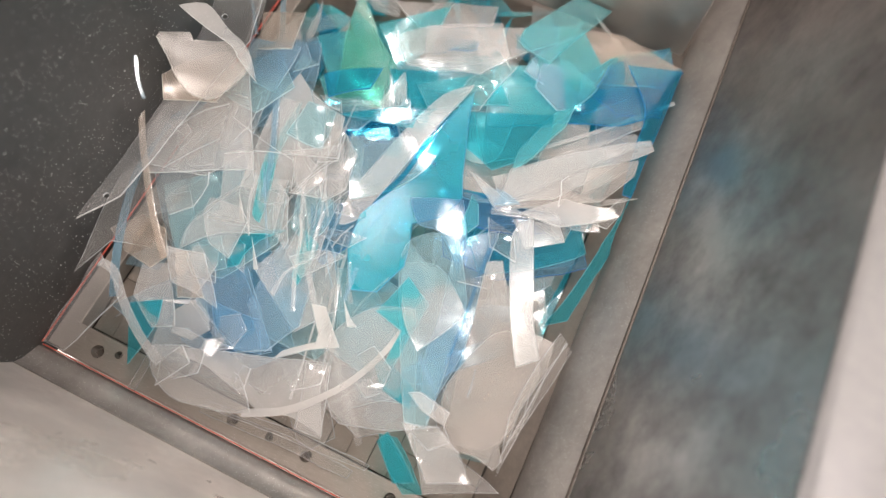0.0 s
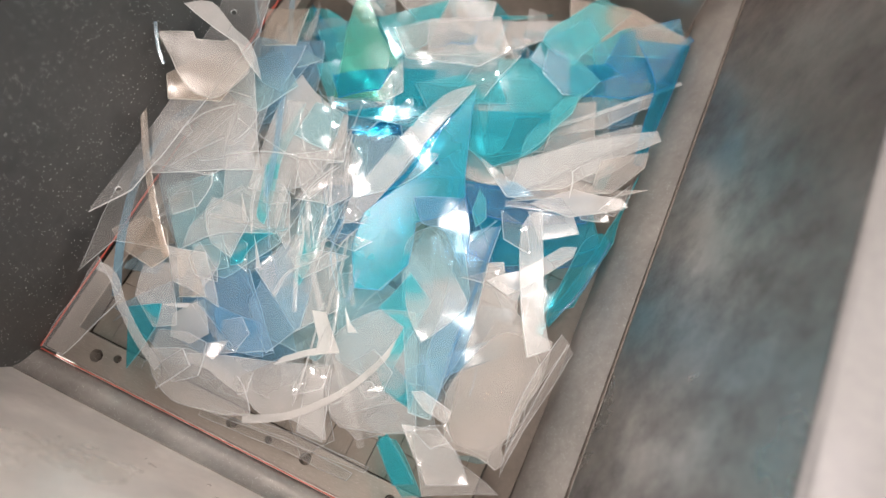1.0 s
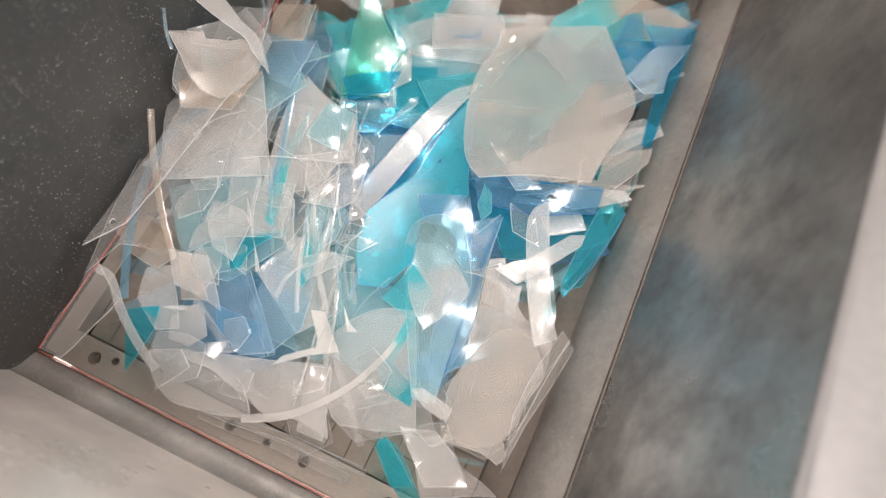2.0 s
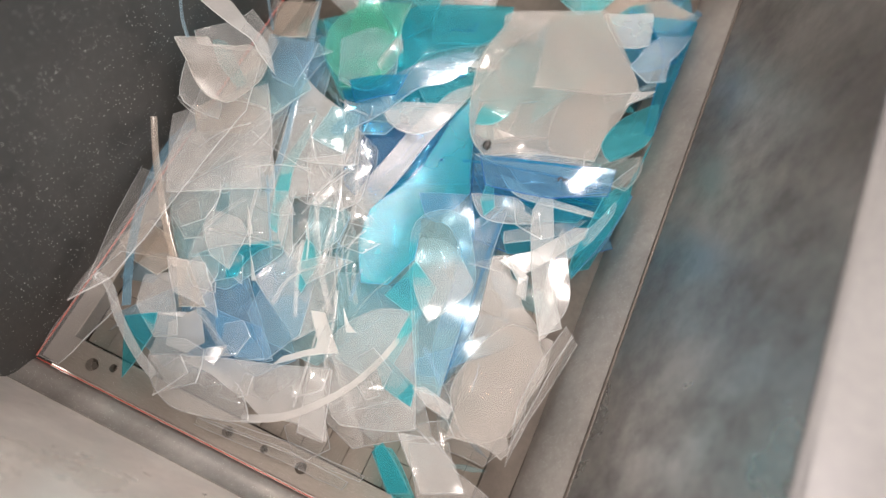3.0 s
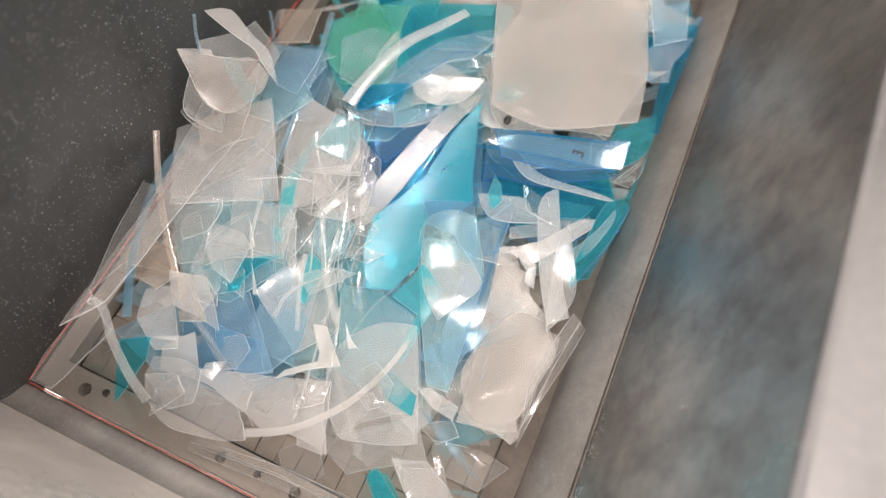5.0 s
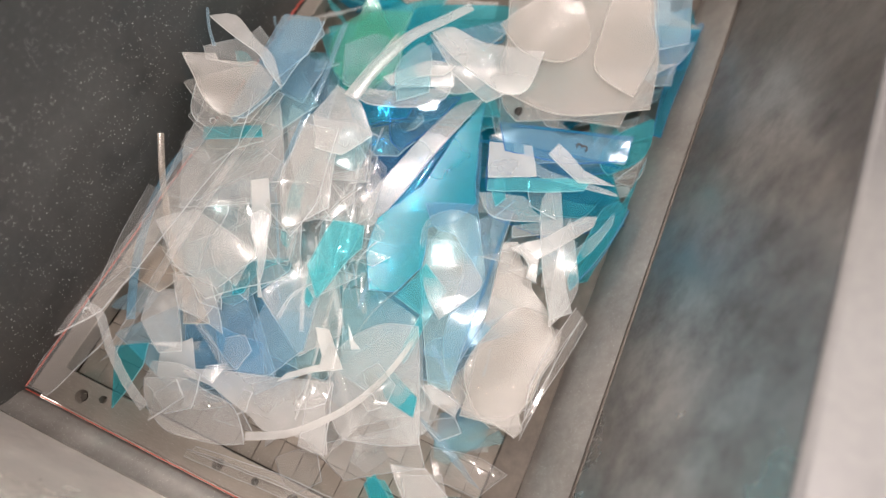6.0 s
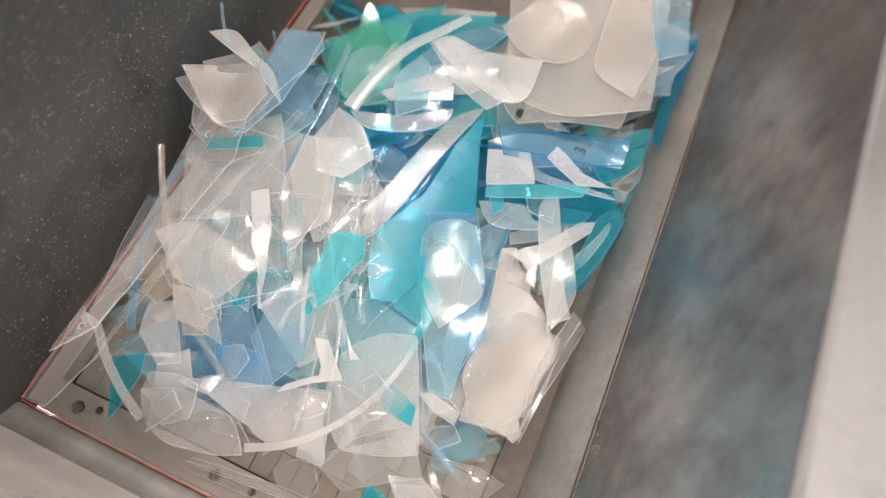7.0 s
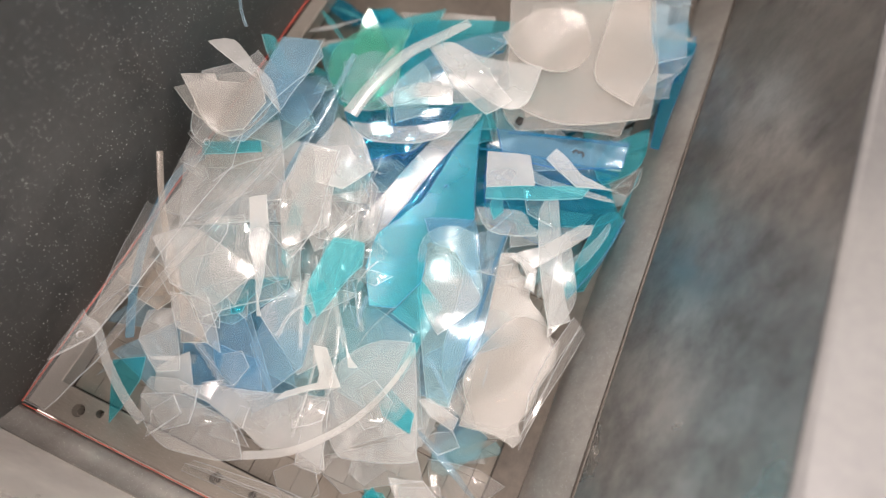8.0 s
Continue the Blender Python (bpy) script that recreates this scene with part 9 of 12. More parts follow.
    drift('p216', (0, -0.021, -0.025, 0.000, 0), (0.5, -0.019, -0.023, 0.000, 0), (1, -0.012, -0.021, 0.000, 0), (3, 0.000, -0.007, 0.000, 0), (4.5, 0.002, 0.013, 0.000, 0), (6, 0.013, 0.030, 0.000, 0), (6.5, 0.018, 0.033, 0.000, 0), (8, 0.025, 0.023, 0.000, 0))
    drift('p217', (0, -0.029, -0.029, 0.000, 0), (0.5, -0.025, -0.027, 0.000, 0), (1, -0.017, -0.026, 0.000, 0), (3, 0.001, -0.008, 0.000, 0), (3.5, 0.000, 0.000, 0.000, 0), (4, 0.002, 0.004, 0.000, 0), (4.5, 0.004, 0.013, 0.000, 0), (6, 0.016, 0.030, 0.000, 0), (6.5, 0.024, 0.034, 0.000, 0), (7, 0.029, 0.030, 0.000, 0), (8, 0.032, 0.022, 0.000, 0))
    drift('p218', (0, -0.027, -0.044, 0.000, 0), (0.5, -0.024, -0.039, 0.000, 0), (1, -0.016, -0.032, 0.000, 0), (1.5, -0.010, -0.028, 0.000, 0), (3, 0.002, -0.009, 0.000, 0), (4, -0.001, 0.010, 0.000, 0), (4.5, -0.002, 0.022, 0.000, 0), (6, 0.017, 0.025, 0.000, 0), (6.5, 0.026, 0.017, 0.000, 0), (7, 0.031, 0.014, 0.000, 0), (8, 0.035, 0.004, 0.000, 0))
    drift('p219', (0, -0.030, -0.027, 0.000, 0), (0.5, -0.026, -0.026, 0.000, 0), (1, -0.017, -0.025, 0.000, 0), (3, 0.000, -0.008, 0.000, 0), (3.5, 0.000, 0.000, 0.000, 0), (4, 0.003, 0.004, 0.000, 0), (4.5, 0.004, 0.013, 0.000, 0), (6, 0.017, 0.030, 0.000, 0), (6.5, 0.025, 0.034, 0.000, 0), (7, 0.030, 0.030, 0.000, 0), (8, 0.033, 0.023, 0.000, 0))
    drift('p220', (0, -0.004, -0.014, 0.000, 0), (1, 0.001, -0.018, 0.000, 0), (3, -0.002, -0.003, 0.000, 0), (4, 0.002, 0.002, 0.000, 0), (6, 0.006, 0.022, 0.000, 0), (6.5, 0.008, 0.024, 0.000, 0), (8, 0.010, 0.015, 0.000, 0))
    drift('p221', (0, -0.014, -0.012, 0.000, 0), (0.5, -0.015, -0.008, 0.000, 0), (1, -0.011, -0.002, 0.000, 0), (1.5, -0.006, 0.000, 0.000, 0), (3, 0.000, -0.002, 0.000, 0), (3.5, 0.000, 0.000, 0.000, 0), (4.5, 0.000, 0.013, 0.000, 0), (6, 0.010, 0.029, 0.000, 0), (6.5, 0.013, 0.031, 0.000, 0), (8, 0.017, 0.022, 0.000, 0))
    drift('p222', (0, -0.006, -0.014, 0.000, 0), (0.5, -0.007, -0.012, 0.000, 0), (1.5, -0.001, -0.006, 0.000, 0), (3, -0.000, -0.003, 0.000, 0), (3.5, 0.000, 0.000, 0.000, 0), (4.5, 0.000, 0.011, 0.000, 0), (6, 0.006, 0.027, 0.000, 0), (6.5, 0.009, 0.030, 0.000, 0), (8, 0.012, 0.021, 0.000, 0))
    drift('p223', (0, -0.032, -0.029, 0.000, 0), (0.5, -0.032, -0.023, 0.000, 0), (1.5, -0.019, -0.011, 0.000, 0), (3, 0.002, -0.005, 0.000, 0), (4.5, -0.002, 0.015, 0.000, 0), (6, 0.012, 0.031, 0.000, 0), (6.5, 0.016, 0.033, 0.000, 0), (8, 0.022, 0.024, 0.000, 0))
    drift('p224', (0, -0.038, -0.051, 0.000, 0), (0.5, -0.034, -0.045, 0.000, 0), (1, -0.024, -0.036, 0.000, 0), (1.5, -0.014, -0.031, 0.000, 0), (3, 0.003, -0.010, 0.000, 0), (4, -0.002, 0.013, 0.000, 0), (4.5, -0.004, 0.028, 0.000, 0), (6, 0.024, 0.022, 0.000, 0), (6.5, 0.036, 0.005, 0.000, 0), (7, 0.043, 0.002, 0.000, 0), (7.5, 0.046, -0.007, 0.000, 0), (8, 0.050, -0.013, 0.000, 0))
    drift('p225', (0, -0.042, -0.052, 0.000, 0), (0.5, -0.037, -0.046, 0.000, 0), (1, -0.026, -0.036, 0.000, 0), (1.5, -0.016, -0.032, 0.000, 0), (3, 0.003, -0.010, 0.000, 0), (3.5, 0.000, 0.000, 0.000, 0), (4.5, -0.004, 0.030, 0.000, 0), (6, 0.026, 0.021, 0.000, 0), (6.5, 0.040, 0.001, 0.000, 0), (7, 0.048, -0.003, 0.000, 0), (7.5, 0.050, -0.012, 0.000, 0), (8, 0.055, -0.019, 0.000, 0))
    drift('p226', (0, -0.004, -0.014, 0.000, 0), (1, 0.001, -0.018, 0.000, 0), (3, -0.002, -0.003, 0.000, 0), (4, 0.002, 0.002, 0.000, 0), (6, 0.006, 0.022, 0.000, 0), (6.5, 0.008, 0.024, 0.000, 0), (8, 0.010, 0.015, 0.000, 0))
    drift('p227', (0, -0.036, -0.022, 0.000, 0), (0.5, -0.035, -0.018, 0.000, 0), (1.5, -0.020, -0.007, 0.000, 0), (3, 0.002, -0.005, 0.000, 0), (4, 0.000, 0.006, 0.000, 0), (4.5, 0.000, 0.014, 0.000, 0), (6, 0.016, 0.031, 0.000, 0), (6.5, 0.021, 0.034, 0.000, 0), (7.5, 0.026, 0.027, 0.000, 0), (8, 0.026, 0.025, 0.000, 0))
    drift('p228', (0, -0.044, -0.015, 0.000, 0), (0.5, -0.044, -0.010, 0.000, 0), (1, -0.037, -0.003, 0.000, 0), (1.5, -0.027, 0.001, 0.000, 0), (3, 0.002, -0.004, 0.000, 0), (4.5, 0.000, 0.013, 0.000, 0), (6, 0.018, 0.032, 0.000, 0), (6.5, 0.023, 0.036, 0.000, 0), (8, 0.026, 0.029, 0.000, 0))
    drift('p229', (0, -0.034, -0.021, 0.000, 0), (0.5, -0.034, -0.017, 0.000, 0), (1.5, -0.019, -0.007, 0.000, 0), (3, 0.001, -0.005, 0.000, 0), (4, 0.000, 0.006, 0.000, 0), (4.5, 0.001, 0.014, 0.000, 0), (6, 0.016, 0.031, 0.000, 0), (6.5, 0.021, 0.034, 0.000, 0), (8, 0.026, 0.026, 0.000, 0))
    drift('p230', (0, -0.004, -0.044, 0.000, 0), (0.5, -0.006, -0.039, 0.000, 0), (1, -0.001, -0.038, 0.000, 0), (3, -0.001, -0.011, 0.000, 0), (4.5, -0.001, 0.021, 0.000, 0), (6, -0.001, 0.044, 0.000, 0), (6.5, 0.000, 0.049, 0.000, 0), (8, 0.002, 0.041, 0.000, 0))
    drift('p231', (0, -0.004, -0.042, 0.000, 0), (0.5, -0.007, -0.036, 0.000, 0), (1, -0.002, -0.036, 0.000, 0), (1.5, -0.002, -0.033, 0.000, 0), (3, -0.001, -0.013, 0.000, 0), (4.5, -0.001, 0.029, 0.000, 0), (6, -0.003, 0.060, 0.000, 0), (6.5, -0.003, 0.067, 0.000, 0), (7, -0.003, 0.067, 0.000, 0), (8, -0.001, 0.063, 0.000, 0))
    drift('p232', (0, -0.006, -0.012, 0.000, 0), (0.5, -0.005, -0.014, 0.000, 0), (4, 0.001, 0.003, 0.000, 0), (6.5, -0.001, 0.020, 0.000, 0), (8, 0.000, 0.015, 0.000, 0))
    drift('p233', (0, -0.002, -0.023, 0.000, 0), (1, 0.000, -0.021, 0.000, 0), (4.5, -0.001, 0.008, 0.000, 0), (6, 0.000, 0.023, 0.000, 0), (6.5, 0.001, 0.025, 0.000, 0), (8, 0.002, 0.016, 0.000, 0))
    drift('p234', (0, -0.040, -0.016, 0.000, 0), (0.5, -0.041, -0.011, 0.000, 0), (1.5, -0.025, -0.000, 0.000, 0), (3, 0.002, -0.004, 0.000, 0), (4.5, -0.000, 0.013, 0.000, 0), (6.5, 0.021, 0.035, 0.000, 0), (8, 0.025, 0.028, 0.000, 0))
    drift('p235', (0, -0.004, -0.005, 0.000, 0), (0.5, -0.007, -0.000, 0.000, 0), (1, -0.003, 0.005, 0.000, 0), (1.5, -0.000, 0.006, 0.000, 0), (3, -0.000, -0.001, 0.000, 0), (3.5, 0.000, 0.000, 0.000, 0), (4.5, 0.000, 0.012, 0.000, 0), (6, 0.009, 0.028, 0.000, 0), (6.5, 0.012, 0.030, 0.000, 0), (8, 0.016, 0.021, 0.000, 0))
    drift('p236', (0, -0.011, -0.082, 0.000, 0), (0.5, -0.011, -0.072, 0.000, 0), (1, -0.003, -0.063, 0.000, 0), (3, 0.001, -0.018, 0.000, 0), (4.5, -0.000, 0.030, 0.000, 0), (6, 0.002, 0.058, 0.000, 0), (6.5, 0.003, 0.065, 0.000, 0), (8, 0.005, 0.060, 0.000, 0))
    drift('p237', (0, -0.012, -0.035, 0.000, 0), (0.5, -0.012, -0.032, 0.000, 0), (1, -0.007, -0.029, 0.000, 0), (3, -0.001, -0.008, 0.000, 0), (4.5, 0.001, 0.014, 0.000, 0), (6, 0.008, 0.032, 0.000, 0), (6.5, 0.012, 0.035, 0.000, 0), (8, 0.016, 0.026, 0.000, 0))
    drift('p238', (0, -0.004, -0.029, 0.000, 0), (1, -0.001, -0.027, 0.000, 0), (3, -0.002, -0.006, 0.000, 0), (6, 0.005, 0.028, 0.000, 0), (6.5, 0.007, 0.031, 0.000, 0), (8, 0.009, 0.022, 0.000, 0))
    drift('p239', (0, -0.030, -0.027, 0.000, 0), (0.5, -0.026, -0.026, 0.000, 0), (1, -0.017, -0.026, 0.000, 0), (3, 0.000, -0.009, 0.000, 0), (3.5, 0.000, 0.000, 0.000, 0), (4, 0.003, 0.004, 0.000, 0), (4.5, 0.004, 0.013, 0.000, 0), (6, 0.017, 0.030, 0.000, 0), (6.5, 0.024, 0.034, 0.000, 0), (7, 0.030, 0.030, 0.000, 0), (8, 0.033, 0.023, 0.000, 0))
    drift('p240', (0, -0.024, -0.018, 0.000, 0), (0.5, -0.024, -0.014, 0.000, 0), (1.5, -0.013, -0.006, 0.000, 0), (3, 0.001, -0.004, 0.000, 0), (4.5, 0.001, 0.013, 0.000, 0), (6, 0.013, 0.030, 0.000, 0), (6.5, 0.017, 0.033, 0.000, 0), (8, 0.022, 0.024, 0.000, 0))
    drift('p241', (0, -0.017, -0.018, 0.000, 0), (0.5, -0.019, -0.014, 0.000, 0), (1.5, -0.010, -0.005, 0.000, 0), (3, 0.001, -0.003, 0.000, 0), (3.5, 0.000, 0.000, 0.000, 0), (4.5, -0.001, 0.012, 0.000, 0), (6, 0.008, 0.028, 0.000, 0), (6.5, 0.011, 0.031, 0.000, 0), (8, 0.015, 0.022, 0.000, 0))
    drift('p242', (0, -0.007, -0.014, 0.000, 0), (0.5, -0.006, -0.016, 0.000, 0), (1, -0.002, -0.014, 0.000, 0), (4.5, -0.000, 0.008, 0.000, 0), (6, -0.001, 0.021, 0.000, 0), (6.5, -0.001, 0.023, 0.000, 0), (8, -0.000, 0.017, 0.000, 0))
    drift('p243', (0, -0.007, -0.008, 0.000, 0), (0.5, -0.010, -0.004, 0.000, 0), (1.5, -0.002, 0.003, 0.000, 0), (3, -0.000, -0.002, 0.000, 0), (3.5, 0.000, 0.000, 0.000, 0), (4.5, 0.000, 0.012, 0.000, 0), (6, 0.009, 0.028, 0.000, 0), (6.5, 0.012, 0.030, 0.000, 0), (8, 0.016, 0.021, 0.000, 0))
    drift('p244', (0, -0.023, -0.017, 0.000, 0), (0.5, -0.024, -0.013, 0.000, 0), (1, -0.019, -0.007, 0.000, 0), (1.5, -0.013, -0.004, 0.000, 0), (3, 0.001, -0.003, 0.000, 0), (3.5, 0.000, 0.000, 0.000, 0), (4.5, -0.001, 0.013, 0.000, 0), (6, 0.010, 0.029, 0.000, 0), (6.5, 0.014, 0.032, 0.000, 0), (8, 0.018, 0.024, 0.000, 0))
    drift('p245', (0, -0.016, -0.024, 0.000, 0), (0.5, -0.016, -0.022, 0.000, 0), (1.5, -0.007, -0.016, 0.000, 0), (3, -0.000, -0.006, 0.000, 0), (4, 0.001, 0.005, 0.000, 0), (4.5, 0.002, 0.013, 0.000, 0), (6, 0.011, 0.030, 0.000, 0), (6.5, 0.015, 0.033, 0.000, 0), (8, 0.021, 0.023, 0.000, 0))
    drift('p246', (0, -0.006, -0.013, 0.000, 0), (0.5, -0.006, -0.014, 0.000, 0), (1, -0.002, -0.011, 0.000, 0), (3.5, 0.000, 0.000, 0.000, 0), (6.5, 0.001, 0.021, 0.000, 0), (8, 0.002, 0.016, 0.000, 0))
    drift('p247', (0, -0.027, -0.033, 0.000, 0), (0.5, -0.025, -0.030, 0.000, 0), (1, -0.017, -0.027, 0.000, 0), (3, 0.001, -0.008, 0.000, 0), (4, 0.001, 0.006, 0.000, 0), (4.5, 0.002, 0.016, 0.000, 0), (6, 0.016, 0.030, 0.000, 0), (6.5, 0.023, 0.030, 0.000, 0), (7, 0.028, 0.026, 0.000, 0), (8, 0.031, 0.019, 0.000, 0))
    drift('p248', (0, -0.031, -0.025, 0.000, 0), (0.5, -0.030, -0.022, 0.000, 0), (1.5, -0.016, -0.013, 0.000, 0), (3, 0.001, -0.006, 0.000, 0), (4.5, 0.001, 0.014, 0.000, 0), (6, 0.015, 0.031, 0.000, 0), (6.5, 0.021, 0.033, 0.000, 0), (8, 0.027, 0.024, 0.000, 0))
    drift('p249', (0, -0.036, -0.049, 0.000, 0), (0.5, -0.032, -0.043, 0.000, 0), (1.5, -0.014, -0.030, 0.000, 0), (3, 0.003, -0.009, 0.000, 0), (4, -0.002, 0.012, 0.000, 0), (4.5, -0.004, 0.027, 0.000, 0), (6, 0.022, 0.024, 0.000, 0), (6.5, 0.033, 0.010, 0.000, 0), (8, 0.046, -0.007, 0.000, 0))
    drift('p250', (0, -0.030, -0.027, 0.000, 0), (0.5, -0.026, -0.026, 0.000, 0), (1, -0.017, -0.025, 0.000, 0), (3, 0.001, -0.008, 0.000, 0), (3.5, 0.000, 0.000, 0.000, 0), (4, 0.002, 0.004, 0.000, 0), (4.5, 0.004, 0.013, 0.000, 0), (6, 0.017, 0.030, 0.000, 0), (6.5, 0.024, 0.034, 0.000, 0), (7, 0.030, 0.030, 0.000, 0), (8, 0.032, 0.023, 0.000, 0))
    drift('p251', (0, -0.028, -0.023, 0.000, 0), (0.5, -0.030, -0.019, 0.000, 0), (1.5, -0.020, -0.009, 0.000, 0), (3, 0.002, -0.004, 0.000, 0), (4, -0.002, 0.005, 0.000, 0), (4.5, -0.006, 0.012, 0.000, 0), (6.5, 0.002, 0.031, 0.000, 0), (8, 0.007, 0.024, 0.000, 0))
    drift('p252', (0, -0.003, -0.007, 0.000, 0), (4.5, -0.000, 0.004, 0.000, 0), (6.5, 0.001, 0.011, 0.000, 0), (8, 0.002, 0.008, 0.000, 0))
    drift('p253', (0, -0.024, -0.031, 0.000, 0), (0.5, -0.021, -0.029, 0.000, 0), (1, -0.013, -0.027, 0.000, 0), (3, 0.000, -0.008, 0.000, 0), (4, 0.002, 0.005, 0.000, 0), (4.5, 0.003, 0.014, 0.000, 0), (6, 0.013, 0.031, 0.000, 0), (6.5, 0.020, 0.035, 0.000, 0), (7, 0.024, 0.031, 0.000, 0), (8, 0.027, 0.024, 0.000, 0))
    drift('p254', (0, -0.006, -0.075, 0.000, 0), (0.5, -0.009, -0.066, 0.000, 0), (1, -0.002, -0.061, 0.000, 0), (3, -0.001, -0.017, 0.000, 0), (3.5, 0.000, 0.000, 0.000, 0), (4.5, -0.001, 0.028, 0.000, 0), (6.5, 0.001, 0.060, 0.000, 0), (7, 0.001, 0.059, 0.000, 0), (8, 0.003, 0.053, 0.000, 0))
    drift('p255', (0, -0.002, -0.024, 0.000, 0), (1, 0.000, -0.022, 0.000, 0), (4, 0.000, 0.003, 0.000, 0), (6, 0.000, 0.024, 0.000, 0), (6.5, 0.001, 0.026, 0.000, 0), (8, 0.002, 0.016, 0.000, 0))
    drift('p256', (0, -0.013, -0.019, 0.000, 0), (0.5, -0.013, -0.015, 0.000, 0), (1.5, -0.005, -0.009, 0.000, 0), (3, -0.000, -0.005, 0.000, 0), (4.5, 0.001, 0.013, 0.000, 0), (6, 0.010, 0.029, 0.000, 0), (6.5, 0.014, 0.032, 0.000, 0), (8, 0.019, 0.022, 0.000, 0))
    drift('p257', (0, -0.024, -0.039, 0.000, 0), (0.5, -0.021, -0.035, 0.000, 0), (1.5, -0.009, -0.026, 0.000, 0), (3, 0.001, -0.008, 0.000, 0), (4.5, -0.000, 0.018, 0.000, 0), (6, 0.014, 0.027, 0.000, 0), (7, 0.026, 0.021, 0.000, 0), (8, 0.030, 0.013, 0.000, 0))
    drift('p258', (0, -0.012, -0.022, 0.000, 0), (0.5, -0.012, -0.020, 0.000, 0), (1.5, -0.004, -0.013, 0.000, 0), (3, -0.000, -0.005, 0.000, 0), (4.5, 0.001, 0.013, 0.000, 0), (6, 0.009, 0.029, 0.000, 0), (6.5, 0.012, 0.032, 0.000, 0), (8, 0.017, 0.022, 0.000, 0))
    drift('p259', (0, -0.012, -0.012, 0.000, 0), (0.5, -0.013, -0.008, 0.000, 0), (1, -0.009, -0.003, 0.000, 0), (1.5, -0.005, -0.001, 0.000, 0), (3, 0.000, -0.003, 0.000, 0), (3.5, 0.000, 0.000, 0.000, 0), (4.5, 0.000, 0.013, 0.000, 0), (6, 0.010, 0.029, 0.000, 0), (6.5, 0.014, 0.031, 0.000, 0), (8, 0.018, 0.022, 0.000, 0))
    drift('p260', (0, -0.006, -0.009, 0.000, 0), (0.5, -0.008, -0.005, 0.000, 0), (1.5, -0.001, 0.002, 0.000, 0), (3, -0.000, -0.002, 0.000, 0), (3.5, 0.000, 0.000, 0.000, 0), (4.5, 0.000, 0.012, 0.000, 0), (6, 0.008, 0.027, 0.000, 0), (6.5, 0.010, 0.029, 0.000, 0), (8, 0.014, 0.020, 0.000, 0))
    drift('p261', (0, -0.005, -0.009, 0.000, 0), (0.5, -0.008, -0.005, 0.000, 0), (1.5, -0.001, 0.002, 0.000, 0), (3, -0.000, -0.002, 0.000, 0), (3.5, 0.000, 0.000, 0.000, 0), (4.5, 0.000, 0.012, 0.000, 0), (6, 0.008, 0.027, 0.000, 0), (6.5, 0.010, 0.029, 0.000, 0), (8, 0.014, 0.020, 0.000, 0))
    drift('p262', (0, -0.013, -0.016, 0.000, 0), (0.5, -0.014, -0.012, 0.000, 0), (1.5, -0.005, -0.005, 0.000, 0), (3, 0.000, -0.004, 0.000, 0), (4.5, 0.001, 0.013, 0.000, 0), (6, 0.011, 0.029, 0.000, 0), (6.5, 0.015, 0.032, 0.000, 0), (8, 0.020, 0.022, 0.000, 0))
    drift('p263', (0, -0.008, -0.017, 0.000, 0), (0.5, -0.007, -0.018, 0.000, 0), (1, -0.003, -0.015, 0.000, 0), (3.5, 0.000, 0.000, 0.000, 0), (6, 0.000, 0.025, 0.000, 0), (6.5, 0.000, 0.028, 0.000, 0), (8, 0.002, 0.021, 0.000, 0))
    drift('p264', (0, -0.003, -0.022, 0.000, 0), (1, 0.000, -0.022, 0.000, 0), (3, -0.002, -0.005, 0.000, 0), (4, 0.001, 0.003, 0.000, 0), (6, 0.003, 0.025, 0.000, 0), (6.5, 0.005, 0.027, 0.000, 0), (8, 0.006, 0.018, 0.000, 0))
    drift('p265', (0, -0.033, -0.047, 0.000, 0), (0.5, -0.030, -0.042, 0.000, 0), (1, -0.021, -0.034, 0.000, 0), (1.5, -0.012, -0.030, 0.000, 0), (3, 0.003, -0.009, 0.000, 0), (4, -0.002, 0.011, 0.000, 0), (4.5, -0.003, 0.025, 0.000, 0), (6, 0.020, 0.025, 0.000, 0), (6.5, 0.031, 0.013, 0.000, 0), (7, 0.037, 0.009, 0.000, 0), (8, 0.043, -0.003, 0.000, 0))
    drift('p266', (0, -0.004, -0.009, 0.000, 0), (1.5, -0.001, -0.007, 0.000, 0), (6.5, -0.000, 0.015, 0.000, 0), (8, 0.000, 0.011, 0.000, 0))
    drift('p267', (0, -0.006, -0.018, 0.000, 0), (1, -0.001, -0.018, 0.000, 0), (4.5, 0.000, 0.009, 0.000, 0), (6, 0.002, 0.024, 0.000, 0), (6.5, 0.003, 0.027, 0.000, 0), (8, 0.004, 0.018, 0.000, 0))
    drift('p268', (0, -0.006, -0.011, 0.000, 0), (0.5, -0.008, -0.007, 0.000, 0), (1.5, -0.002, -0.001, 0.000, 0), (3, -0.000, -0.002, 0.000, 0), (3.5, 0.000, 0.000, 0.000, 0), (4.5, -0.000, 0.011, 0.000, 0), (6, 0.007, 0.026, 0.000, 0), (6.5, 0.009, 0.028, 0.000, 0), (8, 0.012, 0.019, 0.000, 0))
    drift('p269', (0, -0.027, -0.036, 0.000, 0), (0.5, -0.027, -0.031, 0.000, 0), (1.5, -0.015, -0.017, 0.000, 0), (3, 0.002, -0.006, 0.000, 0), (4, -0.001, 0.007, 0.000, 0), (4.5, -0.003, 0.016, 0.000, 0), (6, 0.010, 0.031, 0.000, 0), (6.5, 0.014, 0.032, 0.000, 0), (8, 0.021, 0.021, 0.000, 0))
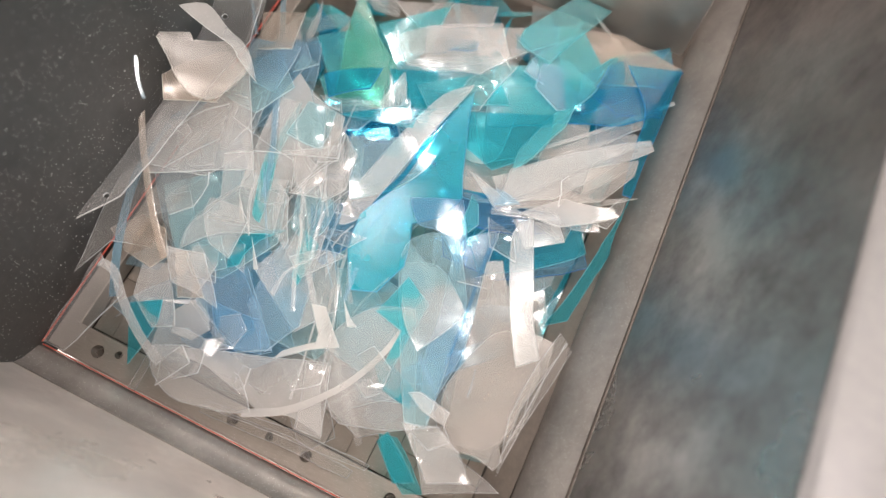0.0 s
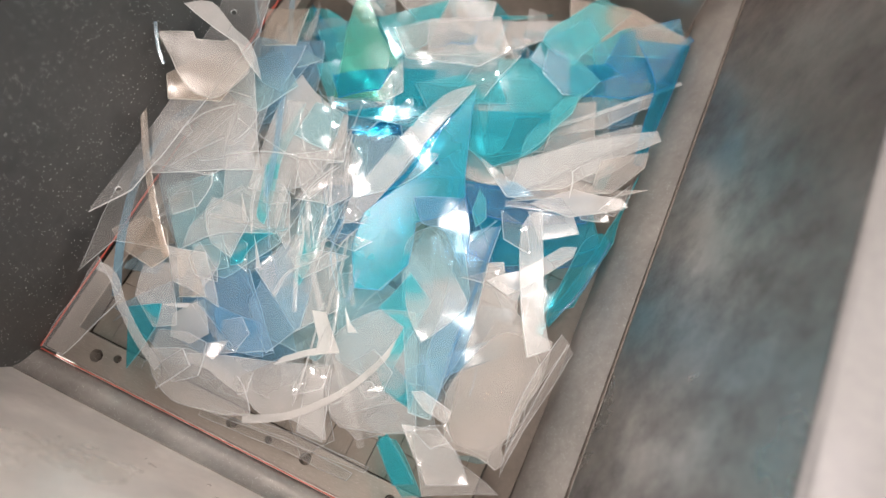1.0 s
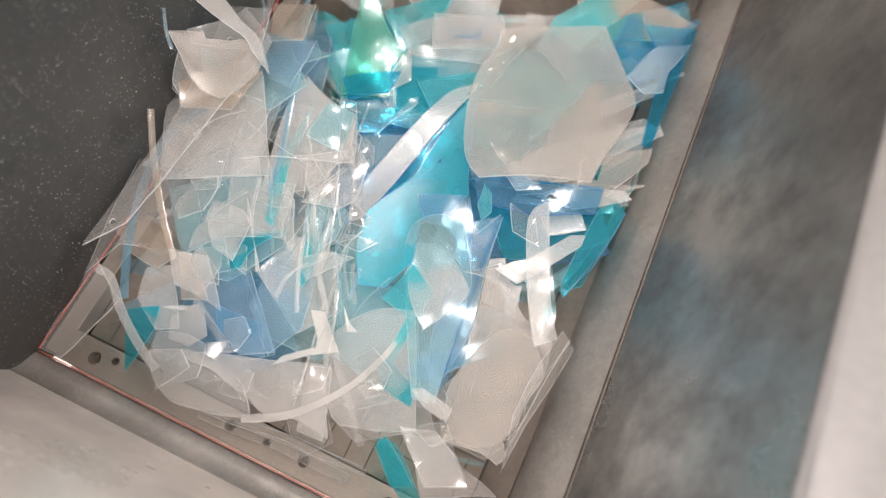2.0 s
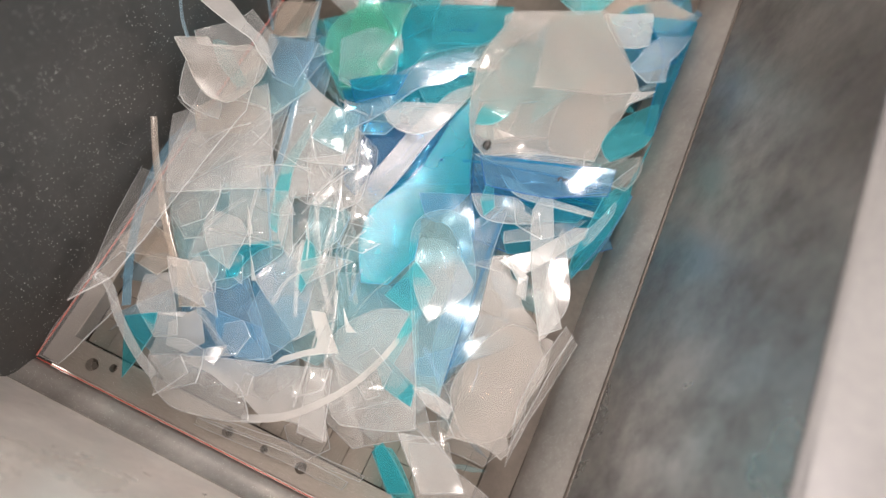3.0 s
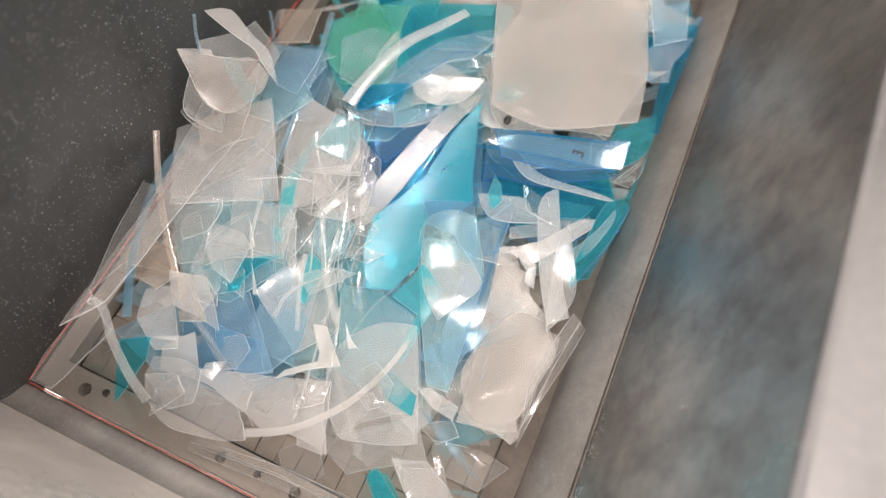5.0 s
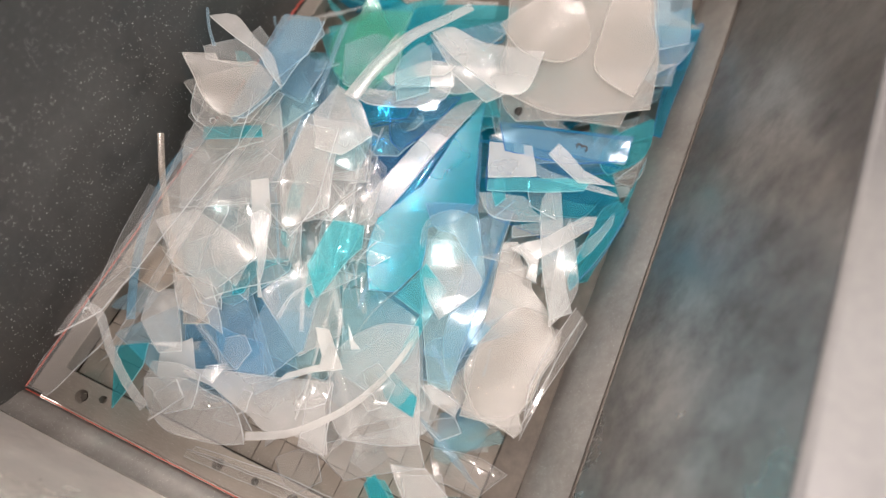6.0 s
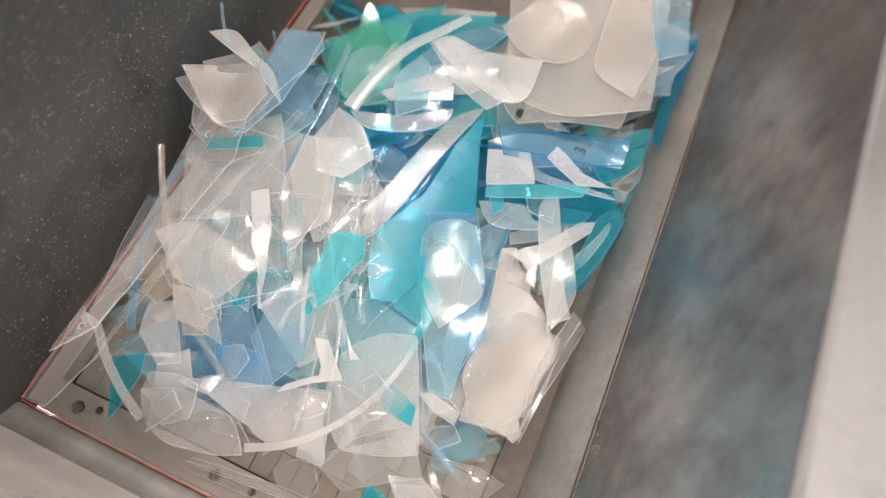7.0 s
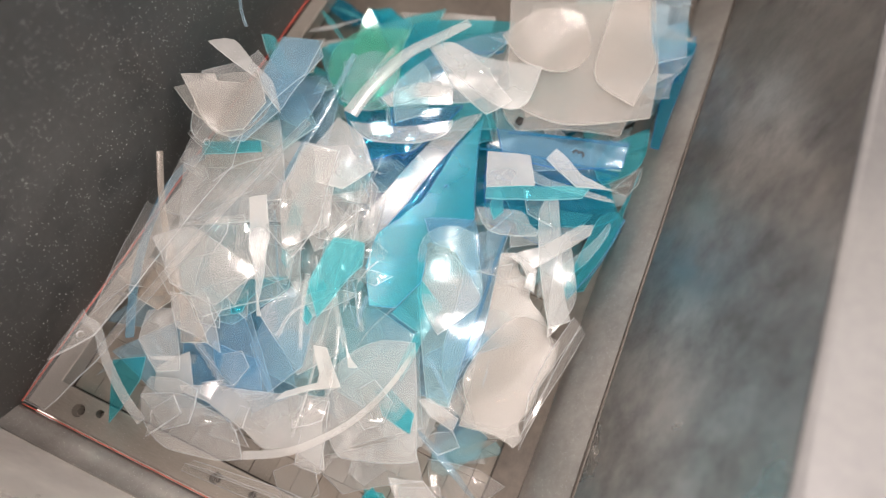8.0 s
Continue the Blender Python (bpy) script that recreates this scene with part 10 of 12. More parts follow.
    drift('p270', (0, -0.004, -0.009, 0.000, 0), (4.5, -0.000, 0.005, 0.000, 0), (6.5, 0.000, 0.013, 0.000, 0), (8, 0.001, 0.010, 0.000, 0))
    drift('p271', (0, -0.004, -0.005, 0.000, 0), (0.5, -0.007, -0.000, 0.000, 0), (1, -0.003, 0.005, 0.000, 0), (1.5, -0.000, 0.006, 0.000, 0), (3, -0.000, -0.001, 0.000, 0), (3.5, 0.000, 0.000, 0.000, 0), (4.5, 0.000, 0.012, 0.000, 0), (6, 0.009, 0.028, 0.000, 0), (6.5, 0.012, 0.030, 0.000, 0), (8, 0.016, 0.021, 0.000, 0))
    drift('p272', (0, -0.015, -0.029, 0.000, 0), (0.5, -0.014, -0.026, 0.000, 0), (1, -0.008, -0.024, 0.000, 0), (3, -0.000, -0.007, 0.000, 0), (4.5, 0.002, 0.013, 0.000, 0), (6, 0.009, 0.031, 0.000, 0), (6.5, 0.014, 0.034, 0.000, 0), (7, 0.017, 0.030, 0.000, 0), (8, 0.019, 0.024, 0.000, 0))
    drift('p273', (0, -0.030, -0.026, 0.000, 0), (0.5, -0.028, -0.022, 0.000, 0), (1.5, -0.015, -0.014, 0.000, 0), (3, 0.001, -0.006, 0.000, 0), (4.5, 0.001, 0.014, 0.000, 0), (6, 0.015, 0.031, 0.000, 0), (6.5, 0.021, 0.033, 0.000, 0), (7, 0.025, 0.030, 0.000, 0), (8, 0.027, 0.023, 0.000, 0))
    drift('p274', (0, -0.042, -0.052, 0.000, 0), (0.5, -0.037, -0.046, 0.000, 0), (1, -0.026, -0.037, 0.000, 0), (1.5, -0.016, -0.032, 0.000, 0), (3, 0.003, -0.010, 0.000, 0), (3.5, 0.000, 0.000, 0.000, 0), (4.5, -0.004, 0.030, 0.000, 0), (6, 0.026, 0.021, 0.000, 0), (6.5, 0.041, 0.000, 0.000, 0), (7, 0.048, -0.004, 0.000, 0), (8, 0.056, -0.019, 0.000, 0))
    drift('p275', (0, -0.030, -0.027, 0.000, 0), (0.5, -0.026, -0.026, 0.000, 0), (1, -0.017, -0.025, 0.000, 0), (3, 0.001, -0.008, 0.000, 0), (3.5, 0.000, 0.000, 0.000, 0), (4, 0.003, 0.004, 0.000, 0), (4.5, 0.004, 0.013, 0.000, 0), (6, 0.017, 0.030, 0.000, 0), (6.5, 0.025, 0.034, 0.000, 0), (7, 0.030, 0.030, 0.000, 0), (8, 0.033, 0.023, 0.000, 0))
    drift('p276', (0, 0.016, -0.137, 0.000, 0), (0.5, 0.013, -0.122, 0.000, 0), (1, 0.015, -0.104, 0.000, 0), (1.5, 0.021, -0.088, 0.000, 0), (3, 0.003, -0.022, 0.000, 0), (4, -0.004, 0.023, 0.000, 0), (4.5, -0.005, 0.045, 0.000, 0), (6, 0.004, 0.088, 0.000, 0), (6.5, 0.004, 0.100, 0.000, 0), (7, 0.006, 0.101, 0.000, 0), (7.5, 0.009, 0.095, 0.000, 0), (8, 0.011, 0.094, 0.000, 0))
    drift('p277', (0, -0.028, -0.028, 0.000, 0), (0.5, -0.025, -0.026, 0.000, 0), (1, -0.017, -0.025, 0.000, 0), (3, 0.001, -0.008, 0.000, 0), (4, 0.002, 0.005, 0.000, 0), (4.5, 0.003, 0.014, 0.000, 0), (6, 0.016, 0.030, 0.000, 0), (6.5, 0.023, 0.033, 0.000, 0), (7, 0.028, 0.030, 0.000, 0), (8, 0.031, 0.022, 0.000, 0))
    drift('p278', (0, 0.003, -0.166, 0.000, 0), (0.5, 0.003, -0.145, 0.000, 0), (1.5, 0.013, -0.108, 0.000, 0), (3, 0.001, -0.030, 0.000, 0), (4, -0.002, 0.031, 0.000, 0), (4.5, -0.001, 0.060, 0.000, 0), (6, 0.010, 0.122, 0.000, 0), (6.5, 0.009, 0.141, 0.000, 0), (7, 0.012, 0.143, 0.000, 0), (7.5, 0.014, 0.134, 0.000, 0), (8, 0.017, 0.134, 0.000, 0))
    drift('p279', (0, -0.023, -0.109, 0.000, 0), (0.5, -0.018, -0.094, 0.000, 0), (1, -0.006, -0.078, 0.000, 0), (1.5, 0.002, -0.064, 0.000, 0), (3, 0.004, -0.026, 0.000, 0), (3.5, 0.000, 0.000, 0.000, 0), (4.5, 0.001, 0.044, 0.000, 0), (6, 0.003, 0.086, 0.000, 0), (6.5, 0.002, 0.097, 0.000, 0), (7, 0.003, 0.099, 0.000, 0), (7.5, 0.002, 0.096, 0.000, 0), (8, 0.004, 0.097, 0.000, 0))
    drift('p280', (0, 0.007, -0.143, 0.000, 0), (0.5, 0.005, -0.125, 0.000, 0), (1, 0.009, -0.104, 0.000, 0), (1.5, 0.013, -0.087, 0.000, 0), (3, 0.001, -0.023, 0.000, 0), (4.5, -0.003, 0.043, 0.000, 0), (6, 0.006, 0.083, 0.000, 0), (6.5, 0.006, 0.094, 0.000, 0), (7, 0.009, 0.095, 0.000, 0), (7.5, 0.011, 0.089, 0.000, 0), (8, 0.013, 0.088, 0.000, 0))
    drift('p281', (0, 0.003, -0.151, 0.000, 0), (0.5, 0.002, -0.129, 0.000, 0), (1, 0.006, -0.106, 0.000, 0), (1.5, 0.010, -0.088, 0.000, 0), (3, 0.001, -0.024, 0.000, 0), (3.5, 0.000, 0.000, 0.000, 0), (4.5, -0.003, 0.042, 0.000, 0), (6, 0.007, 0.080, 0.000, 0), (6.5, 0.007, 0.090, 0.000, 0), (7, 0.010, 0.091, 0.000, 0), (7.5, 0.012, 0.086, 0.000, 0), (8, 0.014, 0.085, 0.000, 0))
    drift('p282', (0, -0.018, -0.118, 0.000, 0), (0.5, -0.015, -0.102, 0.000, 0), (1, -0.004, -0.086, 0.000, 0), (1.5, 0.002, -0.070, 0.000, 0), (3, 0.004, -0.025, 0.000, 0), (3.5, 0.000, 0.000, 0.000, 0), (4, 0.000, 0.021, 0.000, 0), (4.5, 0.000, 0.039, 0.000, 0), (6, 0.003, 0.076, 0.000, 0), (6.5, 0.002, 0.086, 0.000, 0), (7, 0.003, 0.087, 0.000, 0), (7.5, 0.003, 0.084, 0.000, 0), (8, 0.004, 0.086, 0.000, 0))
    drift('p283', (0, 0.005, -0.164, 0.000, 0), (0.5, 0.005, -0.143, 0.000, 0), (1.5, 0.013, -0.105, 0.000, 0), (3, 0.001, -0.028, 0.000, 0), (4, -0.002, 0.029, 0.000, 0), (4.5, -0.002, 0.055, 0.000, 0), (6, 0.009, 0.111, 0.000, 0), (6.5, 0.009, 0.128, 0.000, 0), (7, 0.012, 0.129, 0.000, 0), (7.5, 0.014, 0.122, 0.000, 0), (8, 0.017, 0.121, 0.000, 0))
    drift('p284', (0, 0.057, -0.123, 0.000, 0), (0.5, 0.047, -0.117, 0.000, 0), (1, 0.042, -0.095, 0.000, 0), (1.5, 0.053, -0.078, 0.000, 0), (3, 0.011, -0.017, 0.000, 0), (4, -0.008, 0.016, 0.000, 0), (4.5, -0.016, 0.035, 0.000, 0), (6.5, -0.017, 0.068, 0.000, 0), (7, -0.016, 0.069, 0.000, 0), (7.5, -0.015, 0.067, 0.000, 0), (8, -0.015, 0.068, 0.000, 0))
    drift('p285', (0, -0.012, -0.082, 0.000, 0), (0.5, -0.010, -0.071, 0.000, 0), (1, -0.003, -0.061, 0.000, 0), (1.5, 0.001, -0.050, 0.000, 0), (3, 0.002, -0.018, 0.000, 0), (4, 0.000, 0.016, 0.000, 0), (4.5, -0.000, 0.030, 0.000, 0), (6.5, 0.003, 0.067, 0.000, 0), (7, 0.004, 0.067, 0.000, 0), (7.5, 0.005, 0.064, 0.000, 0), (8, 0.006, 0.064, 0.000, 0))
    drift('p286', (0, -0.010, -0.049, 0.000, 0), (1, -0.005, -0.037, 0.000, 0), (1.5, 0.000, -0.031, 0.000, 0), (3, 0.003, -0.009, 0.000, 0), (4.5, -0.003, 0.021, 0.000, 0), (6, 0.009, 0.026, 0.000, 0), (6.5, 0.015, 0.022, 0.000, 0), (8, 0.022, 0.013, 0.000, 0))
    drift('p287', (0, -0.036, -0.049, 0.000, 0), (0.5, -0.032, -0.043, 0.000, 0), (1.5, -0.013, -0.030, 0.000, 0), (3, 0.003, -0.009, 0.000, 0), (4, -0.002, 0.012, 0.000, 0), (4.5, -0.003, 0.027, 0.000, 0), (6, 0.022, 0.024, 0.000, 0), (6.5, 0.034, 0.009, 0.000, 0), (7, 0.040, 0.006, 0.000, 0), (8, 0.047, -0.007, 0.000, 0))
    drift('p288', (0, 0.011, -0.134, 0.000, 0), (0.5, 0.009, -0.118, 0.000, 0), (1, 0.011, -0.099, 0.000, 0), (1.5, 0.016, -0.083, 0.000, 0), (4.5, -0.005, 0.041, 0.000, 0), (6, 0.004, 0.079, 0.000, 0), (6.5, 0.004, 0.089, 0.000, 0), (7, 0.007, 0.089, 0.000, 0), (7.5, 0.009, 0.084, 0.000, 0), (8, 0.011, 0.083, 0.000, 0))
    drift('p289', (0, 0.001, -0.080, 0.000, 0), (0.5, -0.000, -0.073, 0.000, 0), (1, 0.003, -0.060, 0.000, 0), (1.5, 0.010, -0.050, 0.000, 0), (3, 0.006, -0.012, 0.000, 0), (4, -0.004, 0.013, 0.000, 0), (4.5, -0.008, 0.028, 0.000, 0), (6, 0.006, 0.038, 0.000, 0), (7, 0.016, 0.031, 0.000, 0), (8, 0.021, 0.022, 0.000, 0))
    drift('p290', (0, -0.023, -0.102, 0.000, 0), (0.5, -0.019, -0.088, 0.000, 0), (1, -0.006, -0.074, 0.000, 0), (1.5, 0.001, -0.060, 0.000, 0), (3, 0.004, -0.024, 0.000, 0), (3.5, 0.000, 0.000, 0.000, 0), (4.5, 0.001, 0.040, 0.000, 0), (6, 0.002, 0.077, 0.000, 0), (6.5, 0.002, 0.087, 0.000, 0), (8, 0.002, 0.086, 0.000, 0))
    drift('q0', (0, -0.043, -0.023, 0.000, 0), (0.5, -0.044, -0.018, 0.000, 0), (1, -0.037, -0.011, 0.000, 0), (1.5, -0.027, -0.007, 0.000, 0), (3, 0.001, -0.011, 0.000, 0), (4.5, -0.001, 0.006, 0.000, 0), (6.5, 0.020, 0.028, 0.000, 0), (8, 0.024, 0.022, 0.000, 0))
    drift('q1', (0, -0.014, -0.018, 0.000, 0), (0.5, -0.015, -0.014, 0.000, 0), (1, -0.011, -0.009, 0.000, 0), (1.5, -0.006, -0.006, 0.000, 0), (3, 0.000, -0.009, 0.000, 0), (3.5, 0.000, -0.006, 0.000, 0), (4.5, 0.000, 0.006, 0.000, 0), (6, 0.010, 0.023, 0.000, 0), (6.5, 0.013, 0.025, 0.000, 0), (8, 0.017, 0.015, 0.000, 0))
    drift('q2', (0, -0.006, -0.018, 0.000, 0), (0.5, -0.007, -0.016, 0.000, 0), (1.5, -0.001, -0.010, 0.000, 0), (3, 0.000, -0.009, 0.000, 0), (4.5, 0.000, 0.004, 0.000, 0), (6, 0.005, 0.019, 0.000, 0), (6.5, 0.006, 0.021, 0.000, 0), (8, 0.009, 0.013, 0.000, 0))
    drift('q3', (0, -0.006, -0.018, 0.000, 0), (0.5, -0.007, -0.017, 0.000, 0), (1.5, -0.001, -0.010, 0.000, 0), (3, 0.000, -0.009, 0.000, 0), (3.5, 0.000, -0.005, 0.000, 0), (4.5, 0.000, 0.005, 0.000, 0), (6, 0.005, 0.021, 0.000, 0), (6.5, 0.007, 0.024, 0.000, 0), (8, 0.010, 0.016, 0.000, 0))
    drift('q4', (0, -0.005, -0.016, 0.000, 0), (0.5, -0.007, -0.013, 0.000, 0), (1.5, -0.001, -0.007, 0.000, 0), (3, 0.000, -0.008, 0.000, 0), (3.5, 0.000, -0.006, 0.000, 0), (4.5, 0.000, 0.006, 0.000, 0), (6, 0.007, 0.022, 0.000, 0), (6.5, 0.010, 0.024, 0.000, 0), (8, 0.014, 0.015, 0.000, 0))
    drift('q5', (0, -0.007, -0.020, 0.000, 0), (0.5, -0.007, -0.021, 0.000, 0), (1, -0.003, -0.018, 0.000, 0), (3.5, 0.000, -0.005, 0.000, 0), (6, 0.001, 0.019, 0.000, 0), (6.5, 0.002, 0.021, 0.000, 0), (8, 0.004, 0.014, 0.000, 0))
    drift('q6', (0, 0.016, -0.232, 0.000, 0), (0.5, 0.015, -0.208, 0.000, 0), (1, 0.018, -0.186, 0.000, 0), (1.5, 0.022, -0.167, 0.000, 0), (3, 0.003, -0.070, 0.000, 0), (3.5, 0.004, -0.037, 0.000, 0), (4, 0.000, 0.000, 0.000, 0), (4.5, 0.002, 0.032, 0.000, 0), (6, 0.018, 0.106, 0.000, 0), (6.5, 0.015, 0.129, 0.000, 0), (7, 0.019, 0.132, 0.000, 0), (7.5, 0.023, 0.122, 0.000, 0), (8, 0.026, 0.121, 0.000, 0))
    drift('q7', (0, -0.029, -0.127, -0.125, 0), (0.5, -0.022, -0.113, -0.125, 0), (1, -0.009, -0.097, -0.125, 0), (1.5, 0.001, -0.083, -0.125, 0), (1.7, 0.001, -0.078, -0.125, 0), (2.7, 0.004, -0.056, 0.000, 0), (3, 0.005, -0.049, 0.000, 0), (3.5, -0.001, -0.022, 0.000, 0), (4.5, 0.001, 0.022, 0.000, 0), (6, 0.002, 0.063, 0.000, 0), (6.5, 0.001, 0.074, 0.000, 0), (7, 0.001, 0.075, 0.000, 0), (7.5, 0.001, 0.073, 0.000, 0), (8, 0.002, 0.075, 0.000, 0))
    drift('q8', (0, -0.004, -0.026, 0.000, 0), (1, 0.000, -0.027, 0.000, 0), (3, -0.002, -0.010, 0.000, 0), (6, 0.005, 0.020, 0.000, 0), (6.5, 0.007, 0.023, 0.000, 0), (8, 0.009, 0.013, 0.000, 0))
    drift('q9', (0, -0.009, -0.141, -0.125, 0), (0.5, -0.008, -0.124, -0.125, 0), (1, -0.002, -0.109, -0.125, 0), (1.5, 0.001, -0.090, -0.125, 0), (1.7, 0.001, -0.083, -0.125, 0), (2.7, 0.002, -0.047, 0.000, 0), (3, 0.002, -0.036, 0.000, 0), (3.5, 0.000, -0.013, 0.000, 0), (4.5, 0.000, 0.013, 0.000, 0), (6, 0.001, 0.037, 0.000, 0), (6.5, 0.001, 0.043, 0.000, 0), (8, 0.003, 0.043, 0.000, 0))
    drift('q10', (0, -0.009, -0.141, -0.125, 0), (0.5, -0.008, -0.124, -0.125, 0), (1, -0.002, -0.109, -0.125, 0), (1.5, 0.001, -0.090, -0.125, 0), (1.7, 0.001, -0.083, -0.125, 0), (2.7, 0.002, -0.047, 0.000, 0), (3, 0.002, -0.036, 0.000, 0), (3.5, 0.000, -0.013, 0.000, 0), (4.5, 0.000, 0.013, 0.000, 0), (6, 0.001, 0.037, 0.000, 0), (6.5, 0.001, 0.043, 0.000, 0), (8, 0.003, 0.043, 0.000, 0))
    drift('q11', (0, 0.034, -0.117, -0.125, 0), (0.5, 0.029, -0.110, -0.125, 0), (1, 0.028, -0.092, -0.125, 0), (1.5, 0.038, -0.079, -0.125, 0), (1.7, 0.035, -0.072, -0.125, 0), (2.8, 0.018, -0.037, 0.000, 0), (3, 0.015, -0.030, 0.000, 0), (4, 0.000, 0.000, 0.000, 0), (4.5, -0.006, 0.018, 0.000, 0), (6, 0.002, 0.034, 0.000, 0), (7, 0.007, 0.034, 0.000, 0), (8, 0.011, 0.029, 0.000, 0))
    drift('q12', (0, 0.034, -0.117, -0.125, 0), (0.5, 0.029, -0.110, -0.125, 0), (1, 0.028, -0.092, -0.125, 0), (1.5, 0.038, -0.079, -0.125, 0), (1.7, 0.035, -0.072, -0.125, 0), (2.8, 0.018, -0.037, 0.000, 0), (3, 0.015, -0.030, 0.000, 0), (4, 0.000, 0.000, 0.000, 0), (4.5, -0.006, 0.018, 0.000, 0), (6, 0.002, 0.034, 0.000, 0), (7, 0.007, 0.034, 0.000, 0), (8, 0.011, 0.029, 0.000, 0))
    drift('q13', (0, 0.033, -0.134, -0.125, 0), (0.5, 0.028, -0.124, -0.125, 0), (1, 0.027, -0.107, -0.125, 0), (1.5, 0.034, -0.093, -0.125, 0), (1.7, 0.031, -0.085, -0.125, 0), (2.7, 0.015, -0.048, 0.000, 0), (3, 0.010, -0.037, 0.000, 0), (4.5, -0.005, 0.018, 0.000, 0), (6.5, 0.001, 0.055, 0.000, 0), (7, 0.003, 0.055, 0.000, 0), (7.5, 0.004, 0.051, 0.000, 0), (8, 0.006, 0.051, 0.000, 0))
    drift('q14', (0, -0.004, -0.203, 0.000, 0), (0.5, -0.005, -0.167, 0.000, 0), (1, -0.002, -0.130, 0.000, 0), (1.5, 0.002, -0.102, 0.000, 0), (3, -0.002, -0.040, 0.000, 0), (3.5, 0.001, -0.015, 0.000, 0), (4.5, -0.001, 0.015, 0.000, 0), (6, 0.007, 0.034, 0.000, 0), (7, 0.013, 0.038, 0.000, 0), (8, 0.015, 0.037, 0.000, 0))
    drift('q15', (0, -0.018, -0.026, 0.000, 0), (0.5, -0.019, -0.022, 0.000, 0), (1.5, -0.010, -0.013, 0.000, 0), (3, 0.002, -0.011, 0.000, 0), (4.5, -0.001, 0.005, 0.000, 0), (6, 0.008, 0.021, 0.000, 0), (6.5, 0.011, 0.024, 0.000, 0), (8, 0.015, 0.016, 0.000, 0))
    drift('q17', (0, -0.019, -0.030, 0.000, 0), (0.5, -0.021, -0.025, 0.000, 0), (1.5, -0.011, -0.016, 0.000, 0), (3, 0.003, -0.011, 0.000, 0), (4.5, -0.001, 0.005, 0.000, 0), (6, 0.006, 0.021, 0.000, 0), (6.5, 0.009, 0.024, 0.000, 0), (8, 0.013, 0.016, 0.000, 0))
    drift('q19', (0, -0.007, -0.019, 0.000, 0), (0.5, -0.009, -0.015, 0.000, 0), (1.5, -0.003, -0.009, 0.000, 0), (3, 0.001, -0.009, 0.000, 0), (3.5, 0.001, -0.005, 0.000, 0), (4.5, -0.001, 0.005, 0.000, 0), (6, 0.007, 0.020, 0.000, 0), (6.5, 0.009, 0.021, 0.000, 0), (8, 0.013, 0.013, 0.000, 0))
    drift('q20', (0, -0.010, -0.025, 0.000, 0), (0.5, -0.011, -0.022, 0.000, 0), (1.5, -0.005, -0.014, 0.000, 0), (3, 0.002, -0.009, 0.000, 0), (4.5, -0.001, 0.004, 0.000, 0), (6, 0.004, 0.017, 0.000, 0), (6.5, 0.006, 0.019, 0.000, 0), (8, 0.010, 0.012, 0.000, 0))
    drift('q21', (0, -0.003, -0.010, 0.000, 0), (4.5, 0.000, 0.001, 0.000, 0), (6.5, 0.001, 0.008, 0.000, 0), (8, 0.002, 0.005, 0.000, 0))
    drift('q22', (0, -0.004, -0.012, 0.000, 0), (4.5, 0.000, 0.002, 0.000, 0), (6.5, 0.000, 0.010, 0.000, 0), (8, 0.001, 0.007, 0.000, 0))
    drift('q23', (0, -0.009, -0.023, 0.000, 0), (0.5, -0.008, -0.026, 0.000, 0), (1, -0.003, -0.022, 0.000, 0), (3, 0.000, -0.010, 0.000, 0), (6, -0.001, 0.021, 0.000, 0), (6.5, -0.002, 0.024, 0.000, 0), (8, 0.000, 0.017, 0.000, 0))
    drift('q24', (0, -0.004, -0.025, 0.000, 0), (1, -0.001, -0.024, 0.000, 0), (4, 0.000, 0.000, 0.000, 0), (4.5, -0.002, 0.005, 0.000, 0), (6, 0.000, 0.020, 0.000, 0), (6.5, 0.001, 0.022, 0.000, 0), (8, 0.002, 0.012, 0.000, 0))
    drift('q25', (0, -0.004, -0.025, 0.000, 0), (1, -0.001, -0.025, 0.000, 0), (3, -0.003, -0.008, 0.000, 0), (4, 0.000, 0.000, 0.000, 0), (6, 0.002, 0.022, 0.000, 0), (6.5, 0.004, 0.024, 0.000, 0), (8, 0.005, 0.015, 0.000, 0))
    drift('q26', (0, -0.002, -0.034, 0.000, 0), (0.5, -0.003, -0.032, 0.000, 0), (1, 0.000, -0.030, 0.000, 0), (3, -0.001, -0.012, 0.000, 0), (3.5, 0.000, -0.005, 0.000, 0), (6, -0.001, 0.022, 0.000, 0), (6.5, 0.000, 0.025, 0.000, 0), (8, 0.001, 0.016, 0.000, 0))
    drift('q27', (0, -0.004, -0.020, 0.000, 0), (1, 0.000, -0.023, 0.000, 0), (3, -0.002, -0.009, 0.000, 0), (6, 0.005, 0.018, 0.000, 0), (6.5, 0.007, 0.020, 0.000, 0), (8, 0.009, 0.011, 0.000, 0))
    drift('q29', (0, -0.006, -0.070, 0.000, 0), (0.5, -0.011, -0.062, 0.000, 0), (1, -0.002, -0.066, 0.000, 0), (1.5, -0.002, -0.061, 0.000, 0), (3, 0.001, -0.034, 0.000, 0), (4.5, -0.001, 0.017, 0.000, 0), (6, -0.003, 0.051, 0.000, 0), (6.5, -0.003, 0.059, 0.000, 0), (7, -0.003, 0.059, 0.000, 0), (8, -0.001, 0.055, 0.000, 0))
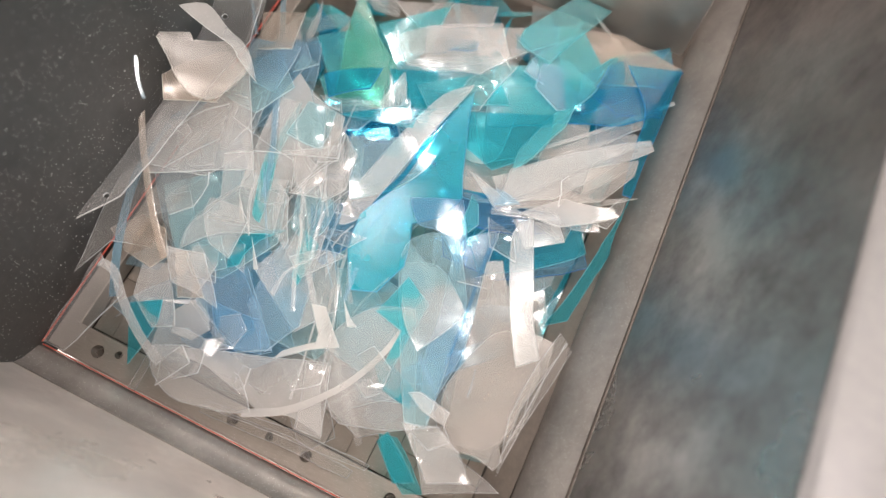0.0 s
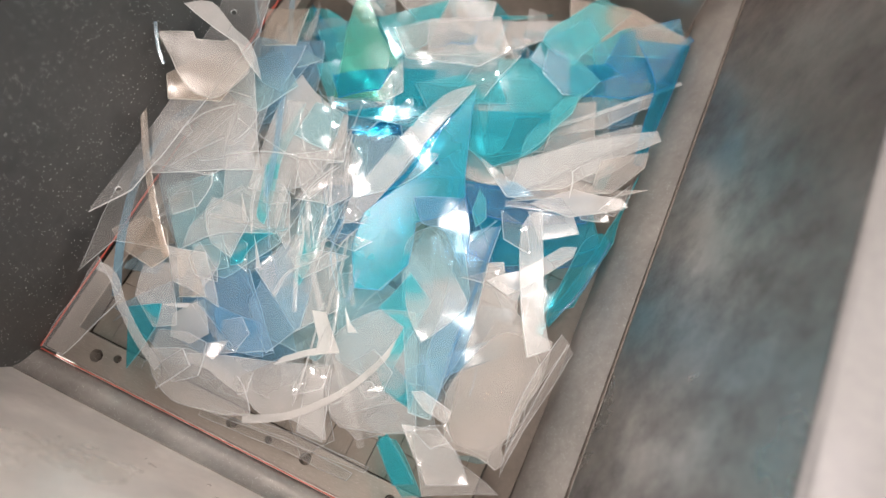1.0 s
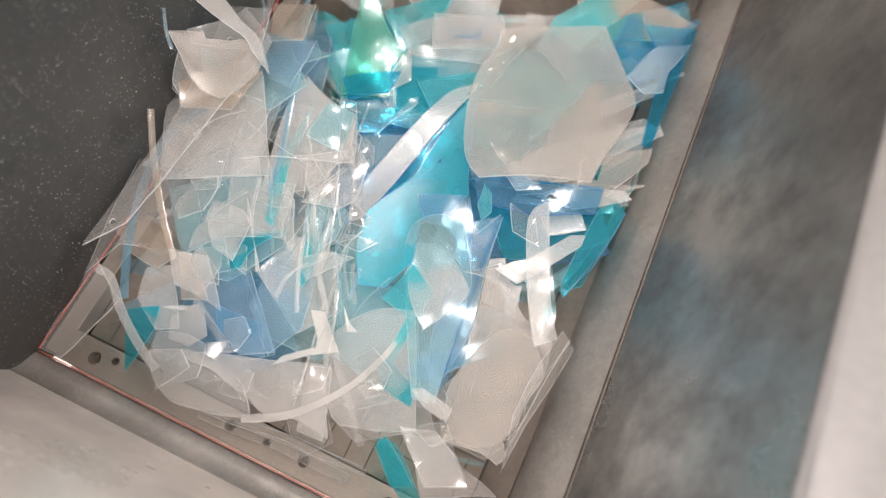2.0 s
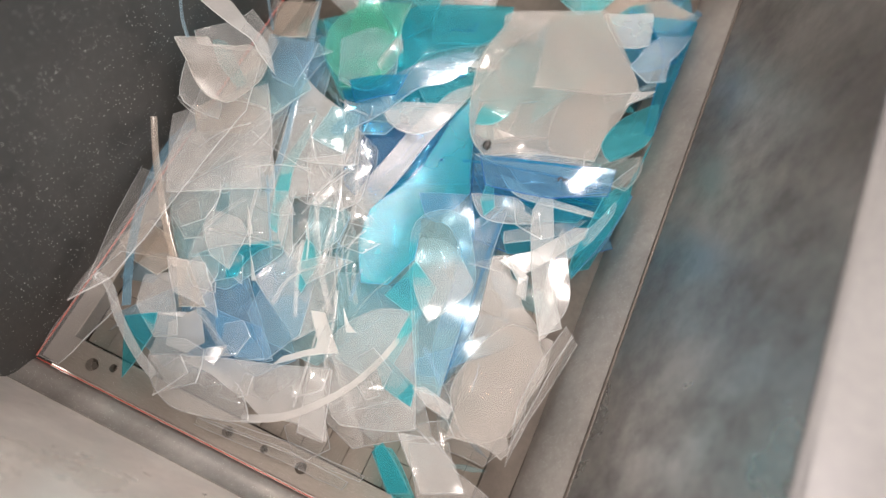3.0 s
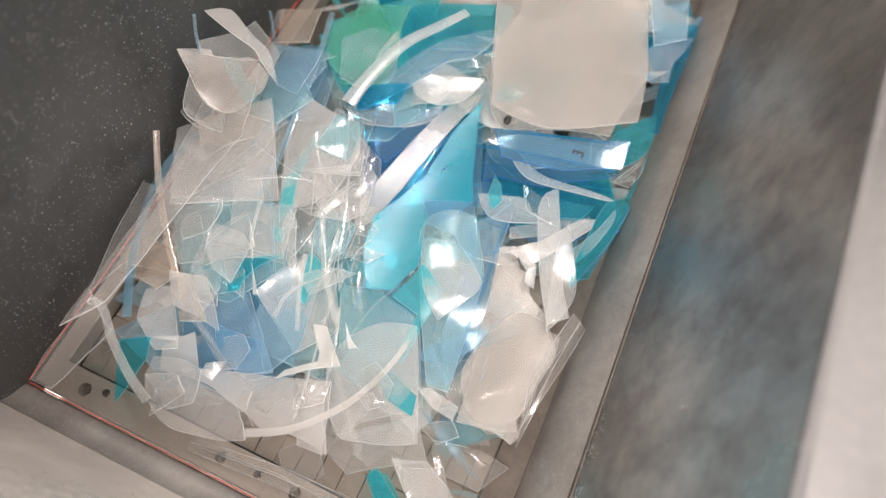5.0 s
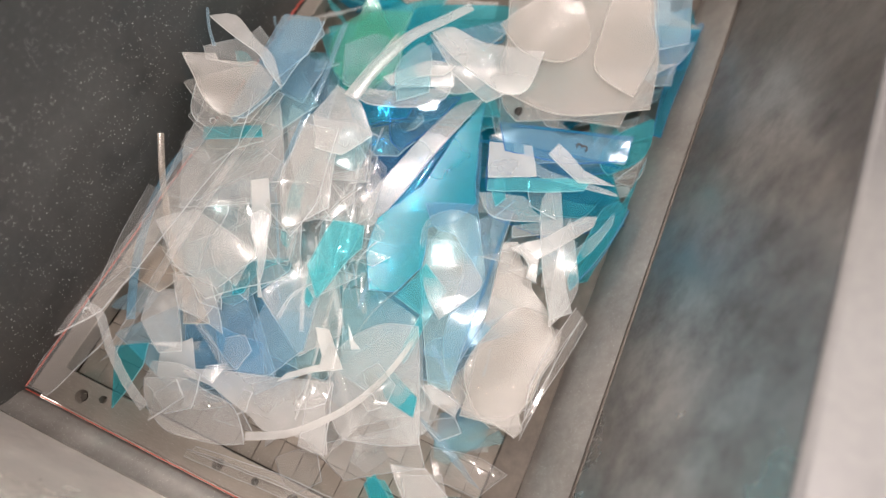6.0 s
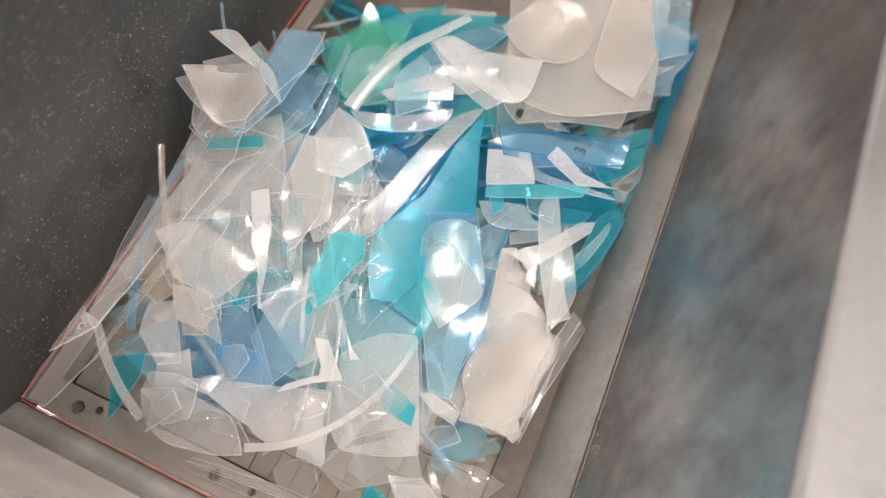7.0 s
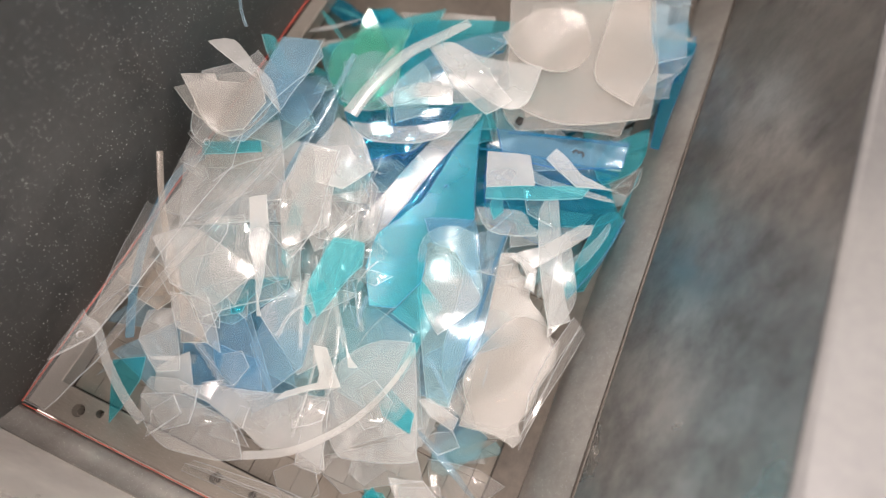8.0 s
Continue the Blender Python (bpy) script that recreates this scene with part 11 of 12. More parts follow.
    drift('q30', (0, -0.007, -0.069, 0.000, 0), (0.5, -0.012, -0.060, 0.000, 0), (1, -0.002, -0.066, 0.000, 0), (1.5, -0.002, -0.062, 0.000, 0), (3, 0.001, -0.035, 0.000, 0), (4.5, -0.001, 0.018, 0.000, 0), (6, -0.003, 0.053, 0.000, 0), (6.5, -0.004, 0.061, 0.000, 0), (7, -0.004, 0.062, 0.000, 0), (8, -0.001, 0.058, 0.000, 0))
    drift('q31', (0, -0.006, -0.070, 0.000, 0), (0.5, -0.011, -0.062, 0.000, 0), (1, -0.002, -0.066, 0.000, 0), (1.5, -0.002, -0.061, 0.000, 0), (3, 0.001, -0.034, 0.000, 0), (4.5, -0.001, 0.017, 0.000, 0), (6, -0.003, 0.051, 0.000, 0), (6.5, -0.003, 0.059, 0.000, 0), (7, -0.003, 0.059, 0.000, 0), (8, -0.001, 0.055, 0.000, 0))
    drift('q32', (0, -0.010, -0.059, 0.000, 0), (0.5, -0.010, -0.053, 0.000, 0), (1, -0.005, -0.048, 0.000, 0), (3, 0.000, -0.019, 0.000, 0), (4.5, 0.000, 0.009, 0.000, 0), (6, 0.005, 0.026, 0.000, 0), (6.5, 0.009, 0.030, 0.000, 0), (8, 0.012, 0.023, 0.000, 0))
    drift('q35', (0, -0.001, -0.074, 0.000, 0), (0.5, -0.004, -0.067, 0.000, 0), (1, 0.000, -0.062, 0.000, 0), (1.5, -0.002, -0.051, 0.000, 0), (3, -0.001, -0.023, 0.000, 0), (4.5, 0.001, 0.011, 0.000, 0), (6.5, 0.004, 0.036, 0.000, 0), (8, 0.006, 0.026, 0.000, 0))
    drift('q36', (0, 0.000, -0.098, 0.000, 0), (0.5, -0.004, -0.087, 0.000, 0), (1, 0.000, -0.080, 0.000, 0), (1.5, -0.005, -0.066, 0.000, 0), (3, -0.003, -0.029, 0.000, 0), (3.5, 0.000, -0.013, 0.000, 0), (4.5, 0.000, 0.013, 0.000, 0), (6, -0.001, 0.034, 0.000, 0), (6.5, 0.002, 0.039, 0.000, 0), (8, 0.004, 0.029, 0.000, 0))
    drift('q37', (0, -0.002, -0.091, 0.000, 0), (0.5, -0.006, -0.081, 0.000, 0), (1, -0.001, -0.076, 0.000, 0), (1.5, -0.004, -0.064, 0.000, 0), (3, -0.002, -0.029, 0.000, 0), (3.5, 0.000, -0.013, 0.000, 0), (4.5, 0.000, 0.013, 0.000, 0), (6, -0.002, 0.037, 0.000, 0), (6.5, 0.001, 0.043, 0.000, 0), (8, 0.003, 0.034, 0.000, 0))
    drift('q39', (0, 0.000, -0.098, 0.000, 0), (0.5, -0.004, -0.087, 0.000, 0), (1, 0.000, -0.079, 0.000, 0), (1.5, -0.005, -0.066, 0.000, 0), (3, -0.003, -0.029, 0.000, 0), (3.5, 0.000, -0.013, 0.000, 0), (4.5, 0.000, 0.013, 0.000, 0), (6, -0.001, 0.033, 0.000, 0), (6.5, 0.002, 0.038, 0.000, 0), (8, 0.004, 0.029, 0.000, 0))
    drift('q40', (0, -0.010, -0.059, 0.000, 0), (0.5, -0.010, -0.053, 0.000, 0), (1, -0.005, -0.048, 0.000, 0), (3, 0.000, -0.019, 0.000, 0), (4.5, 0.000, 0.009, 0.000, 0), (6, 0.005, 0.026, 0.000, 0), (6.5, 0.009, 0.030, 0.000, 0), (8, 0.012, 0.023, 0.000, 0))
    drift('q41', (0, -0.011, -0.024, 0.000, 0), (0.5, -0.012, -0.021, 0.000, 0), (1.5, -0.004, -0.015, 0.000, 0), (3, -0.001, -0.011, 0.000, 0), (4.5, 0.000, 0.005, 0.000, 0), (6, 0.008, 0.022, 0.000, 0), (6.5, 0.011, 0.024, 0.000, 0), (8, 0.015, 0.015, 0.000, 0))
    drift('q42', (0, -0.029, -0.031, 0.000, 0), (0.5, -0.026, -0.029, 0.000, 0), (1, -0.018, -0.028, 0.000, 0), (3, -0.002, -0.012, 0.000, 0), (3.5, -0.002, -0.004, 0.000, 0), (4, 0.000, 0.000, 0.000, 0), (4.5, 0.002, 0.009, 0.000, 0), (6, 0.013, 0.026, 0.000, 0), (6.5, 0.021, 0.030, 0.000, 0), (7, 0.026, 0.026, 0.000, 0), (8, 0.028, 0.019, 0.000, 0))
    drift('q43', (0, -0.029, -0.031, 0.000, 0), (0.5, -0.026, -0.029, 0.000, 0), (1, -0.018, -0.028, 0.000, 0), (3, -0.002, -0.012, 0.000, 0), (3.5, -0.002, -0.004, 0.000, 0), (4, 0.000, 0.000, 0.000, 0), (4.5, 0.002, 0.009, 0.000, 0), (6, 0.013, 0.026, 0.000, 0), (6.5, 0.021, 0.030, 0.000, 0), (7, 0.026, 0.026, 0.000, 0), (8, 0.028, 0.019, 0.000, 0))
    drift('q44', (0, -0.004, -0.011, 0.000, 0), (0.5, -0.007, -0.006, 0.000, 0), (1, -0.003, 0.000, 0.000, 0), (1.5, 0.000, 0.000, 0.000, 0), (3, 0.000, -0.007, 0.000, 0), (3.5, 0.000, -0.006, 0.000, 0), (4.5, 0.000, 0.006, 0.000, 0), (6, 0.009, 0.022, 0.000, 0), (6.5, 0.012, 0.024, 0.000, 0), (8, 0.016, 0.015, 0.000, 0))
    drift('q45', (0, -0.007, -0.016, 0.000, 0), (0.5, -0.009, -0.012, 0.000, 0), (1.5, -0.002, -0.005, 0.000, 0), (3, 0.000, -0.008, 0.000, 0), (3.5, 0.000, -0.006, 0.000, 0), (4.5, 0.000, 0.006, 0.000, 0), (6, 0.008, 0.021, 0.000, 0), (6.5, 0.010, 0.023, 0.000, 0), (8, 0.014, 0.014, 0.000, 0))
    drift('q46', (0, -0.018, -0.021, 0.000, 0), (0.5, -0.019, -0.017, 0.000, 0), (1.5, -0.009, -0.009, 0.000, 0), (3, 0.001, -0.009, 0.000, 0), (3.5, 0.000, -0.006, 0.000, 0), (4.5, 0.000, 0.006, 0.000, 0), (6, 0.011, 0.023, 0.000, 0), (6.5, 0.015, 0.026, 0.000, 0), (8, 0.019, 0.017, 0.000, 0))
    drift('q47', (0, -0.032, -0.032, 0.000, 0), (0.5, -0.030, -0.029, 0.000, 0), (1.5, -0.017, -0.020, 0.000, 0), (3, 0.000, -0.012, 0.000, 0), (4, 0.000, 0.000, 0.000, 0), (4.5, 0.000, 0.009, 0.000, 0), (6, 0.014, 0.025, 0.000, 0), (6.5, 0.020, 0.027, 0.000, 0), (7, 0.024, 0.024, 0.000, 0), (8, 0.026, 0.017, 0.000, 0))
    drift('q48', (0, -0.030, -0.053, 0.000, -9), (0.5, -0.028, -0.048, 0.000, -8), (1.5, -0.012, -0.036, 0.000, -5), (3, 0.003, -0.019, 0.000, -1), (4, 0.000, 0.000, 0.000, 0), (4.5, -0.001, 0.012, 0.000, 1), (6, 0.019, 0.017, 0.000, 21), (6.5, 0.028, 0.009, 0.000, 27), (7, 0.034, 0.005, 0.000, 28), (8, 0.039, -0.005, 0.000, 29))
    drift('q49', (0, -0.033, -0.031, 0.000, 0), (0.5, -0.029, -0.030, 0.000, 0), (1, -0.020, -0.030, 0.000, 0), (3, -0.002, -0.012, 0.000, 0), (3.5, -0.003, -0.004, 0.000, 0), (4, 0.000, 0.000, 0.000, 0), (4.5, 0.001, 0.009, 0.000, 0), (6, 0.014, 0.026, 0.000, 0), (6.5, 0.022, 0.030, 0.000, 0), (7, 0.027, 0.026, 0.000, 0), (8, 0.030, 0.019, 0.000, 0))
    drift('q50', (0, -0.059, 0.095, 0.000, 0), (0.5, -0.056, 0.082, 0.000, 0), (1, -0.051, 0.119, 0.000, 0), (1.5, -0.044, 0.112, 0.000, 0), (3, 0.000, 0.002, 0.000, 0), (3.5, -0.001, 0.003, 0.000, 0), (8, 0.004, -0.020, 0.000, 0))
    drift('q51', (0, -0.019, -0.030, 0.000, 0), (0.5, -0.021, -0.025, 0.000, 0), (1.5, -0.011, -0.016, 0.000, 0), (3, 0.003, -0.011, 0.000, 0), (4.5, -0.001, 0.005, 0.000, 0), (6, 0.006, 0.021, 0.000, 0), (6.5, 0.009, 0.024, 0.000, 0), (8, 0.013, 0.016, 0.000, 0))
    drift('q52', (0, -0.006, -0.017, 0.000, 0), (0.5, -0.008, -0.013, 0.000, 0), (1.5, -0.002, -0.006, 0.000, 0), (3, 0.000, -0.007, 0.000, 0), (3.5, 0.000, -0.005, 0.000, 0), (4.5, 0.000, 0.005, 0.000, 0), (6, 0.007, 0.020, 0.000, 0), (6.5, 0.009, 0.022, 0.000, 0), (8, 0.012, 0.013, 0.000, 0))
    drift('q53', (0, -0.007, -0.020, 0.000, 0), (0.5, -0.007, -0.021, 0.000, 0), (1, -0.003, -0.018, 0.000, 0), (3.5, 0.000, -0.005, 0.000, 0), (6, 0.001, 0.019, 0.000, 0), (6.5, 0.002, 0.021, 0.000, 0), (8, 0.004, 0.014, 0.000, 0))
    drift('q54', (0, -0.043, -0.023, 0.000, 0), (0.5, -0.044, -0.018, 0.000, 0), (1, -0.037, -0.011, 0.000, 0), (1.5, -0.027, -0.007, 0.000, 0), (3, 0.001, -0.011, 0.000, 0), (4.5, -0.001, 0.006, 0.000, 0), (6.5, 0.020, 0.028, 0.000, 0), (8, 0.024, 0.022, 0.000, 0))
    drift('q55', (0, -0.029, -0.031, 0.000, 0), (0.5, -0.026, -0.029, 0.000, 0), (1, -0.018, -0.028, 0.000, 0), (3, -0.002, -0.012, 0.000, 0), (3.5, -0.002, -0.004, 0.000, 0), (4, 0.000, 0.000, 0.000, 0), (4.5, 0.002, 0.009, 0.000, 0), (6, 0.013, 0.026, 0.000, 0), (6.5, 0.021, 0.030, 0.000, 0), (7, 0.026, 0.026, 0.000, 0), (8, 0.028, 0.019, 0.000, 0))
    drift('q56', (0, -0.018, -0.021, 0.000, 0), (0.5, -0.019, -0.017, 0.000, 0), (1.5, -0.009, -0.009, 0.000, 0), (3, 0.001, -0.009, 0.000, 0), (3.5, 0.000, -0.006, 0.000, 0), (4.5, 0.000, 0.006, 0.000, 0), (6, 0.011, 0.023, 0.000, 0), (6.5, 0.015, 0.026, 0.000, 0), (8, 0.019, 0.017, 0.000, 0))
    drift('q57', (0, -0.004, -0.011, 0.000, 0), (0.5, -0.007, -0.006, 0.000, 0), (1, -0.003, 0.000, 0.000, 0), (1.5, 0.000, 0.000, 0.000, 0), (3, 0.000, -0.007, 0.000, 0), (3.5, 0.000, -0.006, 0.000, 0), (4.5, 0.000, 0.006, 0.000, 0), (6, 0.009, 0.022, 0.000, 0), (6.5, 0.012, 0.024, 0.000, 0), (8, 0.016, 0.015, 0.000, 0))
    drift('q58', (0, -0.023, -0.067, 0.000, 12), (0.5, -0.021, -0.061, 0.000, 11), (1.5, -0.006, -0.045, 0.000, 8), (3, 0.006, -0.021, 0.000, 3), (4, 0.000, 0.000, 0.000, 0), (4.5, -0.002, 0.014, 0.000, -1), (6, 0.019, 0.016, 0.000, -6), (6.5, 0.029, 0.006, 0.000, -7), (7, 0.034, 0.002, 0.000, -9), (8, 0.040, -0.010, 0.000, -12))
    drift('q59', (0, -0.029, -0.055, 0.000, 0), (0.5, -0.026, -0.050, 0.000, 0), (1.5, -0.010, -0.038, 0.000, 0), (3, 0.003, -0.019, 0.000, 0), (4, 0.000, 0.000, 0.000, 0), (4.5, -0.001, 0.013, 0.000, 0), (6, 0.019, 0.016, 0.000, 0), (6.5, 0.029, 0.007, 0.000, 0), (7, 0.034, 0.004, 0.000, 0), (7.5, 0.036, -0.003, 0.000, 0), (8, 0.040, -0.007, 0.000, 0))
    drift('q60', (0, -0.009, -0.072, -0.125, 0), (0.5, -0.009, -0.065, -0.125, 0), (0.8, -0.007, -0.060, -0.125, 0), (1.7, -0.002, -0.041, 0.000, 0), (3, 0.006, -0.017, 0.000, 0), (4.5, -0.003, 0.009, 0.000, 0), (6, 0.007, 0.023, 0.000, 0), (6.5, 0.011, 0.023, 0.000, 0), (7, 0.016, 0.017, 0.000, 0), (8, 0.021, 0.006, 0.000, 0))
    drift('q61', (0, -0.035, -0.028, -0.125, 0), (0.5, -0.036, -0.024, -0.125, 0), (0.8, -0.032, -0.021, -0.125, 0), (1.7, -0.019, -0.012, 0.000, 0), (3, 0.003, -0.011, 0.000, 0), (4.5, -0.001, 0.006, 0.000, 0), (6, 0.013, 0.024, 0.000, 0), (6.5, 0.017, 0.027, 0.000, 0), (8, 0.022, 0.020, 0.000, 0))
    drift('q62', (0, -0.018, -0.049, 0.000, 0), (0.5, -0.019, -0.044, 0.000, 0), (1.5, -0.010, -0.029, 0.000, 0), (3, 0.005, -0.014, 0.000, 0), (4.5, -0.003, 0.007, 0.000, 0), (6, 0.005, 0.022, 0.000, 0), (6.5, 0.008, 0.024, 0.000, 0), (8, 0.015, 0.013, 0.000, 0))
    drift('q63', (0, -0.019, -0.055, 0.000, 0), (0.5, -0.019, -0.049, 0.000, 0), (1.5, -0.008, -0.033, 0.000, 0), (3, 0.005, -0.015, 0.000, 0), (4, 0.000, 0.000, 0.000, 0), (4.5, -0.002, 0.010, 0.000, 0), (6, 0.010, 0.023, 0.000, 0), (6.5, 0.015, 0.022, 0.000, 0), (8, 0.023, 0.010, 0.000, 0))
    drift('q64', (0, 0.003, -0.170, -0.125, 0), (0.5, 0.000, -0.167, -0.125, 0), (1, -0.007, -0.097, -0.125, 0), (1.7, -0.011, -0.072, 0.000, 0), (3, -0.006, -0.020, 0.000, 0), (3.5, -0.003, -0.016, 0.000, 0), (8, 0.026, 0.130, 0.000, 0))
    drift('q65', (0, -0.013, -0.077, 0.000, 0), (0.5, -0.012, -0.070, 0.000, 0), (1.5, 0.001, -0.051, 0.000, 0), (3, 0.007, -0.022, 0.000, 0), (4, 0.000, 0.000, 0.000, 0), (4.5, -0.003, 0.014, 0.000, 0), (6, 0.015, 0.019, 0.000, 0), (6.5, 0.022, 0.012, 0.000, 0), (7, 0.028, 0.008, 0.000, 0), (8, 0.033, -0.003, 0.000, 0))
    drift('q66', (0, 0.005, -0.093, 0.000, 0), (0.5, 0.004, -0.086, 0.000, 0), (1, 0.007, -0.073, 0.000, 0), (1.5, 0.014, -0.063, 0.000, 0), (3, 0.010, -0.025, 0.000, 0), (4, 0.000, 0.000, 0.000, 0), (4.5, -0.004, 0.015, 0.000, 0), (6, 0.010, 0.025, 0.000, 0), (7, 0.020, 0.018, 0.000, 0), (8, 0.025, 0.009, 0.000, 0))
    drift('q67', (0, -0.009, -0.072, 0.000, 0), (0.5, -0.009, -0.065, 0.000, 0), (1, -0.005, -0.056, 0.000, 0), (1.5, -0.003, -0.044, 0.000, 0), (3, 0.006, -0.017, 0.000, 0), (4.5, -0.003, 0.009, 0.000, 0), (6, 0.007, 0.023, 0.000, 0), (6.5, 0.011, 0.023, 0.000, 0), (7, 0.016, 0.017, 0.000, 0), (8, 0.021, 0.006, 0.000, 0))
    drift('q68', (0, 0.003, -0.170, 0.000, 0), (0.5, 0.000, -0.167, 0.000, 0), (1, -0.007, -0.097, 0.000, 0), (1.5, -0.011, -0.080, 0.000, 0), (3, -0.006, -0.020, 0.000, 0), (3.5, -0.003, -0.016, 0.000, 0), (8, 0.026, 0.130, 0.000, 0))
    drift('q69', (0, -0.009, -0.072, 0.000, 0), (0.5, -0.009, -0.065, 0.000, 0), (1, -0.005, -0.056, 0.000, 0), (1.5, -0.003, -0.044, 0.000, 0), (3, 0.006, -0.017, 0.000, 0), (4.5, -0.003, 0.009, 0.000, 0), (6, 0.007, 0.023, 0.000, 0), (6.5, 0.011, 0.023, 0.000, 0), (7, 0.016, 0.017, 0.000, 0), (8, 0.021, 0.006, 0.000, 0))
    drift('q70', (0, -0.035, -0.028, 0.000, 0), (0.5, -0.036, -0.024, 0.000, 0), (1.5, -0.022, -0.012, 0.000, 0), (3, 0.003, -0.011, 0.000, 0), (4.5, -0.001, 0.006, 0.000, 0), (6, 0.013, 0.024, 0.000, 0), (6.5, 0.017, 0.027, 0.000, 0), (8, 0.022, 0.020, 0.000, 0))
    drift('q71', (0, 0.016, -0.230, -0.125, 0), (0.5, 0.015, -0.206, -0.125, 0), (1.5, 0.021, -0.165, -0.125, 0), (1.7, 0.019, -0.152, -0.125, 0), (2.6, 0.008, -0.095, 0.000, 0), (3, 0.003, -0.069, 0.000, 0), (3.5, 0.004, -0.036, 0.000, 0), (4, 0.000, 0.000, 0.000, 0), (4.5, 0.002, 0.033, 0.000, 0), (6, 0.018, 0.107, 0.000, 0), (6.5, 0.015, 0.130, 0.000, 0), (7, 0.019, 0.133, 0.000, 0), (7.5, 0.023, 0.122, 0.000, 0), (8, 0.026, 0.121, 0.000, 0))
    drift('q73', (0, 0.016, -0.230, -0.125, 0), (0.5, 0.015, -0.206, -0.125, 0), (1.5, 0.021, -0.165, -0.125, 0), (1.7, 0.019, -0.152, -0.125, 0), (2.6, 0.008, -0.095, 0.000, 0), (3, 0.003, -0.069, 0.000, 0), (3.5, 0.004, -0.036, 0.000, 0), (4, 0.000, 0.000, 0.000, 0), (4.5, 0.002, 0.033, 0.000, 0), (6, 0.018, 0.107, 0.000, 0), (6.5, 0.015, 0.130, 0.000, 0), (7, 0.019, 0.133, 0.000, 0), (7.5, 0.023, 0.122, 0.000, 0), (8, 0.026, 0.121, 0.000, 0))
    drift('q74', (0, 0.010, -0.208, -0.125, 0), (0.5, 0.009, -0.186, -0.125, 0), (0.9, 0.013, -0.169, -0.125, 0), (1.3, 0.016, -0.154, 0.000, 0), (1.5, 0.018, -0.147, 0.000, 0), (1.7, 0.016, -0.135, 0.000, 0), (2.6, 0.007, -0.085, 0.000, 0), (3, 0.003, -0.062, 0.000, 0), (4, 0.000, 0.000, 0.000, 0), (4.5, 0.001, 0.029, 0.000, 0), (6, 0.014, 0.093, 0.000, 0), (6.5, 0.013, 0.112, 0.000, 0), (7, 0.016, 0.114, 0.000, 0), (7.5, 0.019, 0.105, 0.000, 0), (8, 0.022, 0.104, 0.000, 0))
    drift('q75', (0, 0.010, -0.208, -0.125, 0), (0.5, 0.009, -0.186, -0.125, 0), (1, 0.014, -0.165, -0.125, 0), (1.5, 0.018, -0.147, -0.125, 0), (1.7, 0.016, -0.135, -0.125, 0), (2.6, 0.007, -0.085, 0.000, 0), (3, 0.003, -0.062, 0.000, 0), (4, 0.000, 0.000, 0.000, 0), (4.5, 0.001, 0.029, 0.000, 0), (6, 0.014, 0.093, 0.000, 0), (6.5, 0.013, 0.112, 0.000, 0), (7, 0.016, 0.114, 0.000, 0), (7.5, 0.019, 0.105, 0.000, 0), (8, 0.022, 0.104, 0.000, 0))
    drift('q76', (0, 0.010, -0.208, -0.125, 0), (0.5, 0.009, -0.186, -0.125, 0), (1, 0.014, -0.165, -0.125, 0), (1.5, 0.018, -0.147, -0.125, 0), (1.7, 0.016, -0.135, -0.125, 0), (2.6, 0.007, -0.085, 0.000, 0), (3, 0.003, -0.062, 0.000, 0), (4, 0.000, 0.000, 0.000, 0), (4.5, 0.001, 0.029, 0.000, 0), (6, 0.014, 0.093, 0.000, 0), (6.5, 0.013, 0.112, 0.000, 0), (7, 0.016, 0.114, 0.000, 0), (7.5, 0.019, 0.105, 0.000, 0), (8, 0.022, 0.104, 0.000, 0))
    drift('q77', (0, -0.004, -0.203, -0.125, 0), (0.5, -0.005, -0.167, -0.125, 0), (1, -0.002, -0.130, -0.125, 0), (1.6, 0.001, -0.098, 0.000, 0), (3, -0.002, -0.040, 0.000, 0), (3.5, 0.001, -0.015, 0.000, 0), (4.5, -0.001, 0.015, 0.000, 0), (6, 0.007, 0.034, 0.000, 0), (7, 0.013, 0.038, 0.000, 0), (8, 0.015, 0.037, 0.000, 0))
    drift('q78', (0, -0.004, -0.145, -0.125, 0), (0.5, -0.004, -0.129, -0.125, 0), (1, -0.001, -0.115, -0.125, 0), (1.2, -0.001, -0.106, -0.125, 0), (2.7, 0.000, -0.040, 0.000, 0), (3.5, 0.000, -0.004, 0.000, 0), (4.5, 0.000, 0.004, 0.000, 0), (6.5, -0.002, 0.013, 0.000, 0), (7.5, -0.002, 0.013, 0.000, 0), (8, -0.001, 0.017, 0.000, 0))
    drift('q79', (0, 0.010, -0.208, -0.125, 0), (0.5, 0.009, -0.186, -0.125, 0), (1, 0.014, -0.165, -0.125, 0), (1.5, 0.018, -0.147, -0.125, 0), (1.7, 0.016, -0.135, -0.125, 0), (2.6, 0.007, -0.085, 0.000, 0), (3, 0.003, -0.062, 0.000, 0), (4, 0.000, 0.000, 0.000, 0), (4.5, 0.001, 0.029, 0.000, 0), (6, 0.014, 0.093, 0.000, 0), (6.5, 0.013, 0.112, 0.000, 0), (7, 0.016, 0.114, 0.000, 0), (7.5, 0.019, 0.105, 0.000, 0), (8, 0.022, 0.104, 0.000, 0))
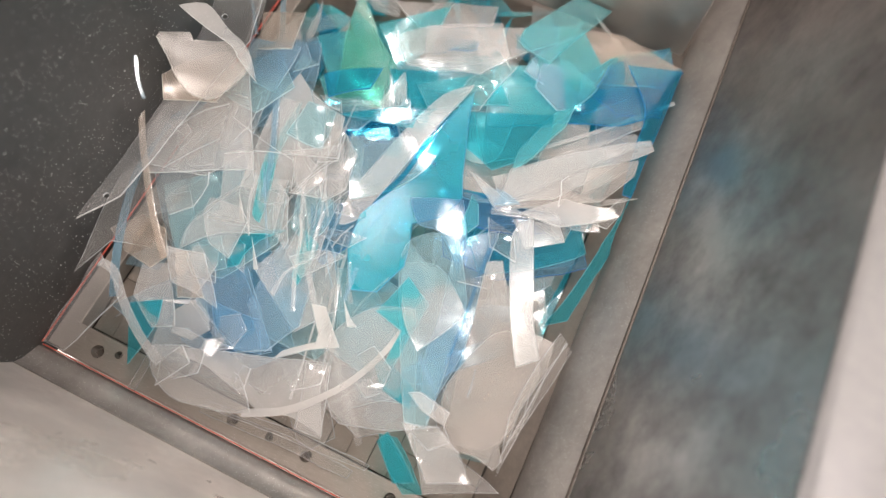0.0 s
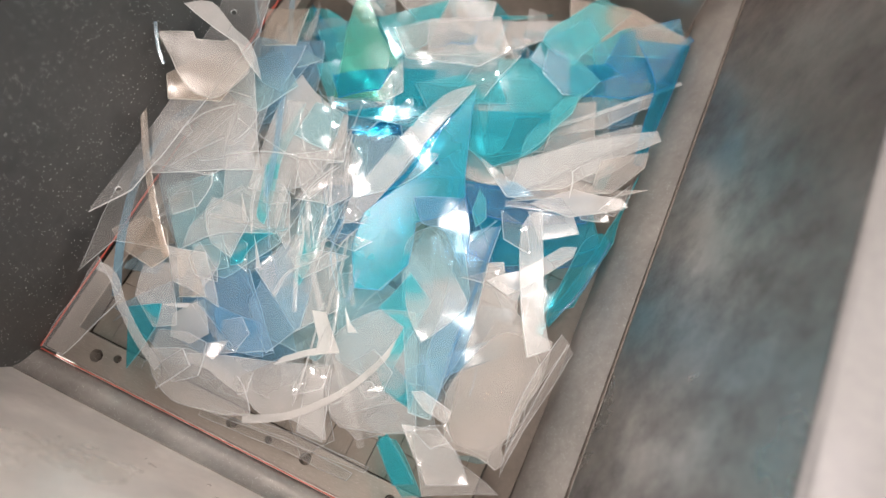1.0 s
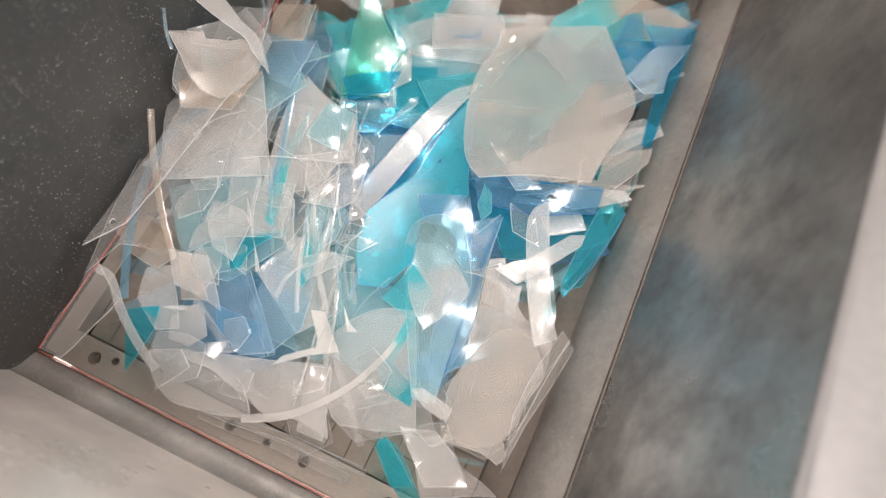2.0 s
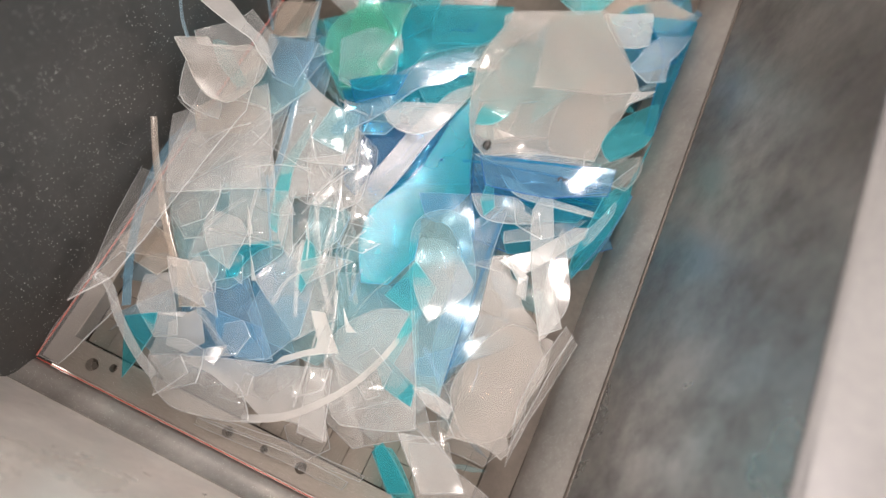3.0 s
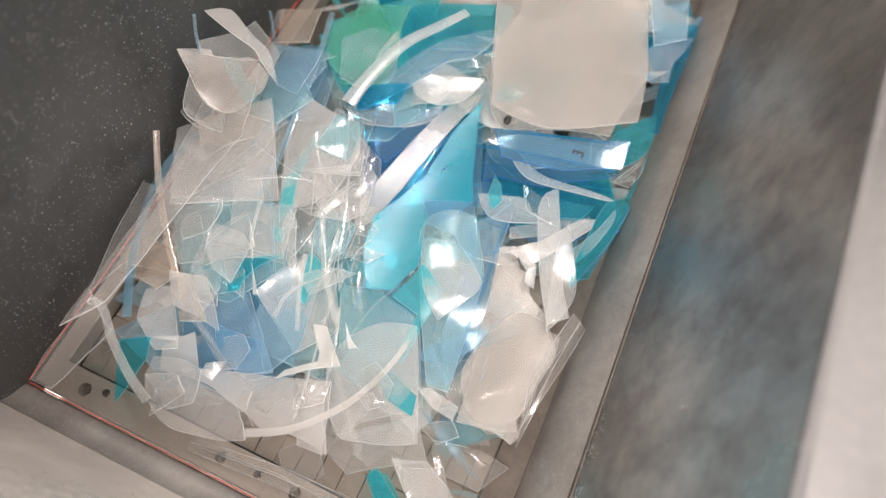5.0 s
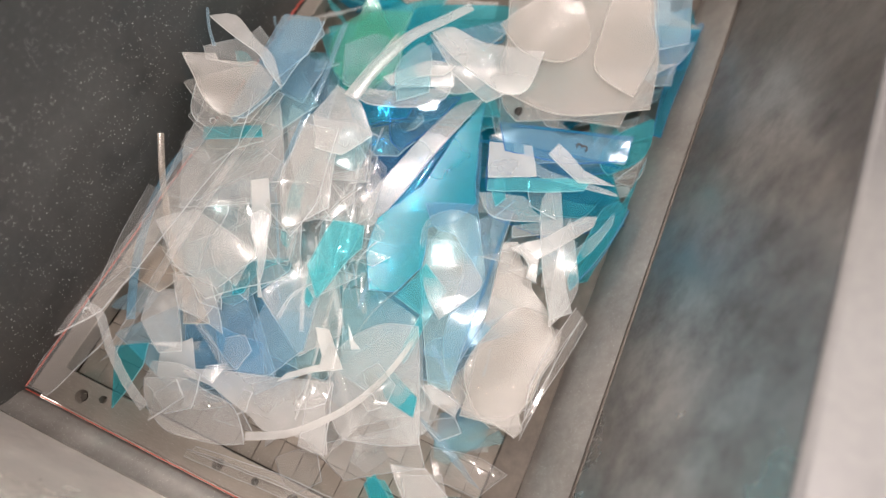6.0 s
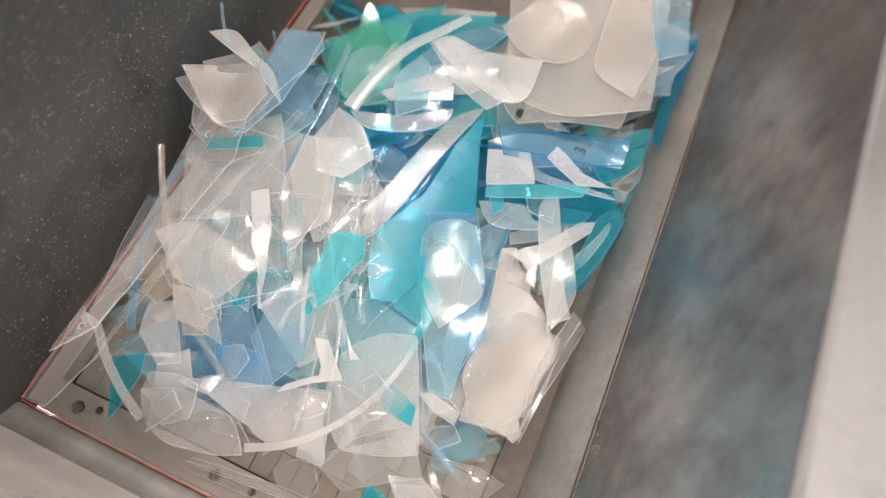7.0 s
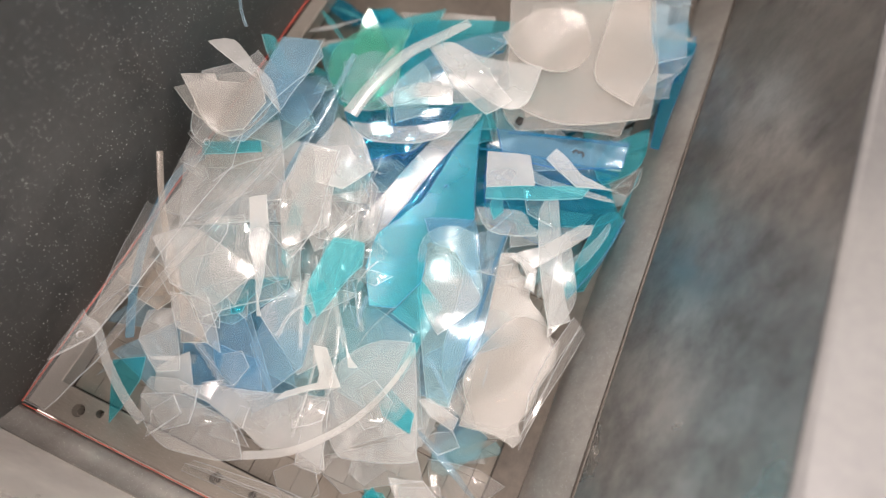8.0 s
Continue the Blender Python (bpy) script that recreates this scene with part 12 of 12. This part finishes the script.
    drift('q80', (0, 0.010, -0.208, -0.125, 0), (0.5, 0.009, -0.186, -0.125, 0), (1, 0.014, -0.165, -0.125, 0), (1.5, 0.018, -0.147, -0.125, 0), (1.7, 0.016, -0.135, -0.125, 0), (2.6, 0.007, -0.085, 0.000, 0), (3, 0.003, -0.062, 0.000, 0), (4, 0.000, 0.000, 0.000, 0), (4.5, 0.001, 0.029, 0.000, 0), (6, 0.014, 0.093, 0.000, 0), (6.5, 0.013, 0.112, 0.000, 0), (7, 0.016, 0.114, 0.000, 0), (7.5, 0.019, 0.105, 0.000, 0), (8, 0.022, 0.104, 0.000, 0))
    drift('q81', (0, 0.016, -0.230, -0.125, 0), (0.5, 0.015, -0.206, -0.125, 0), (1.5, 0.021, -0.165, -0.125, 0), (1.7, 0.019, -0.152, -0.125, 0), (2.6, 0.008, -0.095, 0.000, 0), (3, 0.003, -0.069, 0.000, 0), (3.5, 0.004, -0.036, 0.000, 0), (4, 0.000, 0.000, 0.000, 0), (4.5, 0.002, 0.033, 0.000, 0), (6, 0.018, 0.107, 0.000, 0), (6.5, 0.015, 0.130, 0.000, 0), (7, 0.019, 0.133, 0.000, 0), (7.5, 0.023, 0.122, 0.000, 0), (8, 0.026, 0.121, 0.000, 0))
    drift('q82', (0, 0.010, -0.208, -0.125, 0), (0.5, 0.009, -0.186, -0.125, 0), (1, 0.014, -0.165, -0.125, 0), (1.5, 0.018, -0.147, -0.125, 0), (1.7, 0.016, -0.135, -0.125, 0), (2.6, 0.007, -0.085, 0.000, 0), (3, 0.003, -0.062, 0.000, 0), (4, 0.000, 0.000, 0.000, 0), (4.5, 0.001, 0.029, 0.000, 0), (6, 0.014, 0.093, 0.000, 0), (6.5, 0.013, 0.112, 0.000, 0), (7, 0.016, 0.114, 0.000, 0), (7.5, 0.019, 0.105, 0.000, 0), (8, 0.022, 0.104, 0.000, 0))
    drift('q83', (0, -0.029, -0.127, -0.125, 0), (0.5, -0.022, -0.113, -0.125, 0), (1, -0.009, -0.097, -0.125, 0), (1.5, 0.001, -0.083, -0.125, 0), (1.7, 0.001, -0.078, -0.125, 0), (2.6, 0.003, -0.058, 0.000, 0), (3, 0.005, -0.049, 0.000, 0), (3.5, -0.001, -0.022, 0.000, 0), (4.5, 0.001, 0.022, 0.000, 0), (6, 0.002, 0.063, 0.000, 0), (6.5, 0.001, 0.074, 0.000, 0), (7, 0.001, 0.075, 0.000, 0), (7.5, 0.001, 0.073, 0.000, 0), (8, 0.002, 0.075, 0.000, 0))
    drift('q85', (0, -0.029, -0.127, -0.125, 0), (0.5, -0.022, -0.113, -0.125, 0), (1, -0.009, -0.097, -0.125, 0), (1.5, 0.001, -0.083, -0.125, 0), (1.7, 0.001, -0.078, -0.125, 0), (2.7, 0.004, -0.056, 0.000, 0), (3, 0.005, -0.049, 0.000, 0), (3.5, -0.001, -0.022, 0.000, 0), (4.5, 0.001, 0.022, 0.000, 0), (6, 0.002, 0.063, 0.000, 0), (6.5, 0.001, 0.074, 0.000, 0), (7, 0.001, 0.075, 0.000, 0), (7.5, 0.001, 0.073, 0.000, 0), (8, 0.002, 0.075, 0.000, 0))
    drift('q86', (0, -0.002, -0.091, -0.125, 0), (0.5, -0.006, -0.081, -0.125, 0), (1, -0.001, -0.076, -0.125, 0), (1.5, -0.004, -0.064, -0.125, 0), (1.7, -0.004, -0.059, -0.125, 0), (2.7, -0.002, -0.036, 0.000, 0), (3, -0.002, -0.029, 0.000, 0), (3.5, 0.000, -0.013, 0.000, 0), (4.5, 0.000, 0.013, 0.000, 0), (6, -0.002, 0.037, 0.000, 0), (6.5, 0.001, 0.043, 0.000, 0), (8, 0.003, 0.034, 0.000, 0))
    drift('q87', (0, -0.004, -0.145, -0.125, 0), (0.5, -0.004, -0.129, -0.125, 0), (0.6, -0.003, -0.126, -0.125, 0), (1.3, -0.001, -0.101, 0.000, 0), (3.5, 0.000, -0.004, 0.000, 0), (4.5, 0.000, 0.004, 0.000, 0), (6.5, -0.002, 0.013, 0.000, 0), (7.5, -0.002, 0.013, 0.000, 0), (8, -0.001, 0.017, 0.000, 0))
    drift('q89', (0, -0.004, -0.145, -0.125, 0), (0.5, -0.004, -0.129, -0.125, 0), (1, -0.001, -0.115, -0.125, 0), (1.7, -0.001, -0.084, -0.125, 0), (2.6, 0.000, -0.044, 0.000, 0), (3.5, 0.000, -0.004, 0.000, 0), (4.5, 0.000, 0.004, 0.000, 0), (6.5, -0.002, 0.013, 0.000, 0), (7.5, -0.002, 0.013, 0.000, 0), (8, -0.001, 0.017, 0.000, 0))
    drift('q90', (0, -0.016, -0.115, -0.125, 0), (0.3, -0.015, -0.107, -0.125, 0), (1.2, -0.002, -0.085, 0.000, 0), (1.5, 0.000, -0.077, 0.000, 0), (3, 0.002, -0.038, 0.000, 0), (3.5, 0.000, -0.017, 0.000, 0), (4.5, 0.000, 0.017, 0.000, 0), (6, 0.001, 0.046, 0.000, 0), (6.5, 0.001, 0.054, 0.000, 0), (8, 0.002, 0.054, 0.000, 0))
    drift('q91', (0, -0.015, -0.117, 0.000, 0), (0.5, -0.014, -0.104, 0.000, 0), (1, -0.004, -0.092, 0.000, 0), (1.5, 0.000, -0.079, 0.000, 0), (3, 0.002, -0.037, 0.000, 0), (3.5, 0.000, -0.015, 0.000, 0), (4.5, 0.000, 0.015, 0.000, 0), (6, 0.000, 0.045, 0.000, 0), (6.5, 0.000, 0.053, 0.000, 0), (8, 0.002, 0.052, 0.000, 0))
    drift('q92', (0, -0.007, -0.087, -0.125, 0), (0.5, -0.010, -0.077, -0.125, 0), (1, -0.003, -0.076, -0.125, 0), (1.5, -0.002, -0.068, -0.125, 0), (1.7, -0.001, -0.064, -0.125, 0), (2.6, 0.000, -0.044, 0.000, 0), (3, 0.001, -0.035, 0.000, 0), (3.5, 0.001, -0.015, 0.000, 0), (4.5, -0.001, 0.015, 0.000, 0), (6, -0.002, 0.045, 0.000, 0), (6.5, -0.003, 0.052, 0.000, 0), (8, 0.001, 0.049, 0.000, 0))
    drift('q93', (0, -0.006, -0.075, -0.125, 0), (0.5, -0.011, -0.066, -0.125, 0), (1, -0.001, -0.071, -0.125, 0), (1.5, -0.001, -0.066, -0.125, 0), (1.7, -0.001, -0.062, -0.125, 0), (2.7, 0.001, -0.043, 0.000, 0), (3, 0.002, -0.037, 0.000, 0), (4, 0.000, 0.000, 0.000, 0), (4.5, 0.000, 0.016, 0.000, 0), (6, -0.002, 0.050, 0.000, 0), (6.5, -0.002, 0.058, 0.000, 0), (7, -0.002, 0.059, 0.000, 0), (8, 0.000, 0.055, 0.000, 0))
    drift('q94', (0, -0.007, -0.069, 0.000, 0), (0.5, -0.012, -0.060, 0.000, 0), (1, -0.002, -0.066, 0.000, 0), (1.5, -0.002, -0.062, 0.000, 0), (3, 0.001, -0.035, 0.000, 0), (4.5, -0.001, 0.018, 0.000, 0), (6, -0.003, 0.053, 0.000, 0), (6.5, -0.004, 0.061, 0.000, 0), (7, -0.004, 0.062, 0.000, 0), (8, -0.001, 0.058, 0.000, 0))
    drift('q95', (0, -0.007, -0.069, 0.000, 0), (0.5, -0.012, -0.060, 0.000, 0), (1, -0.002, -0.066, 0.000, 0), (1.5, -0.002, -0.062, 0.000, 0), (3, 0.001, -0.035, 0.000, 0), (4.5, -0.001, 0.018, 0.000, 0), (6, -0.003, 0.053, 0.000, 0), (6.5, -0.004, 0.061, 0.000, 0), (7, -0.004, 0.062, 0.000, 0), (8, -0.001, 0.058, 0.000, 0))
    drift('q96', (0, -0.009, -0.141, 0.000, 0), (0.5, -0.008, -0.124, 0.000, 0), (1, -0.002, -0.109, 0.000, 0), (1.5, 0.001, -0.090, 0.000, 0), (3, 0.002, -0.036, 0.000, 0), (3.5, 0.000, -0.013, 0.000, 0), (4.5, 0.000, 0.013, 0.000, 0), (6, 0.001, 0.037, 0.000, 0), (6.5, 0.001, 0.043, 0.000, 0), (8, 0.003, 0.043, 0.000, 0))
    drift('q97', (0, -0.004, -0.025, 0.000, 0), (1, -0.001, -0.024, 0.000, 0), (4, 0.000, 0.000, 0.000, 0), (4.5, -0.002, 0.005, 0.000, 0), (6, 0.000, 0.020, 0.000, 0), (6.5, 0.001, 0.022, 0.000, 0), (8, 0.002, 0.012, 0.000, 0))
    drift('q98', (0, -0.008, -0.022, 0.000, 0), (0.5, -0.007, -0.024, 0.000, 0), (1, -0.002, -0.023, 0.000, 0), (4.5, 0.000, 0.004, 0.000, 0), (6, 0.001, 0.020, 0.000, 0), (6.5, 0.002, 0.023, 0.000, 0), (8, 0.003, 0.014, 0.000, 0))
    drift('q99', (0, -0.004, -0.020, 0.000, 0), (1, 0.000, -0.023, 0.000, 0), (3, -0.002, -0.009, 0.000, 0), (6, 0.005, 0.018, 0.000, 0), (6.5, 0.007, 0.020, 0.000, 0), (8, 0.009, 0.011, 0.000, 0))
    drift('q100', (0, -0.005, -0.018, 0.000, 0), (1, 0.000, -0.021, 0.000, 0), (3, -0.003, -0.007, 0.000, 0), (4.5, 0.001, 0.004, 0.000, 0), (6, 0.005, 0.020, 0.000, 0), (6.5, 0.007, 0.022, 0.000, 0), (8, 0.009, 0.012, 0.000, 0))
    drift('q101', (0, -0.002, -0.047, 0.000, 0), (0.5, -0.004, -0.043, 0.000, 0), (1, 0.000, -0.041, 0.000, 0), (1.5, 0.000, -0.038, 0.000, 0), (3, 0.000, -0.020, 0.000, 0), (4.5, 0.000, 0.010, 0.000, 0), (6, -0.001, 0.035, 0.000, 0), (6.5, 0.000, 0.040, 0.000, 0), (8, 0.001, 0.033, 0.000, 0))
    drift('q102', (0, -0.002, -0.047, 0.000, 0), (0.5, -0.004, -0.043, 0.000, 0), (1, 0.000, -0.041, 0.000, 0), (1.5, 0.000, -0.038, 0.000, 0), (3, 0.000, -0.020, 0.000, 0), (4.5, 0.000, 0.010, 0.000, 0), (6, -0.001, 0.035, 0.000, 0), (6.5, 0.000, 0.040, 0.000, 0), (8, 0.001, 0.033, 0.000, 0))
    drift('q105', (0, -0.006, -0.171, -0.125, 0), (0.5, -0.007, -0.160, -0.125, 0), (1, -0.004, -0.146, -0.125, 0), (1.5, 0.001, -0.135, -0.125, 0), (4, -0.014, -0.050, -0.125, 0), (4.5, -0.015, -0.033, -0.125, 0), (4.7, -0.014, -0.029, -0.125, 0), (5.8, -0.008, -0.006, 0.000, 0), (6.5, -0.006, 0.006, 0.000, 0), (7, -0.004, 0.006, 0.000, 0), (7.5, -0.002, 0.001, 0.000, 0), (8, 0.000, 0.000, 0.000, 0))
    drift('q106', (0, -0.012, -0.354, -0.125, 0), (0.5, -0.013, -0.329, -0.125, 0), (1.5, -0.005, -0.285, -0.125, 0), (3, -0.022, -0.189, -0.125, 0), (3.5, -0.022, -0.155, -0.125, 0), (4, -0.025, -0.119, -0.125, 0), (4.5, -0.024, -0.086, -0.125, 0), (4.7, -0.022, -0.076, -0.125, 0), (5.8, -0.011, -0.023, 0.000, 0), (6, -0.009, -0.013, 0.000, 0), (6.5, -0.011, 0.009, 0.000, 0), (7, -0.007, 0.011, 0.000, 0), (7.5, -0.003, 0.001, 0.000, 0), (8, 0.000, 0.000, 0.000, 0))
    drift('q107', (0, -0.012, -0.354, -0.125, 0), (0.5, -0.013, -0.329, -0.125, 0), (1.5, -0.005, -0.285, -0.125, 0), (3, -0.022, -0.189, -0.125, 0), (3.5, -0.022, -0.155, -0.125, 0), (4, -0.025, -0.119, -0.125, 0), (4.5, -0.024, -0.086, -0.125, 0), (4.7, -0.022, -0.076, -0.125, 0), (5.8, -0.011, -0.023, 0.000, 0), (6, -0.009, -0.013, 0.000, 0), (6.5, -0.011, 0.009, 0.000, 0), (7, -0.007, 0.011, 0.000, 0), (7.5, -0.003, 0.001, 0.000, 0), (8, 0.000, 0.000, 0.000, 0))
    drift('q108', (0, -0.029, -0.061, -0.125, 0), (1, -0.024, -0.049, -0.125, 0), (1.5, -0.019, -0.043, -0.125, 0), (3, -0.017, -0.022, -0.125, 0), (4.5, -0.023, 0.006, -0.125, 0), (4.7, -0.021, 0.007, -0.125, 0), (5.8, -0.013, 0.011, 0.000, 0), (6, -0.011, 0.012, 0.000, 0), (7, -0.003, 0.006, 0.000, 0), (8, 0.000, 0.000, 0.000, 0))
    drift('q109', (0, -0.093, -0.030, -0.125, 0), (0.5, -0.088, -0.025, -0.125, 0), (1, -0.077, -0.016, -0.125, 0), (1.5, -0.068, -0.012, -0.125, 0), (3, -0.049, 0.009, -0.125, 0), (3.5, -0.053, 0.018, -0.125, 0), (4.5, -0.057, 0.046, -0.125, 0), (4.7, -0.053, 0.045, -0.125, 0), (5.8, -0.032, 0.038, 0.000, 0), (6, -0.028, 0.037, 0.000, 0), (6.5, -0.014, 0.018, 0.000, 0), (7, -0.008, 0.015, 0.000, 0), (8, 0.000, 0.000, 0.000, 0))
    drift('q110', (0, -0.036, -0.072, -0.125, 0), (0.5, -0.036, -0.066, -0.125, 0), (1.5, -0.027, -0.048, -0.125, 0), (3, -0.018, -0.026, -0.125, 0), (4.5, -0.025, 0.000, -0.125, 0), (4.7, -0.023, 0.002, -0.125, 0), (5.8, -0.014, 0.012, 0.000, 0), (6, -0.013, 0.014, 0.000, 0), (7, -0.004, 0.009, 0.000, 0), (8, 0.000, 0.000, 0.000, 0))
    drift('q111', (0, -0.083, -0.042, -0.125, 0), (0.5, -0.079, -0.036, -0.125, 0), (1.5, -0.060, -0.023, -0.125, 0), (3, -0.044, -0.002, -0.125, 0), (4, -0.049, 0.019, -0.125, 0), (4.5, -0.050, 0.034, -0.125, 0), (4.7, -0.047, 0.034, -0.125, 0), (5.8, -0.028, 0.031, 0.000, 0), (6, -0.025, 0.031, 0.000, 0), (6.5, -0.013, 0.016, 0.000, 0), (7, -0.007, 0.013, 0.000, 0), (8, 0.000, 0.000, 0.000, 0))
    drift('q112', (0, -0.060, -0.047, -0.125, 0), (0.5, -0.058, -0.043, -0.125, 0), (1.5, -0.044, -0.035, -0.125, 0), (3, -0.028, -0.026, -0.125, 0), (4, -0.029, -0.013, -0.125, 0), (4.7, -0.026, -0.002, -0.125, 0), (5.8, -0.015, 0.008, 0.000, 0), (6.5, -0.007, 0.010, 0.000, 0), (8, 0.000, 0.000, 0.000, 0))
    drift('q113', (0, -0.029, -0.061, -0.125, 0), (1, -0.024, -0.049, -0.125, 0), (1.5, -0.019, -0.043, -0.125, 0), (3, -0.017, -0.022, -0.125, 0), (4.5, -0.023, 0.006, -0.125, 0), (4.7, -0.021, 0.007, -0.125, 0), (5.8, -0.013, 0.011, 0.000, 0), (6, -0.011, 0.012, 0.000, 0), (7, -0.003, 0.006, 0.000, 0), (8, 0.000, 0.000, 0.000, 0))
    drift('q114', (0, 0.000, 0.000, 0.000, 0), (0.5, 0.002, 0.016, 0.000, 0), (1, 0.010, 0.032, 0.000, 0), (1.5, 0.015, 0.048, 0.000, 0), (1.7, 0.015, 0.055, 0.000, 0), (2.6, 0.013, 0.084, -0.070, 0), (3, 0.012, 0.097, -0.070, 0), (4, 0.009, 0.141, -0.070, 0), (4.5, 0.009, 0.160, -0.070, 0), (6, 0.014, 0.199, -0.070, 0), (6.5, 0.014, 0.209, -0.070, 0), (7, 0.015, 0.210, -0.070, 0), (7.5, 0.016, 0.206, -0.070, 0), (8, 0.017, 0.206, -0.070, 0))
    drift('q115', (0, 0.000, 0.000, 0.000, 0), (0.5, 0.004, 0.015, 0.000, 0), (1, 0.016, 0.031, 0.000, 0), (1.5, 0.023, 0.046, 0.000, 0), (1.7, 0.023, 0.052, 0.000, 0), (2.6, 0.024, 0.077, -0.070, 0), (3, 0.024, 0.088, -0.070, 0), (3.5, 0.020, 0.114, -0.070, 0), (4.5, 0.021, 0.156, -0.070, 0), (6, 0.023, 0.197, -0.070, 0), (6.5, 0.023, 0.208, -0.070, 0), (7, 0.023, 0.209, -0.070, 0), (7.5, 0.023, 0.206, -0.070, 0), (8, 0.024, 0.207, -0.070, 0))
    drift('q116', (0, 0.000, 0.000, 0.000, 0), (0.5, 0.003, 0.016, 0.000, 0), (1, 0.012, 0.031, 0.000, 0), (1.5, 0.017, 0.048, 0.000, 0), (1.7, 0.017, 0.054, 0.000, 0), (2.6, 0.018, 0.082, -0.070, 0), (3, 0.019, 0.095, -0.070, 0), (3.5, 0.016, 0.119, -0.070, 0), (4.5, 0.016, 0.153, -0.070, 0), (6, 0.017, 0.185, -0.070, 0), (6.5, 0.017, 0.193, -0.070, 0), (7, 0.017, 0.194, -0.070, 0), (7.5, 0.017, 0.191, -0.070, 0), (8, 0.019, 0.193, -0.070, 0))
    drift('q117', (0, 0.000, 0.000, 0.000, 0), (0.5, -0.002, 0.003, 0.000, 0), (1, -0.003, 0.010, 0.000, 0), (1.5, 0.001, 0.016, 0.000, 0), (1.7, 0.000, 0.019, 0.000, 0), (2.6, -0.005, 0.031, -0.070, 0), (4.5, -0.016, 0.058, -0.070, 0), (6.5, -0.015, 0.072, -0.070, 0), (8, -0.013, 0.071, -0.070, 0))
    drift('q118', (0, 0.000, 0.000, 0.000, 0), (0.5, 0.000, 0.006, 0.000, 0), (1.5, 0.009, 0.023, 0.000, 0), (1.7, 0.009, 0.027, 0.000, 0), (2.6, 0.007, 0.044, -0.070, 0), (3, 0.006, 0.052, -0.070, 0), (4.5, 0.000, 0.087, -0.070, 0), (6, 0.010, 0.101, -0.070, 0), (6.5, 0.014, 0.102, -0.070, 0), (8, 0.020, 0.094, -0.070, 0))
    drift('q119', (0, 0.000, 0.000, 0.000, 0), (0.5, -0.005, 0.007, 0.000, 0), (1, -0.006, 0.023, 0.000, 0), (1.5, 0.001, 0.035, 0.000, 0), (1.7, -0.002, 0.041, 0.000, 0), (2.6, -0.014, 0.067, -0.070, 0), (3.5, -0.027, 0.093, -0.070, 0), (4.5, -0.036, 0.121, -0.070, 0), (6.5, -0.033, 0.145, -0.070, 0), (8, -0.029, 0.142, -0.070, 0))
    drift('q120', (0, 0.000, 0.000, 0.000, 0), (0.5, 0.004, 0.006, 0.000, 0), (1.5, 0.022, 0.019, 0.000, 0), (1.7, 0.024, 0.022, 0.000, 0), (2.6, 0.034, 0.034, -0.070, 0), (3, 0.039, 0.040, -0.070, 0), (4, 0.034, 0.061, -0.070, 0), (4.5, 0.032, 0.076, -0.070, 0), (6, 0.058, 0.073, -0.070, 0), (6.5, 0.069, 0.059, -0.070, 0), (8, 0.082, 0.042, -0.070, 0))
    drift('q121', (0, 0.000, 0.000, 0.000, 0), (0.5, 0.000, 0.006, 0.000, 0), (1.5, 0.013, 0.018, 0.000, 0), (1.7, 0.016, 0.019, 0.000, 0), (2.6, 0.028, 0.022, -0.070, 0), (3, 0.034, 0.024, -0.070, 0), (4.5, 0.030, 0.044, -0.070, 0), (6, 0.044, 0.060, -0.070, 0), (6.5, 0.048, 0.062, -0.070, 0), (8, 0.054, 0.053, -0.070, 0))
    drift('crumb', (0, 0.010, -0.208, -0.125, 0), (0.5, 0.009, -0.186, -0.125, 0), (1, 0.014, -0.165, -0.125, 0), (1.5, 0.018, -0.147, -0.125, 0), (1.7, 0.016, -0.135, -0.125, 0), (2.6, 0.007, -0.085, 0.000, 0), (3, 0.003, -0.062, 0.000, 0), (4, 0.000, 0.000, 0.000, 0), (4.5, 0.001, 0.029, 0.000, 0), (6, 0.014, 0.093, 0.000, 0), (6.5, 0.013, 0.112, 0.000, 0), (7, 0.016, 0.114, 0.000, 0), (7.5, 0.019, 0.105, 0.000, 0), (8, 0.022, 0.104, 0.000, 0))


motions()
